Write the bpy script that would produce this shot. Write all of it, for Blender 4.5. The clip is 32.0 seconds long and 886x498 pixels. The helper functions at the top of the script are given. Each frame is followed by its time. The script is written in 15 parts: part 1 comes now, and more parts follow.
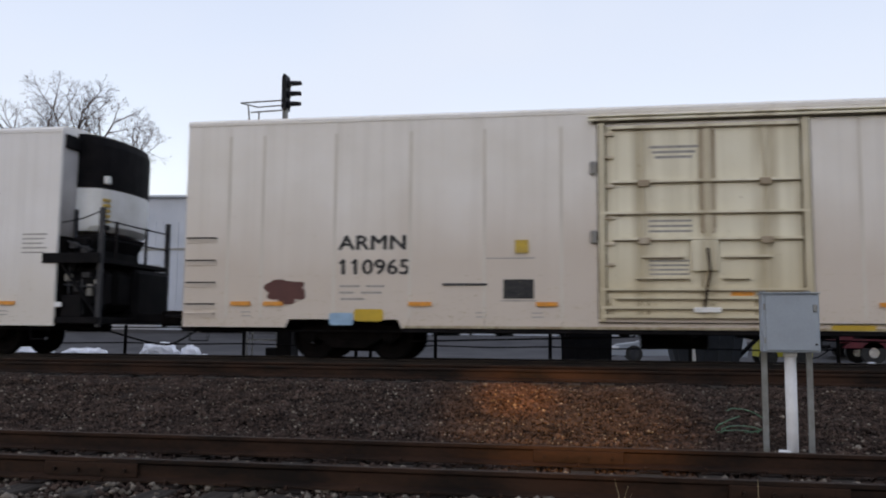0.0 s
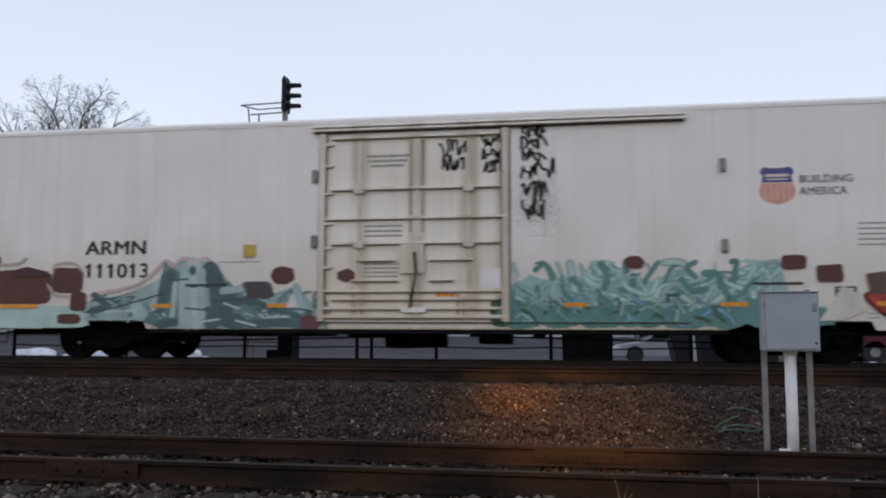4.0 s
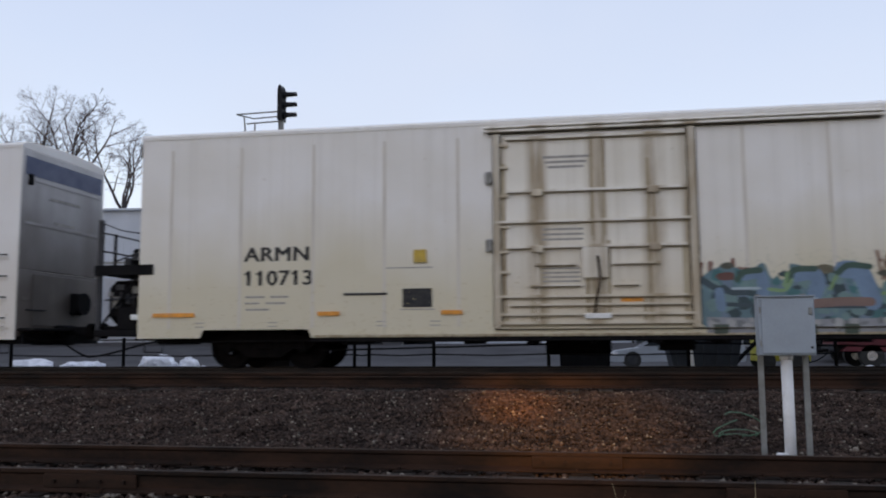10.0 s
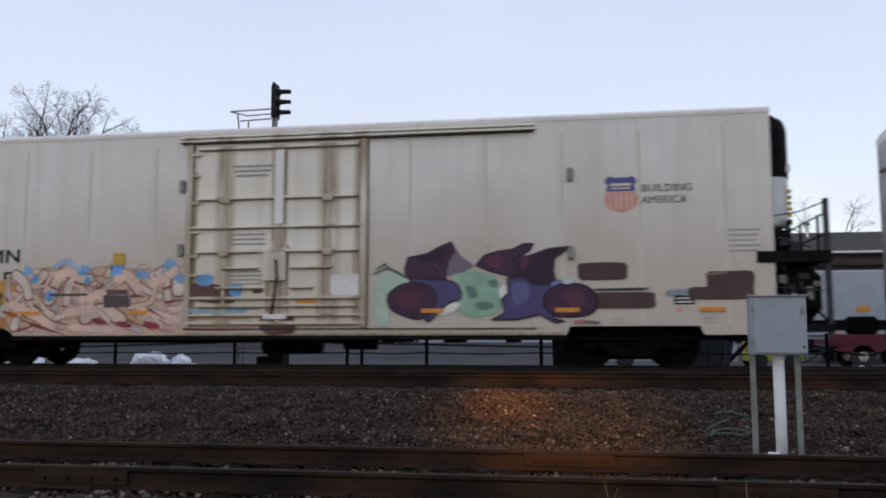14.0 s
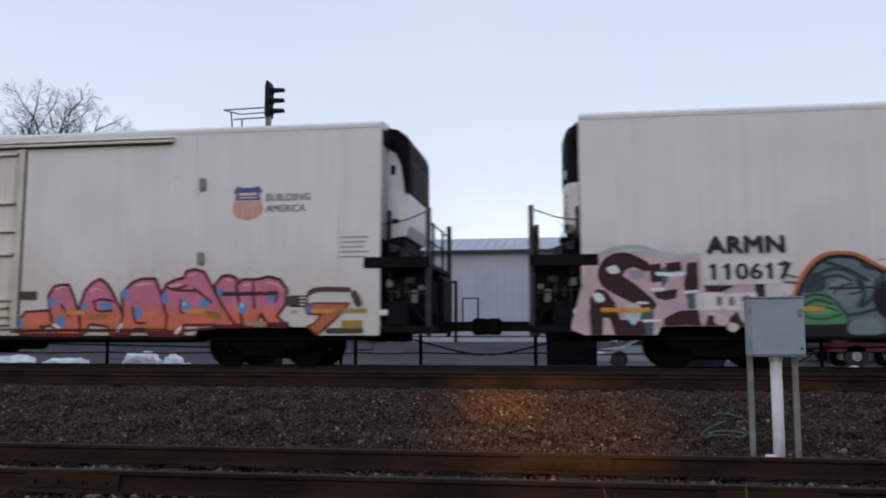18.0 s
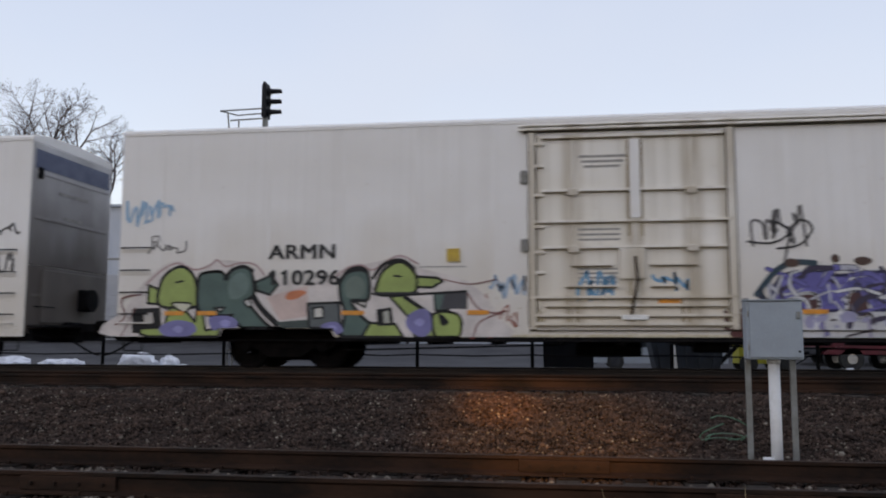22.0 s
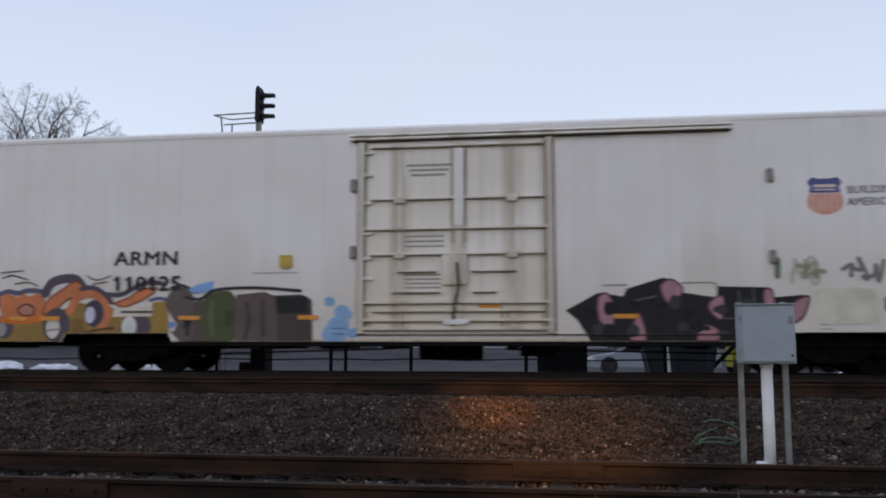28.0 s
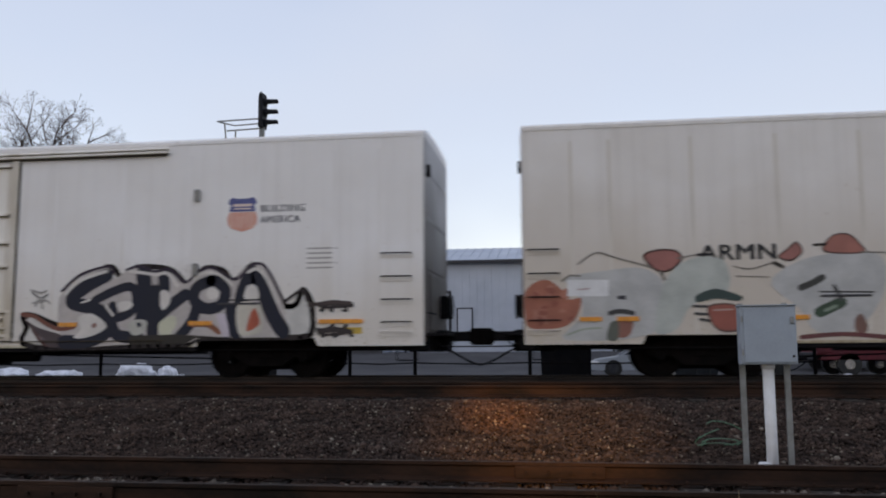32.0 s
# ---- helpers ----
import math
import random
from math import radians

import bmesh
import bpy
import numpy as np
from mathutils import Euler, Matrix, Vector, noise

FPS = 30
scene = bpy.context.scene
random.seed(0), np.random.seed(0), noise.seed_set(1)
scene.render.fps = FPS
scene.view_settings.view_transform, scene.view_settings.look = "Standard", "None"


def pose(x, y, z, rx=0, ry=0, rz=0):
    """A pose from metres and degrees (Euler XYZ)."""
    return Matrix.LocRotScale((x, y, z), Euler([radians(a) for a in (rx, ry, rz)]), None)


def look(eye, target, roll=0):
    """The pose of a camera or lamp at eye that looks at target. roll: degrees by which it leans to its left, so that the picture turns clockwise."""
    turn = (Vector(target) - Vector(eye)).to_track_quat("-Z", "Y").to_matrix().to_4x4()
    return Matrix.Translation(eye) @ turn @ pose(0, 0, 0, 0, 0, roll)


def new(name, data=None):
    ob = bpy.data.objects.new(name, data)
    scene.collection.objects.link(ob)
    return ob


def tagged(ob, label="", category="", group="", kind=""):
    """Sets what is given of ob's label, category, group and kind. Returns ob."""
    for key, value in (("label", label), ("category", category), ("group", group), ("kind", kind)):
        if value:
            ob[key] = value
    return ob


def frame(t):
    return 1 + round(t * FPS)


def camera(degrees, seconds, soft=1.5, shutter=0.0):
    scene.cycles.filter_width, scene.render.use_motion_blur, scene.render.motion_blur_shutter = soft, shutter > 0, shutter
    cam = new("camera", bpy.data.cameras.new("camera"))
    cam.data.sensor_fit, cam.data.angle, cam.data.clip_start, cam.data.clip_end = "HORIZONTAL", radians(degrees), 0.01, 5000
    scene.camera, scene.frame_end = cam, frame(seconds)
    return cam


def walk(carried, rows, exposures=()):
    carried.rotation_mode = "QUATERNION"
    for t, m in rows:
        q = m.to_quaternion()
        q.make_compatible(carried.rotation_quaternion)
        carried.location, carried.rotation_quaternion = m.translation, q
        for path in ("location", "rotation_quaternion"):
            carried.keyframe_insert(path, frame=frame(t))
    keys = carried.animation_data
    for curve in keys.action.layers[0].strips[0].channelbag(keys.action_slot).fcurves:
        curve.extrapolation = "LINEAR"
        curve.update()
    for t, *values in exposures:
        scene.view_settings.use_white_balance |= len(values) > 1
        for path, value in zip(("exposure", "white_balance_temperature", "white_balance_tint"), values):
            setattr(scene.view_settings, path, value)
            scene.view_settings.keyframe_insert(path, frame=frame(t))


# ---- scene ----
cam = camera(55.0, 32.0, soft=2.0, shutter=0.3)
EYE_Z = 0.558


def aim(turn, pitch, lean, dx, dy, dz):
    """A pose of the camera: degrees to its left, upwards and of lean, and metres off its stand."""
    return pose(dx, dy, EYE_Z + dz, 90 + pitch, 0, turn) @ pose(0, 0, 0, 0, 0, lean)


# seconds, turn, pitch, lean, and the sway of the hand
STAND = [
    (0, 9.59, 5.60, 0.46, -0.017, -0.013, 0.012),
    (0.5, 9.57, 5.66, 0.24, -0.013, -0.010, 0.012),
    (1, 9.56, 5.60, 0.35, -0.018, -0.009, 0.011),
    (1.5, 9.42, 5.61, 0.22, -0.011, -0.005, 0.010),
    (2, 9.49, 5.74, 0.24, -0.011, -0.018, -0.004),
    (2.5, 9.58, 5.70, 0.27, -0.004, -0.020, -0.006),
    (3, 9.65, 5.70, 0.22, 0.006, -0.027, 0.002),
    (3.5, 9.65, 5.70, 0.18, -0.001, -0.024, -0.000),
    (5.5, 9.65, 5.80, 0.25, -0.006, -0.023, -0.002),
    (6, 9.66, 5.77, 0.18, 0.004, -0.017, 0.006),
    (6.5, 9.49, 5.79, 0.45, 0.001, -0.028, -0.002),
    (7, 9.41, 5.79, 0.51, -0.000, -0.021, -0.006),
    (7.5, 9.38, 5.77, 0.24, -0.000, -0.032, 0.007),
    (8, 9.48, 5.99, -0.16, 0.001, -0.023, 0.001),
    (8.5, 9.59, 6.17, -0.31, -0.002, -0.020, -0.001),
    (9, 9.68, 6.13, -0.33, 0.005, -0.034, 0.001),
    (9.5, 9.54, 6.19, -0.31, 0.001, -0.031, -0.003),
    (10, 9.44, 6.20, -0.32, 0.005, -0.043, -0.001),
    (10.5, 9.16, 6.21, -0.17, 0.011, -0.041, -0.010),
    (11, 9.05, 6.17, -0.13, 0.010, -0.035, -0.006),
    (11.5, 9.08, 6.14, -0.16, 0.014, -0.037, -0.009),
    (12, 9.16, 6.10, -0.14, 0.015, -0.030, -0.005),
    (12.5, 9.11, 6.05, -0.03, 0.004, -0.033, -0.005),
    (13, 9.07, 6.01, -0.11, 0.017, -0.037, 0.000),
    (13.5, 9.00, 6.08, -0.08, 0.017, -0.039, -0.008),
    (14, 9.00, 6.13, -0.05, 0.006, -0.035, -0.012),
    (14.5, 9.03, 6.16, 0.09, 0.006, -0.035, -0.017),
    (15, 8.73, 5.85, 0.60, 0.003, -0.032, -0.005),
    (15.5, 8.40, 5.83, 0.45, -0.051, 0.044, 0.022),
    (17.5, 8.54, 5.98, 0.16, -0.038, 0.029, 0.021),
    (18, 8.54, 6.06, 0.00, -0.032, 0.032, 0.013),
    (18.5, 7.96, 5.87, 1.01, -0.047, 0.014, 0.021),
    (19, 7.63, 6.04, 0.74, -0.046, 0.025, 0.010),
    (19.5, 7.59, 5.95, 0.68, -0.034, 0.024, 0.020),
    (20, 7.45, 6.03, 0.69, -0.032, 0.030, 0.016),
    (20.5, 7.63, 6.20, 0.15, -0.028, 0.033, 0.015),
    (21, 7.88, 6.24, 0.16, -0.054, 0.050, 0.022),
    (21.5, 8.18, 6.27, 0.09, -0.051, 0.051, 0.017),
    (22, 8.27, 6.17, 0.13, -0.056, 0.045, 0.017),
    (22.5, 8.42, 6.17, -0.06, -0.049, 0.044, 0.024),
    (23, 8.48, 6.13, -0.02, -0.050, 0.044, 0.029),
    (23.5, 8.40, 6.28, -0.06, -0.057, 0.048, 0.025),
    (24, 8.29, 6.33, -0.00, -0.051, 0.038, 0.023),
    (24.5, 8.09, 6.26, 0.22, -0.051, 0.038, 0.020),
    (26.5, 7.86, 6.42, 0.33, -0.062, 0.048, 0.018),
    (27, 7.80, 6.37, 0.23, -0.048, 0.037, 0.026),
    (27.5, 7.83, 6.45, 0.11, -0.043, 0.044, 0.020),
    (28, 7.86, 6.44, 0.02, -0.049, 0.046, 0.023),
    (28.5, 7.94, 6.44, -0.00, -0.053, 0.046, 0.026),
    (29, 7.99, 6.42, 0.02, -0.055, 0.046, 0.027),
    (29.5, 7.96, 6.42, -0.01, -0.057, 0.050, 0.028),
    (30, 8.17, 6.56, -0.16, -0.011, -0.005, 0.002),
    (30.5, 8.18, 6.58, -0.14, -0.007, -0.014, 0.003),
    (31, 8.14, 6.72, -0.31, -0.013, -0.015, -0.002),
    (31.5, 8.13, 6.70, -0.28, -0.018, 0.003, 0.005),
    (32, 8.15, 6.75, -0.32, -0.018, 0.005, 0.005),
]
walk(cam, [(t, aim(*r)) for t, *r in STAND], exposures=[(0, 0.94, 9900, 20.0), (3, 0.90, 9500, 20.0), (6, 0.83, 10000, 20.0), (7, 0.85, 9750, 20.0), (9, 0.80, 9400, 20.0), (11, 0.81, 9000, 20.0), (13, 0.83, 9400, 20.0), (14, 0.83, 9350, 20.0), (15, 0.83, 9050, 20.0), (18, 0.80, 9350, 20.0), (20, 0.81, 9700, 20.0), (24, 0.77, 9800, 20.0), (27, 0.78, 9300, 20.0), (29, 0.71, 9150, 20.0), (30, 0.84, 9750, 20.0), (31, 0.82, 9800, 20.0), (32, 0.73, 9500, 20.0)])

# ---- sky and light: a clear sky after sunset, no direct sun ----
world = bpy.data.worlds.new("sky")
scene.world = world
world.use_nodes = True
wn = world.node_tree
sky = wn.nodes.new("ShaderNodeTexSky")
sky.sky_type, sky.sun_disc = "NISHITA", False
sky.sun_elevation, sky.sun_rotation = radians(88), radians(-70)
sky.altitude, sky.air_density, sky.dust_density, sky.ozone_density = 200, 1.0, 0.25, 1.0
# thin high cloud, rosy white, drawn out in soft veils over the blue
wco, wmp, wns, wrg, wmx = (wn.nodes.new("ShaderNode" + k) for k in ("TexCoord", "Mapping", "TexNoise", "MapRange", "MixRGB"))
wmp.inputs["Scale"].default_value = (1.6, 1.6, 3.2)
wns.inputs["Scale"].default_value, wns.inputs["Detail"].default_value = 1.3, 3
for k, v in (("From Min", 0.34), ("From Max", 0.66), ("To Min", 0.35), ("To Max", 0.85)):
    wrg.inputs[k].default_value = v
wmx.inputs[2].default_value = (2.08, 3.02, 4.6, 1)
wn.links.new(wco.outputs["Generated"], wmp.inputs[0]), wn.links.new(wmp.outputs[0], wns.inputs["Vector"])
wn.links.new(wns.outputs[0], wrg.inputs["Value"]), wn.links.new(wrg.outputs[0], wmx.inputs[0])
wn.links.new(sky.outputs[0], wmx.inputs[1]), wn.links.new(wmx.outputs[0], wn.nodes["Background"].inputs[0])
wn.nodes["Background"].inputs[1].default_value = 0.15
sun = new("sun", bpy.data.lights.new("sun", "SUN"))
sun.data.energy, sun.data.angle, sun.data.color = 0.15, radians(40), (1.0, 0.94, 0.91)
sun.matrix_world = look((-34, -60, 20), (0, 0, 0))

# unseen spots added for the long orange glow over the siding and ballast slope
for name, watts, tint, cone, aim_at in (("orange_glow_spot", 12000, (1.0, 0.42, 0.05), 4.0, (-0.98, 11.9, -0.3)), ("golden_glow_spot", 7000, (1.0, 0.62, 0.19), 11.0, (-0.3, 10.4, -0.35))):
    glow = new(name, bpy.data.lights.new(name, "SPOT"))
    glow.data.energy, glow.data.color, glow.data.spot_size, glow.data.spot_blend = watts, tint, radians(cone), 1.0
    glow.data.shadow_soft_size = 0.06
    glow.matrix_world = look((1.5, -8.0, 5.4), aim_at)

# ---- materials ----
MATS = {}


def mat(name, a, b=None, rough=0.7, metal=0.0, scale=6.0, bump=0.15, fine=40.0, stretch=(1, 1, 1), mix=0.5, island=0.0, gloss=0.5):
    """A surface of two colours mixed by coarse and fine grain, with relief."""
    if name in MATS:
        return MATS[name]
    m = bpy.data.materials.new(name)
    m.use_nodes = True
    n, l = m.node_tree.nodes, m.node_tree.links
    bs = n["Principled BSDF"]
    b = b or tuple(c * 0.8 for c in a)
    co, mp = n.new("ShaderNodeTexCoord"), n.new("ShaderNodeMapping")
    mp.inputs["Scale"].default_value = stretch
    l.new(co.outputs["Object"], mp.inputs[0])
    n1, n2 = n.new("ShaderNodeTexNoise"), n.new("ShaderNodeTexNoise")
    for k, s in ((n1, scale), (n2, fine)):
        k.inputs["Scale"].default_value, k.inputs["Detail"].default_value = s, 6
        l.new(mp.outputs[0], k.inputs["Vector"])
    ad = n.new("ShaderNodeMath")
    ad.operation = "MULTIPLY_ADD"
    ad.inputs[1].default_value, ad.inputs[2].default_value = 0.35, 0.0
    l.new(n2.outputs[0], ad.inputs[0])
    sm = n.new("ShaderNodeMath")
    l.new(n1.outputs[0], sm.inputs[0]), l.new(ad.outputs[0], sm.inputs[1])
    rp = n.new("ShaderNodeMapRange")
    rp.inputs["From Min"].default_value, rp.inputs["From Max"].default_value = 0.68 - mix * 0.36, 0.68 + (1 - mix) * 0.36
    l.new(sm.outputs[0], rp.inputs["Value"])
    mx = n.new("ShaderNodeMixRGB")
    mx.inputs[1].default_value, mx.inputs[2].default_value = (*a, 1), (*b, 1)
    l.new(rp.outputs[0], mx.inputs[0])
    out = mx.outputs[0]
    if island:
        ge, hs = n.new("ShaderNodeNewGeometry"), n.new("ShaderNodeHueSaturation")
        mr = n.new("ShaderNodeMapRange")
        mr.inputs["To Min"].default_value, mr.inputs["To Max"].default_value = 1 - island, 1 + island
        l.new(ge.outputs["Random Per Island"], mr.inputs["Value"])
        l.new(mr.outputs[0], hs.inputs["Value"]), l.new(out, hs.inputs["Color"])
        out = hs.outputs[0]
    l.new(out, bs.inputs["Base Color"])
    bs.inputs["Roughness"].default_value, bs.inputs["Metallic"].default_value = rough, metal
    bs.inputs["Specular IOR Level"].default_value = gloss
    bp = n.new("ShaderNodeBump")
    bp.inputs["Strength"].default_value, bp.inputs["Distance"].default_value = bump, 0.02
    l.new(sm.outputs[0], bp.inputs["Height"]), l.new(bp.outputs[0], bs.inputs["Normal"])
    MATS[name] = m
    return m


def car_paint(name, clean, grime, rust, amount, streak, dust_fade=None, film=0.0, reach=0.0, caked=0.0):
    """Weathered railcar enamel: clean colour, grime in soft clouds and runs, a film of dried splash with the side's
    fade of light coloured in, a little rust; caked: dirt run down beside a door's lock bars.
    """
    m = bpy.data.materials.new(name)
    m.use_nodes = True
    n, l = m.node_tree.nodes, m.node_tree.links
    bs = n["Principled BSDF"]
    co = n.new("ShaderNodeTexCoord")
    oi = n.new("ShaderNodeObjectInfo")
    off = n.new("ShaderNodeVectorMath")
    off.operation = "MULTIPLY_ADD"
    off.inputs[1].default_value = (1, 1, 1)
    cb = n.new("ShaderNodeCombineXYZ")
    sc = n.new("ShaderNodeMath")
    sc.operation = "MULTIPLY"
    sc.inputs[1].default_value = 60.0
    l.new(oi.outputs["Random"], sc.inputs[0]), l.new(sc.outputs[0], cb.inputs[0])
    l.new(co.outputs["Object"], off.inputs[0]), l.new(cb.outputs[0], off.inputs[2])

    def noisy(scale, stretch, detail=6):
        mp, t = n.new("ShaderNodeMapping"), n.new("ShaderNodeTexNoise")
        mp.inputs["Scale"].default_value = stretch
        t.inputs["Scale"].default_value, t.inputs["Detail"].default_value = scale, detail
        l.new(off.outputs[0], mp.inputs[0]), l.new(mp.outputs[0], t.inputs["Vector"])
        return t.outputs[0]

    def ramp(sock, a, b, top=1.0):
        r = n.new("ShaderNodeMapRange")
        for k, v in (("From Min", a), ("From Max", b), ("To Max", top)):
            r.inputs[k].default_value = v
        l.new(sock, r.inputs["Value"])
        return r.outputs[0]

    def blend(fac, a, b):
        x = n.new("ShaderNodeMixRGB")
        l.new(fac, x.inputs[0])
        for s, v in ((1, a), (2, b)):
            if isinstance(v, tuple):
                x.inputs[s].default_value = (*v, 1)
            else:
                l.new(v, x.inputs[s])
        return x.outputs[0]

    cloud = ramp(noisy(0.5, (1, 1, 1.3)), 0.36, 0.72, amount)
    runs = ramp(noisy(1.1, (5, 1, 0.12)), 0.48, 0.75, streak)
    specks = ramp(noisy(9.0, (1, 1, 1)), 0.68, 0.78, 0.5)
    c = blend(cloud, clean, grime)
    c = blend(runs, c, tuple(g * 0.8 for g in grime))
    if dust_fade:
        # dried track splash in ragged tongues, plus painted fade of light towards the foot
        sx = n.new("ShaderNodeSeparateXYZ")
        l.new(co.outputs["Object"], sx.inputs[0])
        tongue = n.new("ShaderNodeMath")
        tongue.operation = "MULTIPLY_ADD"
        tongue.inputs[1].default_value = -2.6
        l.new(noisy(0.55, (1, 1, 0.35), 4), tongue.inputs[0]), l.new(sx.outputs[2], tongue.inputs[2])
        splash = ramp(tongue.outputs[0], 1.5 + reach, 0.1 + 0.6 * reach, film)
        c = blend(splash, c, dust_fade)
    if caked:
        across = n.new("ShaderNodeSeparateXYZ")
        l.new(co.outputs["Object"], across.inputs[0])
        spread = noisy(0.9, (2.2, 1, 0.5), 5)
        for x, w, much in ((0.86, 0.26, 1.0), (2.03, 0.22, 0.9), (3.12, 0.28, 1.0), (3.82, 0.22, 1.0), (0.08, 0.2, 0.8)):
            away = n.new("ShaderNodeMath")
            away.operation = "SUBTRACT"
            away.inputs[1].default_value = x
            l.new(across.outputs[0], away.inputs[0])
            dist = n.new("ShaderNodeMath")
            dist.operation = "ABSOLUTE"
            l.new(away.outputs[0], dist.inputs[0])
            near = n.new("ShaderNodeMath")
            near.operation = "MULTIPLY"
            l.new(ramp(dist.outputs[0], w, 0.45 * w, much), near.inputs[0]), l.new(ramp(spread, 0.30, 0.58, caked), near.inputs[1])
            c = blend(near.outputs[0], c, tuple(0.28 * g + 0.6 * r for g, r in zip(grime, rust)))
    c = blend(specks, c, rust)
    l.new(c, bs.inputs["Base Color"])
    bs.inputs["Roughness"].default_value = 0.55
    bp = n.new("ShaderNodeBump")
    bp.inputs["Strength"].default_value, bp.inputs["Distance"].default_value = 0.12, 0.02
    l.new(noisy(3.0, (1, 1, 0.5)), bp.inputs["Height"]), l.new(bp.outputs[0], bs.inputs["Normal"])
    MATS[name] = m
    return m


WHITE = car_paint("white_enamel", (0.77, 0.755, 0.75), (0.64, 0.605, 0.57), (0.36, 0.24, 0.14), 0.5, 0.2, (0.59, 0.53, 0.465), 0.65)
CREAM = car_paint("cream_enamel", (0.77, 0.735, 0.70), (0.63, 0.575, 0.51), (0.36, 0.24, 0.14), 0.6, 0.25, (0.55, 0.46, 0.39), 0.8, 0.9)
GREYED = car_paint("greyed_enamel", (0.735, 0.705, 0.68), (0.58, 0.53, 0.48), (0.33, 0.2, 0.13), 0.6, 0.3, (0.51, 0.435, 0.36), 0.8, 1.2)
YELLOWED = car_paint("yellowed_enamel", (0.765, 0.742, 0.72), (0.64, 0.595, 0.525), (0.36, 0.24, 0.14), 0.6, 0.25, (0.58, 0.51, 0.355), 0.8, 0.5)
DOOR_CREAM = car_paint("yellowed_door_enamel", (0.765, 0.73, 0.67), (0.60, 0.53, 0.42), (0.27, 0.17, 0.08), 0.5, 0.5, (0.50, 0.41, 0.29), 0.6, caked=0.95)
DOOR_WHITE = car_paint("white_door_enamel", (0.77, 0.735, 0.69), (0.62, 0.56, 0.47), (0.3, 0.2, 0.1), 0.55, 0.5, (0.56, 0.48, 0.38), 0.5, caked=0.6)
DOOR_YELLOW = car_paint("olive_yellow_door_enamel", (0.745, 0.695, 0.56), (0.60, 0.53, 0.38), (0.27, 0.18, 0.08), 0.6, 0.55, (0.52, 0.43, 0.28), 0.6, caked=0.6)
MEMBER = car_paint("rust_stained_door_bars", (0.69, 0.62, 0.51), (0.46, 0.37, 0.26), (0.17, 0.10, 0.05), 0.85, 0.6, caked=0.8)
MEMBER_CLEAN = car_paint("dirt_stained_door_bars", (0.755, 0.71, 0.65), (0.58, 0.50, 0.40), (0.22, 0.14, 0.07), 0.7, 0.5, caked=0.5)
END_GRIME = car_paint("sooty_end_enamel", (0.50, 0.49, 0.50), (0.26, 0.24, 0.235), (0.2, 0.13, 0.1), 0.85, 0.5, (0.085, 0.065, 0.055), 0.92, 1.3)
SOOT_END = car_paint("oily_end_enamel", (0.16, 0.135, 0.12), (0.05, 0.04, 0.036), (0.12, 0.07, 0.05), 0.9, 0.6)
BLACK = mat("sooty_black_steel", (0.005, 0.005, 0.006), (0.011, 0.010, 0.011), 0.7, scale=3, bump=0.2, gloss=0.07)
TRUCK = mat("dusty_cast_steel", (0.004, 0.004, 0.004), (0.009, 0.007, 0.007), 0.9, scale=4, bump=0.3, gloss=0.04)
GREYSTEEL = mat("grey_painted_steel", (0.03, 0.032, 0.038), (0.05, 0.05, 0.055), 0.6, scale=5, gloss=0.2)
UNITWHITE = mat("white_housing_plastic", (0.78, 0.78, 0.78), (0.66, 0.65, 0.63), 0.4, scale=2, bump=0.05)
ORANGE = mat("orange_reflector", (0.85, 0.30, 0.02), (0.6, 0.22, 0.03), 0.35, scale=8, bump=0.05)
YELLOW = mat("yellow_placard", (0.58, 0.37, 0.04), (0.40, 0.26, 0.05), 0.5, scale=9, bump=0.05)
INK = mat("black_stencil_paint", (0.022, 0.022, 0.026), (0.05, 0.05, 0.05), 0.6, scale=12, bump=0.03, gloss=0.15)
SLOGAN = mat("slate_stencil_paint", (0.08, 0.08, 0.10), (0.14, 0.14, 0.15), 0.6, scale=12, bump=0.03, gloss=0.15)
FADED = mat("faded_stencil_paint", (0.22, 0.21, 0.20), (0.36, 0.34, 0.32), 0.6, scale=12, bump=0.03)
NAVY = mat("navy_shield_paint", (0.035, 0.05, 0.19), (0.07, 0.09, 0.25), 0.5, scale=9, bump=0.03)
SALMON = mat("faded_red_shield_paint", (0.62, 0.24, 0.18), (0.66, 0.33, 0.26), 0.5, scale=9, bump=0.03)
PAPER = mat("white_label", (0.8, 0.8, 0.8), (0.7, 0.7, 0.68), 0.5, scale=9, bump=0.03)
RAILRUST = mat("rusty_rail_steel", (0.046, 0.022, 0.014), (0.010, 0.007, 0.006), 0.7, 0.2, scale=3, bump=0.3, stretch=(0.4, 1, 1), gloss=0.15)
RAILDARK = mat("dark_rail_steel", (0.018, 0.016, 0.016), (0.035, 0.026, 0.022), 0.55, 0.4, scale=3, bump=0.2, stretch=(0.4, 1, 1), gloss=0.2)
TIEWOOD = mat("weathered_creosoted_oak", (0.022, 0.018, 0.016), (0.055, 0.047, 0.042), 0.9, scale=2.5, fine=25, bump=0.6, stretch=(6, 0.7, 6), gloss=0.08)
STONE = mat("crushed_brown_stone", (0.072, 0.047, 0.038), (0.024, 0.017, 0.015), 0.92, scale=5, fine=60, bump=0.3, island=0.5, gloss=0.1)
GRITBED = mat("ballast_bed_grit", (0.034, 0.024, 0.020), (0.015, 0.011, 0.010), 0.95, scale=14, fine=55, bump=1.0, gloss=0.05)
ASPHALT = mat("old_grey_asphalt", (0.085, 0.085, 0.09), (0.055, 0.055, 0.06), 0.85, scale=0.6, fine=70, bump=0.2, gloss=0.15)
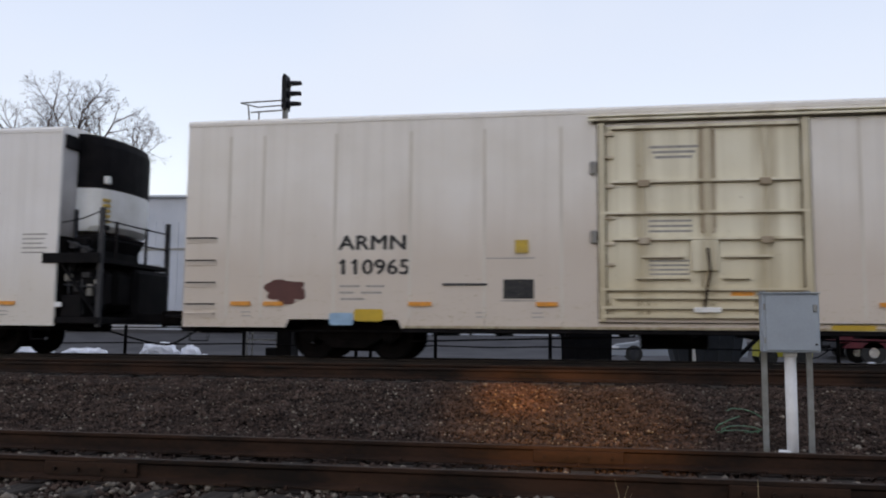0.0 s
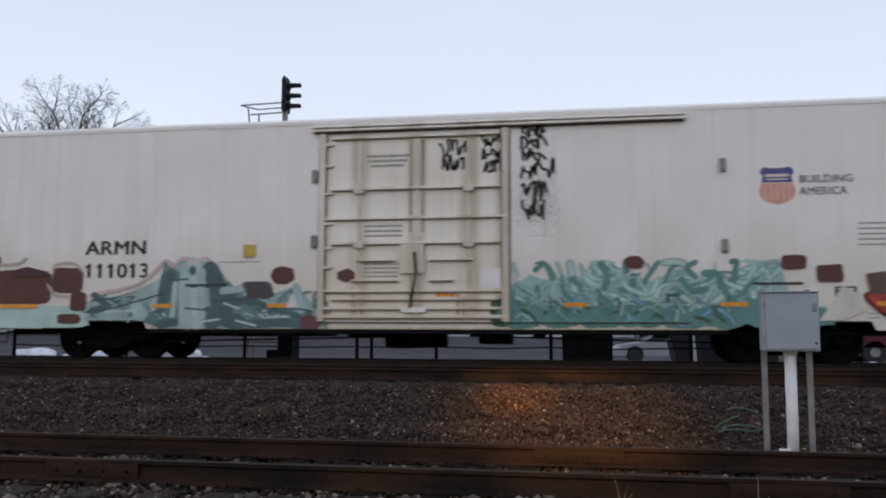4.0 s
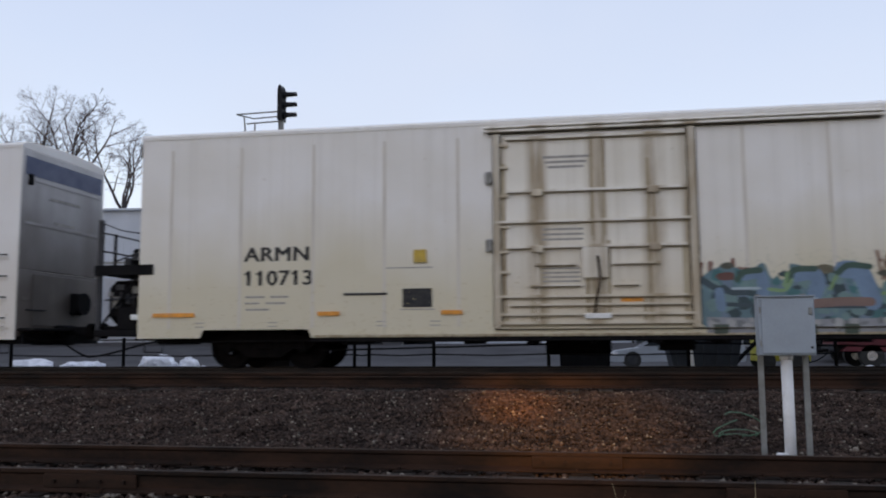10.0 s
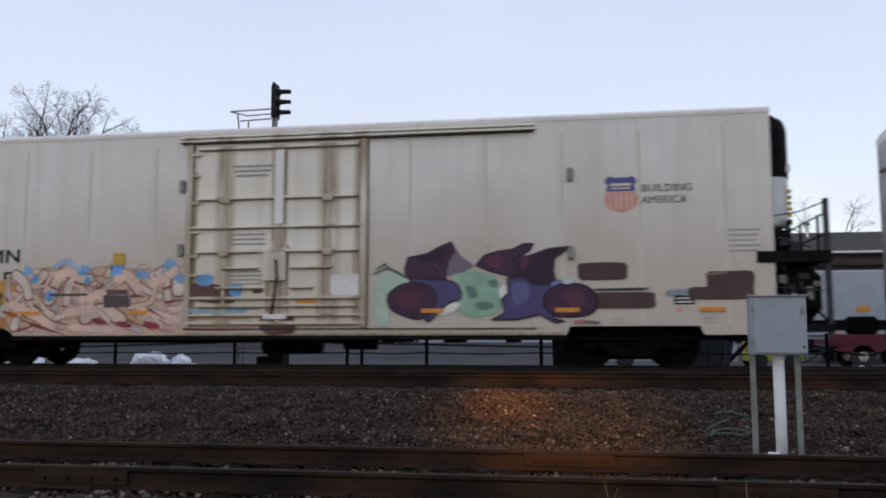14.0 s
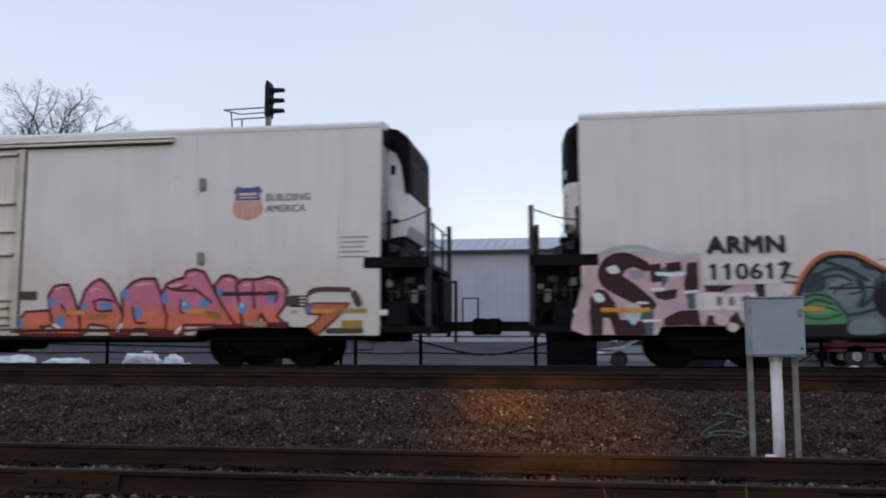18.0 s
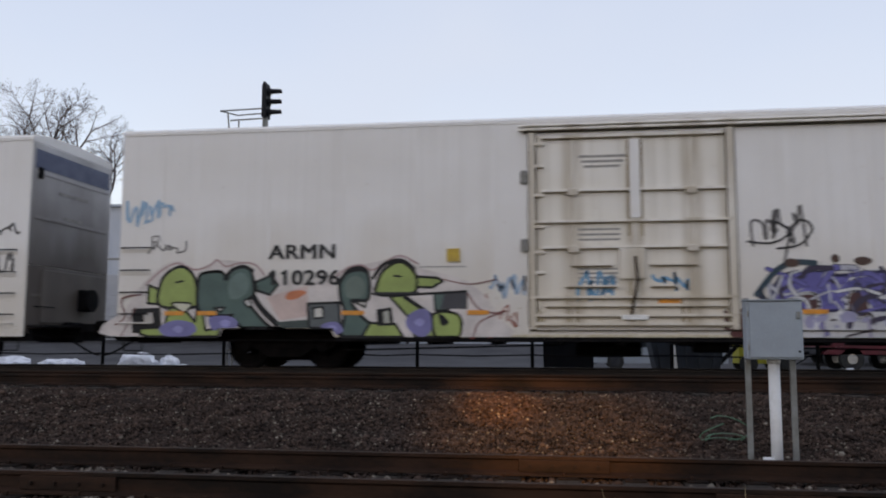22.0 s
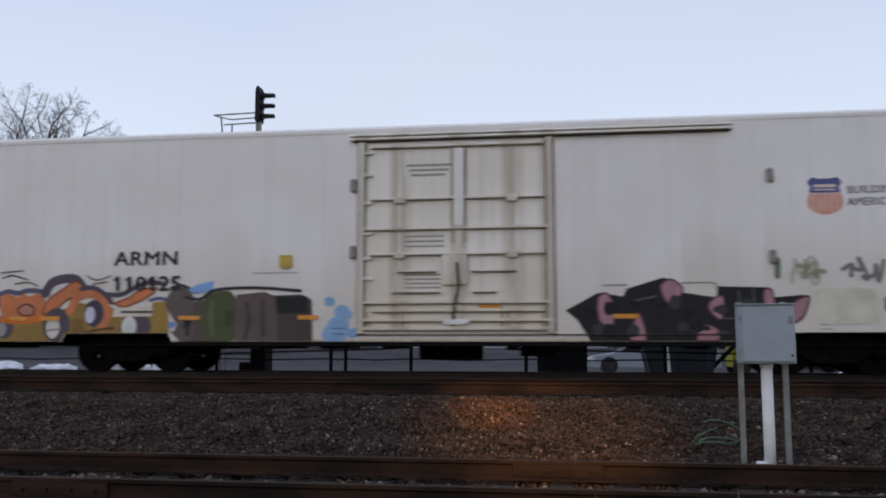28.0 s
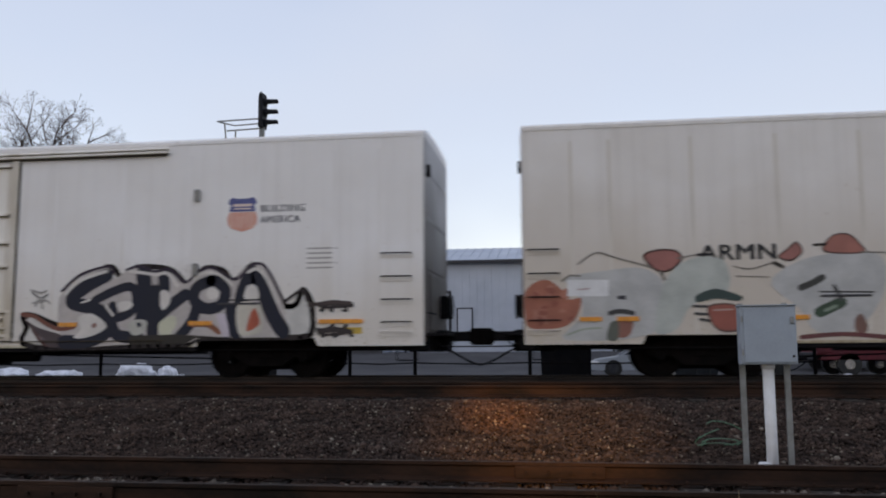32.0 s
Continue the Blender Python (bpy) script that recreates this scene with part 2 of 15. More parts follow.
EARTH = mat("dull_winter_grass", (0.10, 0.09, 0.05), (0.06, 0.06, 0.04), 0.95, scale=0.8, fine=30, bump=0.5, gloss=0.1)
SNOW = mat("dirty_snow", (0.85, 0.87, 0.92), (0.62, 0.64, 0.70), 0.8, scale=5, bump=0.4)
BARE = mat("bare_bark", (0.055, 0.047, 0.048), (0.09, 0.078, 0.078), 0.9, scale=6, bump=0.4, gloss=0.1)


# ---- small builders ----
def box(bm, x0, x1, y0, y1, z0, z1, bevel=0.0):
    vs = [bm.verts.new(p) for p in ((x0, y0, z0), (x1, y0, z0), (x1, y1, z0), (x0, y1, z0), (x0, y0, z1), (x1, y0, z1), (x1, y1, z1), (x0, y1, z1))]
    fs = [bm.faces.new([vs[i] for i in f]) for f in ((0, 3, 2, 1), (4, 5, 6, 7), (0, 1, 5, 4), (1, 2, 6, 5), (2, 3, 7, 6), (3, 0, 4, 7))]
    if bevel:
        es = list({e for f in fs for e in f.edges})
        bmesh.ops.bevel(bm, geom=es, offset=bevel, segments=1, affect="EDGES", profile=0.5)
    return bm


def tube(bm, pts, r, n=8, r2=None):
    """A round bar through the points, closed at both ends; r2: radius at its end."""
    pts = [Vector(p) for p in pts]
    rings = []
    for i, p in enumerate(pts):
        d = (pts[min(i + 1, len(pts) - 1)] - pts[max(i - 1, 0)]).normalized()
        s = d.orthogonal().normalized()
        if abs(d.z) < 0.95:
            s = d.cross(Vector((0, 0, 1))).normalized()
        u = d.cross(s)
        k = r if r2 is None else r + (r2 - r) * i / (len(pts) - 1)
        rings.append([bm.verts.new(p + (s * math.cos(2 * math.pi * j / n) + u * math.sin(2 * math.pi * j / n)) * k) for j in range(n)])
    for a, b in zip(rings, rings[1:]):
        for j in range(n):
            bm.faces.new((a[j], a[(j + 1) % n], b[(j + 1) % n], b[j]))
    bm.faces.new(rings[0][::-1]), bm.faces.new(rings[-1])
    return bm


def prism(bm, outline, y0, y1):
    """An outline in (x, z), pushed from y0 to y1."""
    a = [bm.verts.new((x, y0, z)) for x, z in outline]
    b = [bm.verts.new((x, y1, z)) for x, z in outline]
    bm.faces.new(a), bm.faces.new(b[::-1])
    k = len(a)
    for i in range(k):
        bm.faces.new((a[(i + 1) % k], a[i], b[i], b[(i + 1) % k]))
    return bm


def along(bm, outline, x0, x1):
    """An outline in (y, z), pushed from x0 to x1."""
    a = [bm.verts.new((x0, y, z)) for y, z in outline]
    b = [bm.verts.new((x1, y, z)) for y, z in outline]
    bm.faces.new(a[::-1]), bm.faces.new(b)
    k = len(a)
    for i in range(k):
        bm.faces.new((a[i], a[(i + 1) % k], b[(i + 1) % k], b[i]))
    return bm


SHARED = {}


def part(name, bm, material, parent=None, label="", at=None, key=None, smooth=False):
    """One mesh object under its thing; key: alike pieces share their mesh (bm is then a function that builds it)."""
    if key and key in SHARED:
        me = SHARED[key]
    else:
        if callable(bm):
            bm = bm(bmesh.new())
        bmesh.ops.recalc_face_normals(bm, faces=bm.faces[:])
        me = bpy.data.meshes.new(name)
        bm.to_mesh(me)
        bm.free()
        me.materials.append(material)
        if smooth:
            me.polygons.foreach_set("use_smooth", [True] * len(me.polygons))
        if key:
            SHARED[key] = me
    ob = new(name, me)
    if me.materials[0] != material:
        ob.material_slots[0].link = "OBJECT"
        ob.material_slots[0].material = material
    if parent:
        ob.parent = parent
    if at:
        ob.matrix_basis = at
    if label:
        ob["label"] = label
    return ob

# ---- ground: one sheet, lower before the tracks, rising behind them ----
SIDE = 16.72                      # near side of the cars
MAIN, MIDDLE, NEAR = SIDE + 1.62, SIDE + 1.62 - 4.1, 7.09   # track centres
NEAR_Z = -0.44


def ground_z(x, y):
    steps = ((-5000, -1.6), (-30, -1.3), (2, -1.0), (4.6, -0.95), (5.6, -0.66), (8.5, -0.66), (9.3, -0.62), (12.2, -0.25), (13.0, -0.21), (19.8, -0.21), (21.2, -0.28),
             (24, -0.26), (33, -0.42), (36, -0.36), (44, 0.40), (60, 0.7), (120, 2.0), (300, 3.0), (5000, 3.0))
    for (a, za), (b, zb) in zip(steps, steps[1:]):
        if y <= b:
            return za + (zb - za) * (y - a) / (b - a)
    return 3.0


def ground():
    xs = [-5000, -1200, -300, -120, -60, -40] + [-30 + i * 0.8 for i in range(76)] + [40, 60, 120, 300, 1200, 5000]
    ys = [-5000, -600, -100, -30, -10, 0, 2, 3.5, 4.6, 5.2, 5.6] + [5.9 + 0.3 * i for i in range(52)] + [22, 23, 24, 26, 28, 30, 33, 36, 40, 44, 50, 60, 80, 120, 300, 1200, 5000]
    bm = bmesh.new()
    grid = []
    for y in ys:
        row = []
        for x in xs:
            z = ground_z(x, y)
            if 5 < y < 21 and abs(x) < 60:
                z += 0.05 * noise.noise((x * 1.3, y * 1.3, 0)) + 0.025 * noise.noise((x * 4, y * 4, 3)) - 0.02
            row.append(bm.verts.new((x, y, z)))
        grid.append(row)
    for j in range(len(ys) - 1):
        for i in range(len(xs) - 1):
            f = bm.faces.new((grid[j][i], grid[j][i + 1], grid[j + 1][i + 1], grid[j + 1][i]))
            ym = (ys[j] + ys[j + 1]) / 2
            f.material_index = 0 if 5 < ym < 21 else 1 if 21 <= ym < 60 else 2
    ob = part("ground", bm, GRITBED)
    ob.data.materials.append(ASPHALT)
    ob.data.materials.append(EARTH)
    return tagged(ob, "brown gravel railway bed beside a grey asphalt lot", "ground", kind="structure")


ground()


def stones(name, label, count, x0, x1, y0, y1, size, lift, material, seed):
    """Loose crushed stones, each with its own facets, as one mesh."""
    rng = np.random.default_rng(seed)
    px = rng.uniform(x0, x1, count)
    py = rng.uniform(y0, y1, count)
    pz = np.array([ground_z(a, b) + 0.05 * noise.noise((a * 1.3, b * 1.3, 0)) for a, b in zip(px, py)]) + rng.uniform(-0.35, 0.3, count) * size + lift
    r = size * rng.lognormal(-0.15, 0.35, count)
    base = np.array([(0, 0, 1), (1, 0, 0.1), (0.2, 1, -0.1), (-1, 0.1, 0.1), (-0.1, -1, 0), (0, 0, -1)], float)
    tri = np.array([(0, 1, 2), (0, 2, 3), (0, 3, 4), (0, 4, 1), (5, 2, 1), (5, 3, 2), (5, 4, 3), (5, 1, 4)])
    v = base[None] * rng.uniform(0.6, 1.1, (count, 6, 1)) * r[:, None, None] * np.array([1, 1, 0.75])
    a, b = rng.uniform(0, 6.28, count), rng.uniform(-0.7, 0.7, count)
    ca, sa, cb, sb = np.cos(a)[:, None], np.sin(a)[:, None], np.cos(b)[:, None], np.sin(b)[:, None]
    x, y, z = v[..., 0], v[..., 1], v[..., 2]
    y, z = y * cb - z * sb, y * sb + z * cb
    x, y = x * ca - y * sa, x * sa + y * ca
    v = np.stack([x + px[:, None], y + py[:, None], z + pz[:, None]], -1).reshape(-1, 3)
    f = (tri[None] + 6 * np.arange(count)[:, None, None]).reshape(-1, 3)
    me = bpy.data.meshes.new(name)
    me.vertices.add(len(v)), me.loops.add(f.size), me.polygons.add(len(f))
    me.vertices.foreach_set("co", v.ravel())
    me.loops.foreach_set("vertex_index", f.ravel())
    me.polygons.foreach_set("loop_start", np.arange(0, f.size, 3))
    me.update(calc_edges=True)
    me.materials.append(material)
    return tagged(new(name, me), label, "ballast", kind="stuff")


stones("ballast", "crushed brown and grey ballast stones on the slope between the tracks", 88000, -12, 7, 8.1, 13.2, 0.027, 0.0, STONE, 1)
stones("ballast", "crushed grey ballast stones between and before the siding rails", 20000, -8, 5, 5.1, 8.3, 0.031, 0.005, STONE, 2)
stones("ballast", "dark ballast stones between the main tracks", 12000, -16, 9, 13.6, 20.6, 0.04, -0.01, STONE, 3)
PALE = mat("pale_chipped_stone", (0.19, 0.165, 0.14), (0.09, 0.072, 0.06), 0.9, scale=5, fine=60, bump=0.3, island=0.5, gloss=0.1)
stones("ballast", "scattered pale chipped stones on the slope", 3000, -12, 7, 8.2, 12.9, 0.020, 0.014, PALE, 9)
stones("ballast", "scattered pale chipped stones by the siding", 2600, -8, 5, 5.6, 7.6, 0.036, 0.02, PALE, 10)


# ---- tracks ----
def rail_outline(y, top):
    """Half-turned flat-bottom rail section."""
    half = ((0.036, 0.0), (0.036, -0.028), (0.010, -0.045), (0.009, -0.13), (0.07, -0.158), (0.07, -0.172))
    o = [(y + a, top + b) for a, b in half]
    return o + [(y - a, top + b) for a, b in reversed(half)]


def track(name, label, y, top, material, x0, x1, tie_x0, tie_x1, seed):
    rng = random.Random(seed)
    base = new(name)
    base.location = (0, y, top)
    tagged(base, label, "railway track", kind="structure")
    for side in (-1, 1):
        part("rail", along(bmesh.new(), rail_outline(0.7525 * side, 0), x0, x1), material, base, "worn steel rail")
    n = int((tie_x1 - tie_x0) / 0.53)
    for i in range(n):
        x = tie_x0 + i * 0.53
        at = pose(x + rng.uniform(-0.03, 0.03), rng.uniform(-0.05, 0.05), -0.185 - rng.uniform(0, 0.01), 0, 0, rng.uniform(-1.2, 1.2))
        tie = part("tie", lambda bm: box(bm, -0.11, 0.11, -1.3, 1.3, -0.17, 0, 0.012), TIEWOOD, base, at=at, key="tie")
        if abs(x + 2) < 7:
            for side in (-1, 1):
                part("tie_plate", lambda bm: box(bm, -0.09, 0.09, -0.17, 0.17, 0, 0.016, 0.004), material, tie, at=pose(0, 0.7525 * side, 0.001), key="plate" + name)
                for o in (-0.1, 0.1):
                    part("spike", lambda bm: box(bm, -0.012, 0.012, -0.02, 0.02, 0.0, 0.035, 0.004), material, tie, at=pose(0.05 * o * 8, 0.7525 * side + o, 0.016), key="spike" + name)
    return base


near = track("siding_track", "rusty siding track on weathered wooden ties, nearest the stand", NEAR, NEAR_Z, RAILRUST, -70, 70, -8.0, 6.0, 4)
track("middle_track", "brown empty main track before the train", MIDDLE, 0.0, RAILRUST, -160, 160, -14, 10, 5)
track("main_track", "dark main track under the train", MAIN, 0.0, RAILDARK, -400, 400, -16, 12, 6)
# bolted joint bars on the siding rails
for x, s in ((-0.1, 1), (1.35, -1), (-3.9, -1)):
    jb = part("joint_bar", lambda bm: box(bm, -0.4, 0.4, -0.012, 0.012, -0.055, 0.055, 0.006), RAILRUST, near, at=pose(x, 0.7525 * s - 0.03, -0.088), key="jointbar")
    for k in (-0.3, -0.1, 0.1, 0.3):
        part("bolt", lambda bm: tube(bm, ((0, 0, 0), (0, -0.035, 0)), 0.016, 6), RAILRUST, jb, at=pose(k, -0.008, 0), key="jointbolt")


# ---- the grey equipment box on its posts, beyond the siding ----
BOXGREY = mat("grey_blue_cabinet_paint", (0.285, 0.335, 0.385), (0.24, 0.28, 0.32), 0.5, scale=3, bump=0.05)
PIPEWHITE = mat("white_plastic_pipe", (0.72, 0.73, 0.75), (0.6, 0.6, 0.6), 0.4, scale=6, bump=0.04)
GALV = mat("galvanised_post", (0.25, 0.26, 0.26), (0.18, 0.18, 0.17), 0.55, 0.4, scale=9, bump=0.1)
CABLE = mat("green_ground_wire", (0.05, 0.16, 0.10), (0.06, 0.12, 0.08), 0.5)


def equipment_box():
    base = new("equipment_box")
    base.matrix_basis = pose(1.98, 9.0, -0.6, 0, 0, -4)
    tagged(base, "grey-blue steel signal equipment box on two galvanised posts", "equipment box")
    body = part("cabinet", box(bmesh.new(), -0.265, 0.265, -0.13, 0.13, 1.0, 1.58, 0.008), BOXGREY, base)
    part("door", box(bmesh.new(), -0.235, 0.255, -0.147, -0.131, 1.02, 1.56, 0.005), BOXGREY, body, "flush cabinet door")
    part("hasp", box(bmesh.new(), 0.205, 0.24, -0.17, -0.145, 1.40, 1.47, 0.004), GALV, body, "small dark padlock hasp")
    part("keyhole", tube(bmesh.new(), ((0.225, -0.146, 1.08), (0.225, -0.158, 1.08)), 0.012, 8), BLACK, body)
    for z in (1.12, 1.45):
        part("hinge", tube(bmesh.new(), ((-0.247, -0.15, z - 0.03), (-0.247, -0.15, z + 0.03)), 0.01, 6), GALV, body)
    part("drip_edge", box(bmesh.new(), -0.275, 0.275, -0.155, 0.14, 1.58, 1.592, 0.003), BOXGREY, body)
    for x in (-0.225, 0.205):
        post = part("post", box(bmesh.new(), x - 0.028, x + 0.028, 0.135, 0.175, -0.25, 1.62, 0.004), GALV, base, "galvanised channel post")
        for z in (1.08, 1.5):
            part("bolt", tube(bmesh.new(), ((x, 0.12, z), (x, 0.19, z)), 0.012, 6), GALV, post)
    pipe = part("conduit", tube(bmesh.new(), ((0.005, 0.02, -0.3), (0.005, 0.02, 1.0)), 0.056, 16), PIPEWHITE, base, "white plastic cable conduit", smooth=True)
    part("collar", tube(bmesh.new(), ((0.005, 0.02, 0.955), (0.005, 0.02, 1.0)), 0.066, 16), PIPEWHITE, pipe, smooth=True)
    part("foot_block", box(bmesh.new(), -0.13, -0.02, -0.05, 0.06, -0.04, 0.035, 0.012), PIPEWHITE, base, "small white concrete foot")


equipment_box()


def ground_wire():
    base = new("ground_wire")
    base.location = (1.55, 9.55, -0.5)
    tagged(base, "loose green ground wire lying on the ballast", "wire")
    rng = random.Random(3)
    for k in range(3):
        pts = [(0.1 + 0.22 * math.sin(i * 0.55 + k) - k * 0.05, 0.1 + 0.1 * math.cos(i * 0.4), 0.02 + 0.05 * i * (0.5 if k else 0.9) * abs(math.sin(i * 0.3 + k))) for i in range(9)]
        part("strand", tube(bmesh.new(), pts, 0.007, 5), CABLE, base)


ground_wire()


# ---- dry weed stalks by the siding ----
def weeds():
    rng = random.Random(8)
    straw = mat("dry_straw", (0.30, 0.24, 0.14), (0.20, 0.15, 0.09), 0.9)
    for x, y, n in ((1.1, 6.05, 3), (2.25, 6.0, 3), (0.2, 5.9, 3)):
        base = new("weed")
        base.location = (x, y, -0.68)
        tagged(base, "dry straw-coloured weed stalks growing in the ballast", "weed", "weeds beside the siding")
        for _ in range(n):
            a, h, b = rng.uniform(0, 6.28), rng.uniform(0.14, 0.3), rng.uniform(0.02, 0.1)
            part("stalk", tube(bmesh.new(), [(b * math.cos(a) * q * q, b * math.sin(a) * q * q, h * q) for q in (0, 0.35, 0.7, 1)], 0.004, 4, 0.0015), straw, base)


weeds()

# ---- the train: refrigerator cars that roll to the left on the main track ----
LONG, WIDE, SILL, EAVE = 20.42, 3.24, 0.65, 4.97
ROLLED = (0.00, 7.28, 14.55, 21.75, 28.88, 36.04, 43.20, 50.39, 57.61, 64.79, 72.05, 79.37, 86.80, 94.26, 101.77, 109.38, 117.06, 124.83, 132.69, 140.58, 148.54, 156.61, 164.77, 173.00, 181.27, 189.63, 198.08, 206.62, 215.20, 223.88, 232.65, 241.45, 250.29)   # metres rolled at each full second
CARS, AXLES, CUTS = [], [], {}


def rect(bm, x0, x1, z0, z1, layer=0, thick=0.002):
    """A thin plate or decal on the near side."""
    y = -0.004 - 0.0012 * layer
    return box(bm, x0, x1, y - thick * 0.5, y + 0.0005, z0, z1)


def side_sheet(bm, x0, x1, cuts):
    """A side sheet between two seams, its foot cut up over the trucks."""
    lo = [(x0, SILL)]
    for a, b in cuts:
        if b > x0 and a < x1:
            a, b = max(a, x0), min(b, x1)
            pts = [(a, SILL if a > x0 else SILL + 0.17), (min(a + 0.08, b), SILL + 0.17), (max(b - 0.08, a), SILL + 0.17), (b, SILL if b < x1 else SILL + 0.17)]
            if a == x0:
                lo = []
            lo += pts
    if not lo or lo[-1][0] < x1:
        lo.append((x1, SILL))
    seen, foot = set(), []
    for p in lo:
        q = (round(p[0], 3), round(p[1], 3))
        if q not in seen:
            seen.add(q), foot.append(p)
    return prism(bm, foot + [(x1, EAVE), (x0, EAVE)], 0.0, 0.05)


def housing(bm, front, drum, deep=0.70):
    """The refrigeration unit's shell; x outwards. drum: bowed from side to side, else bent over at the top."""
    if drum:
        bow = [(deep * math.sin(math.pi * q / 12) ** 0.5 if 0 < q < 12 else 0.0, 1.79 - 1.21 * math.cos(math.pi * q / 12)) for q in range(13)]
        g = 0.0 if front else -0.012
        steps = ((3.76, g), (4.74, g), (4.92, -0.06), (4.99, -0.20)) if front else ((2.78, -0.12), (2.9, g), (3.75, g))
        rings = [[bm.verts.new((max(x + (e if x > 0.1 else 0), 0.0), y, z)) for x, y in bow] for z, e in steps]
        for a, b in zip(rings, rings[1:]):
            for j in range(len(bow)):
                bm.faces.new((a[j], a[(j + 1) % len(bow)], b[(j + 1) % len(bow)], b[j]))
        bm.faces.new(rings[0][::-1]), bm.faces.new(rings[-1])
        return bm
    if front:
        k = deep / 0.76
        o = ((0.0, 5.02), (0.36, 4.97), (0.64, 4.84), (0.75, 4.66), (0.76, 3.62), (0.60, 3.62), (0.48, 4.2), (0.3, 4.5), (0.0, 4.6))
        return prism(bm, [(a * k, b) for a, b in o], 0.58, 3.02)
    k = deep / 0.76
    o = ((0.0, 4.58), (0.29, 4.48), (0.46, 4.18), (0.58, 3.60), (0.74, 3.60), (0.72, 2.95), (0.62, 2.72), (0.0, 2.66))
    return prism(bm, [(a * k, b) for a, b in o], 0.62, 2.98)


def flipped(bm, sgn, x):
    """Turn outward-built geometry to the left or right end."""
    for v in bm.verts:
        v.co.x = x + sgn * v.co.x
    return bm


def unit_end(car, sgn, x, drum, deep):
    k = f"unit{sgn}{drum}{deep}"

    def p(name, make, m, parent=car, label="", smooth=False):
        return part(name, lambda bm: flipped(make(bm), sgn, x), m, parent, label, key=k + name + str(len(car.children_recursive)), smooth=smooth)

    u = p("refrigeration_unit", lambda bm: housing(bm, False, drum, deep), UNITWHITE, label="white refrigeration unit housing")
    p("grille_hood", lambda bm: housing(bm, True, drum, deep), BLACK, u, "black grille hood")
    if drum:
        p("logo_plate", lambda bm: box(bm, 0.7 * deep, 0.86 * deep, 0.78, 0.94, 3.86, 4.04, 0.02), PAPER, u)
        for z in (2.98, 3.1, 3.22, 3.34, 3.46):
            p("vent", lambda bm: box(bm, 0.7 * deep, 0.86 * deep, 0.78, 0.94, z, z + 0.06), YELLOW, u)
        p("latch", lambda bm: box(bm, 0.7 * deep, 0.86 * deep, 0.78, 0.94, 2.82, 2.92, 0.01), BLACK, u)
    else:
        for i in range(7):
            p("grille_slat", lambda bm: box(bm, deep - 0.015, deep + 0.015, 0.85, 2.74, 3.68 + i * 0.1, 3.72 + i * 0.1), GREYSTEEL, u)
        p("latch", lambda bm: box(bm, 0.12 * deep / 0.76, 0.27 * deep / 0.76, 0.60, 0.63, 4.02, 4.22, 0.01), BLACK, u)
        p("hatch", lambda bm: box(bm, 0.18 * deep / 0.76, 0.38 * deep / 0.76, 0.60, 0.63, 2.98, 3.08, 0.01), BLACK, u)
    p("underside", lambda bm: prism(bm, ((0.02, 2.66), (0.8 * deep, 2.71), (0.5 * deep, 2.3), (0.02, 2.2)), 0.6, 2.6), BLACK, u)
    pl = p("service_platform", lambda bm: box(bm, 0.02, 1.0, 0.05, 3.1, 2.02, 2.12, 0.01), BLACK, label="black steel service platform")
    p("arm", lambda bm: box(bm, -0.33, 1.02, -0.03, 0.035, 2.0, 2.22, 0.008), BLACK, pl)
    for y in (0.12, 3.06):
        p("upright", lambda bm: box(bm, 0.92, 1.02, y - 0.05, y + 0.05, 0.62, 3.22, 0.008), GREYSTEEL, pl, "upright post of the platform")
    for y in (0.7, 2.0):
        p("rail_post", lambda bm: box(bm, 0.95, 1.0, y - 0.025, y + 0.025, 2.12, 2.98), BLACK, pl)
    for z in (2.55, 2.95):
        p("hand_rail", lambda bm: tube(bm, ((0.97, 0.12, z), (0.97, 3.06, z)), 0.018, 6), BLACK, pl)
    p("hand_rail", lambda bm: tube(bm, ((0.02, 0.12, 2.9), (0.5, 0.12, 2.98), (0.97, 0.12, 3.16)), 0.014, 6), BLACK, pl)
    p("fuel_tank", lambda bm: box(bm, 0.08, 0.93, 0.3, 2.9, 0.98, 1.92, 0.16), BLACK, label="black fuel tank with rounded corners")
    p("compressor", lambda bm: box(bm, 0.05, 0.42, 0.45, 2.7, 2.13, 2.62, 0.04), BLACK, label="dark compressor housing")
    for y in (0.8, 2.4):
        p("tank_strap", lambda bm: box(bm, 0.06, 0.95, y - 0.04, y + 0.04, 0.96, 1.94, 0.15), TRUCK, pl)
    p("end_deck", lambda bm: box(bm, 0.0, 1.02, 0.02, 3.2, 0.70, 0.84, 0.01), BLACK, label="black end deck")
    p("end_bracket", lambda bm: box(bm, 0.0, 0.16, -0.01, 0.05, 1.05, 1.16, 0.01), PAPER)
    p("end_sheet", lambda bm: box(bm, -0.01, 0.02, 0.06, 3.18, 2.62, 4.88), END_GRIME)
    p("end_sheet", lambda bm: box(bm, -0.01, 0.024, 0.06, 3.18, 0.84, 2.61), TRUCK, label="near-black lower end sheet")
    p("corner_bracket", lambda bm: box(bm, 0.02, 0.10, 0.08, 0.60, 4.56, 4.86, 0.02), BLACK, label="black upper corner bracket")
    p("upright", lambda bm: box(bm, 0.03, 0.10, 0.52, 0.60, 0.84, 3.25, 0.008), GREYSTEEL, pl)
    p("battery_box", lambda bm: box(bm, 0.06, 0.55, 0.12, 0.72, 0.84, 1.32, 0.02), BLACK, label="black battery box")
    p("control_box", lambda bm: box(bm, 0.03, 0.3, 0.5, 1.2, 2.14, 2.6, 0.02), BLACK)
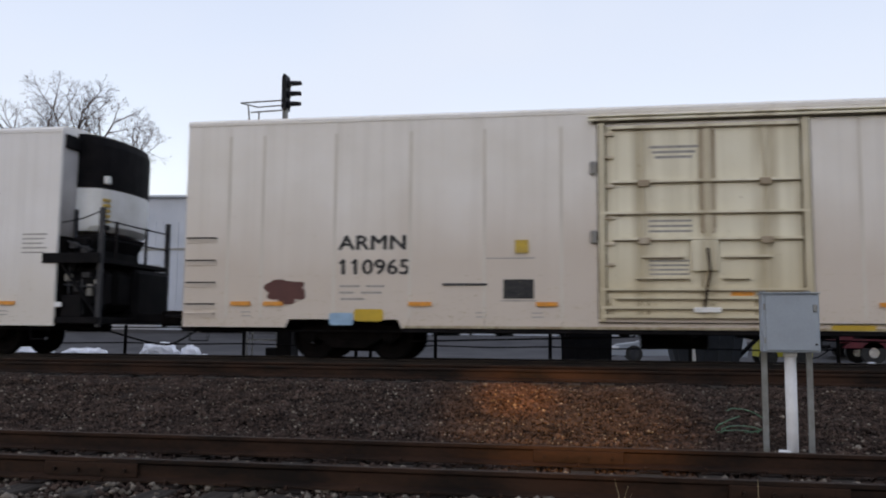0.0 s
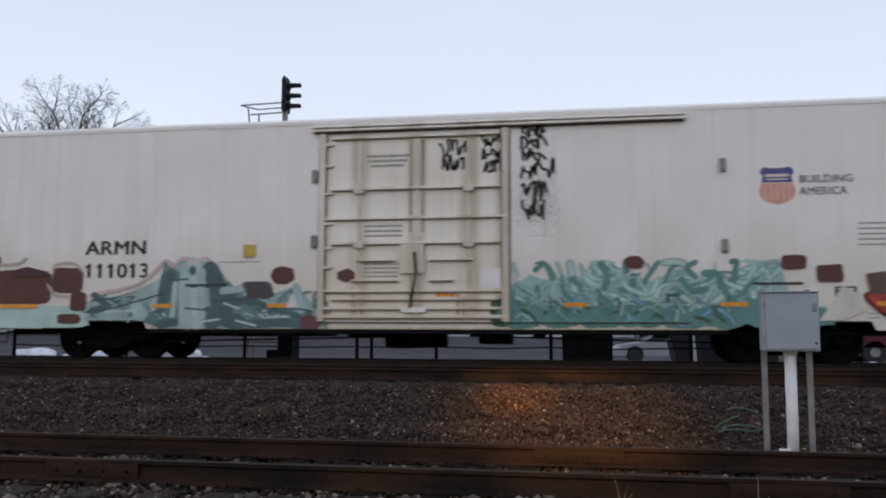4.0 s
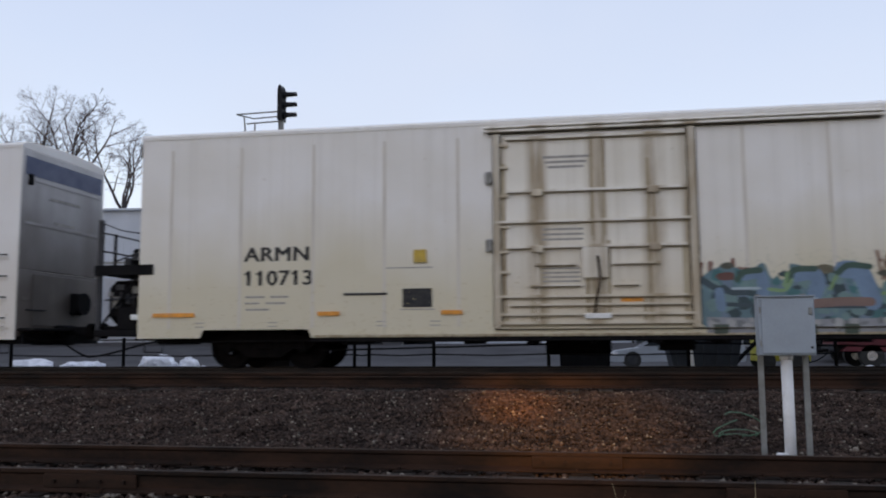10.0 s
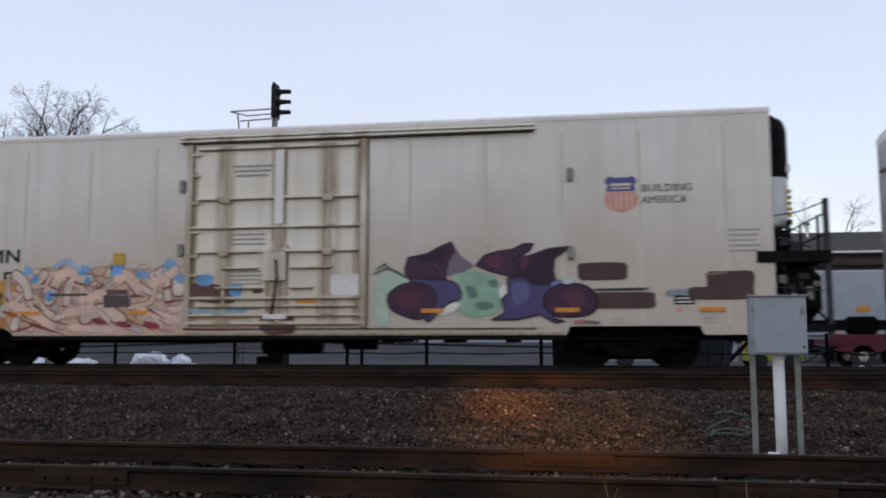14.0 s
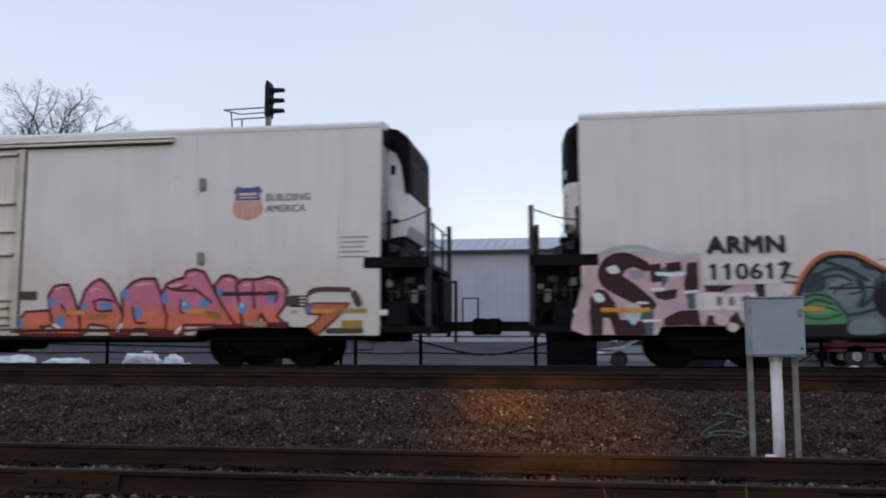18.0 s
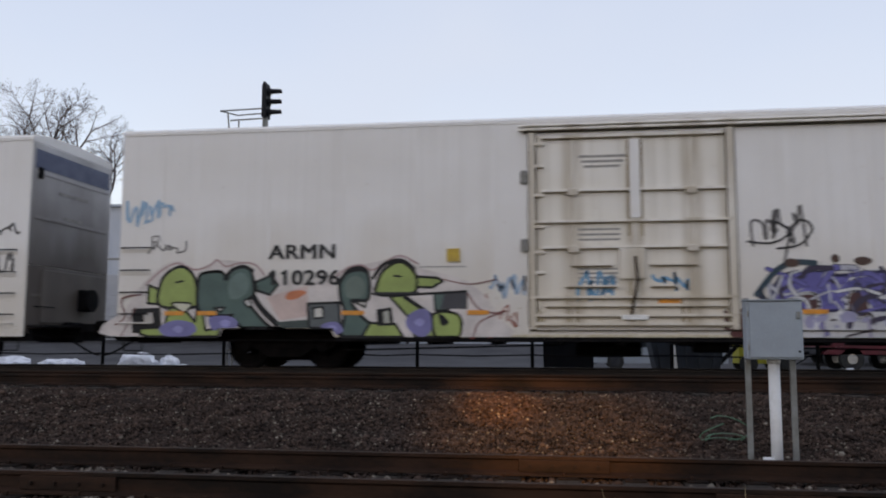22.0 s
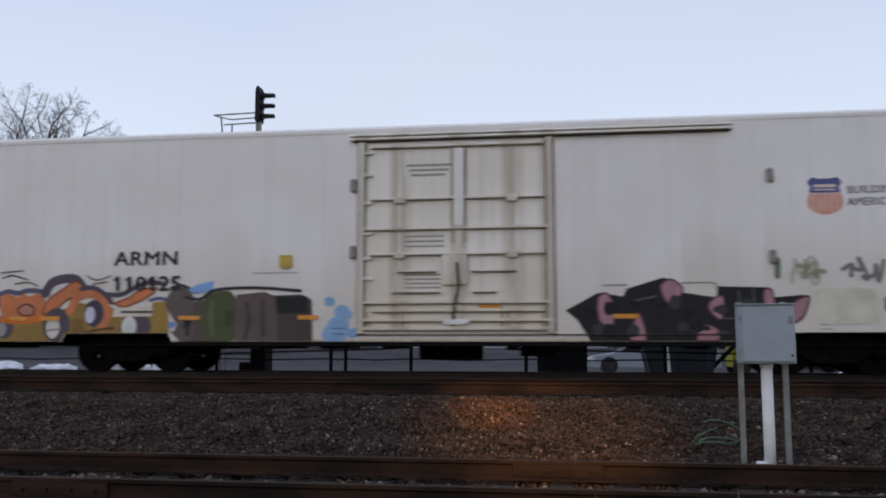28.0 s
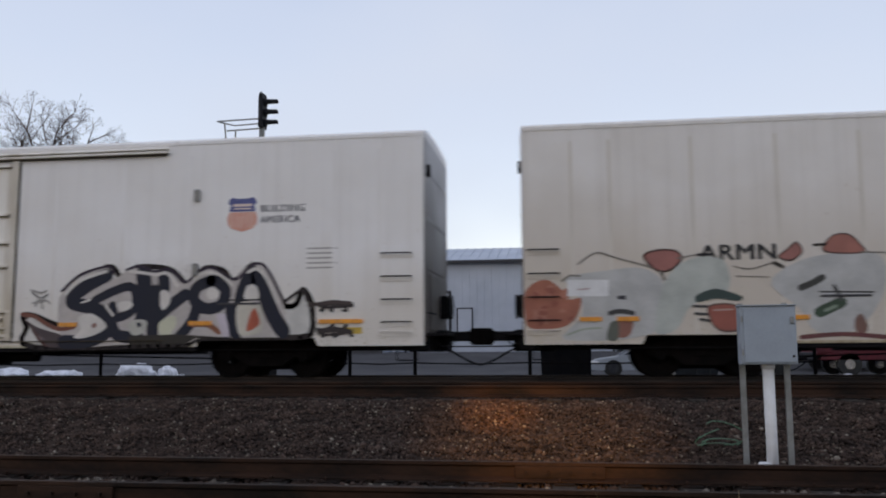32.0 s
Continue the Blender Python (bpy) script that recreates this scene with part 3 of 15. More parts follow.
    for y, z in ((0.3, 2.3), (0.42, 1.9), (2.2, 2.4)):
        p("fuel_hose", lambda bm: tube(bm, ((0.05, y, z), (0.3, y + 0.05, z - 0.2), (0.42, y, z - 0.7), (0.2, y + 0.1, 0.86)), 0.022, 6), BLACK)
    for i, (a, c, y, z, h) in enumerate(((0.10, 0.24, 0.16, 1.62, 0.16), (0.30, 0.40, 0.20, 1.40, 0.22), (0.46, 0.66, 0.24, 1.70, 0.12), (0.60, 0.72, 0.22, 1.30, 0.26), (0.14, 0.30, 0.22, 2.34, 0.14), (0.36, 0.52, 0.30, 2.20, 0.20), (0.74, 0.86, 0.26, 1.56, 0.10))):
        p("valve_box", lambda bm: box(bm, a, c, y, y + 0.12, z, z + h, 0.012), MATS["dull_grey_steel"] if i % 3 == 0 else GREYSTEEL, label="small dull grey valve box" if i % 3 == 0 else "")
    for i, (x0, z0, x1, z1) in enumerate(((0.08, 1.55, 0.88, 1.48), (0.2, 1.2, 0.2, 2.0), (0.55, 0.9, 0.5, 1.66), (0.12, 2.5, 0.7, 2.3))):
        p("pipe", lambda bm: tube(bm, ((x0, 0.2, z0), ((x0 + x1) / 2, 0.17, (z0 + z1) / 2), (x1, 0.2, z1)), 0.02, 6), GREYSTEEL)
    # filler added on the far side to darken the gap between cars
    p("far_tank", lambda bm: box(bm, 0.3, 1.06, 1.5, 3.05, 0.86, 1.98, 0.10), BLACK, label="black filler block added to darken the car gap")
    p("brace", lambda bm: tube(bm, ((0.96, 0.1, 0.84), (0.05, 0.1, 2.0)), 0.03, 6), BLACK, pl)


def plain_end(car, sgn, x, stripe):
    k = f"plain{sgn}"

    def p(name, make, m, parent=car, label="", smooth=False):
        return part(name, lambda bm: flipped(make(bm), sgn, x), m, parent, label, key=k + name + str(stripe) + str(len(car.children_recursive)), smooth=smooth)

    e = p("end_sheet", lambda bm: box(bm, -0.01, 0.02, 0.03, 3.2, 2.2, 4.88, 0.01), END_GRIME, label="grimy end sheet")
    p("end_sheet", lambda bm: box(bm, -0.01, 0.022, 0.03, 3.2, 0.72, 2.19, 0.01), END_GRIME, label="sooty lower end sheet")
    p("end_panel", lambda bm: box(bm, 0.022, 0.05, 0.5, 2.95, 0.95, 2.12, 0.012), SOOT_END, label="oily recessed lower panel")
    if stripe:
        p("blue_band", lambda bm: box(bm, 0.02, 0.026, 0.1, 3.1, 4.32, 4.74), MATS["blue_band_paint"], e, "dark blue painted band")
        p("stencil_line", lambda bm: box(bm, 0.02, 0.026, 1.0, 2.2, 3.85, 3.93), FADED, e)
        p("stencil_line", lambda bm: box(bm, 0.02, 0.026, 1.2, 2.0, 3.30, 3.38), FADED, e)
    for z in (1.5, 3.2, 4.2):
        p("end_rib", lambda bm: box(bm, 0.02, 0.035, 0.15, 3.05, z, z + 0.07, 0.006), SOOT_END if z < 2 else END_GRIME, e)
    g = p("brake_housing", lambda bm: box(bm, 0.02, 0.22, 1.9, 2.4, 1.25, 1.75, 0.03), BLACK, label="black hand-brake housing")
    p("brake_wheel", lambda bm: tube(bm, ((0.24, 2.15, 1.5), (0.28, 2.15, 1.5)), 0.27, 14), BLACK, g)
    p("crossover_step", lambda bm: box(bm, 0.0, 0.42, 0.06, 3.16, 0.84, 0.90, 0.008), BLACK, label="black crossover step")
    p("grab_iron", lambda bm: tube(bm, ((0.02, 0.3, 1.3), (0.1, 0.3, 1.3), (0.1, 0.9, 1.3), (0.02, 0.9, 1.3)), 0.014, 6), BLACK)
    p("marker", lambda bm: box(bm, 0.0, 0.09, 0.2, 0.32, 4.1, 4.34, 0.01), BLACK)
    p("end_sill", lambda bm: box(bm, -0.25, 0.1, 0.15, 3.09, 0.55, 0.80, 0.02), BLACK)


# dark strips on the doors: shade below ribs and tracks, with grime, as colour
mat("brown_rib_shade", (0.13, 0.098, 0.065), (0.27, 0.21, 0.145), 0.9, scale=3, gloss=0.1)
mat("door_grime_shade", (0.032, 0.026, 0.02), (0.08, 0.062, 0.044), 0.9, scale=7, gloss=0.1)
SEAM = mat("grimy_seam_paint", (0.53, 0.485, 0.43), (0.65, 0.60, 0.535), 0.7, scale=0.9, fine=12, bump=0.03, stretch=(3, 1, 0.5), mix=0.55)
STAIN = mat("olive_door_stain", (0.42, 0.345, 0.22), (0.66, 0.59, 0.47), 0.8, scale=1.3, fine=9, bump=0.03, stretch=(9, 1, 0.6), mix=0.6)
mat("rust_brown_runs", (0.22, 0.15, 0.09), (0.46, 0.39, 0.28), 0.85, scale=1.3, fine=9, bump=0.03, stretch=(9, 1, 0.6), mix=0.6)
mat("dull_grey_steel", (0.17, 0.165, 0.16), (0.26, 0.25, 0.23), 0.7, scale=5)
mat("blue_band_paint", (0.035, 0.055, 0.12), (0.08, 0.10, 0.17), 0.5, scale=3)


def coupler(car, sgn, x, reach):
    k = f"cp{sgn}{reach}"
    y = WIDE / 2
    c = part("coupler", lambda bm: flipped(box(bm, -0.6, reach - 0.22, y - 0.09, y + 0.09, 0.74, 0.95, 0.02), sgn, x), BLACK, car, "black coupler", key=k)
    part("knuckle", lambda bm: flipped(box(bm, reach - 0.26, reach + 0.06, y - 0.14, y + 0.18, 0.66, 1.02, 0.05), sgn, x), TRUCK, c, key=k + "k")
    part("draft_box", lambda bm: flipped(box(bm, -0.6, 0.28, y - 0.24, y + 0.24, 0.52, 0.98, 0.03), sgn, x), BLACK, c, key=k + "d")
    part("brake_hose", lambda bm: flipped(tube(bm, [(0.2 + (reach - 0.2) * q, y - 0.3, 0.60 - 0.36 * math.sin(q * 1.45) ** 1.4) for q in (0, 0.15, 0.3, 0.5, 0.7, 0.85, 1.0)], 0.024, 6), sgn, x), BLACK, c, "hanging air hose", key=k + "h")
    part("uncoupling_rod", lambda bm: flipped(tube(bm, ((0.12, 0.2, 0.7), (0.3, 0.5, 0.62), (0.32, y - 0.2, 0.66), (reach - 0.3, y, 0.95)), 0.015, 6), sgn, x), BLACK, c, key=k + "r")


def side_frame(bm):
    """Cast truck side frame."""
    up = [(-1.12, 0.52), (-1.1, 0.66), (-0.7, 0.70), (-0.42, 0.84), (0.42, 0.84), (0.7, 0.70), (1.1, 0.66), (1.12, 0.52), (0.95, 0.38), (0.72, 0.46), (0.36, 0.24), (-0.36, 0.24), (-0.72, 0.46), (-0.95, 0.38)]
    return prism(bm, up, -0.07, 0.07)


def wheel_disc(bm):
    n = 28
    rings = []
    for y, r in ((-0.065, 0.16), (-0.02, 0.2), (-0.02, 0.36), (-0.065, 0.40), (-0.065, 0.457), (0.04, 0.457), (0.05, 0.485), (0.07, 0.485), (0.07, 0.16)):
        rings.append([bm.verts.new((r * math.cos(6.28318 * j / n), y, r * math.sin(6.28318 * j / n))) for j in range(n)])
    for a, b in zip(rings, rings[1:] + rings[:1]):
        for j in range(n):
            bm.faces.new((a[j], a[(j + 1) % n], b[(j + 1) % n], b[j]))
    return bm


def truck(car, x):
    y = WIDE / 2
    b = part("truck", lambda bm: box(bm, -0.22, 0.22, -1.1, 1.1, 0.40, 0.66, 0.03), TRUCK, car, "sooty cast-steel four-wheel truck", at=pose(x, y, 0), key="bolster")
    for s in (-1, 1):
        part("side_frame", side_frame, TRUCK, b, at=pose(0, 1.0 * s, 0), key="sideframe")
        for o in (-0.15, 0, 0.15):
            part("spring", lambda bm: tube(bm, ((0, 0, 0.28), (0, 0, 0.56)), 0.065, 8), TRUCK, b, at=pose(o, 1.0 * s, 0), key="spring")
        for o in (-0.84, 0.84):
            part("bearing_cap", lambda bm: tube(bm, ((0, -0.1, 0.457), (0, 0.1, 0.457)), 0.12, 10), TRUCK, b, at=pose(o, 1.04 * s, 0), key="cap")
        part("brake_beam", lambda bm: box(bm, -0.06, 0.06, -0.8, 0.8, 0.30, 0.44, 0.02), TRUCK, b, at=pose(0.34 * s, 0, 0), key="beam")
    # block added to close the gap between the wheels into one black mass
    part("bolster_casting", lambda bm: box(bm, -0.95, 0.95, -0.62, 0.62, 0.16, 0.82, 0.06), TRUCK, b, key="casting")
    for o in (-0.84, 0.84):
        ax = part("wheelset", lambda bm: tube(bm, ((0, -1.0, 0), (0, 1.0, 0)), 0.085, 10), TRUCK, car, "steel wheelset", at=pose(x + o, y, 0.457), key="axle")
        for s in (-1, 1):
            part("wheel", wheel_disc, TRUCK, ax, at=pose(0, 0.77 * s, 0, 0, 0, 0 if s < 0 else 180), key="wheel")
        AXLES.append((ax, x + o))


def plug_door(car, x, paint, dirty=False, strip=True):
    """The sliding plug door with its bars, lock column and rails; x: its left frame."""
    bars = MEMBER if paint in (DOOR_CREAM, DOOR_YELLOW) else MEMBER_CLEAN
    d = part("door", lambda bm: box(bm, 0.12, 3.86, -0.012, 0.0, 0.86, 4.62, 0.01), paint, car, "weathered plug door", at=pose(x, 0, 0), key="door")

    def p(name, make, m=None, label=""):
        return part(name, make, m or bars, d, label, key="door" + name + str(len(d.children)) + str(dirty) + str(strip))

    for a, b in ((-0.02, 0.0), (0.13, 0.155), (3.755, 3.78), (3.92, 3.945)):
        p("grime_line", lambda bm: box(bm, a, b, -0.02, -0.0005, 0.84, 4.66), MATS["door_grime_shade"])
    for a, b in ((0.0, 0.13), (3.78, 3.92)):
        p("frame_post", lambda bm: box(bm, a, b, -0.07, 0.0, 0.8, 4.72, 0.012), paint)
    for a, b, t in ((0.82, 0.89, 0.025), (3.08, 3.15, 0.025), (1.99, 2.11, 0.04)):
        p("lock_bar", lambda bm: box(bm, a, b, -0.012 - t, -0.010, 0.9, 4.58, 0.012), paint)
    run = MATS["rust_brown_runs"] if dirty else STAIN
    if dirty:
        for a, b in ((0.16, 0.24), (0.93, 0.99), (1.78, 1.86), (2.2, 2.27), (2.98, 3.05), (3.62, 3.74)):
            p("rust_run", lambda bm: box(bm, a, b, -0.0142, -0.012, 0.92, 2.3 + 2.2 * math.sin(a * 7) ** 2), run, "brown rust run")
    for a, b, z1 in ((0.70, 0.98, 1.42), (1.9, 2.14, 1.7), (2.86, 3.2, 1.35), (0.1, 0.3, 1.3), (3.66, 3.86, 1.25)):
        for q in range(3):
            x0 = a + (b - a) * q / 3
            p("rust_smear", lambda bm: prism(bm, ((x0, 0.9), (x0 + 0.07, 0.9), (x0 + 0.055, z1 - 0.16 * q), (x0 + 0.02, z1 + 0.08 - 0.1 * q)), -0.0150, -0.0125), MATS["rust_brown_runs"], "brown rust smear")
    p("centre_strap", lambda bm: box(bm, 1.92, 2.18, -0.03, -0.011, 2.5, 4.55, 0.006))
    if strip:
        p("cover_strip", lambda bm: box(bm, 1.95, 2.15, -0.078, -0.07, 2.95, 4.5, 0.003), WHITE, "clean white cover strip")
    for a, b in ((1.90, 1.95), (2.15, 2.20)):
        p("grime_line", lambda bm: box(bm, a, b, -0.032, -0.029, 2.6, 4.5), MATS["rust_brown_runs"])
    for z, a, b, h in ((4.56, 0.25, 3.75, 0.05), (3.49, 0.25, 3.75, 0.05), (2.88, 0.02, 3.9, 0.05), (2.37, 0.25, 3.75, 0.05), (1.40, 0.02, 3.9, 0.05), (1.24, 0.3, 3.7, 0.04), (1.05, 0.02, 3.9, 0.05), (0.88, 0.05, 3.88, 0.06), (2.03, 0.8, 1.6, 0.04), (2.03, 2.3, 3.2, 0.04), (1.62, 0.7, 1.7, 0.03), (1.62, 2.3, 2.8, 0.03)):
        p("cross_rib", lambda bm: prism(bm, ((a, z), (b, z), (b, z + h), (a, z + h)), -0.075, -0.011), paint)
        # shadow under each rib, drawn as a thin brown strip
        p("grime_line", lambda bm: box(bm, a + 0.02, b - 0.02, -0.066, -0.011, z - 0.026, z), MATS["brown_rib_shade"])
    for z in (4.45, 4.0, 3.42, 2.80, 2.30, 1.9):
        p("hinge_lug", lambda bm: box(bm, 0.10, 0.30, -0.075, -0.012, z - 0.03, z + 0.03, 0.01))
        if z in (3.42, 2.30):
            for a in (0.75, 3.0):
                p("lock_collar", lambda bm: box(bm, a, a + 0.22, -0.1, -0.05, z - 0.02, z + 0.12, 0.015))
    p("lock_box", lambda bm: box(bm, 1.72, 2.22, -0.1, -0.06, 1.76, 2.36, 0.015), paint, label="white lock panel")
    p("lock_handle", lambda bm: tube(bm, ((2.02, -0.12, 2.2), (2.06, -0.14, 1.75), (2.0, -0.13, 1.45), (1.94, -0.12, 1.08)), 0.025, 6), MATS["rusty_rail_steel"], "rust-brown locking lever")
    p("foot_step", lambda bm: box(bm, 1.75, 2.25, -0.09, -0.06, 0.98, 1.08, 0.01), PAPER)
    p("reflector", lambda bm: box(bm, 2.44, 2.86, -0.018, -0.012, 1.30, 1.40), ORANGE, "orange reflector strip")
    for i in range(3):
        p("stencil_line", lambda bm: box(bm, 0.98 + 0.05 * i, 1.9 - 0.06 * i, -0.016, -0.012, 4.16 - i * 0.1, 4.21 - i * 0.1), FADED)
        p("stencil_line", lambda bm: box(bm, 0.95, 1.75, -0.016, -0.012, 2.72 - i * 0.1, 2.76 - i * 0.1), FADED)
    for i in range(5):
        p("stencil_line", lambda bm: box(bm, 0.95, 1.68, -0.016, -0.012, 1.95 - i * 0.085, 1.985 - i * 0.085), FADED)
    for z, h in ((4.72, 0.05), (4.80, 0.03)):
        part("door_track", lambda bm: box(bm, -0.18, 7.35, -0.11, 0.0, z, z + h, 0.008), paint, car, "long upper door track", at=pose(x, 0, 0), key=f"track{z}")
    # shade under the upper track and the lower track's shadow gap, as dark strips
    part("grime_line", lambda bm: box(bm, -0.1, 7.3, -0.09, 0.0, 4.688, 4.718), MATS["door_grime_shade"], car, at=pose(x, 0, 0), key="trackshade")
    part("door_track", lambda bm: box(bm, 0.0, 7.35, -0.05, 0.0, 0.772, 0.792, 0.004), MATS["door_grime_shade"], car, "thin lower door track in its shadow gap's dark colour", at=pose(x, 0, 0), key="trackl")
    for z in (3.80, 2.44):
        part("door_stop", lambda bm: box(bm, -0.16, -0.04, -0.08, 0.0, -0.13, 0.13, 0.02), MATS["dull_grey_steel"], car, at=pose(x, 0, z), key="stop")
        part("door_stop", lambda bm: box(bm, -0.07, 0.05, -0.08, 0.0, -0.13, 0.13, 0.02), MATS["dull_grey_steel"], car, at=pose(x + 8.02, 0, z - (0.0 if z > 3 else 0.2)), key="stop2")
    return d


def reefer(left, unit, paint, door_paint, label, stripe, drum):
    """A refrigerator car; left: where its box begins as the clip starts; unit: the end with the cooling unit."""
    car = new("refrigerator_car")
    car.location = (left, SIDE, 0)
    tagged(car, label, "railway car", "cars of the train")
    dx = 0.0 if unit == "R" else -1.0
    ta, tb = (3.47, 17.8) if unit == "R" else (2.62, 16.95)
    cuts = ((ta - 1.22, ta + 1.22), (tb - 1.3, tb + 1.3))
    CUTS[car.name] = cuts
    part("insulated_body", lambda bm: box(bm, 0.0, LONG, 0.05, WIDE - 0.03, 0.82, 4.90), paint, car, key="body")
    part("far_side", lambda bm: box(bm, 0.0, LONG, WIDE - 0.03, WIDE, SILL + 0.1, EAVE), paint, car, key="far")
    seams = [0.0] + [s + dx for s in (0.96, 1.71, 3.27, 4.85, 6.36, 7.88, 8.6) if s + dx > 0.2] + [12.5 + dx] + [s + dx for s in (13.41, 14.96, 16.46, 17.96, 19.56)] + ([LONG] if unit == "R" else [19.5, LONG])
    for a, b in zip(seams, seams[1:]):
        if b - a > 0.1:
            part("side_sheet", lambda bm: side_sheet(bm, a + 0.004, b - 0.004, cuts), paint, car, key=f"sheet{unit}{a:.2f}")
            if a > 0.1 and not (8.5 + dx < a < 12.6 + dx):
                part("seam_strip", lambda bm: box(bm, -0.03, 0.03, -0.006, 0.0, 0.85, 4.66, 0.003), SEAM if paint is not WHITE else paint, car, at=pose(a, 0, 0), key="seam")
    roof = part("roof", lambda bm: along(bm, ((-0.012, 4.90), (-0.012, 4.97), (0.06, 5.03), (0.5, 5.09), (1.62, 5.13), (2.74, 5.09), (3.18, 5.03), (3.252, 4.97), (3.252, 4.90)), -0.01, LONG + 0.01), paint, car, "low arched roof", key="roof")
    for i in range(13):
        part("roof_rib", lambda bm: along(bm, ((0.02, 4.98), (0.06, 5.036), (0.5, 5.10), (1.62, 5.14), (2.74, 5.10), (3.18, 5.036), (3.22, 4.98)), -0.04, 0.04), paint, roof, at=pose(0.9 + i * 1.56, 0, 0), key="rib")
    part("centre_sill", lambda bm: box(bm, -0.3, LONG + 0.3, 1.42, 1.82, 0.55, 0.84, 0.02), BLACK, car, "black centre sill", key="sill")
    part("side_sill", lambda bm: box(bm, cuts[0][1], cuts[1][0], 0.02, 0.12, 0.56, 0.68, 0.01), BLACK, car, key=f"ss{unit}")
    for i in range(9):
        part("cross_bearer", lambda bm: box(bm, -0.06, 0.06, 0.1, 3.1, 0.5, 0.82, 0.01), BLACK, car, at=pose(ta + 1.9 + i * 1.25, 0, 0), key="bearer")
    part("air_reservoir", lambda bm: tube(bm, ((-0.7, 0, 0), (0.7, 0, 0)), 0.19, 12), BLACK, car, "black air reservoir", at=pose(10.2 + dx, 2.3, 0.45), key="res", smooth=False)
    part("brake_cylinder", lambda bm: tube(bm, ((-0.4, 0, 0), (0.3, 0, 0)), 0.15, 12), BLACK, car, at=pose(12.2 + dx, 1.0, 0.50), key="cyl")
    part("brake_rod", lambda bm: tube(bm, ((ta + 1.2, 0.7, 0.38), (9.0, 0.7, 0.50), (9.3, 0.7, 0.52)), 0.02, 6), BLACK, car, key=f"rod{unit}")
    part("brake_rod", lambda bm: tube(bm, ((11.5, 0.9, 0.5), (tb - 1.2, 0.9, 0.40)), 0.02, 6), BLACK, car, key=f"rod2{unit}")
    part("train_pipe", lambda bm: tube(bm, ((0.3, 0.4, 0.58), (LONG - 0.3, 0.4, 0.58)), 0.025, 6), BLACK, car, key="pipe")
    for x in (0.35, LONG - 0.35):
        part("sill_step", lambda bm: tube(bm, ((-0.22, 0, 0.68), (-0.2, 0, 0.36), (0.2, 0, 0.36), (0.22, 0, 0.68)), 0.018, 6), BLACK, car, at=pose(x, 0.06, 0), key="step")
    part("sill_edge", lambda bm: box(bm, cuts[0][1] + 0.05, cuts[1][0] - 0.05, -0.012, 0.0, SILL + 0.002, SILL + 0.05, 0.003), MATS["rust_brown_runs"] if door_paint in (DOOR_CREAM, DOOR_YELLOW) else STAIN, car, "rust-stained lower edge", key=f"sedge{unit}")
    truck(car, ta), truck(car, tb)
    ux, us = (LONG, 1) if unit == "R" else (0.0, -1)
    px, ps = (0.0, -1) if unit == "R" else (LONG, 1)
    unit_end(car, us, ux, drum, (0.76 if left < -20 else 0.62 if us > 0 else 0.36) if drum else 0.50), plain_end(car, ps, px, stripe)
    coupler(car, us, ux, 1.95), coupler(car, ps, px, 1.0)
    # ladder at the plain end
    lx = 0.09 if unit == "R" else LONG - 0.86
    for z in (2.5, 2.03, 1.57, 1.12, 0.93):
        r = part("ladder_rung", lambda bm: tube(bm, ((0, 0, 0), (0, -0.09, 0), (0.60, -0.09, 0), (0.60, 0, 0)), 0.016, 6), BLACK if z > 1 else paint, car, "black grab rung", at=pose(lx, 0, z), key="rung")
        part("rung_plate", lambda bm: box(bm, -0.03, 0.63, -0.012, 0.0, -0.10, -0.015, 0.004), paint, r, key="rungplate")
    plug_door(car, 8.6 + dx, door_paint, left in (39.41, 62.70, 85.04, 178.88, 132.87), left in (85.04, 108.45, 155.40, 202.52))
    CARS.append((car, left))
    return car, dx

# ---- lettering, reflectors, placards ----
LETTERS = {}


def glyph(text, height, bold):
    """The mesh of a few characters of the built-in font, upright in the plane of the side."""
    cu = bpy.data.curves.new("letter", "FONT")
    cu.body, cu.size, cu.extrude, cu.space_character = text, height / 0.72, 0.0008, 1.06
    cu.resolution_u = 3
    ob = bpy.data.objects.new("t", cu)
    me = bpy.data.meshes.new_from_object(ob)
    bpy.data.objects.remove(ob)
    if text == "1":
        # the stencil's figure has a flag
        left = min(v.co.x for v in me.vertices)
        bm = bmesh.new()
        bm.from_mesh(me)
        bm.faces.new([bm.verts.new((left + a * height, b * height, 0.0008)) for a, b in ((0.06, 1.0), (-0.02, 0.86), (-0.17, 0.80), (-0.17, 0.70), (0.06, 0.72))])
        bm.to_mesh(me)
        bm.free()
    if bold:
        bm = bmesh.new()
        for sx, sy in ((0, 0), (1, 0), (1, 0), (-1, 0.5), (0, -1)):
            me.transform(Matrix.Translation((sx * bold, sy * bold, -0.0001)))
            bm.from_mesh(me)
        bm.to_mesh(me)
        bm.free()
    return me


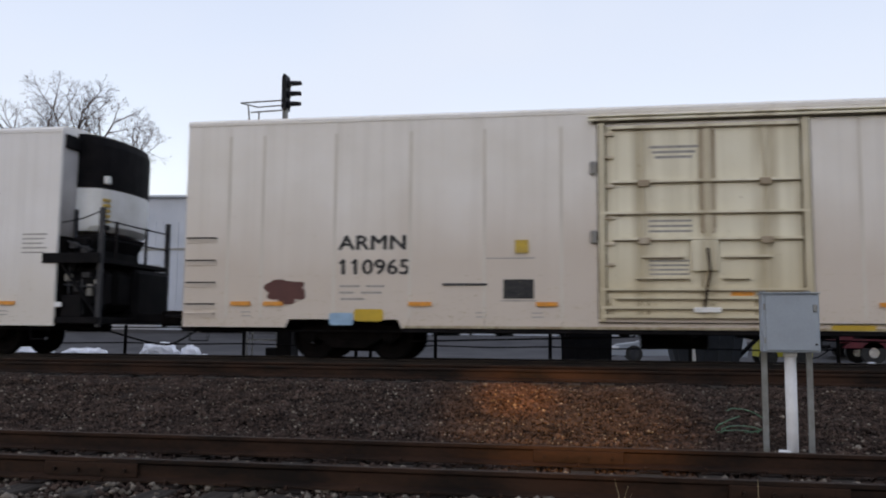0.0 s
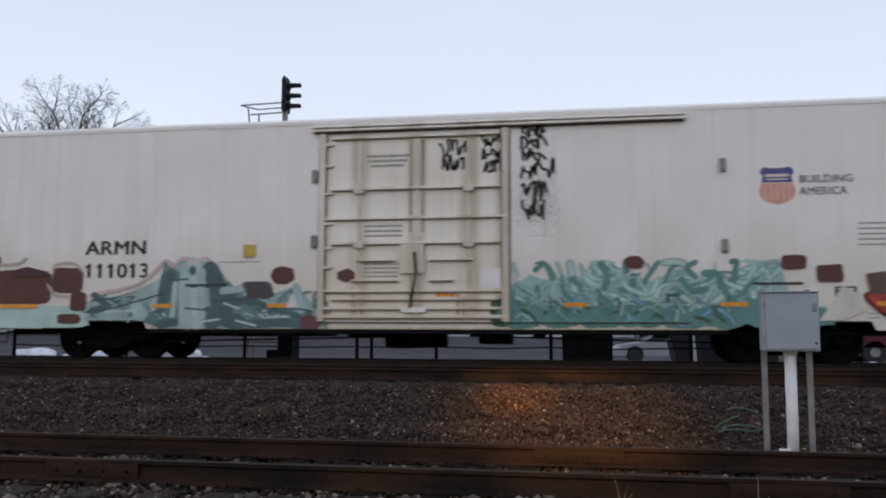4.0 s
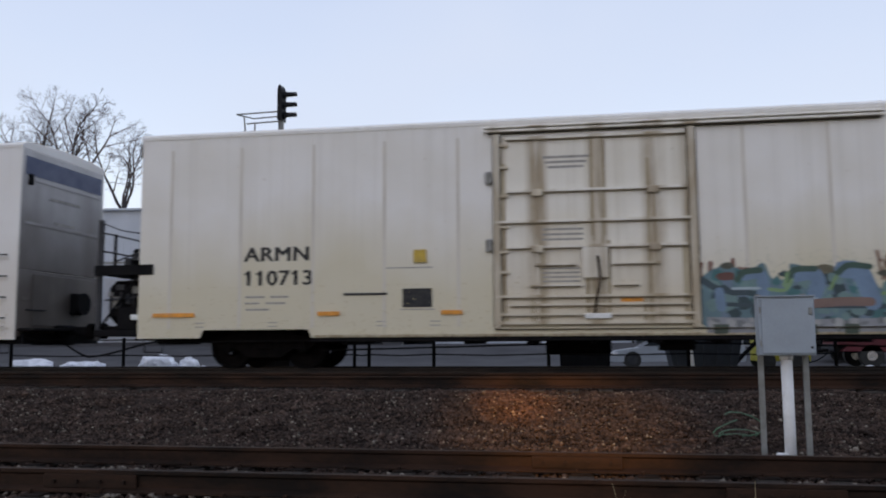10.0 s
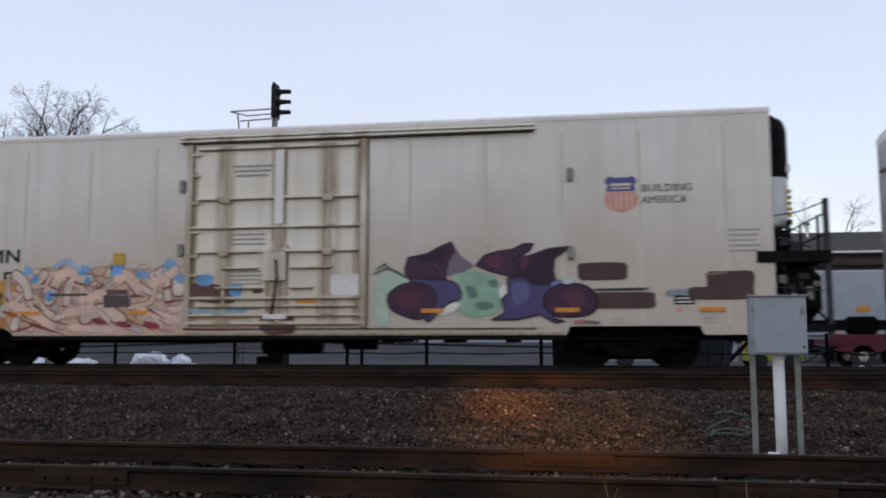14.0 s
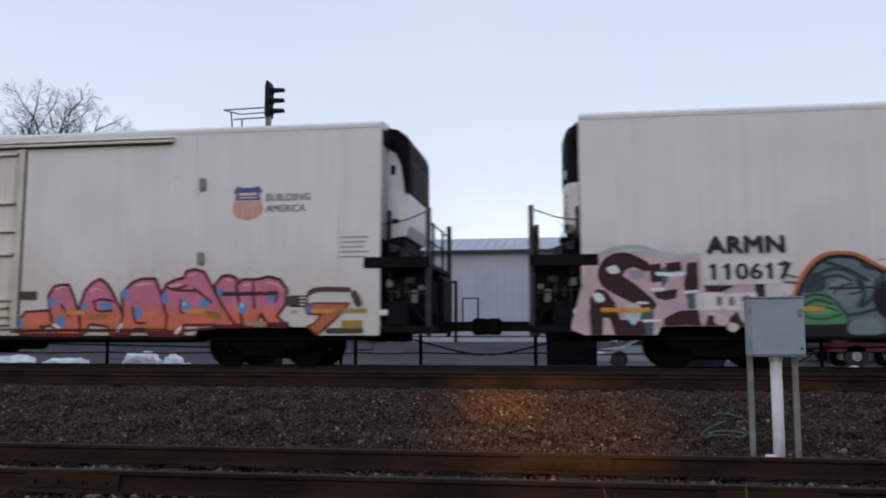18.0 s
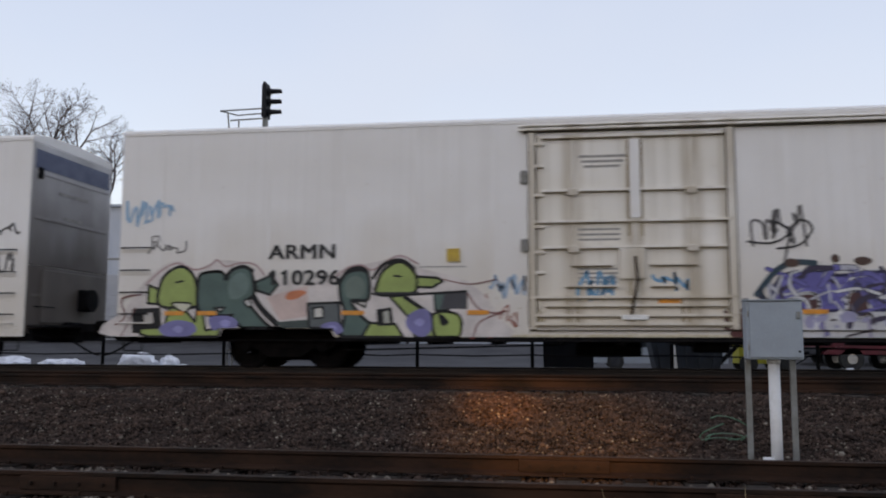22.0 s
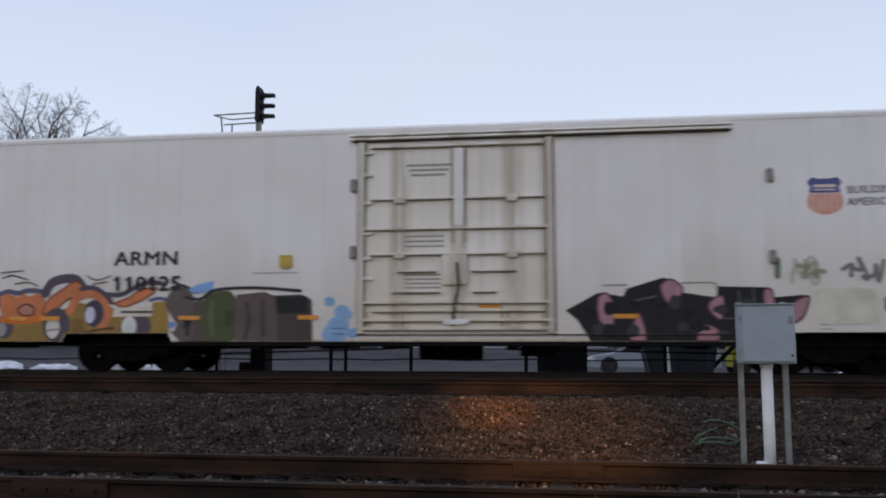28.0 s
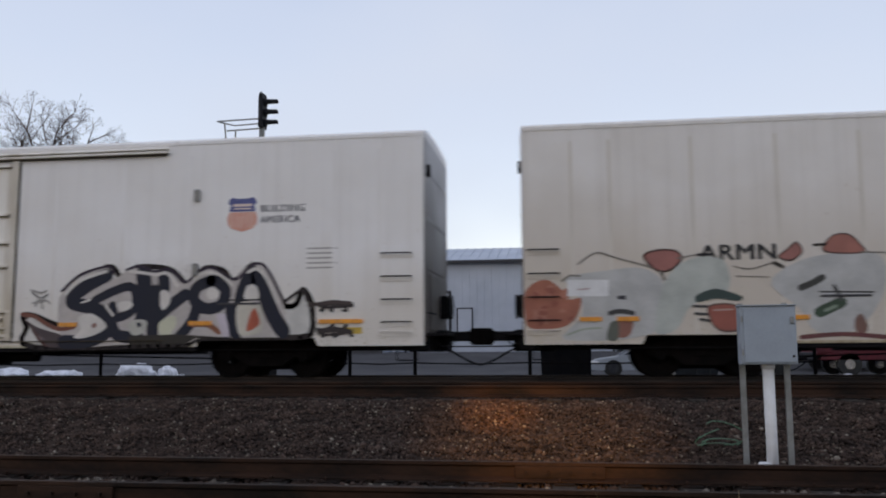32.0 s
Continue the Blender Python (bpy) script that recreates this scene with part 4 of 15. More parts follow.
def lettering(car, text, x, z, height, material, name="letter", squeeze=1.0, layer=1, bold=0.014):
    """Painted characters on the near side, each a part; x, z: their lower left corner."""
    for i, ch in enumerate(text):
        k = (ch, round(height, 3), round(squeeze, 3))
        if k not in LETTERS:
            me = glyph(ch, height, bold)
            LETTERS[k] = (me, max(v.co.x for v in me.vertices))
            me.transform(Matrix.Diagonal((squeeze, 1, 1, 1)))
            me.transform(Matrix.Rotation(radians(90), 4, "X"))
            me.materials.clear()
            me.materials.append(material)
        me, wide = LETTERS[k]
        if text[:i + 1] not in LETTERS:
            full = glyph(text[:i + 1], 1.0, 0)
            alone = glyph(ch, 1.0, 0)
            LETTERS[text[:i + 1]] = max(v.co.x for v in full.vertices) - max(v.co.x for v in alone.vertices)
        ob = new(name, me)
        ob.parent, ob.location = car, (x + LETTERS[text[:i + 1]] * height * squeeze, -0.004 - 0.0012 * layer, z)
        if me.materials[0] != material:
            ob.material_slots[0].link = "OBJECT"
            ob.material_slots[0].material = material


mat("pale_shield_stripe", (0.66, 0.50, 0.44), (0.70, 0.56, 0.5), 0.5, scale=9, bump=0.03)


def shield(car, x, z):
    """A plain two-colour shield: an eared dark blue chief over a rounded salmon field."""
    chief = ((-0.22, 0.40), (-0.29, 0.345), (-0.31, 0.28), (-0.255, 0.22), (-0.285, 0.10), (0.285, 0.10), (0.255, 0.22), (0.31, 0.28), (0.29, 0.345), (0.22, 0.40), (0.12, 0.372), (-0.12, 0.372))
    field = [(-0.285, 0.085), (-0.325, -0.04), (-0.31, -0.16), (-0.24, -0.25), (-0.1, -0.30), (0.0, -0.325)]
    field = field + [(-a, b) for a, b in reversed(field[:-1])]
    s = part("shield", lambda bm: prism(bm, chief, -0.0062, -0.004), NAVY, car, "faded dark blue and salmon shield emblem", at=pose(x, 0, z), key="shield")
    part("shield_bar", lambda bm: box(bm, -0.2, 0.2, -0.0078, -0.0066, 0, 0.055, 0), MATS["pale_shield_stripe"], s, at=pose(0, 0, 0.205), key="shieldbar")
    part("shield_bar", lambda bm: box(bm, -0.19, 0.19, -0.0078, -0.0066, 0, 0.028, 0), MATS["pale_shield_stripe"], s, at=pose(0, 0, 0.145), key="shieldbar2")
    part("shield_field", lambda bm: prism(bm, field, -0.0062, -0.004), SALMON, s, key="shieldfield")
    for i in range(5):
        part("shield_stripe", lambda bm: box(bm, -0.010, 0.010, -0.0078, -0.0066, -0.25, 0.06), MATS["pale_shield_stripe"], s, at=pose(-0.22 + 0.11 * i, 0, 0), key="shieldstripe")


def standard_marks(car, dx, number, unit, slot, black_plate, shift=0.0, ladder=False):
    """Reporting marks, slogan, shield, reflectors and stencils; shift: of the reporting marks; ladder: side rails on the rungs and a wide strip beside them."""
    lettering(car, "ARMN", 3.35 + shift + dx, 2.235, 0.30, INK, squeeze=1.17, layer=8 if shift else 1)
    if number:
        lettering(car, number, 3.33 + shift + dx, 1.735, 0.31, INK, squeeze=1.12, layer=8 if shift else 1)
    lettering(car, "BUILDING", 17.99 + dx, 3.42, 0.15, SLOGAN, squeeze=0.97, bold=0.005)
    lettering(car, "AMERICA", 17.99 + dx, 3.19, 0.15, SLOGAN, squeeze=0.93, bold=0.005)
    shield(car, 17.6 + dx, 3.34)
    spots = ((1.07, 0.42), (1.78, 0.42), (4.84, 0.46), (7.38, 0.42), (13.65, 0.45), (16.3, 0.46), (19.02, 0.46)) if unit == "R" else ((4.97, 0.46), (7.53, 0.42), (13.6, 0.42), (16.5, 0.5))
    for x, w in spots:
        if x + dx > 0.15 and not (ladder and x < 2):
            part("reflector", lambda bm: rect(bm, 0, w, 0, 0.085, thick=0.066), ORANGE, car, "orange reflector strip", at=pose(x + dx, 0, 1.09), key=f"refl{w}")
    if unit == "L":
        part("reflector", lambda bm: rect(bm, 0, 0.92, 0, 0.085, thick=0.066), ORANGE, car, "orange reflector strip", at=pose(0.36, 0, 1.09), key="reflw")
        part("reflector", lambda bm: rect(bm, 0, 0.92, 0, 0.085, thick=0.066), ORANGE, car, "orange reflector strip", at=pose(18.26, 0, 1.10), key="reflw")
        part("placard", lambda bm: rect(bm, 0, 0.5, 0, 0.13), YELLOW, car, "yellow placard", at=pose(18.66, 0, 0.89), key="plac3")
    if ladder:
        part("reflector", lambda bm: rect(bm, 0, 0.92, 0, 0.085, thick=0.066), ORANGE, car, "orange reflector strip", at=pose(0.67, 0, 1.14), key="reflw")
        part("placard", lambda bm: rect(bm, 0, 0.5, 0, 0.13), YELLOW, car, "yellow placard", at=pose(0.92, 0, 0.84), key="plac3")
        part("stencil_patch", lambda bm: rect(bm, 0, 0.2, 0, 0.16), INK, car, at=pose(0.96, 0, 1.38), key="patch")
        for x in (0.06, 0.70):
            part("ladder_stile", lambda bm: box(bm, -0.025, 0.025, -0.10, 0.0, 0.75, 2.75, 0.006), WHITE, car, "white ladder side rail", at=pose(x, 0, 0), key="stile")
    part("placard", lambda bm: rect(bm, 0, 0.26, 0, 0.26, thick=0.066), YELLOW, car, "small yellow placard", at=pose(6.97 + dx, 0, 2.14), key="plac1")
    if black_plate:
        bp = part("inspection_plate", lambda bm: rect(bm, 0, 0.6, 0, 0.38), INK, car, "black inspection stencil panel", at=pose(6.74 + dx, 0, 1.24), key="insp")
        part("stencil_line", lambda bm: rect(bm, -0.05, 0.66, -0.05, -0.03, 1), FADED, bp, key="insp2")
    if slot:
        for x in (5.52, 17.1):
            part("defect_card_slot", lambda bm: box(bm, 0, 0.9, -0.03, 0, 0, 0.045, 0.006), GREYSTEEL, car, at=pose(x + dx, 0, 1.50), key="slot")
    if black_plate:
        for k, (x, w, z) in enumerate(((3.4, 0.42, 1.47), (3.95, 0.38, 1.47), (3.4, 0.3, 1.34), (3.85, 0.42, 1.34), (3.42, 0.5, 1.21))):
            part("stencil_line", lambda bm: rect(bm, 0, w, 0, 0.04), FADED, car, at=pose(x + dx, 0, z), key=f"under{k}")
    part("data_plate", lambda bm: rect(bm, 0, 0.38, 0, 0.24), INK, car, "black consolidated stencil", at=pose(18.55 + dx, 0, 1.22), key="data")
    for i in range(3):
        part("stencil_line", lambda bm: rect(bm, 0.04, 0.34, 0, 0.025, 1), PAPER, car, at=pose(18.55 + dx, 0, 1.26 + 0.07 * i), key="dataline")
    part("warning_dot", lambda bm: rect(bm, 0, 0.12, 0, 0.07), SALMON, car, at=pose(18.58 + dx, 0, 1.09), key="dot")
    for i in range(5):
        part("stencil_line", lambda bm: rect(bm, 0, 0.62 - 0.05 * (i % 3), 0, 0.03), FADED, car, at=pose(19.0 + (0.55 if unit == "R" else -1.0), 0, 2.62 - 0.1 * i), key=f"ln{i % 3}")
    for x in (0.7, 3.9, 6.2, 7.3, 17.4, 19.1):
        for o in (0, 0.08):
            part("stencil_line", lambda bm: rect(bm, 0, 0.2, 0, 0.022), FADED, car, at=pose(x + (dx if x > 2 else 0.6), 0, 0.87 + o), key="small")
    part("stencil_line", lambda bm: rect(bm, 0, 0.95, 0, 0.022), FADED, car, at=pose(6.4 + dx, 0, 2.03), key="hline")


# ---- the cars in their order, the leading one first ----
ROSTER = (
    # left, unit end, number, paint, door, blue end band, slots, black panel, label
    (-31.76, "R", "", WHITE, DOOR_WHITE, False, True, False, "white refrigerator car leading the others, black cooling unit at its end"),
    (-8.37, "R", "110965", CREAM, DOOR_YELLOW, False, True, True, "dusty cream refrigerator car with brown paint patches along its foot"),
    (15.84, "L", "111013", WHITE, DOOR_WHITE, True, True, False, "white refrigerator car with teal and brown graffiti along its foot"),
    (39.41, "L", "110793", WHITE, DOOR_CREAM, True, True, True, "cream refrigerator car with rust runs and green-grey graffiti"),
    (62.70, "L", "110713", YELLOWED, DOOR_CREAM, True, True, True, "yellowed refrigerator car with teal and light-blue graffiti"),
    (85.04, "R", "111154", GREYED, DOOR_CREAM, False, True, False, "greyed refrigerator car with red, peach and purple graffiti"),
    (108.45, "R", "110147", WHITE, DOOR_WHITE, False, True, True, "clean white refrigerator car with pink graffiti near its end"),
    (132.87, "L", "110617", WHITE, DOOR_CREAM, True, True, False, "white refrigerator car with a green-eyed mural and wild lettering"),
    (155.40, "R", "", WHITE, DOOR_WHITE, False, True, False, "white refrigerator car with lime, purple and blue graffiti"),
    (178.88, "R", "", GREYED, DOOR_CREAM, False, True, False, "dusty grey refrigerator car with patchy painted-over graffiti"),
    (202.52, "R", "", WHITE, DOOR_WHITE, False, False, False, "white refrigerator car with ochre, olive and black graffiti"),
    (227.07, "L", "", WHITE, DOOR_WHITE, False, True, False, "dusty refrigerator car with orange lettering and black tags"),
    (249.47, "R", "", GREYED, DOOR_CREAM, False, True, False, "cream refrigerator car with pink and white cartoon paint"),
)
TRAIN = []
for left, unit, number, paint, door, stripe, slot, plate, label in ROSTER:
    c, dx = reefer(left, unit, paint, door, label, stripe, left not in (108.45, 155.40, 202.52))
    standard_marks(c, dx, number, unit, slot, plate, {108.45: -0.17, 155.40: -0.08}.get(left, 0.0), left == 108.45)
    TRAIN.append((c, dx))

# ---- graffiti: flat spray paint in layers on the car sides ----
RUNS = {}


def spray(r, g, b):
    """A spray colour with faint overspray mottling."""
    key = f"spray_paint_{int(r * 100):02d}_{int(g * 100):02d}_{int(b * 100):02d}"
    return mat(key, (r, g, b), (r * 0.74 + 0.008, g * 0.74 + 0.008, b * 0.74 + 0.008), 0.6, scale=2.2, fine=30, bump=0.04, mix=0.45, gloss=0.15)


def smooth_line(pts, steps=5):
    """A soft curve through the points (Catmull-Rom)."""
    p = [pts[0]] + list(pts) + [pts[-1]]
    out = []
    for i in range(1, len(p) - 2):
        for s in range(steps):
            u = s / steps
            out.append(tuple(0.5 * (2 * p[i][k] + (p[i + 1][k] - p[i - 1][k]) * u + (2 * p[i - 1][k] - 5 * p[i][k] + 4 * p[i + 1][k] - p[i + 2][k]) * u * u + (3 * p[i][k] - p[i - 1][k] - 3 * p[i + 1][k] + p[i + 2][k]) * u ** 3) for k in (0, 1)))
    return out + [tuple(pts[-1])]


def stroke(bm, pts, w, y, taper=False):
    """A sprayed line of width w with rounded ends."""
    ln = smooth_line(pts)
    n = len(ln)
    left, right = [], []
    for i, (x, z) in enumerate(ln):
        a, b = ln[max(i - 1, 0)], ln[min(i + 1, n - 1)]
        dx, dz = b[0] - a[0], b[1] - a[1]
        d = math.hypot(dx, dz) or 1
        h = w / 2 * ((1 - 0.8 * i / (n - 1)) if taper else 1)
        left.append((x - dz / d * h, z + dx / d * h)), right.append((x + dz / d * h, z - dx / d * h))
    def cap(c, a, s):
        base = math.atan2(a[1] - c[1], a[0] - c[0])
        r = math.hypot(a[1] - c[1], a[0] - c[0])
        return [(c[0] + r * math.cos(base + s * math.pi * k / 4), c[1] + r * math.sin(base + s * math.pi * k / 4)) for k in (1, 2, 3)]
    vl = [bm.verts.new((x, y, z)) for x, z in left]
    vr = [bm.verts.new((x, y, z)) for x, z in right]
    for i in range(n - 1):
        bm.faces.new((vr[i], vr[i + 1], vl[i + 1], vl[i]))
    for c, a, b, s in ((ln[0], left[0], (vr[0], vl[0]), 1), (ln[-1], left[-1], (vl[-1], vr[-1]), -1)):
        arc = [bm.verts.new((x, y, z)) for x, z in cap(c, a, s)]
        if s == 1:
            bm.faces.new([vl[0]] + arc + [vr[0]])
        else:
            bm.faces.new([vl[-1]] + arc + [vr[-1]])


def cloud(bm, cx, cz, rx, rz, seed, y, wobble=0.18, n=26, power=2.0):
    """A filled uneven patch; power above 2 squares it off."""
    pts = []
    for j in range(n):
        a = 6.28318 * j / n
        c, s = math.cos(a), math.sin(a)
        k = (abs(c) ** power + abs(s) ** power) ** (-1 / power)
        k *= 1 + wobble * noise.noise((c * 1.6 + seed * 5.3, s * 1.6, seed)) + wobble * 0.5 * noise.noise((c * 4, s * 4 + seed, 2))
        pts.append(bm.verts.new((cx + rx * k * c, y, cz + rz * k * s)))
    bm.faces.new(pts)


def level(car, on_door=False):
    """The next free paint layer on this car."""
    RUNS[car.name] = RUNS.get(car.name, 0) + 1
    return -(0.0160 if on_door else 0.0125) - 0.00004 * RUNS[car.name]


def foot(car, x):
    """The height of the side's lower edge at x, higher over the trucks."""
    return 0.83 if any(a < x < b for a, b in CUTS[car.name]) else 0.655


def spatter(car, x0, x1, z0, z1, colour, count, seed, on_door=False):
    """Overspray: fine droplets, thinning out from the middle of the field."""
    rng = random.Random(seed)
    bm = bmesh.new()
    y = level(car, on_door)
    for _ in range(count):
        x = x0 + (x1 - x0) * min(max(rng.gauss(0.5, 0.24), 0), 1)
        z = z0 + (z1 - z0) * min(max(rng.gauss(0.5, 0.24), 0), 1)
        r = rng.uniform(0.003, 0.010)
        bm.faces.new([bm.verts.new((x + a * r, y, z + b * r)) for a, b in ((-1, -0.6), (1, -0.8), (0.8, 1), (-0.9, 0.8))])
    tagged(part("overspray", bm, spray(*colour), car), kind="stuff")


def dirt(car, x0, x1, z0, z1, colour, count, seed, on_door=False, up=True):
    """A soft film of road dirt in fine specks, thickest at one edge."""
    rng = random.Random(seed)
    bm = bmesh.new()
    y = level(car, on_door)
    for _ in range(count):
        q = min(rng.expovariate(3.2), 1.0)
        x, z = rng.uniform(x0, x1), z0 + (z1 - z0) * (q if up else 1 - q)
        r = rng.uniform(0.004, 0.014)
        if z < foot(car, x) + 0.02:
            continue
        bm.faces.new([bm.verts.new((x + a * r, y, z + b * r)) for a, b in ((-1, -0.6), (1, -0.8), (0.8, 1), (-0.9, 0.8))])
    tagged(part("dirt_film", bm, spray(*colour), car), kind="stuff")


GLYPHS = {
    "A": (((0, 0), (0.22, 0.55), (0.5, 1), (0.78, 0.55), (1, 0)), ((0.2, 0.36), (0.8, 0.36))),
    "B": (((0, 0), (0, 1)), ((0, 1), (0.8, 0.9), (0.75, 0.58), (0.1, 0.5), (0.9, 0.42), (0.85, 0.06), (0, 0))),
    "C": (((0.95, 0.85), (0.5, 1), (0.05, 0.6), (0.1, 0.2), (0.5, 0), (0.95, 0.15)),),
    "D": (((0, 0), (0, 1)), ((0, 1), (0.7, 0.92), (0.95, 0.5), (0.7, 0.06), (0, 0))),
    "E": (((0.9, 1), (0, 1)), ((0, 1), (0, 0)), ((0, 0.5), (0.7, 0.5)), ((0, 0), (0.95, 0))),
    "H": (((0, 0), (0, 1)), ((1, 0), (1, 1)), ((0, 0.5), (1, 0.5))),
    "I": (((0.5, 0), (0.5, 1)),),
    "K": (((0, 0), (0, 1)), ((0.9, 1), (0.1, 0.5), (1, 0))),
    "L": (((0.1, 1), (0.05, 0.05), (0.95, 0)),),
    "M": (((0, 0), (0.08, 1), (0.5, 0.4), (0.92, 1), (1, 0)),),
    "N": (((0, 0), (0.04, 1), (0.95, 0.02), (1, 1)),),
    "O": (((0.5, 1), (0.05, 0.7), (0.1, 0.2), (0.5, 0), (0.92, 0.25), (0.95, 0.7), (0.5, 1)),),
    "P": (((0.05, 0), (0, 1)), ((0, 0.95), (0.6, 1.0), (0.95, 0.75), (0.6, 0.48), (0.05, 0.45))),
    "R": (((0, 0), (0, 1)), ((0, 0.95), (0.7, 1.0), (0.9, 0.75), (0.6, 0.5), (0.1, 0.48)), ((0.45, 0.5), (1, 0))),
    "S": (((0.95, 0.85), (0.5, 1), (0.08, 0.78), (0.5, 0.52), (0.92, 0.28), (0.5, 0), (0.02, 0.14)),),
    "T": (((0, 0.95), (1, 1)), ((0.5, 0.97), (0.45, 0))),
    "U": (((0, 1), (0.02, 0.25), (0.5, 0), (0.95, 0.25), (1, 1)),),
    "V": (((0, 1), (0.5, 0), (1, 1)),),
}


def wild_piece(car, x0, x1, z0, z1, back, colours, edge, count, seed, on_door=False, label="tangled wildstyle graffiti", fine=1.0):
    """A tangle of bent, tapering strokes over a cloud of colour."""
    rng = random.Random(seed)
    piece = car
    spatter(car, x0 - 0.1, x1 + 0.1, z0, z1 + 0.1, edge, int(70 * (x1 - x0)), seed, on_door)
    if back:
        n = max(2, int((x1 - x0) / 0.7))
        for i in range(n):
            bm = bmesh.new()
            zt = z1 - rng.uniform(0.0, 0.3) * (z1 - z0)
            cloud(bm, x0 + (i + 0.5) * (x1 - x0) / n, (z0 + zt) / 2, (x1 - x0) / n * 0.66, (zt - z0) * 0.47, seed + i, level(car, on_door), 0.25)
            piece = part("graffiti_backing", bm, spray(*back), car, label)
    for i in range(count):
        x, z = rng.uniform(x0, x1), rng.uniform(z0 + 0.12, z1 - 0.1)
        a = rng.choice((1.1, 1.9, 0.5, 2.6, -0.6)) + rng.uniform(-0.3, 0.3)
        ln = rng.uniform(0.35, 0.75) * (z1 - z0)
        b = a + rng.uniform(-1.4, 1.4)
        p = [(x, z), (x + ln * 0.5 * math.cos(a), z + ln * 0.5 * math.sin(a)), (x + ln * 0.5 * math.cos(a) + ln * 0.5 * math.cos(b), z + ln * 0.5 * math.sin(a) + ln * 0.5 * math.sin(b))]
        p = [(min(max(q[0], x0), x1), min(max(q[1], z0 + 0.06), z1)) for q in p]
        w = rng.uniform(0.07, 0.19) * (z1 - z0) * fine
        pointed = rng.random() < 0.6
        bm = bmesh.new()
        stroke(bm, p, w * 1.35, level(car, on_door), pointed)
        s = part("paint_stroke", bm, spray(*edge), piece)
        bm = bmesh.new()
        stroke(bm, p, w, level(car, on_door), pointed)
        part("stroke_fill", bm, spray(*rng.choice(colours)), s if piece is car else piece)


def shape(car, colour, outline, edge=None, ew=0.04, soft=True, on_door=False, label="painted graffiti shape"):
    """A filled shape of spray paint from its corner points, drawn soft or angular, with an edge line of its own."""
    pts = list(outline)
    if soft:
        n = len(pts)
        pts = [tuple(0.5 * (2 * pts[i][k] + (pts[(i + 1) % n][k] - pts[i - 1][k]) * u + (2 * pts[i - 1][k] - 5 * pts[i][k] + 4 * pts[(i + 1) % n][k] - pts[(i + 2) % n][k]) * u * u + (3 * pts[i][k] - pts[i - 1][k] - 3 * pts[(i + 1) % n][k] + pts[(i + 2) % n][k]) * u ** 3) for k in (0, 1)) for i in range(n) for u in (0, 0.25, 0.5, 0.75)]
    fine = []
    for a, b in zip(pts, pts[1:] + pts[:1]):
        n = max(1, int(math.hypot(a[0] - b[0], a[1] - b[1]) / 0.2))
        fine += [(a[0] + (b[0] - a[0]) * q / n, a[1] + (b[1] - a[1]) * q / n) for q in range(n)]
    pts = [(x, max(z, foot(car, x))) for x, z in fine]
    bm = bmesh.new()
    y = level(car, on_door)
    bm.faces.new([bm.verts.new((x, y, z)) for x, z in pts])
    made = part("paint_shape", bm, spray(*colour), car, label)
    if edge:
        bm = bmesh.new()
        y = level(car, on_door)
        for a, b in zip(pts, pts[1:] + pts[:1]):
            if math.hypot(a[0] - b[0], a[1] - b[1]) > 1e-4:
                stroke(bm, [a, b], ew, y)
        part("shape_edge", bm, spray(*edge), made)
    return made


def line(car, colour, pts, w, on_door=False, taper=False):
    """One sprayed line."""
    bm = bmesh.new()
    stroke(bm, [(x, max(z, foot(car, x) + w * 0.4)) for x, z in pts], w, level(car, on_door), taper)
    return part("paint_line", bm, spray(*colour), car)


def mottle(car, x0, x1, z0, z1, colours, count, size, seed, on_door=False):
    """Small daubs of several colours inside a piece."""
    rng = random.Random(seed)
    for c in colours:
        bm = bmesh.new()
        y = level(car, on_door)
        for k in range(count):
            r = size * rng.uniform(0.4, 1.0)
            cloud(bm, rng.uniform(x0 + r, x1 - r), max(rng.uniform(z0 + r, z1 - r), 0.66 + r), r, r * rng.uniform(0.5, 1.3), seed + k, y - 0.000002 * k, 0.5, 9)
        tagged(part("paint_mottling", bm, spray(*c), car), kind="stuff")


def patch(car, x0, x1, z0, z1, colour, seed, on_door=False, wobble=0.12, power=5.0, label="rolled-on paint patch"):
    bm = bmesh.new()
    cloud(bm, (x0 + x1) / 2, (z0 + z1) / 2, (x1 - x0) / 2, (z1 - z0) / 2, seed, level(car, on_door), wobble, 30, power)
    return part("paint_patch", bm, spray(*colour), car, label)


def tag(car, x0, x1, z0, z1, colour, seed, loops=4, w=0.03, on_door=False):
    """A quick illegible marker scrawl."""
    rng = random.Random(seed)
    bm = bmesh.new()
    d, h = (x1 - x0) / loops, z1 - z0
    p, x = [], x0
    for k in range(loops * 4):
        band = (0.1, 0.75, 0.45, 0.9, 0.2)[(k + rng.randrange(2)) % 5]
        p.append((min(max(x + rng.uniform(-0.45, 0.45) * d, x0), x1), z0 + h * min(max(band + rng.uniform(-0.25, 0.25), 0), 1)))
        x += d / 4 * rng.uniform(0.2, 1.8)
    stroke(bm, p, w, level(car, on_door))
    part("marker_tag", bm, spray(*colour), car, "thin marker scrawl")


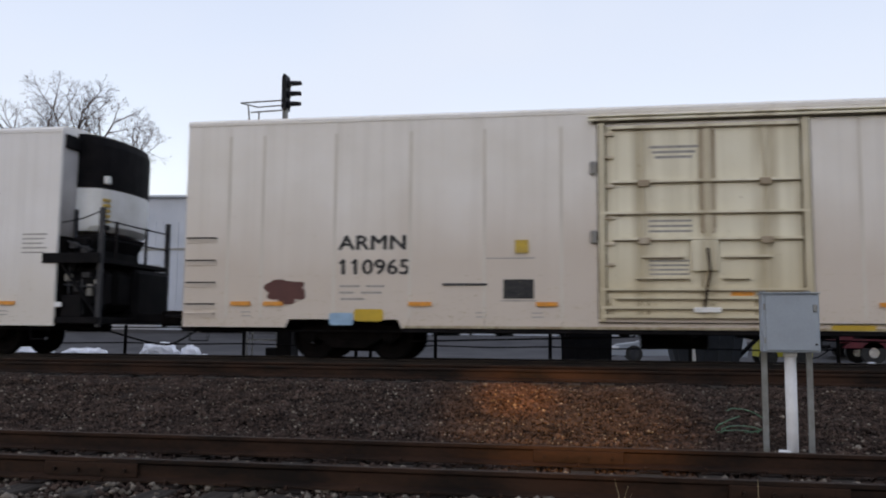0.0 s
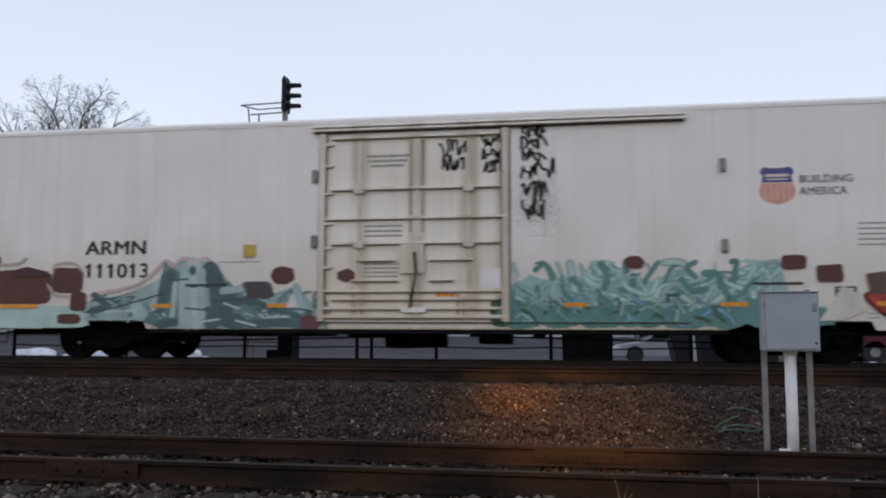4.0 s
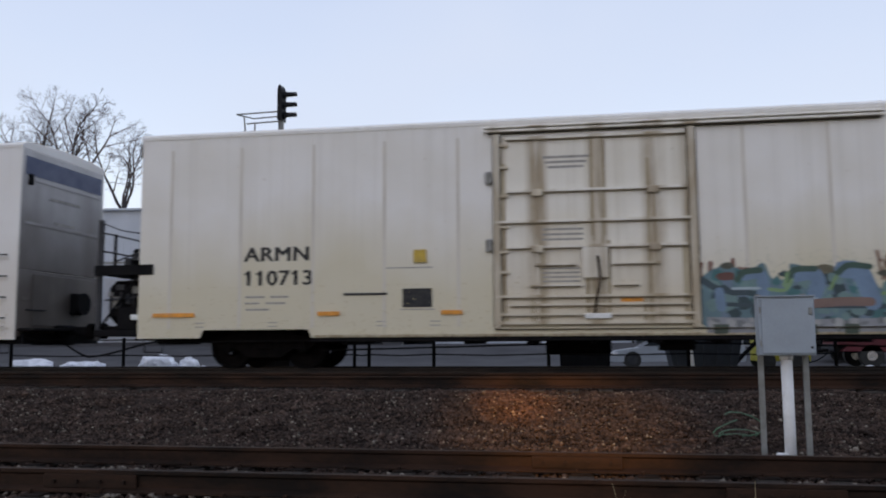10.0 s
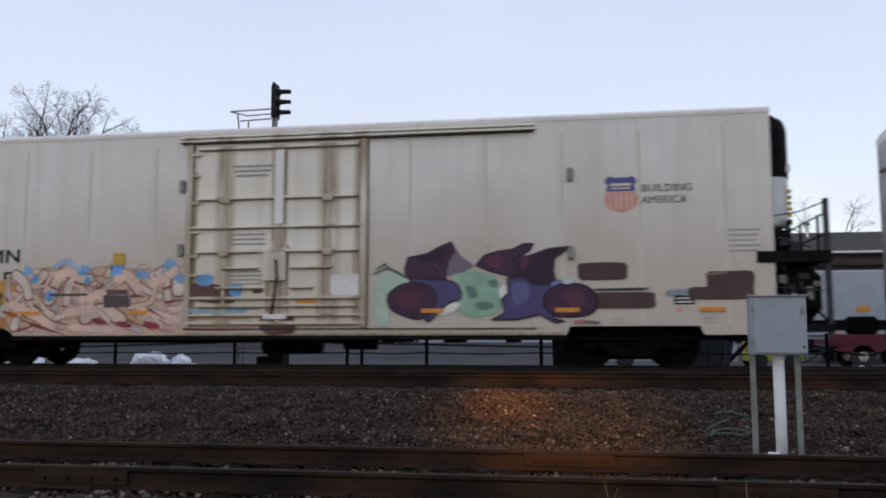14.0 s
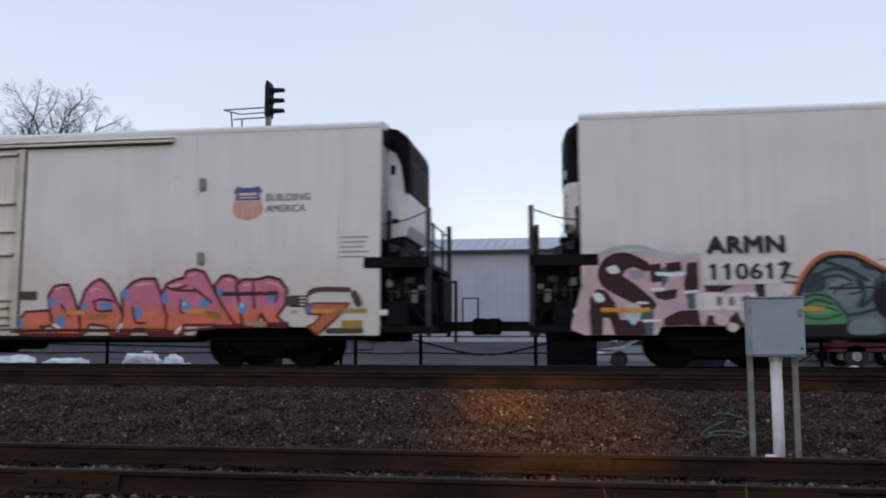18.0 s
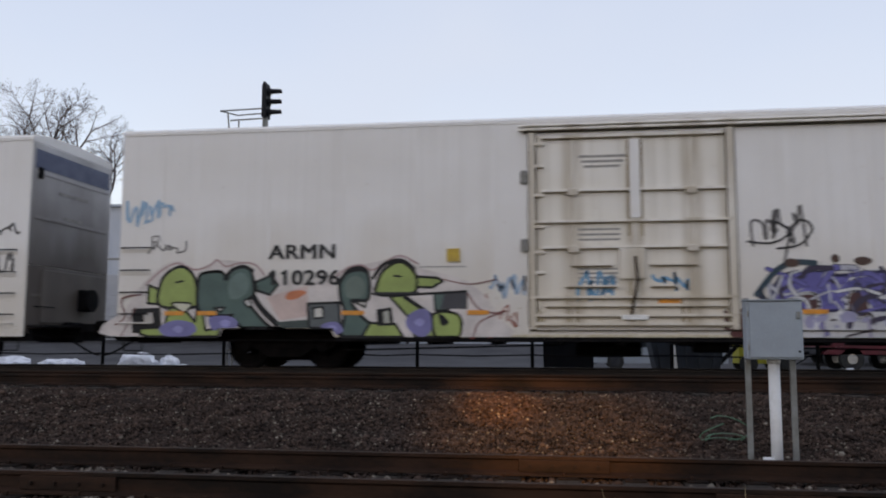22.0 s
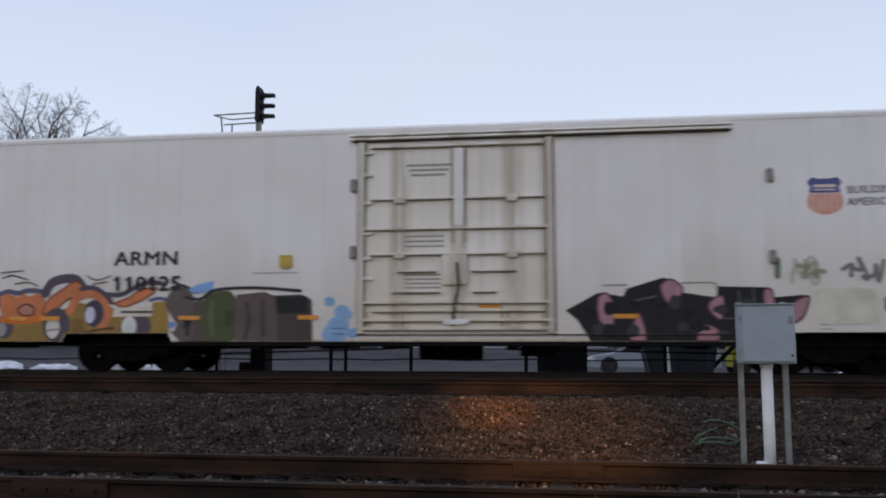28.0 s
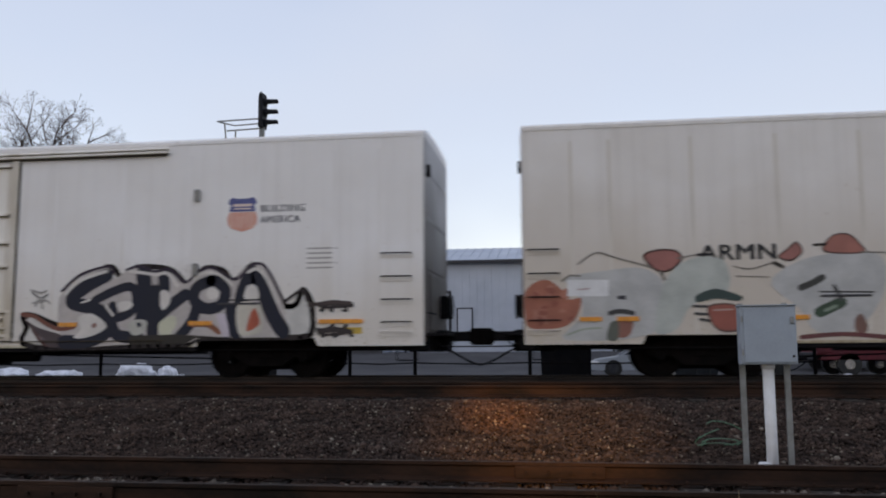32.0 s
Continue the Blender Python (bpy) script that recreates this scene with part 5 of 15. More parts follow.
A, B, C, D, E, F, G, H, I, J, K, L, M = [c for c, _ in TRAIN]
dirt(B, 0.1, 20.3, 0.67, 1.7, (0.50, 0.41, 0.26), 1500, 800)
dirt(D, 0.1, 20.3, 0.67, 1.7, (0.50, 0.38, 0.20), 1800, 801)
dirt(E, 0.1, 20.3, 0.67, 1.7, (0.52, 0.42, 0.24), 1500, 802)
dirt(F, 0.1, 20.3, 0.67, 1.7, (0.46, 0.34, 0.19), 1700, 803)
dirt(J, 0.1, 20.3, 0.67, 1.7, (0.42, 0.34, 0.24), 1500, 804)
dirt(M, 0.1, 20.3, 0.67, 1.7, (0.46, 0.40, 0.26), 1300, 805)
dirt(L, 0.1, 20.3, 0.67, 1.7, (0.48, 0.42, 0.32), 1000, 806)
dirt(I, 0.1, 20.3, 0.67, 1.7, (0.52, 0.44, 0.32), 700, 807)
dirt(H, 0.1, 20.3, 0.67, 1.7, (0.52, 0.44, 0.32), 700, 808)
dirt(K, 0.1, 20.3, 0.67, 1.7, (0.54, 0.48, 0.38), 500, 809)
dirt(A, 0.1, 20.3, 0.67, 1.7, (0.52, 0.45, 0.33), 900, 810)
dirt(G, 0.1, 20.3, 0.67, 1.7, (0.54, 0.46, 0.33), 500, 811)
patch(B, 1.79, 2.67, 1.22, 1.62, (0.13, 0.055, 0.05), 1, wobble=0.3, power=2.6)
patch(B, 16.46, 17.0, 1.17, 1.56, (0.13, 0.055, 0.05), 2, wobble=0.3, power=2.6)
patch(B, 18.05, 18.32, 1.22, 1.52, (0.13, 0.055, 0.05), 3, wobble=0.3, power=2.6)
patch(B, 18.89, 19.47, 1.42, 1.71, (0.13, 0.055, 0.05), 4, wobble=0.3, power=2.6)
patch(B, 19.05, 19.35, 1.22, 1.5, (0.13, 0.055, 0.05), 5, wobble=0.3, power=2.6)
patch(B, 19.58, 19.94, 1.22, 1.62, (0.13, 0.055, 0.05), 6, wobble=0.3, power=2.6)
patch(B, 2.1, 2.45, 1.12, 1.3, (0.13, 0.055, 0.05), 9)
patch(B, 3.19, 3.70, 0.70, 0.95, (0.28, 0.46, 0.62), 3, power=9.0, wobble=0.02, label='pale blue square')
patch(B, 3.71, 4.32, 0.78, 1.03, (0.62, 0.40, 0.06), 4, power=9.0, wobble=0.02, label='yellow placard')
patch(B, 16.35, 16.93, 0.8, 1.03, (0.62, 0.40, 0.06), 4, power=9.0, wobble=0.02, label='yellow placard')
patch(B, 12.8, 13.58, 0.66, 0.76, (0.62, 0.40, 0.06), 4, power=9.0, wobble=0.02, label='yellow placard')
patch(C, 0.01, 2.54, 0.66, 1.14, (0.42, 0.62, 0.58), 11, label='mint green band')
patch(C, 0.18, 1.60, 1.17, 1.91, (0.13, 0.055, 0.05), 14, wobble=0.06, power=7.0)
patch(C, 1.61, 2.34, 1.41, 1.96, (0.13, 0.055, 0.05), 15, wobble=0.06, power=5.0)
patch(C, 2.05, 2.44, 1.02, 1.43, (0.13, 0.055, 0.05), 16)
patch(C, 1.77, 2.32, 0.75, 0.96, (0.13, 0.055, 0.05), 17)
patch(C, 6.58, 7.09, 1.56, 1.94, (0.13, 0.055, 0.05), 18, power=2.4)
patch(C, 7.26, 7.66, 0.66, 0.93, (0.09, 0.03, 0.04), 19)
patch(C, 5.92, 6.63, 1.24, 1.63, (0.20, 0.19, 0.19), 20)
patch(C, 8.01, 8.38, 1.61, 1.87, (0.13, 0.055, 0.05), 21, True, 0.2, 2.5)
patch(C, 10.94, 11.54, 1.47, 1.87, (0.75, 0.75, 0.74), 22, True, 0.02, 9.0, 'white paper notice')
patch(C, 11.14, 11.57, 0.71, 1.26, (0.05, 0.12, 0.09), 23, True)
tag(C, 10.11, 10.64, 4.16, 4.47, (0.03, 0.03, 0.035), 600, 5, 0.05, True)
tag(C, 10.16, 10.65, 3.85, 4.17, (0.03, 0.03, 0.035), 601, 5, 0.05, True)
tag(C, 10.99, 11.50, 4.30, 4.59, (0.03, 0.03, 0.035), 602, 5, 0.05, True)
tag(C, 10.98, 11.50, 4.06, 4.32, (0.03, 0.03, 0.035), 603, 5, 0.05, True)
tag(C, 11.02, 11.47, 3.80, 4.08, (0.03, 0.03, 0.035), 604, 5, 0.05, True)
tag(C, 11.79, 12.25, 4.48, 4.74, (0.03, 0.03, 0.035), 605, 5, 0.05)
tag(C, 11.76, 12.31, 4.25, 4.49, (0.03, 0.03, 0.035), 606, 5, 0.05)
tag(C, 11.77, 12.26, 4.02, 4.25, (0.03, 0.03, 0.035), 607, 5, 0.05)
tag(C, 11.74, 12.41, 3.66, 4.01, (0.03, 0.03, 0.035), 608, 5, 0.05)
tag(C, 11.77, 12.27, 3.20, 3.57, (0.03, 0.03, 0.035), 609, 5, 0.05)
tag(C, 11.78, 12.28, 2.82, 3.21, (0.03, 0.03, 0.035), 610, 5, 0.05)
spatter(C, 11.57, 12.65, 2.49, 3.71, (0.20, 0.19, 0.19), 900, 33)
wild_piece(C, 11.61, 16.60, 0.93, 1.94, (0.28, 0.46, 0.44), ((0.42, 0.62, 0.58), (0.28, 0.46, 0.44), (0.10, 0.26, 0.25), (0.42, 0.62, 0.58)), (0.10, 0.26, 0.25), 110, 24, label='teal graffiti lettering', fine=0.6)
wild_piece(C, 11.38, 17.47, 0.66, 1.30, (0.10, 0.26, 0.25), ((0.10, 0.26, 0.25), (0.28, 0.46, 0.44), (0.05, 0.12, 0.09), (0.14, 0.36, 0.55)), (0.05, 0.12, 0.09), 80, 25, label='dark teal graffiti shading', fine=0.6)
patch(C, 16.62, 17.07, 1.78, 2.05, (0.13, 0.055, 0.05), 26)
patch(C, 17.23, 17.70, 1.54, 1.87, (0.13, 0.055, 0.05), 27)
patch(C, 13.74, 14.12, 1.82, 2.08, (0.13, 0.055, 0.05), 28, power=2.2)
tag(C, 18.58, 19.75, 1.81, 2.12, (0.20, 0.19, 0.19), 32, 4)
tag(D, 0.48, 1.78, 1.87, 2.18, (0.42, 0.40, 0.37), 42, 4)
tag(D, 3.94, 5.27, 1.85, 2.16, (0.42, 0.40, 0.37), 43, 4)
tag(D, 14.02, 14.95, 1.89, 2.11, (0.20, 0.19, 0.19), 57, 5, 0.025)
tag(D, 16.08, 17.00, 1.90, 2.08, (0.20, 0.19, 0.19), 58, 5, 0.025)
tag(D, 18.28, 19.18, 1.79, 2.05, (0.20, 0.19, 0.19), 59, 5, 0.03)
tag(D, 18.05, 18.76, 1.21, 1.47, (0.20, 0.19, 0.19), 60, 4, 0.025)
tag(D, 11.53, 12.32, 1.60, 1.96, (0.20, 0.19, 0.19), 61, 4, 0.02)
patch(D, 17.51, 17.93, 1.24, 1.53, (0.03, 0.03, 0.035), 62, power=9.0, wobble=0.02)
for x, top, fall, w in ((11.68, 4.57, 1.9, 0.15), (11.98, 4.56, 0.95, 0.17), (12.2, 4.55, 1.25, 0.15), (13.39, 4.5, 2.1, 0.17), (7.65, 4.66, 2.1, 0.12)):
    for tone, wide, far in (((0.73, 0.69, 0.63), 2.0, 1.05), ((0.71, 0.64, 0.53), 1.45, 0.92), ((0.70, 0.55, 0.37), 1.05, 0.8), ((0.68, 0.45, 0.23), 0.7, 0.68), ((0.60, 0.34, 0.13), 0.42, 0.52)):
        line(D, tone, ((x, top), (x + 0.01, top - 0.5 * fall * far), (x, top - fall * far)), w * wide, taper=True)
tag(E, 11.49, 12.50, 1.72, 2.08, (0.25, 0.12, 0.1), 82, 5, 0.045)
tag(E, 14.71, 16.05, 1.50, 2.19, (0.28, 0.16, 0.12), 83, 7, 0.05)
tag(E, 15.82, 16.27, 1.78, 1.98, (0.22, 0.14, 0.09), 85, 3, 0.05)
tag(E, 16.57, 17.02, 1.78, 1.98, (0.22, 0.14, 0.09), 86, 3, 0.05)
tag(E, 17.32, 17.77, 1.78, 1.98, (0.22, 0.14, 0.09), 87, 3, 0.05)
tag(E, 18.07, 18.52, 1.78, 1.98, (0.22, 0.14, 0.09), 88, 3, 0.05)
tag(E, 18.82, 19.27, 1.78, 1.98, (0.22, 0.14, 0.09), 89, 3, 0.05)
tag(E, 19.57, 20.02, 1.78, 1.98, (0.22, 0.14, 0.09), 90, 3, 0.05)
tag(E, 20.32, 20.77, 1.78, 1.98, (0.22, 0.14, 0.09), 91, 3, 0.05)
patch(F, 0.05, 0.75, 1.18, 1.43, (0.13, 0.055, 0.05), 103, power=2.4)
patch(F, 0.70, 1.12, 1.74, 2.03, (0.45, 0.05, 0.04), 419, wobble=0.3)
patch(F, 1.09, 1.50, 1.74, 2.03, (0.45, 0.05, 0.04), 449, wobble=0.3)
patch(F, 1.50, 1.91, 1.73, 2.02, (0.45, 0.05, 0.04), 482, wobble=0.3)
patch(F, 2.09, 2.49, 1.73, 2.01, (0.45, 0.05, 0.04), 529, wobble=0.3)
patch(F, 2.40, 2.80, 1.72, 2.01, (0.45, 0.05, 0.04), 554, wobble=0.3)
tag(F, 0.72, 2.72, 1.84, 2.11, (0.09, 0.03, 0.04), 105, 6, 0.03)
tag(F, 1.17, 3.70, 1.19, 1.68, (0.09, 0.03, 0.04), 115, 6, 0.04)
patch(F, 11.76, 12.43, 1.46, 1.89, (0.75, 0.75, 0.74), 111, True, 0.02, 9.0, 'white paper notice')
patch(F, 10.36, 11.03, 0.66, 1.07, (0.13, 0.055, 0.05), 112, True)
patch(F, 16.74, 17.69, 1.71, 2.05, (0.095, 0.056, 0.053), 130, wobble=0.05, power=9.0)
patch(F, 16.93, 18.20, 1.15, 1.47, (0.095, 0.056, 0.053), 131, wobble=0.05, power=9.0)
patch(F, 18.82, 20.02, 1.31, 1.56, (0.095, 0.056, 0.053), 132, wobble=0.05, power=9.0)
patch(F, 19.16, 20.03, 1.50, 1.86, (0.095, 0.056, 0.053), 133, wobble=0.05, power=9.0)
line(G, (0.08, 0.076, 0.09), ((0.17, 3.59), (0.29, 3.70), (0.32, 3.47), (0.40, 3.66), (0.51, 3.52), (0.62, 3.73), (0.79, 3.65), (0.62, 3.47), (0.45, 3.30), (0.62, 3.18), (0.78, 3.35), (0.84, 3.18), (1.05, 3.20)), 0.044)
line(G, (0.08, 0.076, 0.09), ((0.38, 3.66), (0.51, 3.84), (0.70, 3.86), (0.74, 3.72)), 0.038)
line(G, (0.08, 0.076, 0.09), ((0.23, 3.53), (0.25, 3.39), (0.36, 3.46)), 0.038)
line(G, (0.08, 0.076, 0.09), ((0.51, 3.35), (0.70, 3.43), (0.87, 3.32)), 0.038)
patch(G, 8.92, 9.33, 1.62, 1.86, (0.16, 0.18, 0.06), 154, True)
tag(H, 8.49, 10.72, 2.84, 3.45, (0.03, 0.03, 0.035), 177, 7, 0.05, True)
tag(H, 7.72, 8.16, 1.37, 1.86, (0.20, 0.19, 0.19), 178, 3, 0.04, True)
patch(H, 11.06, 11.79, 0.91, 1.42, (0.28, 0.46, 0.62), 179, True)
tag(H, 19.45, 20.24, 2.84, 3.07, (0.03, 0.03, 0.035), 191, 5, 0.035)
tag(H, 19.66, 20.12, 2.08, 2.63, (0.20, 0.19, 0.19), 192, 3, 0.04)
tag(I, 0.08, 1.41, 3.01, 3.51, (0.28, 0.46, 0.62), 200, 8, 0.05)
tag(I, 0.61, 1.49, 2.36, 2.72, (0.20, 0.19, 0.19), 201, 4, 0.03)
patch(I, 3.61, 4.04, 1.41, 1.64, (0.70, 0.22, 0.05), 210, wobble=0.4)
tag(I, 7.80, 8.50, 1.40, 1.85, (0.34, 0.48, 0.62), 211, 5, 0.05)
tag(I, 7.27, 8.46, 0.68, 1.51, (0.40, 0.12, 0.10), 212, 6, 0.025)
tag(I, 9.54, 10.29, 1.38, 1.91, (0.14, 0.36, 0.55), 213, 5, 0.06, True)
tag(I, 10.95, 11.59, 1.53, 1.89, (0.14, 0.36, 0.55), 214, 4, 0.06, True)
tag(I, 12.79, 13.92, 2.37, 3.26, (0.20, 0.19, 0.19), 215, 5, 0.05)
tag(J, 0.68, 1.81, 2.06, 3.00, (0.20, 0.19, 0.19), 230, 6, 0.035)
patch(J, 0.94, 1.47, 1.38, 1.80, (0.75, 0.75, 0.74), 231, power=9.0, wobble=0.02, label='white paper notice')
patch(J, 12.14, 12.72, 1.54, 1.90, (0.75, 0.75, 0.74), 266, True, 0.02, 9.0, 'white paper notice')
tag(K, 16.94, 17.52, 1.75, 2.23, (0.50, 0.52, 0.44), 310, 3, 0.06)
tag(K, 17.85, 18.60, 1.74, 2.22, (0.20, 0.19, 0.19), 311, 4, 0.07)
patch(K, 17.32, 18.47, 0.96, 1.64, (0.64, 0.62, 0.52), 312, wobble=0.1)
tag(L, 6.74, 7.60, 1.44, 2.15, (0.20, 0.19, 0.19), 324, 6, 0.035)
patch(L, 6.76, 7.83, 0.72, 1.29, (0.60, 0.57, 0.52), 325, wobble=0.3)
tag(L, 18.18, 19.06, 1.36, 1.53, (0.03, 0.03, 0.035), 328, 4, 0.05)
tag(L, 18.23, 19.06, 0.84, 1.07, (0.03, 0.03, 0.035), 329, 4, 0.05)
shape(C, (0.3, 0.44, 0.43), ((2.40, 0.68), (2.45, 1.23), (3.29, 1.37), (3.77, 1.54), (4.12, 1.71), (4.30, 2.11), (4.54, 1.94), (4.71, 2.17), (4.95, 2.11), (5.18, 2.16), (5.47, 1.87), (5.76, 1.53), (6.56, 1.36), (7.12, 1.52), (7.78, 0.91), (7.73, 0.67)), soft=False, label="teal graffiti with tall peaks")
shape(C, (0.11, 0.22, 0.22), ((3.78, 0.70), (4.07, 1.37), (4.30, 2.03), (4.57, 1.82), (4.56, 0.70)), soft=False)
shape(C, (0.14, 0.25, 0.25), ((5.28, 0.71), (5.21, 1.65), (5.53, 1.76), (5.99, 1.36), (7.28, 0.80), (7.23, 0.69)), soft=False)
line(C, (0.44, 0.6, 0.56), ((4.89, 2.03), (4.95, 1.36), (4.98, 0.75)), 0.264)
line(C, (0.4, 0.55, 0.52), ((4.48, 1.59), (4.43, 0.91)), 0.120)
line(C, (0.06, 0.13, 0.13), ((4.24, 2.06), (4.04, 0.91)), 0.048)
line(C, (0.06, 0.13, 0.13), ((4.81, 1.93), (4.79, 0.80)), 0.048)
line(C, (0.06, 0.13, 0.13), ((5.18, 2.10), (5.40, 0.80)), 0.048)
line(C, (0.06, 0.13, 0.13), ((2.58, 0.91), (3.30, 1.25), (3.78, 1.08)), 0.048)
line(C, (0.06, 0.13, 0.13), ((2.82, 1.14), (3.65, 1.37)), 0.048)
line(C, (0.06, 0.13, 0.13), ((5.65, 1.36), (6.45, 1.02), (7.23, 0.91)), 0.048)
line(C, (0.06, 0.13, 0.13), ((5.47, 1.81), (5.65, 1.36), (6.33, 1.24)), 0.048)
line(C, (0.06, 0.13, 0.13), ((7.01, 1.46), (7.23, 1.07), (7.67, 0.80)), 0.048)
wild_piece(C, 2.44, 4.26, 0.68, 1.37, None, ((0.12, 0.24, 0.24), (0.36, 0.52, 0.49), (0.24, 0.38, 0.38)), (0.07, 0.15, 0.15), 34, 611, fine=0.5)
wild_piece(C, 5.42, 7.78, 0.69, 1.42, None, ((0.12, 0.24, 0.24), (0.36, 0.52, 0.49), (0.16, 0.3, 0.32)), (0.07, 0.15, 0.15), 36, 612, fine=0.5)
shape(C, (0.66, 0.64, 0.62), ((6.90, 1.07), (7.12, 1.49), (7.29, 1.13)), soft=False)
shape(D, (0.17, 0.175, 0.125), ((11.66, 0.67), (12.24, 1.41), (12.45, 1.53), (13.17, 1.56), (13.41, 1.80), (13.83, 1.83), (14.16, 1.63), (14.49, 1.77), (14.98, 1.70), (15.38, 1.81), (15.58, 1.61), (15.94, 1.68), (16.41, 1.74), (17.04, 1.69), (17.35, 1.82), (17.74, 1.83), (18.00, 1.62), (17.73, 1.47), (17.84, 0.96), (17.95, 0.75), (17.03, 0.71), (15.46, 0.66)), label="mottled green camouflage graffiti letters")
mottle(D, 12.15, 17.72, 0.67, 1.65, ((0.23, 0.24, 0.18), (0.12, 0.13, 0.1), (0.28, 0.30, 0.25)), 60, 0.11, 621)
line(D, (0.27, 0.309, 0.244), ((13.48, 0.85), (13.46, 0.78), (13.52, 0.71)), 0.102, taper=True)
line(D, (0.401, 0.462, 0.45), ((15.02, 1.20), (15.02, 1.14), (15.02, 1.08)), 0.063, taper=True)
line(D, (0.196, 0.228, 0.181), ((16.76, 1.37), (16.72, 1.29), (16.66, 1.22)), 0.081, taper=True)
line(D, (0.317, 0.382, 0.37), ((17.18, 0.98), (17.11, 0.86), (17.10, 0.73)), 0.090, taper=True)
line(D, (0.401, 0.462, 0.45), ((14.31, 1.04), (14.37, 0.95), (14.35, 0.85)), 0.084, taper=True)
line(D, (0.27, 0.309, 0.244), ((13.37, 0.95), (13.37, 0.83), (13.38, 0.71)), 0.063, taper=True)
line(D, (0.196, 0.228, 0.181), ((17.36, 1.06), (17.40, 0.94), (17.44, 0.81)), 0.105, taper=True)
line(D, (0.196, 0.228, 0.181), ((14.58, 1.35), (14.60, 1.23), (14.59, 1.12)), 0.111, taper=True)
line(D, (0.08, 0.084, 0.063), ((16.83, 1.12), (16.78, 1.04), (16.76, 0.97)), 0.093, taper=True)
line(D, (0.196, 0.228, 0.181), ((16.64, 0.90), (16.62, 0.75), (16.64, 0.61)), 0.052, taper=True)
line(D, (0.317, 0.382, 0.37), ((14.12, 1.29), (14.13, 1.19), (14.10, 1.09)), 0.077, taper=True)
line(D, (0.27, 0.309, 0.244), ((15.84, 1.37), (15.84, 1.22), (15.91, 1.07)), 0.099, taper=True)
line(D, (0.108, 0.125, 0.093), ((13.88, 1.45), (13.88, 1.32), (13.85, 1.18)), 0.108, taper=True)
line(D, (0.27, 0.309, 0.244), ((12.98, 1.11), (12.92, 1.01), (12.89, 0.91)), 0.057, taper=True)
line(D, (0.317, 0.382, 0.37), ((12.67, 1.41), (12.70, 1.29), (12.64, 1.18)), 0.082, taper=True)
line(D, (0.196, 0.228, 0.181), ((13.03, 1.08), (13.06, 1.00), (13.12, 0.93)), 0.087, taper=True)
line(D, (0.317, 0.382, 0.37), ((16.30, 1.21), (16.26, 1.06), (16.20, 0.91)), 0.055, taper=True)
line(D, (0.317, 0.382, 0.37), ((15.62, 0.89), (15.65, 0.74), (15.68, 0.60)), 0.062, taper=True)
line(D, (0.401, 0.462, 0.45), ((17.49, 1.15), (17.52, 1.08), (17.51, 1.02)), 0.101, taper=True)
line(D, (0.163, 0.2, 0.131), ((14.33, 1.39), (14.34, 1.26), (14.36, 1.13)), 0.097, taper=True)
line(D, (0.108, 0.125, 0.093), ((16.15, 1.14), (16.10, 1.05), (16.12, 0.95)), 0.054, taper=True)
line(D, (0.27, 0.309, 0.244), ((12.82, 1.34), (12.84, 1.28), (12.84, 1.22)), 0.103, taper=True)
line(D, (0.317, 0.382, 0.37), ((15.14, 0.83), (15.16, 0.70), (15.16, 0.57)), 0.064, taper=True)
line(D, (0.27, 0.309, 0.244), ((13.49, 1.13), (13.48, 1.00), (13.52, 0.86)), 0.070, taper=True)
line(D, (0.163, 0.2, 0.131), ((12.64, 1.27), (12.61, 1.12), (12.62, 0.96)), 0.086, taper=True)
line(D, (0.08, 0.084, 0.063), ((17.53, 1.19), (17.53, 1.04), (17.59, 0.90)), 0.104, taper=True)
line(D, (0.401, 0.462, 0.45), ((14.20, 0.89), (14.16, 0.77), (14.12, 0.64)), 0.112, taper=True)
line(D, (0.317, 0.382, 0.37), ((16.85, 1.23), (16.89, 1.15), (16.87, 1.07)), 0.084, taper=True)
line(D, (0.163, 0.2, 0.131), ((16.02, 1.21), (16.02, 1.09), (16.03, 0.97)), 0.082, taper=True)
line(D, (0.163, 0.2, 0.131), ((15.14, 0.92), (15.14, 0.84), (15.05, 0.75)), 0.114, taper=True)
line(D, (0.196, 0.228, 0.181), ((16.49, 1.04), (16.56, 0.90), (16.59, 0.77)), 0.083, taper=True)
line(D, (0.108, 0.125, 0.093), ((13.76, 0.90), (13.77, 0.80), (13.73, 0.70)), 0.098, taper=True)
line(D, (0.196, 0.228, 0.181), ((13.60, 0.94), (13.63, 0.83), (13.68, 0.71)), 0.058, taper=True)
line(D, (0.401, 0.462, 0.45), ((12.82, 1.42), (12.87, 1.34), (12.84, 1.27)), 0.101, taper=True)
line(D, (0.401, 0.462, 0.45), ((12.97, 1.08), (12.93, 0.95), (12.88, 0.82)), 0.093, taper=True)
line(D, (0.163, 0.2, 0.131), ((13.78, 1.10), (13.73, 1.03), (13.76, 0.96)), 0.101, taper=True)
line(D, (0.317, 0.382, 0.37), ((16.79, 1.38), (16.77, 1.31), (16.85, 1.24)), 0.065, taper=True)
line(D, (0.196, 0.228, 0.181), ((12.40, 0.97), (12.38, 0.89), (12.45, 0.81)), 0.108, taper=True)
line(D, (0.401, 0.462, 0.45), ((17.21, 1.05), (17.15, 0.95), (17.14, 0.85)), 0.097, taper=True)
line(D, (0.196, 0.228, 0.181), ((12.56, 1.13), (12.62, 1.06), (12.65, 1.00)), 0.058, taper=True)
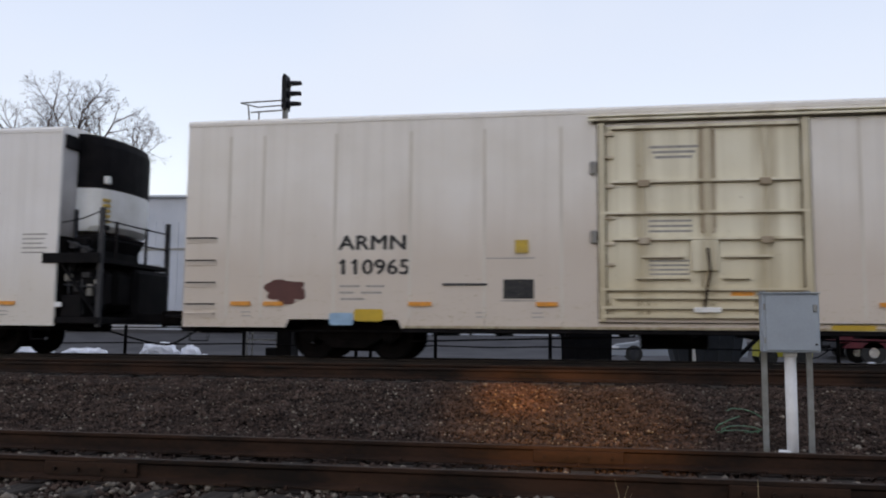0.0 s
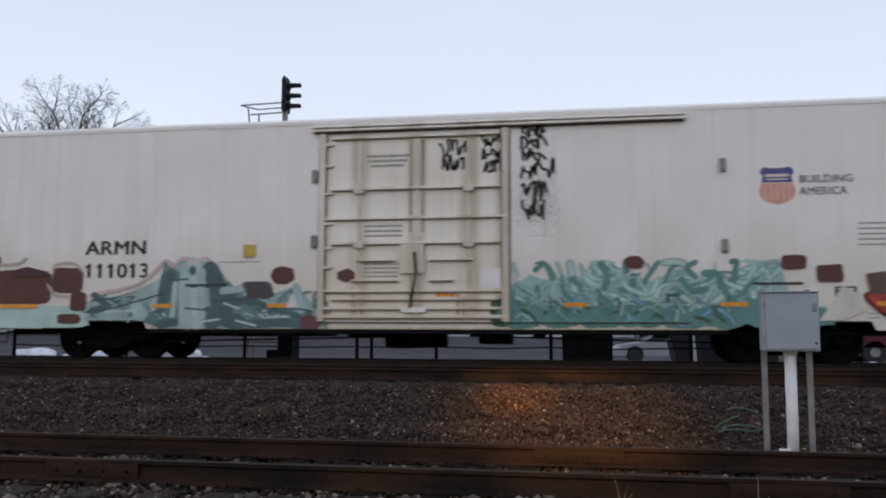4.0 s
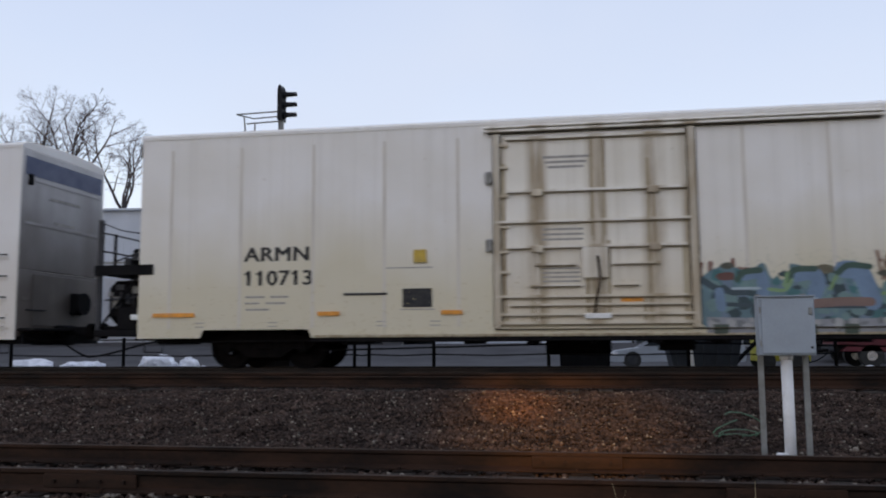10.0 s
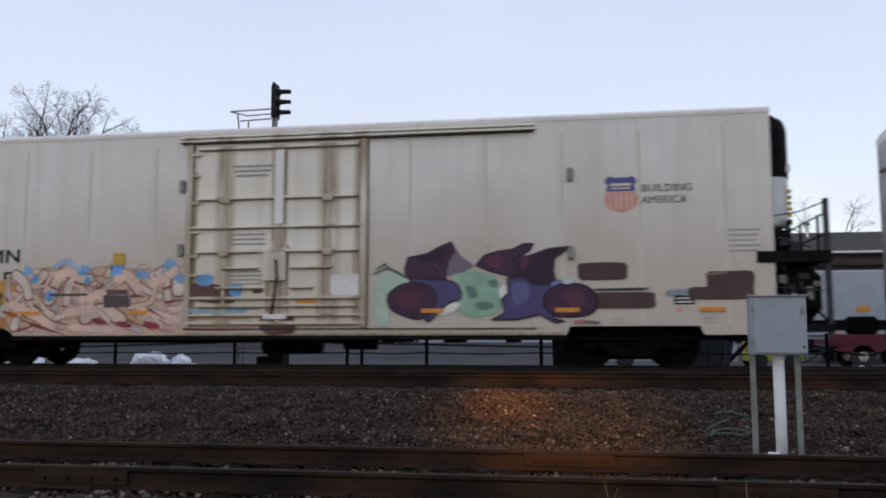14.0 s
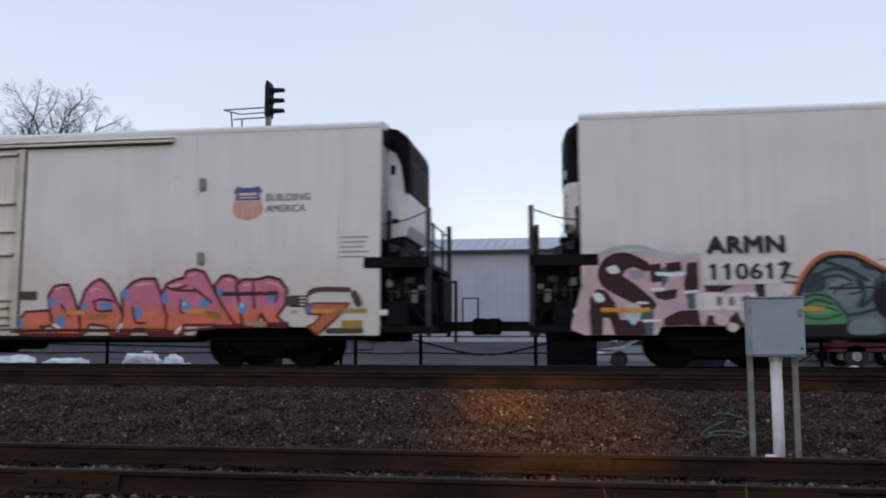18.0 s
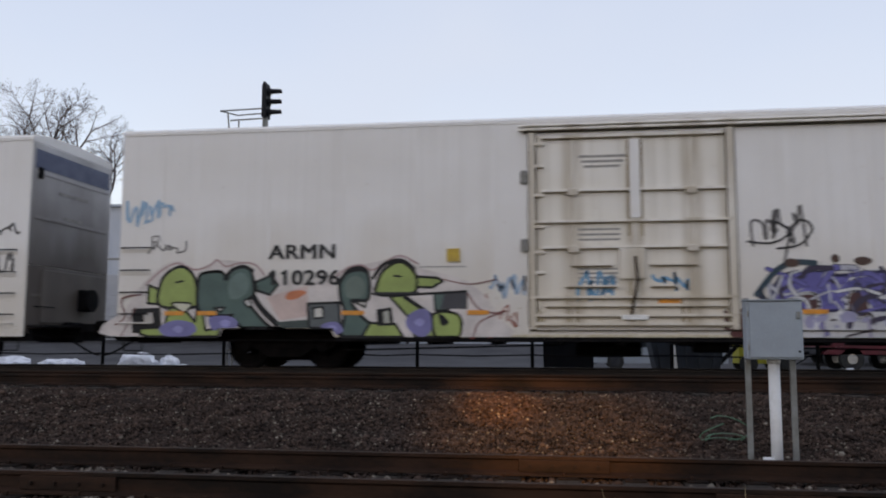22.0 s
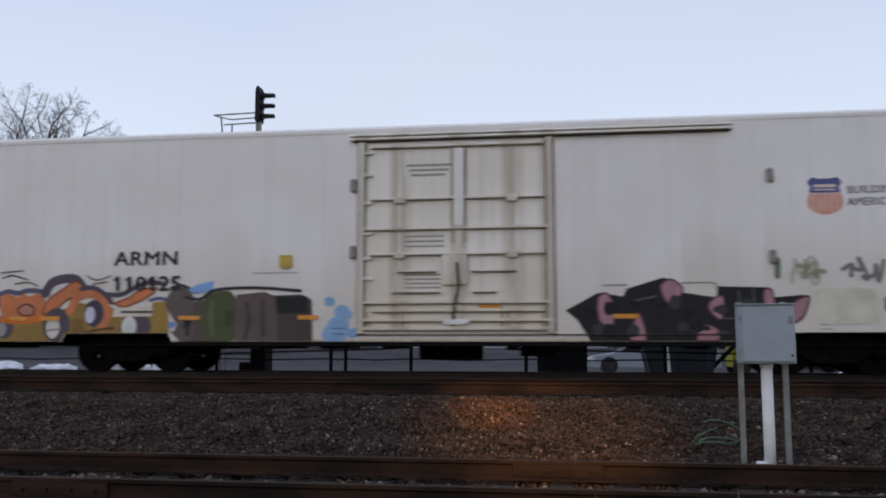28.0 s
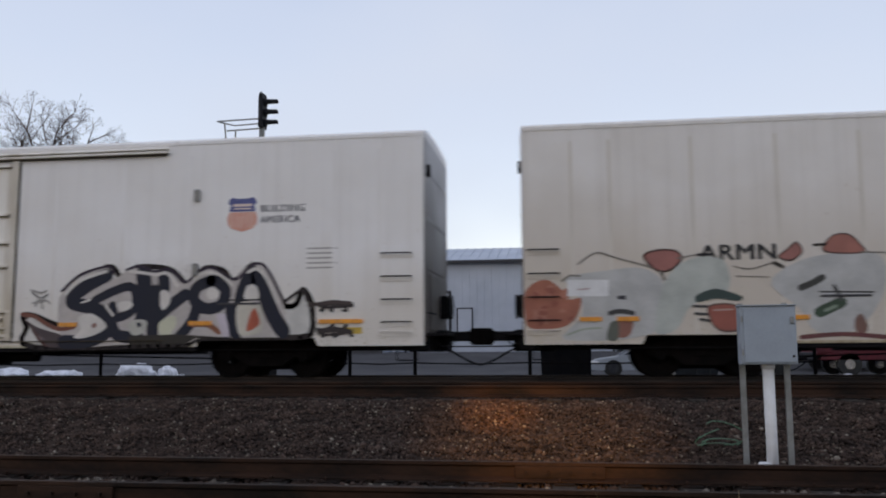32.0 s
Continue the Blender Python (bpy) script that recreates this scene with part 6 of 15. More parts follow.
line(D, (0.08, 0.084, 0.063), ((12.48, 1.12), (12.52, 0.98), (12.55, 0.85)), 0.070, taper=True)
line(D, (0.27, 0.309, 0.244), ((13.56, 1.14), (13.63, 1.08), (13.61, 1.01)), 0.110, taper=True)
line(D, (0.317, 0.382, 0.37), ((12.94, 1.26), (12.91, 1.16), (12.87, 1.06)), 0.095, taper=True)
line(D, (0.401, 0.462, 0.45), ((14.70, 1.03), (14.74, 0.94), (14.77, 0.86)), 0.108, taper=True)
line(D, (0.196, 0.228, 0.181), ((17.24, 1.00), (17.26, 0.84), (17.23, 0.69)), 0.100, taper=True)
line(D, (0.317, 0.382, 0.37), ((13.25, 1.30), (13.31, 1.14), (13.32, 0.99)), 0.083, taper=True)
line(D, (0.108, 0.125, 0.093), ((17.50, 1.09), (17.48, 0.94), (17.45, 0.80)), 0.076, taper=True)
line(D, (0.27, 0.309, 0.244), ((12.95, 1.16), (12.89, 1.05), (12.91, 0.94)), 0.074, taper=True)
line(D, (0.108, 0.125, 0.093), ((17.36, 1.21), (17.40, 1.08), (17.38, 0.96)), 0.052, taper=True)
line(D, (0.317, 0.382, 0.37), ((16.74, 1.15), (16.76, 1.00), (16.79, 0.85)), 0.091, taper=True)
line(D, (0.08, 0.084, 0.063), ((17.47, 1.35), (17.45, 1.20), (17.37, 1.05)), 0.074, taper=True)
line(D, (0.317, 0.382, 0.37), ((17.57, 1.35), (17.50, 1.27), (17.49, 1.18)), 0.066, taper=True)
line(D, (0.196, 0.228, 0.181), ((14.24, 1.24), (14.29, 1.14), (14.31, 1.05)), 0.093, taper=True)
line(D, (0.27, 0.309, 0.244), ((16.25, 0.86), (16.22, 0.73), (16.28, 0.61)), 0.066, taper=True)
line(D, (0.163, 0.2, 0.131), ((14.22, 1.22), (14.18, 1.11), (14.18, 1.00)), 0.052, taper=True)
line(D, (0.196, 0.228, 0.181), ((14.66, 1.27), (14.64, 1.14), (14.65, 1.02)), 0.105, taper=True)
line(D, (0.196, 0.228, 0.181), ((14.70, 1.05), (14.68, 0.95), (14.73, 0.84)), 0.112, taper=True)
line(D, (0.08, 0.084, 0.063), ((12.80, 1.01), (12.78, 0.88), (12.78, 0.76)), 0.086, taper=True)
line(D, (0.27, 0.309, 0.244), ((16.12, 1.33), (16.15, 1.26), (16.18, 1.19)), 0.093, taper=True)
line(D, (0.317, 0.382, 0.37), ((13.95, 1.37), (13.96, 1.27), (14.04, 1.17)), 0.058, taper=True)
line(D, (0.27, 0.309, 0.244), ((12.40, 1.01), (12.40, 0.93), (12.36, 0.85)), 0.098, taper=True)
line(D, (0.196, 0.228, 0.181), ((15.40, 1.04), (15.41, 0.98), (15.46, 0.93)), 0.057, taper=True)
line(D, (0.08, 0.084, 0.063), ((13.52, 0.92), (13.54, 0.78), (13.56, 0.63)), 0.081, taper=True)
line(D, (0.401, 0.462, 0.45), ((17.57, 0.98), (17.60, 0.83), (17.65, 0.68)), 0.056, taper=True)
shape(D, (0.525, 0.719, 0.787), ((12.31, 1.07), (12.43, 1.11), (12.45, 0.99), (12.33, 0.97)))
line(D, (0.042, 0.045, 0.039), ((13.50, 1.64), (13.59, 1.35), (13.48, 1.01)), 0.064)
line(D, (0.042, 0.045, 0.039), ((14.03, 1.52), (13.97, 1.12)), 0.064)
line(D, (0.042, 0.045, 0.039), ((14.44, 1.46), (14.61, 1.17), (14.50, 0.83)), 0.064)
line(D, (0.042, 0.045, 0.039), ((14.90, 1.56), (14.99, 1.22)), 0.064)
line(D, (0.042, 0.045, 0.039), ((15.81, 1.50), (16.15, 1.44), (16.49, 1.49)), 0.064)
line(D, (0.042, 0.045, 0.039), ((16.26, 1.21), (16.71, 1.26)), 0.064)
line(D, (0.042, 0.045, 0.039), ((16.77, 1.43), (16.98, 0.98)), 0.064)
shape(D, (0.043, 0.049, 0.053), ((16.60, 1.56), (16.88, 1.52), (16.76, 0.99), (16.54, 0.82), (16.63, 1.21)))
line(D, (0.066, 0.07, 0.051), ((13.27, 1.09), (13.24, 1.02), (13.18, 0.94)), 0.047)
line(D, (0.41, 0.447, 0.376), ((13.90, 0.94), (13.93, 0.88), (14.01, 0.82)), 0.072)
line(D, (0.511, 0.566, 0.524), ((16.54, 0.94), (16.48, 0.82), (16.47, 0.70)), 0.057)
line(D, (0.066, 0.07, 0.051), ((15.06, 0.98), (15.06, 0.87), (15.13, 0.75)), 0.053)
line(D, (0.369, 0.476, 0.502), ((12.29, 0.89), (12.30, 0.83), (12.35, 0.77)), 0.067)
line(D, (0.301, 0.332, 0.255), ((13.77, 1.34), (13.77, 1.23), (13.79, 1.13)), 0.085)
line(D, (0.511, 0.566, 0.524), ((13.06, 1.08), (13.04, 0.98), (12.97, 0.88)), 0.079)
line(D, (0.511, 0.566, 0.524), ((12.99, 1.19), (13.04, 1.09), (13.11, 1.00)), 0.065)
line(D, (0.41, 0.447, 0.376), ((14.14, 0.99), (14.15, 0.88), (14.16, 0.77)), 0.062)
line(D, (0.091, 0.106, 0.072), ((14.96, 1.34), (14.95, 1.28), (14.92, 1.23)), 0.078)
line(D, (0.511, 0.566, 0.524), ((16.70, 1.05), (16.78, 0.96), (16.83, 0.88)), 0.081)
line(D, (0.511, 0.566, 0.524), ((12.74, 1.26), (12.70, 1.18), (12.71, 1.10)), 0.058)
line(D, (0.301, 0.332, 0.255), ((16.10, 1.39), (16.17, 1.32), (16.19, 1.25)), 0.060)
line(D, (0.091, 0.106, 0.072), ((16.08, 0.94), (16.04, 0.83), (16.05, 0.71)), 0.076)
line(D, (0.066, 0.07, 0.051), ((15.83, 1.22), (15.84, 1.13), (15.85, 1.05)), 0.039)
line(D, (0.369, 0.476, 0.502), ((15.59, 1.33), (15.59, 1.22), (15.58, 1.12)), 0.059)
line(D, (0.091, 0.106, 0.072), ((17.00, 0.91), (16.94, 0.85), (16.92, 0.80)), 0.057)
line(D, (0.301, 0.332, 0.255), ((15.70, 1.17), (15.68, 1.07), (15.59, 0.96)), 0.075)
line(D, (0.41, 0.447, 0.376), ((17.51, 1.14), (17.45, 1.03), (17.44, 0.91)), 0.067)
line(D, (0.301, 0.332, 0.255), ((17.63, 1.32), (17.54, 1.21), (17.52, 1.09)), 0.055)
line(D, (0.066, 0.07, 0.051), ((15.57, 0.90), (15.59, 0.80), (15.54, 0.70)), 0.059)
line(D, (0.23, 0.256, 0.175), ((15.13, 1.05), (15.08, 0.98), (15.11, 0.91)), 0.051)
line(D, (0.23, 0.256, 0.175), ((13.78, 1.37), (13.75, 1.31), (13.67, 1.25)), 0.043)
line(D, (0.369, 0.476, 0.502), ((16.38, 1.27), (16.44, 1.18), (16.46, 1.08)), 0.065)
line(D, (0.301, 0.332, 0.255), ((12.74, 1.06), (12.76, 0.95), (12.86, 0.83)), 0.088)
line(D, (0.369, 0.476, 0.502), ((12.77, 1.29), (12.81, 1.20), (12.81, 1.11)), 0.064)
line(D, (0.369, 0.476, 0.502), ((14.36, 1.24), (14.41, 1.17), (14.44, 1.10)), 0.086)
line(D, (0.091, 0.106, 0.072), ((13.32, 0.87), (13.30, 0.83), (13.29, 0.78)), 0.041)
line(D, (0.301, 0.332, 0.255), ((12.31, 1.39), (12.29, 1.30), (12.38, 1.21)), 0.045)
line(D, (0.23, 0.256, 0.175), ((16.17, 1.20), (16.17, 1.16), (16.15, 1.11)), 0.052)
line(D, (0.41, 0.447, 0.376), ((13.02, 1.20), (12.99, 1.13), (12.95, 1.07)), 0.074)
line(D, (0.23, 0.256, 0.175), ((14.20, 1.47), (14.21, 1.39), (14.28, 1.30)), 0.085)
line(D, (0.511, 0.566, 0.524), ((12.33, 1.10), (12.29, 0.98), (12.35, 0.86)), 0.087)
line(D, (0.369, 0.476, 0.502), ((13.91, 0.97), (13.90, 0.91), (13.79, 0.85)), 0.040)
line(D, (0.066, 0.07, 0.051), ((15.26, 1.33), (15.28, 1.28), (15.31, 1.23)), 0.048)
line(D, (0.066, 0.07, 0.051), ((14.71, 1.09), (14.71, 1.01), (14.61, 0.93)), 0.055)
line(D, (0.301, 0.332, 0.255), ((17.30, 1.04), (17.31, 0.96), (17.40, 0.87)), 0.072)
line(D, (0.41, 0.447, 0.376), ((16.34, 1.09), (16.26, 0.98), (16.24, 0.86)), 0.087)
line(D, (0.091, 0.106, 0.072), ((13.70, 0.89), (13.73, 0.81), (13.81, 0.72)), 0.055)
line(D, (0.091, 0.106, 0.072), ((12.32, 1.30), (12.27, 1.25), (12.26, 1.20)), 0.047)
line(D, (0.511, 0.566, 0.524), ((13.10, 0.99), (13.12, 0.93), (13.13, 0.87)), 0.086)
line(D, (0.511, 0.566, 0.524), ((14.05, 1.41), (14.07, 1.34), (14.14, 1.28)), 0.073)
line(D, (0.301, 0.332, 0.255), ((14.05, 1.13), (14.12, 1.02), (14.14, 0.91)), 0.053)
line(D, (0.091, 0.106, 0.072), ((14.23, 0.88), (14.23, 0.80), (14.21, 0.73)), 0.044)
line(D, (0.511, 0.566, 0.524), ((14.83, 1.07), (14.82, 0.96), (14.82, 0.85)), 0.079)
line(D, (0.301, 0.332, 0.255), ((14.89, 1.33), (14.94, 1.22), (14.95, 1.10)), 0.085)
line(D, (0.23, 0.256, 0.175), ((14.97, 1.37), (14.97, 1.28), (15.02, 1.19)), 0.077)
line(D, (0.23, 0.256, 0.175), ((17.44, 1.22), (17.39, 1.14), (17.34, 1.05)), 0.077)
line(D, (0.066, 0.07, 0.051), ((14.44, 1.23), (14.52, 1.13), (14.55, 1.02)), 0.074)
line(D, (0.511, 0.566, 0.524), ((17.37, 0.91), (17.45, 0.83), (17.46, 0.75)), 0.086)
line(D, (0.23, 0.256, 0.175), ((14.62, 1.31), (14.69, 1.23), (14.73, 1.15)), 0.065)
line(D, (0.091, 0.106, 0.072), ((13.50, 1.03), (13.47, 0.94), (13.49, 0.84)), 0.056)
line(D, (0.23, 0.256, 0.175), ((14.00, 0.94), (13.99, 0.85), (14.06, 0.76)), 0.047)
line(D, (0.301, 0.332, 0.255), ((14.01, 1.05), (14.05, 0.99), (14.09, 0.93)), 0.063)
line(D, (0.41, 0.447, 0.376), ((14.85, 1.31), (14.80, 1.24), (14.75, 1.17)), 0.087)
line(D, (0.066, 0.07, 0.051), ((13.50, 1.06), (13.43, 0.98), (13.38, 0.91)), 0.055)
line(D, (0.091, 0.106, 0.072), ((15.67, 1.03), (15.72, 0.92), (15.78, 0.80)), 0.085)
line(D, (0.41, 0.447, 0.376), ((15.63, 1.38), (15.66, 1.27), (15.68, 1.15)), 0.088)
line(D, (0.511, 0.566, 0.524), ((16.83, 1.39), (16.87, 1.34), (16.83, 1.29)), 0.059)
line(D, (0.41, 0.447, 0.376), ((14.14, 1.08), (14.13, 0.97), (14.12, 0.85)), 0.082)
line(D, (0.066, 0.07, 0.051), ((14.99, 1.05), (14.97, 0.94), (15.04, 0.82)), 0.043)
line(D, (0.23, 0.256, 0.175), ((15.11, 1.33), (15.12, 1.28), (15.18, 1.23)), 0.083)
line(D, (0.091, 0.106, 0.072), ((15.84, 1.27), (15.75, 1.18), (15.71, 1.08)), 0.044)
line(D, (0.301, 0.332, 0.255), ((14.11, 0.89), (14.10, 0.81), (14.12, 0.73)), 0.053)
line(D, (0.511, 0.566, 0.524), ((12.70, 1.37), (12.73, 1.27), (12.82, 1.18)), 0.072)
line(D, (0.091, 0.106, 0.072), ((14.03, 1.15), (14.09, 1.10), (14.15, 1.05)), 0.061)
line(D, (0.41, 0.447, 0.376), ((12.89, 1.30), (12.86, 1.25), (12.87, 1.20)), 0.047)
line(D, (0.066, 0.07, 0.051), ((16.18, 1.28), (16.13, 1.23), (16.13, 1.19)), 0.079)
line(D, (0.41, 0.447, 0.376), ((17.33, 1.17), (17.27, 1.08), (17.26, 0.99)), 0.056)
line(D, (0.066, 0.07, 0.051), ((14.27, 0.89), (14.29, 0.80), (14.30, 0.72)), 0.056)
line(D, (0.035, 0.04, 0.035), ((11.61, 0.67), (11.99, 1.05), (12.45, 1.47)), 0.101)
line(D, (0.035, 0.04, 0.035), ((12.45, 1.50), (13.17, 1.52), (13.43, 1.80), (13.83, 1.81)), 0.051)
line(D, (0.035, 0.04, 0.035), ((14.24, 1.64), (14.49, 1.74), (14.98, 1.71), (15.42, 1.80)), 0.042)
line(D, (0.035, 0.04, 0.035), ((16.96, 1.42), (17.20, 1.75), (17.66, 1.86), (18.00, 1.64)), 0.109)
line(D, (0.035, 0.04, 0.035), ((17.05, 1.65), (16.96, 1.20)), 0.067)
line(D, (0.035, 0.04, 0.035), ((15.54, 1.77), (15.62, 1.29), (15.46, 0.82)), 0.051)
line(D, (0.035, 0.04, 0.035), ((14.33, 1.35), (14.65, 1.50), (15.06, 1.36)), 0.042)
line(D, (0.035, 0.04, 0.035), ((15.98, 1.43), (16.41, 1.52), (16.96, 1.42)), 0.042)
line(D, (0.035, 0.04, 0.035), ((13.83, 1.63), (13.96, 1.23), (13.67, 0.83)), 0.042)
line(D, (0.035, 0.04, 0.035), ((13.17, 1.52), (13.50, 1.23), (13.42, 0.74)), 0.042)
line(D, (0.035, 0.04, 0.035), ((14.81, 1.14), (15.14, 0.90), (14.90, 0.73)), 0.034)
line(D, (0.035, 0.04, 0.035), ((16.17, 1.21), (16.41, 0.97), (16.80, 1.05)), 0.034)
line(D, (0.035, 0.04, 0.035), ((14.24, 1.39), (14.17, 0.74)), 0.034)
line(D, (0.5, 0.3, 0.26), ((13.50, 1.85), (14.32, 1.80), (15.62, 1.82), (15.94, 1.75)), 0.025)
line(D, (0.04, 0.04, 0.04), ((15.48, 2.21), (15.51, 1.85)), 0.101)
shape(D, (0.5, 0.5, 0.47), ((17.54, 1.28), (17.88, 1.27), (17.88, 1.52), (17.54, 1.52)), soft=False)
shape(D, (0.1, 0.1, 0.1), ((17.58, 1.34), (17.84, 1.33), (17.85, 1.46), (17.58, 1.46)), soft=False)
spatter(D, 13.16, 18.12, 1.65, 2.37, (0.3, 0.3, 0.27), 700, 629)
shape(E, (0.13, 0.22, 0.25), ((11.55, 1.52), (11.63, 1.81), (12.03, 1.97), (12.39, 1.84), (12.69, 2.00), (12.83, 1.71), (13.14, 1.71), (13.17, 1.97), (13.52, 1.87), (13.87, 1.70), (14.04, 1.94), (14.47, 1.93), (14.64, 1.61), (14.90, 1.36), (15.57, 1.35), (15.57, 0.77), (13.29, 0.77), (11.62, 0.78)), label="dark teal mottled graffiti")
mottle(E, 11.58, 15.57, 0.77, 1.89, ((0.06, 0.17, 0.18), (0.15, 0.21, 0.27), (0.05, 0.08, 0.09), (0.16, 0.26, 0.26)), 40, 0.152, 631)
shape(E, (0.27, 0.28, 0.3), ((11.62, 0.99), (13.29, 0.93), (15.49, 0.95), (15.59, 0.69), (11.63, 0.69)), soft=False)
mottle(E, 11.62, 15.49, 0.7, 0.99, ((0.18, 0.19, 0.2), (0.36, 0.36, 0.36)), 22, 0.101, 632)
shape(E, (0.23, 0.38, 0.56), ((15.46, 0.78), (15.61, 1.51), (15.98, 1.71), (16.56, 1.74), (16.96, 1.66), (17.61, 1.74), (18.09, 1.64), (18.57, 1.69), (19.35, 1.70), (19.97, 1.66), (20.23, 1.54), (20.27, 0.75), (19.34, 0.73)), (0.05, 0.12, 0.14), 0.063, label="light blue graffiti letters")
shape(E, (0.4, 0.42, 0.45), ((15.74, 0.74), (16.15, 1.04), (17.13, 1.00), (18.24, 1.01), (19.49, 0.93), (19.80, 0.72)))
mottle(E, 15.65, 20.18, 0.75, 1.67, ((0.16, 0.3, 0.48), (0.36, 0.5, 0.62)), 22, 0.152, 633)
line(E, (0.05, 0.08, 0.11), ((15.69, 1.39), (16.15, 1.55), (16.56, 1.44)), 0.067)
line(E, (0.05, 0.08, 0.11), ((16.64, 1.58), (16.69, 1.01)), 0.118)
line(E, (0.05, 0.08, 0.11), ((15.90, 1.03), (16.15, 1.35), (16.31, 1.01)), 0.101)
line(E, (0.05, 0.08, 0.11), ((17.13, 1.58), (17.17, 1.06)), 0.076)
line(E, (0.05, 0.08, 0.11), ((18.21, 1.52), (18.56, 1.34), (18.92, 1.63)), 0.101)
line(E, (0.05, 0.08, 0.11), ((19.11, 1.12), (19.42, 1.51), (20.20, 1.62)), 0.118)
line(E, (0.05, 0.08, 0.11), ((18.01, 1.56), (18.09, 1.13), (18.28, 0.97)), 0.084)
line(E, (0.05, 0.08, 0.11), ((18.72, 0.97), (18.91, 0.89), (19.11, 0.85)), 0.067)
shape(E, (0.05, 0.07, 0.1), ((19.33, 1.16), (19.45, 1.30), (19.73, 1.36), (20.03, 1.28), (20.13, 1.15), (20.00, 1.01), (19.72, 0.96), (19.45, 1.01)))
line(E, (0.28, 0.4, 0.5), ((19.50, 1.14), (19.73, 1.23), (19.96, 1.18)), 0.042)
shape(E, (0.6, 0.6, 0.6), ((17.38, 1.19), (17.85, 1.19), (17.85, 1.52), (17.38, 1.52)), soft=False)
shape(E, (0.02, 0.02, 0.022), ((17.47, 1.36), (17.61, 1.36), (17.61, 1.47), (17.47, 1.48)), soft=False)
shape(E, (0.02, 0.02, 0.022), ((17.67, 1.36), (17.79, 1.36), (17.79, 1.47), (17.67, 1.47)), soft=False)
line(E, (0.02, 0.02, 0.022), ((17.45, 1.27), (17.81, 1.27)), 0.034)
shape(E, (0.1, 0.1, 0.08), ((16.11, 1.80), (16.15, 1.85), (16.23, 1.87), (16.31, 1.84), (16.34, 1.80), (16.31, 1.76), (16.23, 1.74), (16.15, 1.76)))
shape(E, (0.15, 0.13, 0.09), ((16.56, 1.82), (16.60, 1.89), (16.72, 1.91), (16.84, 1.88), (16.88, 1.82), (16.83, 1.76), (16.72, 1.73), (16.60, 1.76)))
shape(E, (0.1, 0.1, 0.08), ((17.12, 1.91), (17.18, 1.96), (17.33, 1.97), (17.49, 1.95), (17.54, 1.90), (17.48, 1.86), (17.33, 1.84), (17.18, 1.86)))
shape(E, (0.15, 0.13, 0.09), ((17.58, 1.81), (17.61, 1.87), (17.69, 1.89), (17.78, 1.86), (17.80, 1.80), (17.77, 1.74), (17.69, 1.72), (17.61, 1.74)))
shape(E, (0.1, 0.1, 0.08), ((17.97, 1.80), (18.02, 1.85), (18.13, 1.86), (18.25, 1.84), (18.29, 1.80), (18.24, 1.75), (18.13, 1.74), (18.02, 1.75)))
shape(E, (0.15, 0.13, 0.09), ((18.28, 1.78), (18.34, 1.84), (18.49, 1.87), (18.64, 1.83), (18.69, 1.78), (18.63, 1.72), (18.49, 1.69), (18.34, 1.72)))
shape(E, (0.1, 0.1, 0.08), ((18.85, 1.85), (18.88, 1.90), (18.96, 1.91), (19.04, 1.89), (19.07, 1.85), (19.04, 1.81), (18.96, 1.79), (18.88, 1.80)))
shape(E, (0.15, 0.13, 0.09), ((19.35, 1.98), (19.40, 2.04), (19.51, 2.06), (19.63, 2.03), (19.66, 1.97), (19.62, 1.91), (19.51, 1.89), (19.40, 1.91)))
shape(E, (0.1, 0.1, 0.08), ((19.58, 1.90), (19.64, 1.94), (19.78, 1.96), (19.93, 1.93), (19.98, 1.89), (19.92, 1.85), (19.78, 1.83), (19.64, 1.85)))
shape(E, (0.15, 0.13, 0.09), ((14.94, 1.97), (14.97, 2.03), (15.06, 2.06), (15.15, 2.02), (15.18, 1.96), (15.14, 1.90), (15.06, 1.88), (14.98, 1.90)))
shape(E, (0.1, 0.1, 0.08), ((15.27, 2.08), (15.32, 2.13), (15.43, 2.15), (15.56, 2.12), (15.60, 2.08), (15.55, 2.03), (15.44, 2.02), (15.32, 2.04)))
shape(E, (0.15, 0.13, 0.09), ((15.59, 1.98), (15.66, 2.05), (15.81, 2.07), (15.97, 2.03), (16.03, 1.98), (15.96, 1.91), (15.81, 1.89), (15.66, 1.91)))
shape(E, (0.1, 0.1, 0.08), ((11.90, 1.96), (11.94, 2.00), (12.03, 2.02), (12.12, 2.00), (12.15, 1.95), (12.12, 1.91), (12.03, 1.89), (11.94, 1.91)))
shape(E, (0.15, 0.13, 0.09), ((13.61, 1.86), (13.66, 1.93), (13.78, 1.95), (13.91, 1.92), (13.95, 1.86), (13.90, 1.80), (13.78, 1.77), (13.66, 1.80)))
shape(E, (0.1, 0.1, 0.08), ((14.67, 1.77), (14.74, 1.81), (14.89, 1.83), (15.06, 1.81), (15.11, 1.76), (15.05, 1.72), (14.89, 1.70), (14.74, 1.72)))
wild_piece(E, 14.8, 16.06, 1.75, 2.17, None, ((0.14, 0.09, 0.07), (0.1, 0.08, 0.07)), (0.2, 0.14, 0.1), 12, 634, fine=0.35)
wild_piece(E, 19.35, 20.05, 1.73, 2.13, None, ((0.14, 0.09, 0.07), (0.1, 0.08, 0.07)), (0.2, 0.14, 0.1), 8, 635, fine=0.4)
spatter(E, 11.48, 20.2, 1.62, 2.27, (0.2, 0.25, 0.2), 900, 636)
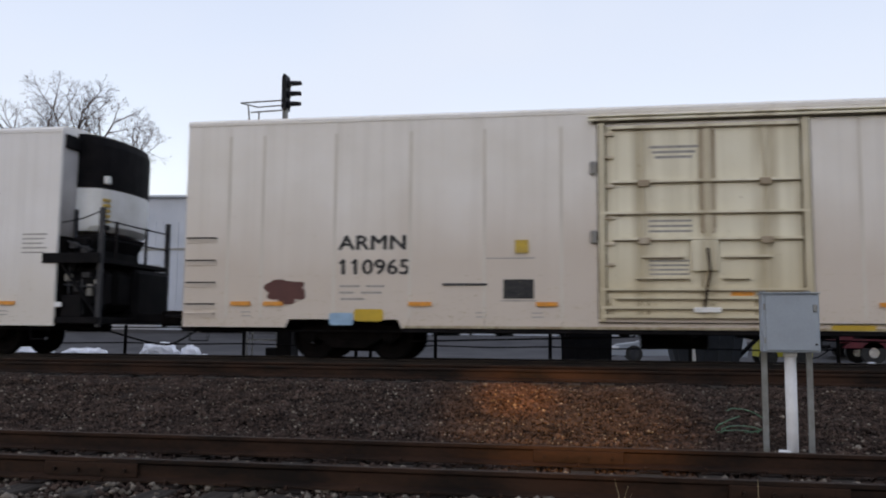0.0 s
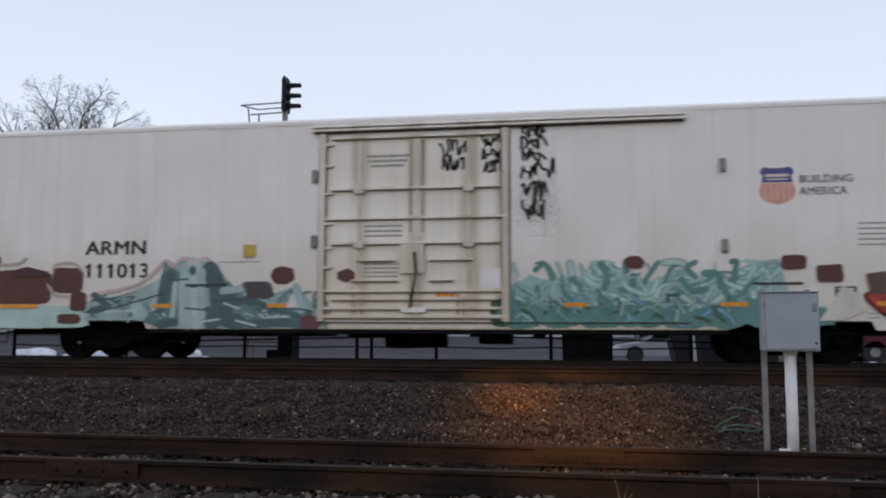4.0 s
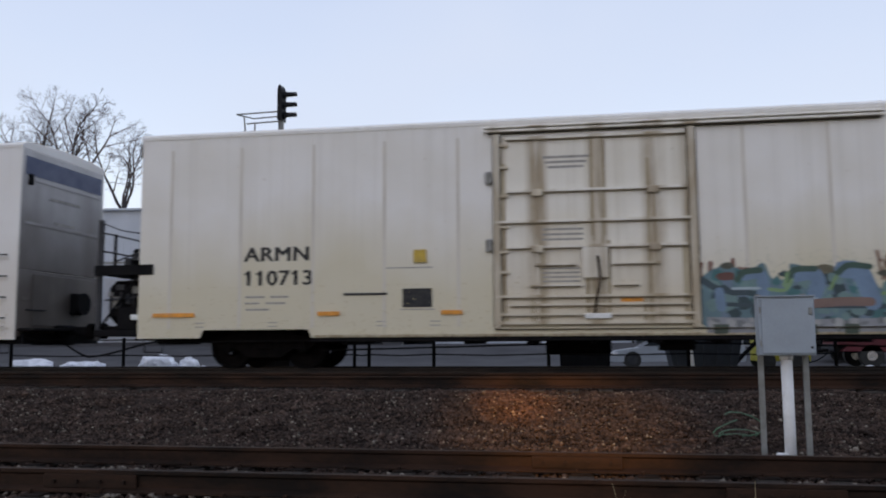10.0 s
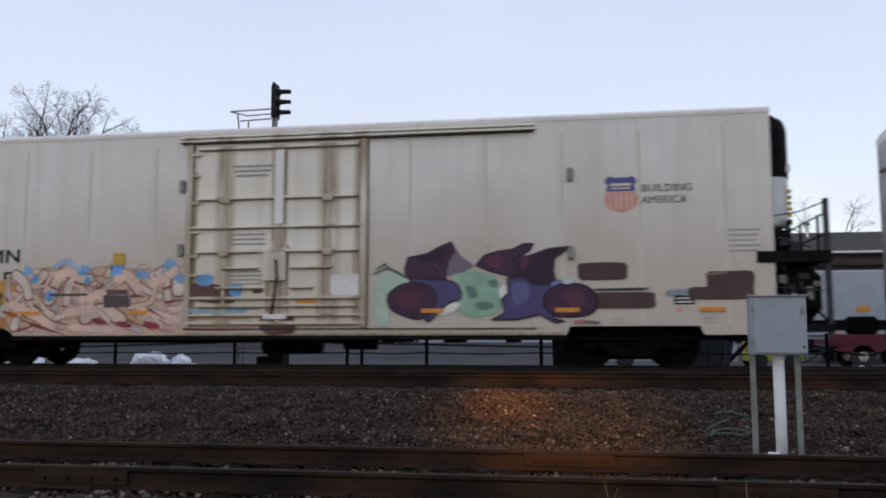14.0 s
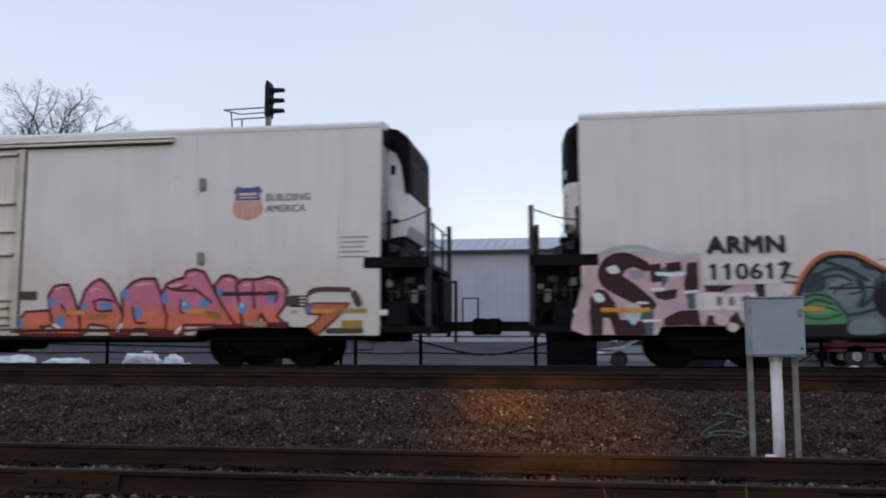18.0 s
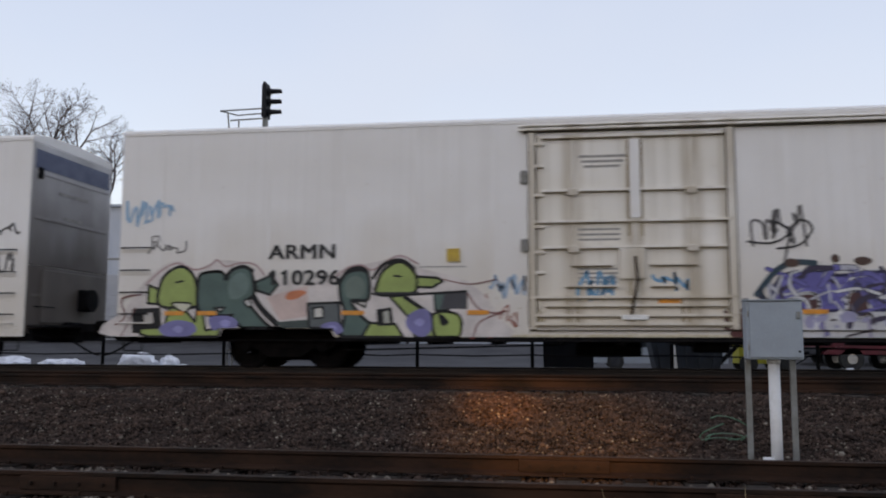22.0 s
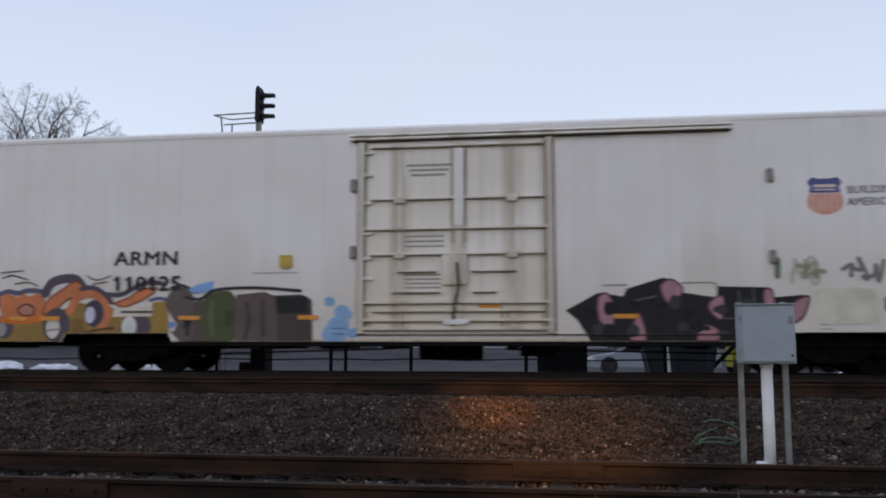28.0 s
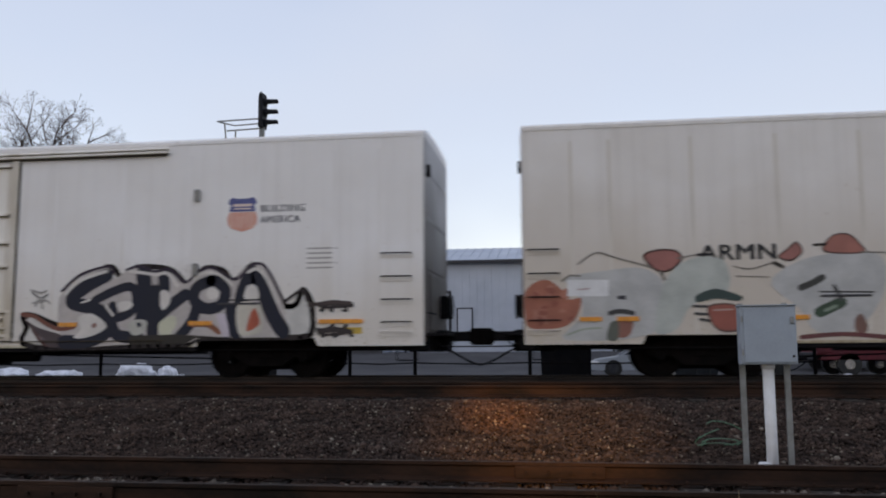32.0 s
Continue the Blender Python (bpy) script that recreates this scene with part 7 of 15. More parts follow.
shape(F, (0.4, 0.06, 0.05), ((0.74, 0.71), (0.70, 1.77), (0.83, 1.93), (1.85, 1.88), (2.00, 1.59), (1.82, 1.26), (1.90, 0.69)), (0.14, 0.03, 0.03), 0.063, soft=False, label="red painted block")
shape(F, (0.4, 0.06, 0.05), ((2.12, 0.75), (2.11, 1.83), (2.28, 2.04), (2.63, 1.83), (2.76, 1.66), (3.32, 1.66), (3.68, 1.41), (3.73, 0.71)), (0.14, 0.03, 0.03), 0.063, soft=False, label="red painted block")
mottle(F, 0.75, 1.92, 0.73, 1.77, ((0.32, 0.045, 0.04), (0.46, 0.1, 0.08)), 16, 0.185, 641)
mottle(F, 2.16, 3.67, 0.75, 1.67, ((0.3, 0.045, 0.04), (0.46, 0.1, 0.08)), 20, 0.185, 642)
line(F, (0.1, 0.02, 0.02), ((1.39, 1.93), (1.58, 2.13), (1.78, 1.91)), 0.042)
line(F, (0.1, 0.02, 0.02), ((2.09, 1.88), (2.28, 2.10), (2.50, 1.93)), 0.042)
line(F, (0.45, 0.43, 0.4), ((1.47, 1.44), (1.77, 1.52), (2.12, 1.49)), 0.059)
shape(F, (0.28, 0.1, 0.05), ((2.85, 1.66), (3.99, 1.65), (4.33, 1.56), (4.33, 1.32), (3.58, 1.33)), soft=False)
shape(F, (0.36, 0.25, 0.06), ((3.23, 1.67), (3.83, 1.58), (4.37, 1.64), (4.42, 1.32), (3.83, 1.12), (3.32, 1.37)), label="ochre graffiti smear")
shape(F, (0.6, 0.26, 0.04), ((3.73, 1.03), (4.46, 1.05), (4.55, 0.80), (3.75, 0.78)), soft=False)
shape(F, (0.58, 0.3, 0.1), ((4.39, 1.87), (4.92, 1.81), (4.84, 1.56), (4.31, 1.58)))
shape(F, (0.55, 0.52, 0.46), ((3.90, 1.28), (3.95, 1.41), (4.08, 1.46), (4.22, 1.40), (4.27, 1.28), (4.21, 1.16), (4.08, 1.11), (3.96, 1.15)))
shape(F, (0.64, 0.46, 0.36), ((4.45, 1.52), (4.99, 1.64), (5.40, 1.95), (5.48, 1.63), (5.81, 2.27), (6.05, 2.26), (6.22, 1.86), (6.62, 1.78), (6.94, 1.93), (7.34, 2.04), (7.57, 1.76), (7.89, 1.84), (8.20, 2.11), (8.39, 1.99), (8.35, 1.60), (8.58, 1.21), (8.62, 0.68), (4.75, 0.66), (4.58, 1.12)), label="peach wildstyle graffiti with red lines")
wild_piece(F, 4.53, 8.57, 0.68, 2.01, None, ((0.66, 0.48, 0.38), (0.7, 0.53, 0.44), (0.62, 0.42, 0.3), (0.52, 0.46, 0.45)), (0.46, 0.24, 0.17), 70, 643, fine=0.7)
line(F, (0.3, 0.07, 0.05), ((4.50, 1.46), (5.00, 1.04), (5.97, 0.74)), 0.051, taper=True)
line(F, (0.3, 0.07, 0.05), ((4.92, 0.98), (5.49, 0.82)), 0.051, taper=True)
line(F, (0.3, 0.07, 0.05), ((5.42, 1.87), (5.26, 1.31)), 0.051, taper=True)
line(F, (0.3, 0.07, 0.05), ((5.77, 2.11), (5.71, 1.75), (5.97, 1.62)), 0.051, taper=True)
line(F, (0.3, 0.07, 0.05), ((6.70, 1.73), (6.54, 1.30), (6.30, 1.07)), 0.051, taper=True)
line(F, (0.3, 0.07, 0.05), ((7.96, 1.84), (7.76, 1.29), (7.49, 1.02)), 0.051, taper=True)
line(F, (0.3, 0.07, 0.05), ((8.28, 1.91), (8.35, 1.44), (8.19, 1.13)), 0.051, taper=True)
line(F, (0.3, 0.07, 0.05), ((4.83, 0.76), (5.65, 0.95), (6.30, 0.74)), 0.051, taper=True)
line(F, (0.3, 0.07, 0.05), ((6.93, 1.22), (7.56, 0.90), (8.34, 0.73)), 0.051, taper=True)
line(F, (0.3, 0.07, 0.05), ((7.26, 1.85), (7.49, 1.53), (7.72, 1.45)), 0.051, taper=True)
wild_piece(F, 4.57, 8.49, 0.73, 2.09, None, ((0.72, 0.58, 0.48), (0.7, 0.54, 0.42), (0.74, 0.62, 0.54)), (0.3, 0.1, 0.08), 26, 644, fine=1.0)
shape(F, (0.36, 0.05, 0.06), ((6.55, 1.02), (6.82, 0.98), (6.89, 0.89), (6.62, 0.91)))
shape(F, (0.36, 0.05, 0.06), ((7.11, 0.95), (7.38, 0.92), (7.44, 0.83), (7.17, 0.84)))
shape(F, (0.36, 0.05, 0.06), ((7.74, 0.94), (8.01, 0.91), (8.07, 0.81), (7.80, 0.83)))
shape(F, (0.16, 0.09, 0.08), ((6.76, 1.62), (7.33, 1.62), (7.41, 1.31), (6.79, 1.28)), soft=False)
line(F, (0.4, 0.3, 0.25), ((6.81, 1.50), (7.33, 1.51)), 0.025)
shape(F, (0.6, 0.22, 0.05), ((4.54, 1.16), (4.79, 1.14), (4.75, 1.04), (4.54, 1.06)))
shape(F, (0.16, 0.46, 0.52), ((4.82, 1.97), (4.89, 2.06), (4.92, 2.19), (4.98, 2.07), (5.08, 2.13), (5.04, 1.98), (4.95, 1.92)), soft=False, label="blue paint splash")
shape(F, (0.1, 0.36, 0.62), ((5.06, 1.81), (5.11, 1.90), (5.15, 2.01), (5.21, 1.91), (5.30, 1.96), (5.25, 1.82), (5.17, 1.76)), soft=False, label="blue paint splash")
shape(F, (0.1, 0.36, 0.62), ((5.40, 1.43), (5.47, 1.54), (5.51, 1.66), (5.57, 1.55), (5.68, 1.61), (5.63, 1.44), (5.54, 1.38)), soft=False, label="blue paint splash")
shape(F, (0.16, 0.46, 0.52), ((5.46, 1.74), (5.50, 1.81), (5.53, 1.90), (5.58, 1.82), (5.65, 1.86), (5.61, 1.74), (5.55, 1.70)), soft=False, label="blue paint splash")
shape(F, (0.1, 0.36, 0.62), ((6.16, 1.96), (6.22, 2.06), (6.26, 2.18), (6.32, 2.07), (6.41, 2.13), (6.36, 1.97), (6.28, 1.92)), soft=False, label="blue paint splash")
shape(F, (0.1, 0.36, 0.62), ((6.30, 1.79), (6.34, 1.86), (6.37, 1.96), (6.42, 1.87), (6.50, 1.92), (6.46, 1.79), (6.39, 1.75)), soft=False, label="blue paint splash")
shape(F, (0.16, 0.46, 0.52), ((6.88, 1.93), (6.95, 2.04), (6.99, 2.17), (7.06, 2.05), (7.17, 2.11), (7.11, 1.94), (7.02, 1.87)), soft=False, label="blue paint splash")
shape(F, (0.1, 0.36, 0.62), ((7.04, 2.01), (7.09, 2.09), (7.12, 2.18), (7.17, 2.10), (7.24, 2.14), (7.20, 2.02), (7.14, 1.97)), soft=False, label="blue paint splash")
shape(F, (0.1, 0.36, 0.62), ((7.46, 1.89), (7.52, 1.98), (7.55, 2.09), (7.61, 1.99), (7.69, 2.05), (7.65, 1.90), (7.57, 1.85)), soft=False, label="blue paint splash")
shape(F, (0.16, 0.46, 0.52), ((8.11, 2.07), (8.17, 2.17), (8.22, 2.31), (8.28, 2.18), (8.39, 2.25), (8.33, 2.08), (8.24, 2.01)), soft=False, label="blue paint splash")
shape(F, (0.1, 0.36, 0.62), ((8.03, 1.92), (8.08, 1.98), (8.10, 2.07), (8.15, 1.99), (8.22, 2.03), (8.18, 1.92), (8.12, 1.88)), soft=False, label="blue paint splash")
shape(F, (0.1, 0.36, 0.62), ((5.74, 2.18), (5.77, 2.24), (5.79, 2.31), (5.83, 2.25), (5.89, 2.28), (5.86, 2.19), (5.81, 2.15)), soft=False, label="blue paint splash")
shape(F, (0.16, 0.46, 0.52), ((8.43, 1.80), (8.47, 1.86), (8.49, 1.94), (8.53, 1.87), (8.59, 1.91), (8.56, 1.80), (8.51, 1.77)), soft=False, label="blue paint splash")
shape(F, (0.15, 0.08, 0.07), ((8.72, 1.71), (9.27, 1.72), (9.69, 1.54), (9.64, 1.31), (8.82, 1.39)), on_door=True)
shape(F, (0.1, 0.36, 0.62), ((9.59, 1.69), (9.89, 1.67), (9.81, 1.44), (9.63, 1.50)), on_door=True)
shape(F, (0.12, 0.38, 0.6), ((8.86, 1.89), (9.22, 1.90), (9.18, 1.70), (8.91, 1.71)), on_door=True)
line(F, (0.3, 0.45, 0.5), ((8.69, 1.17), (9.26, 1.13), (9.94, 1.16)), 0.084, True)
line(F, (0.55, 0.36, 0.26), ((8.69, 1.04), (9.26, 1.00), (10.01, 1.03)), 0.084, True)
line(F, (0.34, 0.36, 0.2), ((8.69, 0.93), (9.26, 0.89), (10.09, 0.92)), 0.084, True)
line(F, (0.5, 0.3, 0.22), ((8.69, 0.82), (9.26, 0.79), (10.16, 0.81)), 0.084, True)
line(F, (0.14, 0.36, 0.6), ((9.60, 1.20), (10.24, 1.22)), 0.076, True)
shape(F, (0.14, 0.09, 0.08), ((10.23, 0.89), (10.33, 1.03), (10.54, 1.08), (10.76, 1.01), (10.83, 0.89), (10.73, 0.75), (10.53, 0.69), (10.32, 0.74)), on_door=True)
shape(F, (0.14, 0.09, 0.08), ((10.08, 1.58), (10.12, 1.63), (10.22, 1.64), (10.32, 1.62), (10.35, 1.57), (10.31, 1.53), (10.21, 1.51), (10.12, 1.52)), on_door=True)
shape(F, (0.442, 0.562, 0.467), ((12.69, 0.89), (12.67, 1.55), (12.80, 1.86), (13.19, 1.93), (13.47, 1.73), (13.03, 1.37), (12.98, 0.89)), label="faded sage green graffiti")
shape(F, (0.281, 0.496, 0.373), ((14.28, 1.86), (14.50, 1.93), (14.89, 1.88), (15.19, 1.71), (15.24, 1.26), (15.10, 1.07), (14.62, 0.99), (14.32, 1.25), (14.39, 1.55)), label="mint green graffiti")
shape(F, (0.134, 0.244, 0.203), ((14.53, 1.61), (14.71, 1.59), (14.77, 1.42), (14.62, 1.38)))
shape(F, (0.134, 0.244, 0.203), ((14.99, 1.73), (15.17, 1.73), (15.17, 1.59), (15.02, 1.61)))
shape(F, (0.134, 0.244, 0.203), ((14.75, 1.28), (15.01, 1.30), (15.09, 1.19), (14.81, 1.14)))
shape(F, (0.836, 0.818, 0.783), ((15.20, 1.56), (15.35, 1.62), (15.36, 1.35), (15.23, 1.38)))
shape(F, (0.834, 0.816, 0.748), ((13.96, 1.21), (14.21, 1.30), (14.42, 1.25), (14.20, 1.07), (13.99, 1.06)))
shape(F, (0.203, 0.173, 0.211), ((14.04, 1.98), (14.13, 2.19), (14.28, 2.44), (14.45, 2.22), (14.71, 2.02), (14.50, 1.90), (14.18, 1.83)), soft=False)
shape(F, (0.078, 0.035, 0.065), ((13.31, 2.00), (13.37, 2.20), (13.76, 2.27), (14.02, 2.41), (14.25, 2.50), (14.33, 2.34), (14.19, 2.12), (14.13, 1.80), (14.16, 1.69), (13.80, 1.73), (13.46, 1.71), (13.33, 1.83)), (0.042, 0.03, 0.048), 0.038, soft=False, label="plum graffiti with a pointed crest")
shape(F, (0.045, 0.025, 0.041), ((13.53, 2.22), (13.82, 2.26), (14.12, 2.41), (14.16, 2.27), (13.97, 2.12), (13.64, 2.07)), soft=False)
shape(F, (0.088, 0.079, 0.179), ((13.40, 1.71), (13.79, 1.76), (14.19, 1.73), (14.40, 1.61), (14.44, 1.37), (14.21, 1.28), (13.96, 1.07), (13.84, 0.95), (13.71, 0.99)), (0.042, 0.03, 0.048), 0.038)
shape(F, (0.078, 0.035, 0.065), ((12.95, 1.37), (13.02, 1.52), (13.25, 1.66), (13.54, 1.69), (13.83, 1.61), (13.95, 1.37), (13.83, 1.07), (13.55, 0.97), (13.21, 1.07), (13.01, 1.19)), (0.042, 0.03, 0.048), 0.038, label="round plum graffiti blot")
shape(F, (0.11, 0.039, 0.058), ((13.13, 1.43), (13.41, 1.55), (13.65, 1.47), (13.59, 1.25), (13.28, 1.20)))
shape(F, (0.078, 0.035, 0.065), ((14.75, 2.03), (14.91, 2.22), (15.19, 2.30), (15.47, 2.33), (15.69, 2.44), (15.89, 2.44), (15.82, 2.33), (15.60, 2.19), (15.59, 1.97), (15.78, 1.83), (15.40, 1.81), (15.02, 1.91)), (0.042, 0.03, 0.048), 0.038, soft=False, label="plum graffiti spikes")
shape(F, (0.045, 0.025, 0.041), ((15.48, 2.15), (15.83, 2.21), (16.18, 2.33), (16.60, 2.37), (16.46, 2.26), (16.29, 2.14), (16.27, 1.88), (16.31, 1.69), (15.92, 1.64), (15.62, 1.78), (15.54, 1.97)), (0.042, 0.03, 0.048), 0.038, soft=False, label="plum graffiti spikes")
shape(F, (0.142, 0.041, 0.081), ((15.64, 2.19), (15.83, 2.21), (15.74, 1.97), (15.64, 1.90)), soft=False)
shape(F, (0.142, 0.041, 0.081), ((14.96, 2.15), (15.19, 2.25), (15.30, 2.09), (15.10, 1.97)))
shape(F, (0.088, 0.079, 0.179), ((15.37, 1.76), (15.66, 1.81), (15.88, 1.64), (16.13, 1.62), (16.36, 1.71), (16.46, 1.62), (16.18, 1.50), (16.07, 1.26), (16.29, 0.96), (16.47, 0.91), (16.29, 0.89), (16.01, 1.05), (15.54, 0.95), (15.07, 0.95), (15.31, 1.08), (15.26, 1.35), (15.38, 1.47)), (0.042, 0.03, 0.048), 0.038, soft=False, label="indigo graffiti stroke")
shape(F, (0.133, 0.133, 0.29), ((15.45, 1.62), (15.73, 1.66), (15.79, 1.38), (15.52, 1.24)))
shape(F, (0.189, 0.236, 0.422), ((16.23, 1.66), (16.43, 1.73), (16.43, 1.64), (16.29, 1.57)))
shape(F, (0.078, 0.035, 0.065), ((16.07, 1.26), (16.14, 1.47), (16.36, 1.62), (16.63, 1.65), (16.92, 1.58), (17.09, 1.38), (17.07, 1.15), (16.88, 1.03), (16.51, 1.00), (16.23, 1.05)), (0.042, 0.03, 0.048), 0.038, label="round plum graffiti blot")
shape(F, (0.122, 0.046, 0.071), ((16.43, 1.47), (16.74, 1.52), (16.89, 1.33), (16.63, 1.19)))
shape(F, (0.519, 0.664, 0.648), ((16.46, 1.71), (16.63, 1.73), (16.61, 1.65), (16.48, 1.64)))
line(F, (0.171, 0.193, 0.171), ((12.66, 1.88), (12.99, 1.98), (13.33, 1.80), (12.85, 2.08)), 0.038)
line(F, (0.171, 0.193, 0.171), ((12.72, 1.98), (12.93, 2.09)), 0.038)
line(F, (0.192, 0.163, 0.15), ((17.05, 1.52), (18.09, 1.54)), 0.038)
line(F, (0.303, 0.174, 0.154), ((19.16, 1.79), (19.52, 1.83)), 0.051)
line(F, (0.265, 0.313, 0.366), ((18.45, 1.44), (18.75, 1.47)), 0.114)
line(F, (0.192, 0.163, 0.15), ((16.76, 0.91), (17.13, 0.88)), 0.064)
line(F, (0.485, 0.181, 0.161), ((16.67, 0.89), (16.83, 0.89)), 0.076)
spatter(F, 12.59, 17.03, 1.61, 2.62, (0.2, 0.15, 0.22), 500, 649)
shape(H, (0.28, 0.42, 0.62), ((11.66, 1.85), (11.72, 1.94), (11.86, 1.97), (12.01, 1.93), (12.06, 1.85), (12.00, 1.77), (11.87, 1.73), (11.72, 1.76)))
shape(H, (0.28, 0.42, 0.62), ((11.57, 2.01), (11.63, 2.10), (11.77, 2.14), (11.92, 2.09), (11.97, 2.01), (11.92, 1.93), (11.78, 1.89), (11.64, 1.92)))
shape(H, (0.28, 0.42, 0.62), ((12.98, 1.99), (13.04, 2.07), (13.17, 2.11), (13.32, 2.06), (13.37, 1.99), (13.32, 1.90), (13.18, 1.87), (13.04, 1.90)))
shape(H, (0.28, 0.42, 0.62), ((12.73, 1.99), (12.79, 2.07), (12.93, 2.11), (13.08, 2.06), (13.13, 1.99), (13.07, 1.90), (12.93, 1.87), (12.80, 1.90)))
shape(H, (0.28, 0.42, 0.62), ((14.24, 2.06), (14.29, 2.15), (14.43, 2.18), (14.57, 2.14), (14.62, 2.06), (14.57, 1.98), (14.43, 1.94), (14.30, 1.97)))
shape(H, (0.28, 0.42, 0.62), ((14.04, 2.01), (14.09, 2.09), (14.23, 2.13), (14.37, 2.08), (14.42, 2.01), (14.37, 1.92), (14.23, 1.89), (14.10, 1.92)))
shape(H, (0.28, 0.42, 0.62), ((15.59, 2.16), (15.65, 2.24), (15.78, 2.28), (15.92, 2.24), (15.97, 2.16), (15.91, 2.08), (15.78, 2.04), (15.65, 2.07)))
shape(H, (0.28, 0.42, 0.62), ((16.29, 2.00), (16.35, 2.08), (16.48, 2.12), (16.62, 2.08), (16.67, 2.00), (16.61, 1.92), (16.48, 1.88), (16.35, 1.91)))
shape(H, (0.28, 0.42, 0.62), ((16.49, 2.12), (16.54, 2.20), (16.67, 2.23), (16.81, 2.19), (16.86, 2.12), (16.80, 2.03), (16.67, 2.00), (16.54, 2.03)))
shape(H, (0.28, 0.42, 0.62), ((17.95, 2.00), (18.00, 2.08), (18.13, 2.11), (18.26, 2.07), (18.31, 1.99), (18.25, 1.91), (18.13, 1.88), (18.00, 1.91)))
shape(H, (0.28, 0.42, 0.62), ((19.14, 1.73), (19.20, 1.81), (19.32, 1.84), (19.46, 1.80), (19.50, 1.72), (19.44, 1.65), (19.32, 1.61), (19.20, 1.64)))
shape(H, (0.28, 0.42, 0.62), ((19.06, 1.46), (19.12, 1.54), (19.24, 1.57), (19.38, 1.53), (19.42, 1.46), (19.36, 1.38), (19.24, 1.35), (19.12, 1.37)))
shape(H, (0.28, 0.42, 0.62), ((10.93, 1.21), (10.99, 1.29), (11.13, 1.33), (11.28, 1.29), (11.33, 1.21), (11.27, 1.12), (11.13, 1.09), (10.99, 1.12)))
shape(H, (0.28, 0.42, 0.62), ((19.10, 1.16), (19.15, 1.24), (19.28, 1.27), (19.41, 1.23), (19.45, 1.16), (19.40, 1.08), (19.27, 1.04), (19.15, 1.07)))
shape(H, (0.33, 0.42, 0.19), ((11.18, 1.68), (11.91, 1.68), (11.94, 1.91), (13.50, 1.91), (13.91, 1.82), (13.91, 1.95), (14.71, 1.98), (15.47, 2.20), (15.46, 1.87), (14.87, 1.65), (14.76, 0.66), (11.82, 0.66), (11.68, 1.01), (11.25, 1.39)), (0.02, 0.02, 0.022), 0.069, soft=False, label="lime and dark green graffiti letters")
shape(H, (0.09, 0.2, 0.11), ((11.36, 1.33), (12.21, 1.31), (13.51, 1.40), (14.76, 1.38), (14.72, 0.66), (11.83, 0.66), (11.68, 0.99)), soft=False)
mottle(H, 11.54, 14.64, 1.14, 1.57, ((0.2, 0.32, 0.15), (0.14, 0.27, 0.13)), 20, 0.123, 651)
line(H, (0.02, 0.02, 0.022), ((12.20, 1.65), (12.27, 1.33), (12.39, 1.11)), 0.069)
line(H, (0.02, 0.02, 0.022), ((12.74, 1.60), (13.28, 1.60)), 0.069)
line(H, (0.02, 0.02, 0.022), ((12.95, 1.08), (13.29, 1.33), (13.51, 1.57), (13.92, 0.94)), 0.062)
line(H, (0.02, 0.02, 0.022), ((13.50, 1.89), (13.99, 1.65), (14.55, 1.63)), 0.062)
line(H, (0.02, 0.02, 0.022), ((13.99, 1.65), (14.23, 1.14)), 0.139)
line(H, (0.02, 0.02, 0.022), ((11.62, 1.49), (12.04, 1.53), (12.13, 1.25)), 0.046)
line(H, (0.02, 0.02, 0.022), ((15.43, 1.87), (15.03, 1.81), (14.79, 1.53), (14.72, 0.66)), 0.077)
line(H, (0.02, 0.02, 0.022), ((13.19, 1.57), (12.99, 1.25)), 0.046)
shape(H, (0.22, 0.19, 0.05), ((11.64, 1.57), (11.69, 1.63), (11.81, 1.65), (11.93, 1.62), (11.98, 1.57), (11.93, 1.51), (11.81, 1.49), (11.70, 1.51)))
shape(H, (0.36, 0.42, 0.2), ((11.71, 1.57), (11.74, 1.60), (11.81, 1.61), (11.89, 1.60), (11.91, 1.57), (11.88, 1.54), (11.81, 1.53), (11.74, 1.54)))
shape(H, (0.22, 0.19, 0.05), ((12.53, 1.79), (12.57, 1.84), (12.69, 1.87), (12.81, 1.84), (12.85, 1.79), (12.81, 1.73), (12.69, 1.71), (12.58, 1.73)))
shape(H, (0.36, 0.42, 0.2), ((12.59, 1.79), (12.62, 1.82), (12.69, 1.83), (12.76, 1.81), (12.79, 1.79), (12.76, 1.76), (12.69, 1.75), (12.62, 1.76)))
shape(H, (0.22, 0.19, 0.05), ((14.99, 2.00), (15.04, 2.06), (15.15, 2.08), (15.27, 2.05), (15.31, 2.00), (15.26, 1.95), (15.15, 1.93), (15.04, 1.95)))
shape(H, (0.36, 0.42, 0.2), ((15.05, 2.00), (15.08, 2.03), (15.15, 2.04), (15.22, 2.03), (15.24, 2.00), (15.21, 1.98), (15.15, 1.96), (15.08, 1.97)))
shape(H, (0.66, 0.68, 0.62), ((12.36, 1.21), (12.39, 1.24), (12.47, 1.26), (12.56, 1.24), (12.59, 1.21), (12.56, 1.18), (12.48, 1.16), (12.39, 1.17)))
shape(H, (0.66, 0.68, 0.62), ((12.92, 1.36), (12.94, 1.40), (13.00, 1.41), (13.06, 1.39), (13.08, 1.36), (13.06, 1.33), (13.00, 1.32), (12.95, 1.33)))
shape(H, (0.66, 0.68, 0.62), ((13.68, 1.29), (13.73, 1.32), (13.84, 1.33), (13.96, 1.32), (14.00, 1.29), (13.95, 1.25), (13.84, 1.24), (13.73, 1.25)))
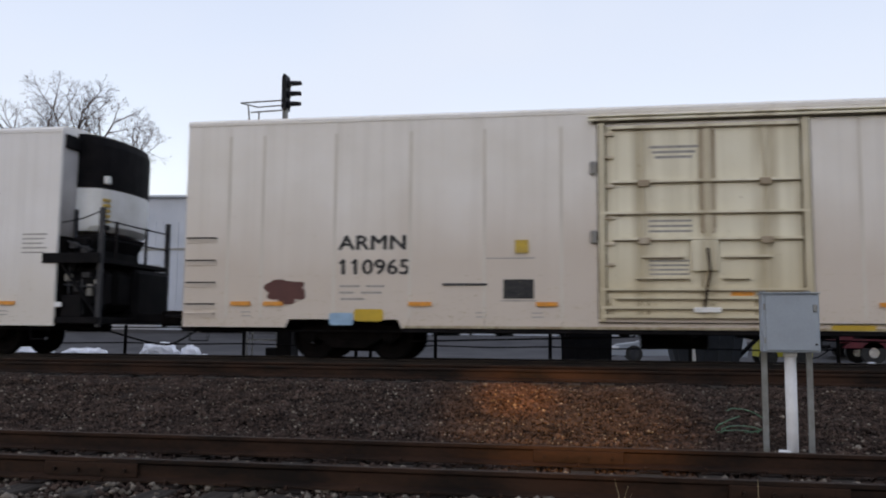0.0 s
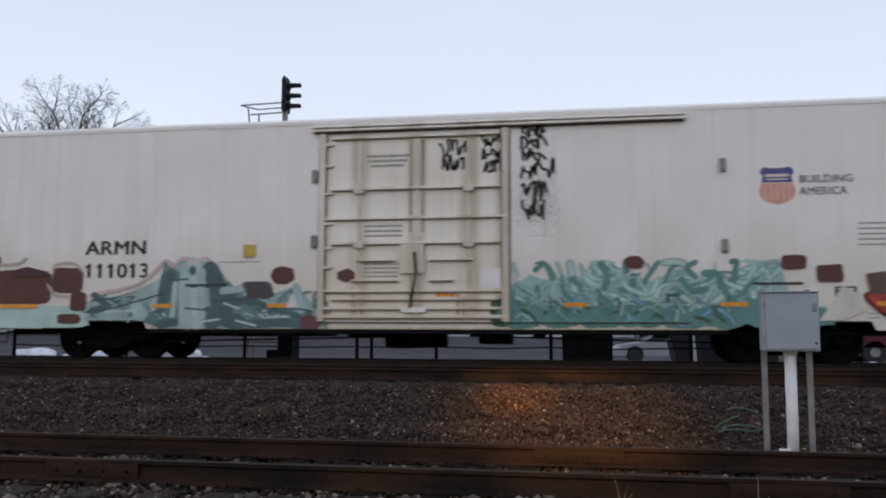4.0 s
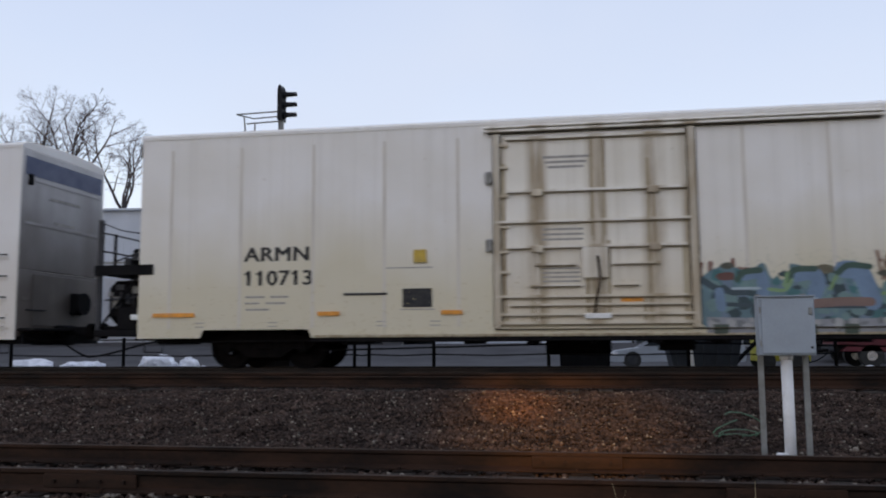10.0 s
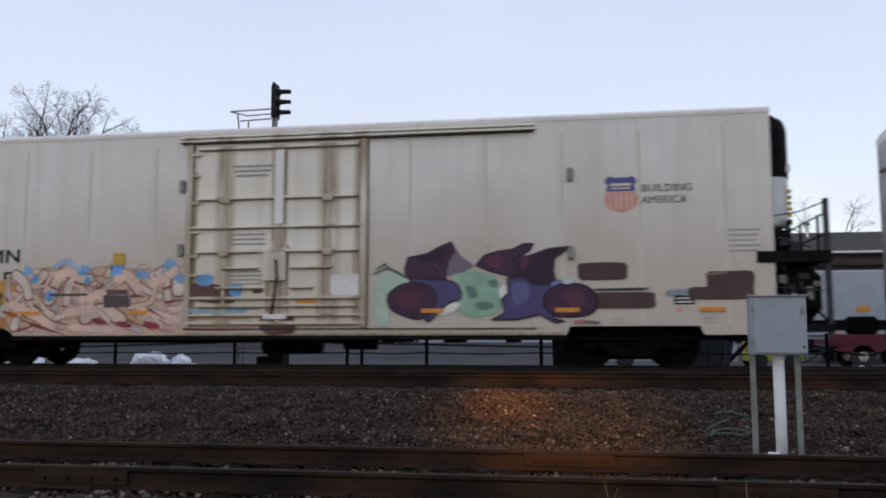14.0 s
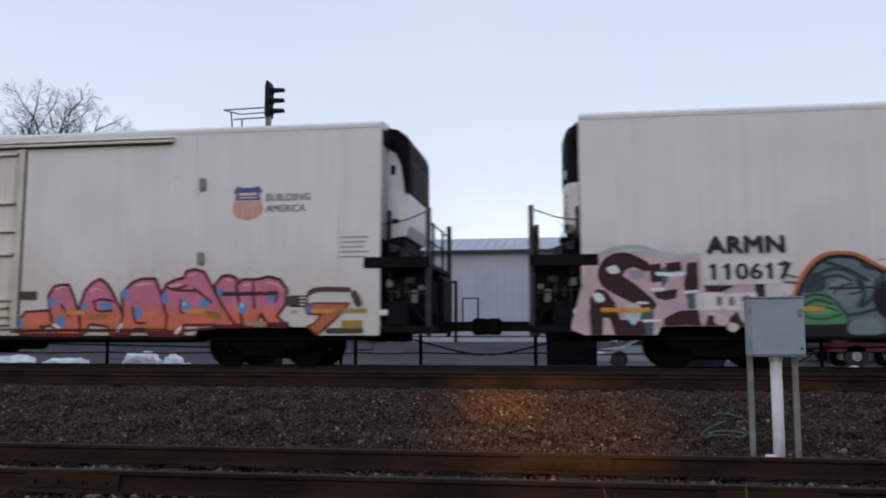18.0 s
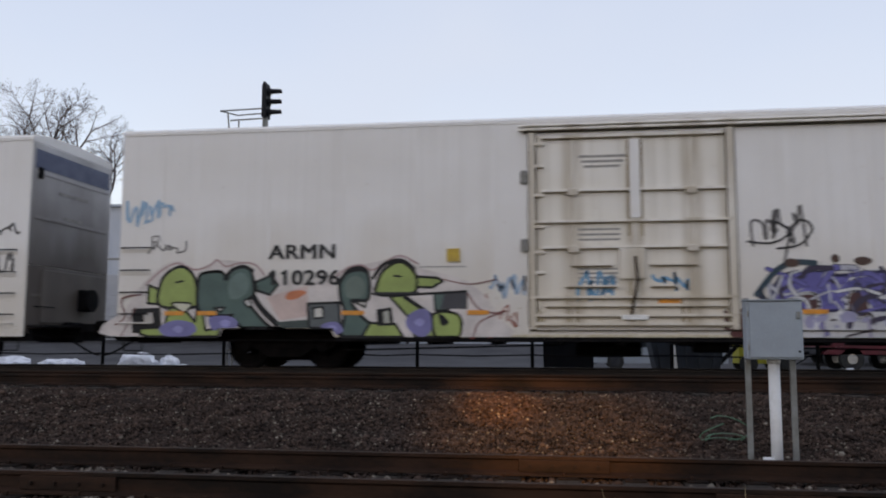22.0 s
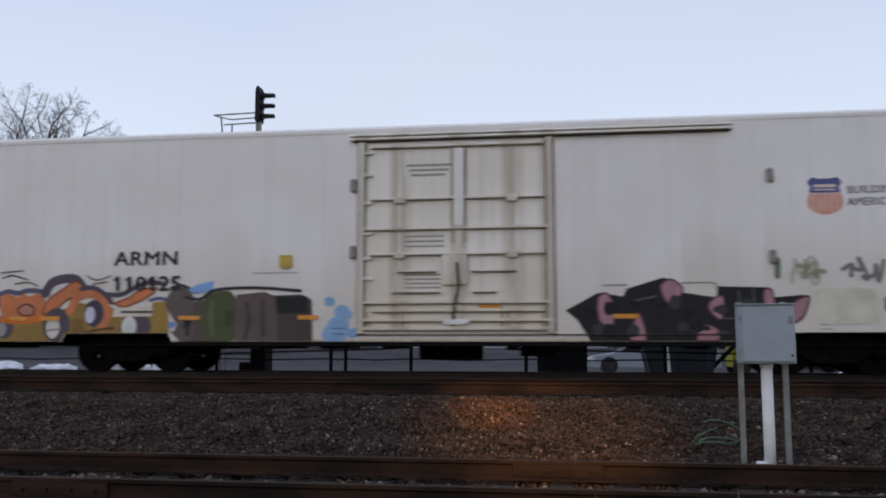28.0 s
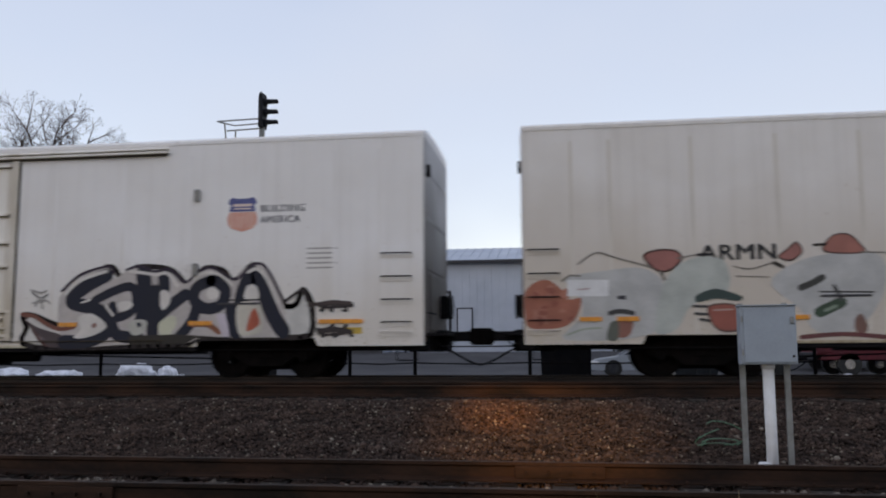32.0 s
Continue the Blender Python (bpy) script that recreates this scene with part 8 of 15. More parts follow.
shape(H, (0.66, 0.68, 0.62), ((12.01, 1.08), (12.03, 1.12), (12.09, 1.13), (12.15, 1.11), (12.17, 1.08), (12.15, 1.05), (12.09, 1.03), (12.03, 1.05)))
shape(H, (0.66, 0.68, 0.62), ((14.35, 1.23), (14.39, 1.27), (14.48, 1.28), (14.58, 1.26), (14.61, 1.23), (14.57, 1.20), (14.48, 1.19), (14.39, 1.20)))
shape(H, (0.24, 0.34, 0.55), ((12.56, 1.04), (12.62, 1.10), (12.77, 1.12), (12.93, 1.10), (12.98, 1.05), (12.92, 0.99), (12.77, 0.97), (12.63, 0.98)), (0.02, 0.02, 0.022), 0.046)
line(H, (0.34, 0.12, 0.08), ((13.59, 1.00), (13.57, 0.70)), 0.077)
line(H, (0.22, 0.36, 0.6), ((13.72, 0.94), (13.73, 0.66)), 0.077)
shape(H, (0.46, 0.56, 0.62), ((14.80, 1.48), (15.19, 1.77), (15.58, 1.82), (15.62, 2.04), (15.93, 2.08), (16.36, 1.92), (16.46, 1.65), (16.05, 1.53), (16.15, 1.26), (16.46, 1.15), (16.36, 0.78), (15.59, 0.98), (14.92, 1.26)), (0.02, 0.02, 0.022), 0.069, label="pale blue graffiti letter with black rim")
shape(H, (0.05, 0.06, 0.08), ((14.96, 1.32), (15.29, 1.49), (15.62, 1.53), (16.07, 1.40), (16.18, 1.21), (15.66, 1.28), (15.19, 1.20)))
shape(H, (0.46, 0.56, 0.62), ((16.46, 1.56), (16.75, 1.68), (16.83, 2.19), (17.26, 2.19), (17.26, 1.65), (17.38, 1.53), (17.13, 0.86), (16.83, 0.71), (16.46, 0.95)), (0.02, 0.02, 0.022), 0.069, soft=False, label="pale blue graffiti letter with black rim")
shape(H, (0.46, 0.56, 0.62), ((17.30, 1.50), (17.48, 2.10), (17.90, 2.10), (17.87, 1.88), (18.28, 1.80), (18.14, 1.34), (18.19, 0.95), (17.19, 0.86)), (0.02, 0.02, 0.022), 0.069, soft=False, label="pale blue graffiti letter with black rim")
shape(H, (0.46, 0.56, 0.62), ((18.20, 1.83), (18.43, 2.07), (18.88, 2.12), (19.18, 1.95), (19.14, 1.73), (19.44, 1.57), (19.38, 1.00), (18.94, 1.04), (18.63, 0.66), (18.26, 0.66), (18.12, 1.27)), (0.02, 0.02, 0.022), 0.069, label="pale blue graffiti letter with black rim")
shape(H, (0.34, 0.32, 0.17), ((15.58, 1.85), (15.97, 1.95), (16.01, 1.65), (15.62, 1.63)))
shape(H, (0.34, 0.32, 0.17), ((16.88, 2.13), (17.21, 2.13), (17.20, 1.94), (16.84, 1.90)))
shape(H, (0.34, 0.32, 0.17), ((17.35, 1.65), (17.84, 1.66), (17.81, 1.53), (17.36, 1.51)))
shape(H, (0.34, 0.32, 0.17), ((16.49, 1.71), (16.74, 1.74), (16.72, 1.53), (16.46, 1.53)))
shape(H, (0.34, 0.32, 0.17), ((18.35, 1.99), (18.88, 2.05), (19.03, 1.94), (18.43, 1.86)))
line(H, (0.03, 0.035, 0.045), ((18.31, 1.08), (18.61, 1.53), (19.39, 1.56)), 0.131)
line(H, (0.03, 0.035, 0.045), ((16.86, 0.73), (17.07, 1.42)), 0.069)
line(H, (0.03, 0.035, 0.045), ((17.74, 1.50), (17.51, 1.03)), 0.054)
line(H, (0.03, 0.035, 0.045), ((18.35, 1.80), (18.65, 1.88), (19.06, 1.76)), 0.093)
line(H, (0.03, 0.035, 0.045), ((16.25, 1.57), (16.71, 1.53)), 0.062)
line(H, (0.03, 0.035, 0.045), ((16.05, 0.76), (16.36, 1.11)), 0.046)
wild_piece(H, 14.83, 19.38, 0.74, 2.04, None, ((0.62, 0.66, 0.66), (0.46, 0.56, 0.62), (0.3, 0.42, 0.52)), (0.03, 0.035, 0.045), 30, 656, fine=0.5)
shape(H, (0.1, 0.26, 0.5), ((19.01, 1.16), (19.31, 1.27), (19.38, 1.01), (18.97, 0.98)))
lettering(I, "110296", 3.26, 1.70, 0.31, INK, squeeze=1.12, layer=26)
line(I, (0.18, 0.05, 0.06), ((7.35, 1.20), (7.66, 1.08), (8.13, 1.16)), 0.031)
shape(I, (0.56, 0.56, 0.58), ((12.70, 0.66), (13.10, 1.20), (16.68, 1.27), (16.86, 0.81), (16.75, 0.66)), label="white graffiti backing")
shape(I, (0.14, 0.13, 0.36), ((13.09, 1.29), (13.26, 1.76), (13.67, 1.89), (14.16, 1.88), (14.32, 1.80), (15.04, 1.87), (15.44, 1.83), (15.99, 1.93), (16.53, 1.82), (16.78, 1.50), (16.60, 1.26), (16.22, 1.18), (13.19, 1.15)), (0.04, 0.04, 0.1), 0.058, label="violet graffiti letters")
mottle(I, 13.18, 16.60, 1.23, 1.77, ((0.18, 0.17, 0.44), (0.1, 0.1, 0.28)), 16, 0.154, 671)
shape(I, (0.1, 0.05, 0.05), ((13.51, 1.17), (13.54, 1.43), (13.90, 1.46), (13.93, 1.17)), (0.6, 0.6, 0.6), 0.058)
shape(I, (0.1, 0.05, 0.05), ((14.46, 1.07), (14.49, 1.47), (14.78, 1.50), (14.82, 1.06)), (0.6, 0.6, 0.6), 0.058)
shape(I, (0.1, 0.05, 0.05), ((15.98, 1.18), (16.02, 1.51), (16.28, 1.55), (16.31, 1.18)), (0.6, 0.6, 0.6), 0.058)
shape(I, (0.1, 0.05, 0.05), ((15.47, 1.17), (15.50, 1.32), (15.95, 1.35), (15.98, 1.17)), (0.6, 0.6, 0.6), 0.058)
line(I, (0.62, 0.62, 0.64), ((13.36, 1.80), (13.67, 1.90), (14.01, 1.91)), 0.031)
line(I, (0.62, 0.62, 0.64), ((14.33, 1.86), (15.04, 1.91)), 0.031)
line(I, (0.62, 0.62, 0.64), ((15.59, 1.90), (16.30, 1.90)), 0.031)
line(I, (0.62, 0.62, 0.64), ((14.12, 1.68), (14.17, 1.29)), 0.031)
line(I, (0.62, 0.62, 0.64), ((15.28, 1.75), (15.37, 1.24)), 0.031)
line(I, (0.62, 0.62, 0.64), ((15.83, 1.78), (15.59, 1.59), (15.83, 1.55)), 0.031)
wild_piece(I, 12.93, 16.83, 0.66, 1.94, None, ((0.62, 0.62, 0.64), (0.16, 0.15, 0.4), (0.5, 0.5, 0.56), (0.06, 0.05, 0.08)), (0.05, 0.05, 0.08), 40, 676, fine=0.4)
line(I, (0.05, 0.12, 0.14), ((16.38, 1.88), (16.92, 1.85), (17.21, 1.61), (16.83, 1.31)), 0.116)
line(I, (0.04, 0.07, 0.09), ((12.85, 1.46), (13.18, 1.87), (13.50, 2.05), (13.91, 2.04)), 0.108)
line(I, (0.04, 0.05, 0.07), ((12.93, 1.54), (13.02, 1.18)), 0.069)
shape(I, (0.1, 0.06, 0.05), ((13.37, 2.05), (13.41, 2.11), (13.50, 2.13), (13.60, 2.10), (13.63, 2.05), (13.60, 1.99), (13.50, 1.97), (13.41, 1.99)))
shape(I, (0.1, 0.06, 0.05), ((14.60, 2.08), (14.65, 2.13), (14.76, 2.15), (14.88, 2.12), (14.92, 2.07), (14.87, 2.02), (14.76, 1.99), (14.65, 2.02)))
shape(I, (0.1, 0.06, 0.05), ((15.64, 2.02), (15.70, 2.08), (15.83, 2.10), (15.97, 2.07), (16.02, 2.02), (15.96, 1.96), (15.83, 1.94), (15.70, 1.96)))
shape(I, (0.1, 0.06, 0.05), ((14.20, 2.12), (14.22, 2.18), (14.28, 2.20), (14.33, 2.17), (14.35, 2.12), (14.33, 2.06), (14.28, 2.04), (14.23, 2.06)))
shape(I, (0.1, 0.06, 0.05), ((16.55, 2.05), (16.57, 2.11), (16.61, 2.13), (16.66, 2.10), (16.67, 2.05), (16.65, 1.99), (16.61, 1.97), (16.57, 1.99)))
shape(I, (0.12, 0.045, 0.045), ((12.37, 0.66), (12.41, 0.94), (12.61, 1.22), (12.86, 1.10), (12.82, 0.66)))
shape(I, (0.12, 0.045, 0.045), ((17.03, 1.35), (17.22, 1.38), (17.37, 1.15), (17.78, 1.00), (17.63, 0.66), (17.36, 0.79), (17.14, 0.96)))
wild_piece(I, 12.28, 13.19, 0.66, 1.26, None, ((0.12, 0.05, 0.05), (0.4, 0.38, 0.38)), (0.05, 0.04, 0.05), 14, 672, fine=0.5)
wild_piece(I, 16.68, 17.81, 0.66, 1.31, None, ((0.12, 0.05, 0.05), (0.5, 0.5, 0.48)), (0.06, 0.05, 0.05), 16, 673, fine=0.5)
line(I, (0.3, 0.28, 0.4), ((14.00, 1.04), (14.03, 0.66)), 0.054)
line(I, (0.3, 0.28, 0.4), ((15.35, 1.03), (15.38, 0.66)), 0.054)
line(I, (0.3, 0.28, 0.4), ((13.23, 1.04), (13.27, 0.66)), 0.054)
line(I, (0.3, 0.28, 0.4), ((14.80, 1.03), (14.83, 0.66)), 0.054)
line(I, (0.3, 0.28, 0.4), ((16.06, 1.03), (16.09, 0.66)), 0.054)
line(I, (0.06, 0.05, 0.06), ((14.16, 0.97), (14.80, 1.11), (14.88, 0.89)), 0.039)
line(I, (0.06, 0.05, 0.06), ((14.40, 0.66), (14.88, 0.80)), 0.039)
mottle(I, 13.19, 16.60, 0.79, 1.17, ((0.66, 0.66, 0.67), (0.35, 0.34, 0.5)), 14, 0.108, 674)
line(I, (0.05, 0.05, 0.055), ((12.71, 2.46), (13.17, 2.43), (13.50, 2.65), (13.17, 2.86)), 0.039)
line(I, (0.05, 0.05, 0.055), ((13.25, 2.32), (13.66, 2.39), (13.89, 2.69), (13.70, 2.86), (13.50, 2.59), (13.36, 2.00)), 0.039)
shape(I, (0.055, 0.19, 0.44), ((18.85, 1.79), (18.91, 2.06), (19.12, 2.18), (19.34, 2.26), (19.71, 2.20), (19.93, 2.19), (20.42, 2.18), (20.33, 0.71), (19.15, 0.66), (19.11, 1.47), (18.92, 1.60)), (0.03, 0.1, 0.26), 0.069, label="bright blue graffiti block")
mottle(I, 19.00, 20.24, 0.73, 2.13, ((0.08, 0.26, 0.55), (0.04, 0.14, 0.34)), 18, 0.154, 675)
line(I, (0.42, 0.22, 0.18), ((19.41, 1.90), (19.40, 1.22)), 0.131)
line(I, (0.42, 0.24, 0.2), ((19.20, 2.01), (19.27, 1.78)), 0.062)
line(I, (0.42, 0.24, 0.2), ((19.65, 2.07), (19.59, 1.78)), 0.062)
line(I, (0.42, 0.24, 0.2), ((19.86, 1.91), (20.05, 1.55)), 0.062)
line(I, (0.42, 0.24, 0.2), ((20.18, 2.02), (20.29, 1.70)), 0.062)
line(I, (0.42, 0.24, 0.2), ((19.27, 1.14), (19.52, 0.88)), 0.062)
line(I, (0.42, 0.24, 0.2), ((20.11, 1.17), (20.03, 0.80)), 0.062)
shape(I, (0.6, 0.26, 0.03), ((19.78, 1.04), (20.27, 1.04), (20.28, 1.31), (19.79, 1.31)), soft=False)
shape(J, (0.42, 0.4, 0.345), ((2.15, 1.44), (2.23, 1.83), (2.71, 1.95), (3.03, 1.79), (3.29, 1.63), (3.04, 1.32), (3.21, 0.66), (2.36, 0.66), (2.57, 1.20)), label="grey-green painted-over graffiti")
shape(J, (0.14, 0.16, 0.2), ((1.19, 0.66), (1.75, 1.32), (2.15, 1.44), (2.57, 1.24), (2.49, 1.07), (1.92, 0.75), (1.86, 0.66)), label="slate graffiti hill")
line(J, (0.12, 0.12, 0.11), ((1.81, 1.28), (2.15, 1.83), (2.55, 1.97), (3.02, 1.87), (3.13, 1.63)), 0.025)
shape(J, (0.5, 0.535, 0.43), ((3.03, 1.58), (3.59, 1.71), (4.15, 1.58), (4.31, 1.31), (4.08, 0.83), (3.67, 0.66), (3.20, 0.80), (2.96, 1.39)), (0.3, 0.33, 0.28), 0.038, label="pale green painted shape")
shape(J, (0.2, 0.22, 0.25), ((2.54, 1.71), (3.03, 1.54), (3.59, 1.71), (3.76, 1.59), (3.29, 1.49), (2.80, 1.49)))
shape(J, (0.04, 0.04, 0.042), ((3.30, 1.10), (4.23, 1.09), (4.23, 1.44), (3.30, 1.44)), soft=False)
shape(J, (0.3, 0.3, 0.28), ((3.39, 1.33), (4.14, 1.33), (4.14, 1.37), (3.39, 1.37)), soft=False)
shape(J, (0.3, 0.3, 0.28), ((3.39, 1.21), (4.14, 1.21), (4.14, 1.25), (3.39, 1.25)), soft=False)
line(J, (0.4, 0.05, 0.05), ((3.43, 1.78), (3.54, 2.00), (3.60, 1.78), (3.67, 1.96)), 0.067)
line(J, (0.4, 0.05, 0.05), ((3.67, 1.81), (3.78, 2.00), (3.84, 1.78), (3.90, 1.95)), 0.067)
line(J, (0.4, 0.05, 0.05), ((3.90, 1.78), (4.01, 2.00), (4.08, 1.78), (4.14, 1.95)), 0.067)
line(J, (0.4, 0.05, 0.05), ((4.14, 1.81), (4.25, 2.00), (4.31, 1.78), (4.37, 1.95)), 0.067)
line(J, (0.4, 0.05, 0.05), ((4.37, 1.78), (4.48, 2.00), (4.55, 1.78), (4.61, 1.95)), 0.067)
line(J, (0.4, 0.05, 0.05), ((4.61, 1.81), (4.72, 1.99), (4.78, 1.78), (4.84, 1.95)), 0.067)
shape(J, (0.6, 0.34, 0.24), ((4.57, 1.62), (4.99, 1.53), (5.09, 1.89), (5.43, 1.85), (5.30, 1.39), (5.41, 0.66), (4.86, 0.66), (4.93, 1.23)), label="salmon paint shape")
shape(J, (0.6, 0.3, 0.2), ((4.04, 0.83), (4.29, 1.12), (4.62, 1.08), (4.62, 0.76)))
shape(J, (0.32, 0.38, 0.42), ((4.14, 1.47), (4.91, 1.39), (4.83, 0.83), (4.60, 1.12), (4.29, 1.14)))
shape(J, (0.4, 0.41, 0.45), ((5.55, 1.96), (6.45, 1.96), (6.43, 0.71), (5.43, 0.71)), soft=False, label="blue-grey rolled paint slab")
line(J, (0.1, 0.1, 0.1), ((5.38, 1.55), (6.52, 1.56)), 0.034)
line(J, (0.1, 0.1, 0.1), ((6.14, 1.73), (5.91, 1.73), (5.92, 1.06), (6.17, 1.06)), 0.059)
shape(J, (0.16, 0.07, 0.06), ((6.44, 1.53), (6.70, 1.52), (6.74, 0.67), (6.43, 0.76)), soft=False)
shape(J, (0.12, 0.06, 0.055), ((6.55, 1.69), (7.35, 1.68), (7.36, 1.92), (6.56, 1.93)), soft=False)
shape(J, (0.02, 0.02, 0.022), ((6.81, 1.25), (7.37, 1.25), (7.38, 1.64), (6.82, 1.65)), soft=False)
shape(J, (0.02, 0.02, 0.022), ((7.32, 2.10), (7.72, 2.13), (7.53, 1.88)), soft=False)
shape(J, (0.02, 0.02, 0.022), ((7.31, 1.02), (7.50, 0.95), (7.69, 1.00), (7.46, 0.67)))
shape(J, (0.16, 0.08, 0.07), ((0.82, 0.67), (0.81, 1.34), (1.28, 1.35), (1.25, 0.75)), soft=False)
shape(J, (0.45, 0.3, 0.05), ((1.10, 0.96), (1.35, 1.00), (1.33, 0.83), (1.12, 0.81)))
line(J, (0.1, 0.1, 0.1), ((0.74, 2.86), (0.95, 2.73), (1.36, 2.86), (1.07, 2.93)), 0.034)
line(J, (0.1, 0.1, 0.1), ((0.82, 2.61), (1.07, 2.77), (1.36, 2.56), (0.99, 2.43)), 0.034)
line(J, (0.1, 0.1, 0.1), ((1.41, 2.44), (1.61, 2.32), (1.82, 2.28), (1.53, 2.18), (1.64, 2.04)), 0.034)
line(J, (0.1, 0.1, 0.1), ((3.07, 2.02), (3.51, 2.24), (3.87, 2.14)), 0.042)
line(J, (0.1, 0.1, 0.1), ((3.43, 2.30), (3.67, 2.49), (3.83, 2.21)), 0.042)
shape(K, (0.322, 0.195, 0.064), ((0.14, 0.63), (0.19, 1.13), (0.82, 1.13), (1.84, 1.13), (2.18, 1.29), (2.62, 1.46), (3.40, 1.35), (4.16, 1.35), (4.61, 1.29), (4.64, 0.65)), soft=False, label="ochre graffiti with looping orange outlines")
shape(K, (0.102, 0.082, 0.107), ((0.11, 1.26), (0.13, 1.58), (0.30, 1.74), (0.59, 1.76), (0.79, 1.62), (0.83, 1.41), (0.73, 1.13), (0.62, 0.68), (0.20, 0.68), (0.16, 1.04)))
shape(K, (0.702, 0.217, 0.097), ((0.30, 1.58), (0.49, 1.68), (0.73, 1.60), (0.76, 1.42), (0.53, 1.35), (0.27, 1.38)))
line(K, (0.247, 0.076, 0.057), ((0.29, 1.56), (0.70, 1.57)), 0.038)
line(K, (0.247, 0.076, 0.057), ((0.29, 1.47), (0.70, 1.48)), 0.038)
shape(K, (0.322, 0.195, 0.064), ((0.45, 1.26), (0.73, 1.35), (0.69, 0.68), (0.46, 0.68)), soft=False)
line(K, (0.049, 0.039, 0.045), ((0.16, 1.11), (0.69, 1.11)), 0.051)
shape(K, (0.102, 0.082, 0.107), ((0.76, 0.97), (0.81, 1.16), (0.96, 1.24), (1.10, 1.16), (1.16, 0.97), (1.11, 0.79), (0.96, 0.70), (0.82, 0.78)))
shape(K, (0.347, 0.336, 0.336), ((0.77, 0.90), (0.80, 1.01), (0.88, 1.05), (0.96, 1.01), (1.00, 0.91), (0.96, 0.80), (0.88, 0.76), (0.80, 0.80)))
shape(K, (0.702, 0.217, 0.097), ((0.82, 1.56), (0.99, 1.66), (1.22, 1.59), (1.34, 1.67), (1.50, 1.60), (1.67, 1.66), (1.85, 1.51), (1.86, 1.18), (1.62, 1.04), (1.05, 1.04), (0.88, 1.18)))
shape(K, (0.545, 0.248, 0.172), ((1.25, 1.34), (1.43, 1.44), (1.60, 1.35), (1.57, 1.21), (1.32, 1.21)), (0.297, 0.097, 0.059), 0.038)
line(K, (0.117, 0.117, 0.182), ((0.75, 1.63), (0.99, 1.71), (1.22, 1.67), (1.39, 1.72), (1.67, 1.72), (1.91, 1.64)), 0.102)
line(K, (0.789, 0.211, 0.052), ((0.89, 1.11), (1.33, 1.09), (1.82, 1.14)), 0.140)
line(K, (0.102, 0.082, 0.107), ((1.84, 1.66), (1.99, 1.89), (2.27, 1.97), (2.53, 1.95), (2.69, 1.79)), 0.191)
shape(K, (0.702, 0.217, 0.097), ((1.82, 1.26), (1.95, 1.55), (2.27, 1.77), (2.51, 1.91), (2.69, 1.79), (2.58, 1.62), (2.29, 1.49), (2.02, 1.22)), (0.297, 0.097, 0.059), 0.038)
shape(K, (0.102, 0.082, 0.107), ((1.82, 0.99), (1.91, 1.25), (2.13, 1.36), (2.35, 1.25), (2.44, 1.00), (2.35, 0.74), (2.13, 0.63), (1.91, 0.74)))
shape(K, (0.718, 0.67, 0.624), ((1.90, 0.94), (1.94, 1.10), (2.05, 1.17), (2.16, 1.10), (2.21, 0.94), (2.16, 0.78), (2.06, 0.71), (1.95, 0.78)))
line(K, (0.308, 0.27, 0.218), ((1.93, 0.88), (2.18, 0.91)), 0.038)
line(K, (0.702, 0.217, 0.097), ((2.42, 1.28), (2.58, 1.57), (2.85, 1.65), (3.13, 1.52), (3.27, 1.22), (3.15, 0.93)), 0.178)
line(K, (0.102, 0.082, 0.107), ((2.65, 1.75), (2.93, 1.77), (3.20, 1.63), (3.35, 1.46)), 0.102)
shape(K, (0.071, 0.063, 0.089), ((2.74, 1.24), (2.81, 1.44), (2.97, 1.52), (3.12, 1.44), (3.19, 1.24), (3.12, 1.04), (2.96, 0.95), (2.81, 1.04)))
shape(K, (0.592, 0.621, 0.716), ((2.77, 1.20), (2.80, 1.33), (2.88, 1.38), (2.96, 1.33), (2.99, 1.20), (2.95, 1.08), (2.88, 1.03), (2.80, 1.08)))
shape(K, (0.258, 0.135, 0.046), ((2.46, 1.11), (2.71, 1.13), (2.82, 0.80), (2.49, 0.75)), soft=False)
line(K, (0.098, 0.054, 0.025), ((2.84, 0.82), (3.06, 0.89), (3.41, 0.93)), 0.051)
shape(K, (0.702, 0.217, 0.097), ((3.40, 1.44), (3.73, 1.56), (4.00, 1.74), (4.34, 1.76), (4.27, 1.65), (4.00, 1.50), (3.61, 1.34)), (0.297, 0.097, 0.059), 0.038, soft=False)
line(K, (0.102, 0.082, 0.107), ((3.23, 1.63), (3.56, 1.63), (3.89, 1.79), (4.17, 1.87), (4.43, 1.85)), 0.102)
shape(K, (0.102, 0.082, 0.107), ((3.55, 0.96), (3.65, 1.16), (3.90, 1.25), (4.14, 1.16), (4.24, 0.96), (4.13, 0.77), (3.89, 0.68), (3.65, 0.76)))
shape(K, (0.688, 0.721, 0.672), ((3.59, 0.95), (3.64, 1.11), (3.76, 1.18), (3.87, 1.11), (3.92, 0.95), (3.87, 0.79), (3.75, 0.72), (3.64, 0.79)))
shape(K, (0.732, 0.636, 0.549), ((3.40, 1.35), (4.27, 1.37), (4.27, 1.17), (3.39, 1.16)), soft=False)
line(K, (0.071, 0.066, 0.075), ((3.59, 1.26), (4.24, 1.26)), 0.051)
shape(K, (0.392, 0.231, 0.067), ((4.25, 1.45), (4.53, 1.48), (4.61, 1.13), (4.54, 0.67), (4.24, 0.67)), soft=False)
line(K, (0.131, 0.137, 0.233), ((4.20, 1.50), (4.38, 1.54), (4.53, 1.52)), 0.076)
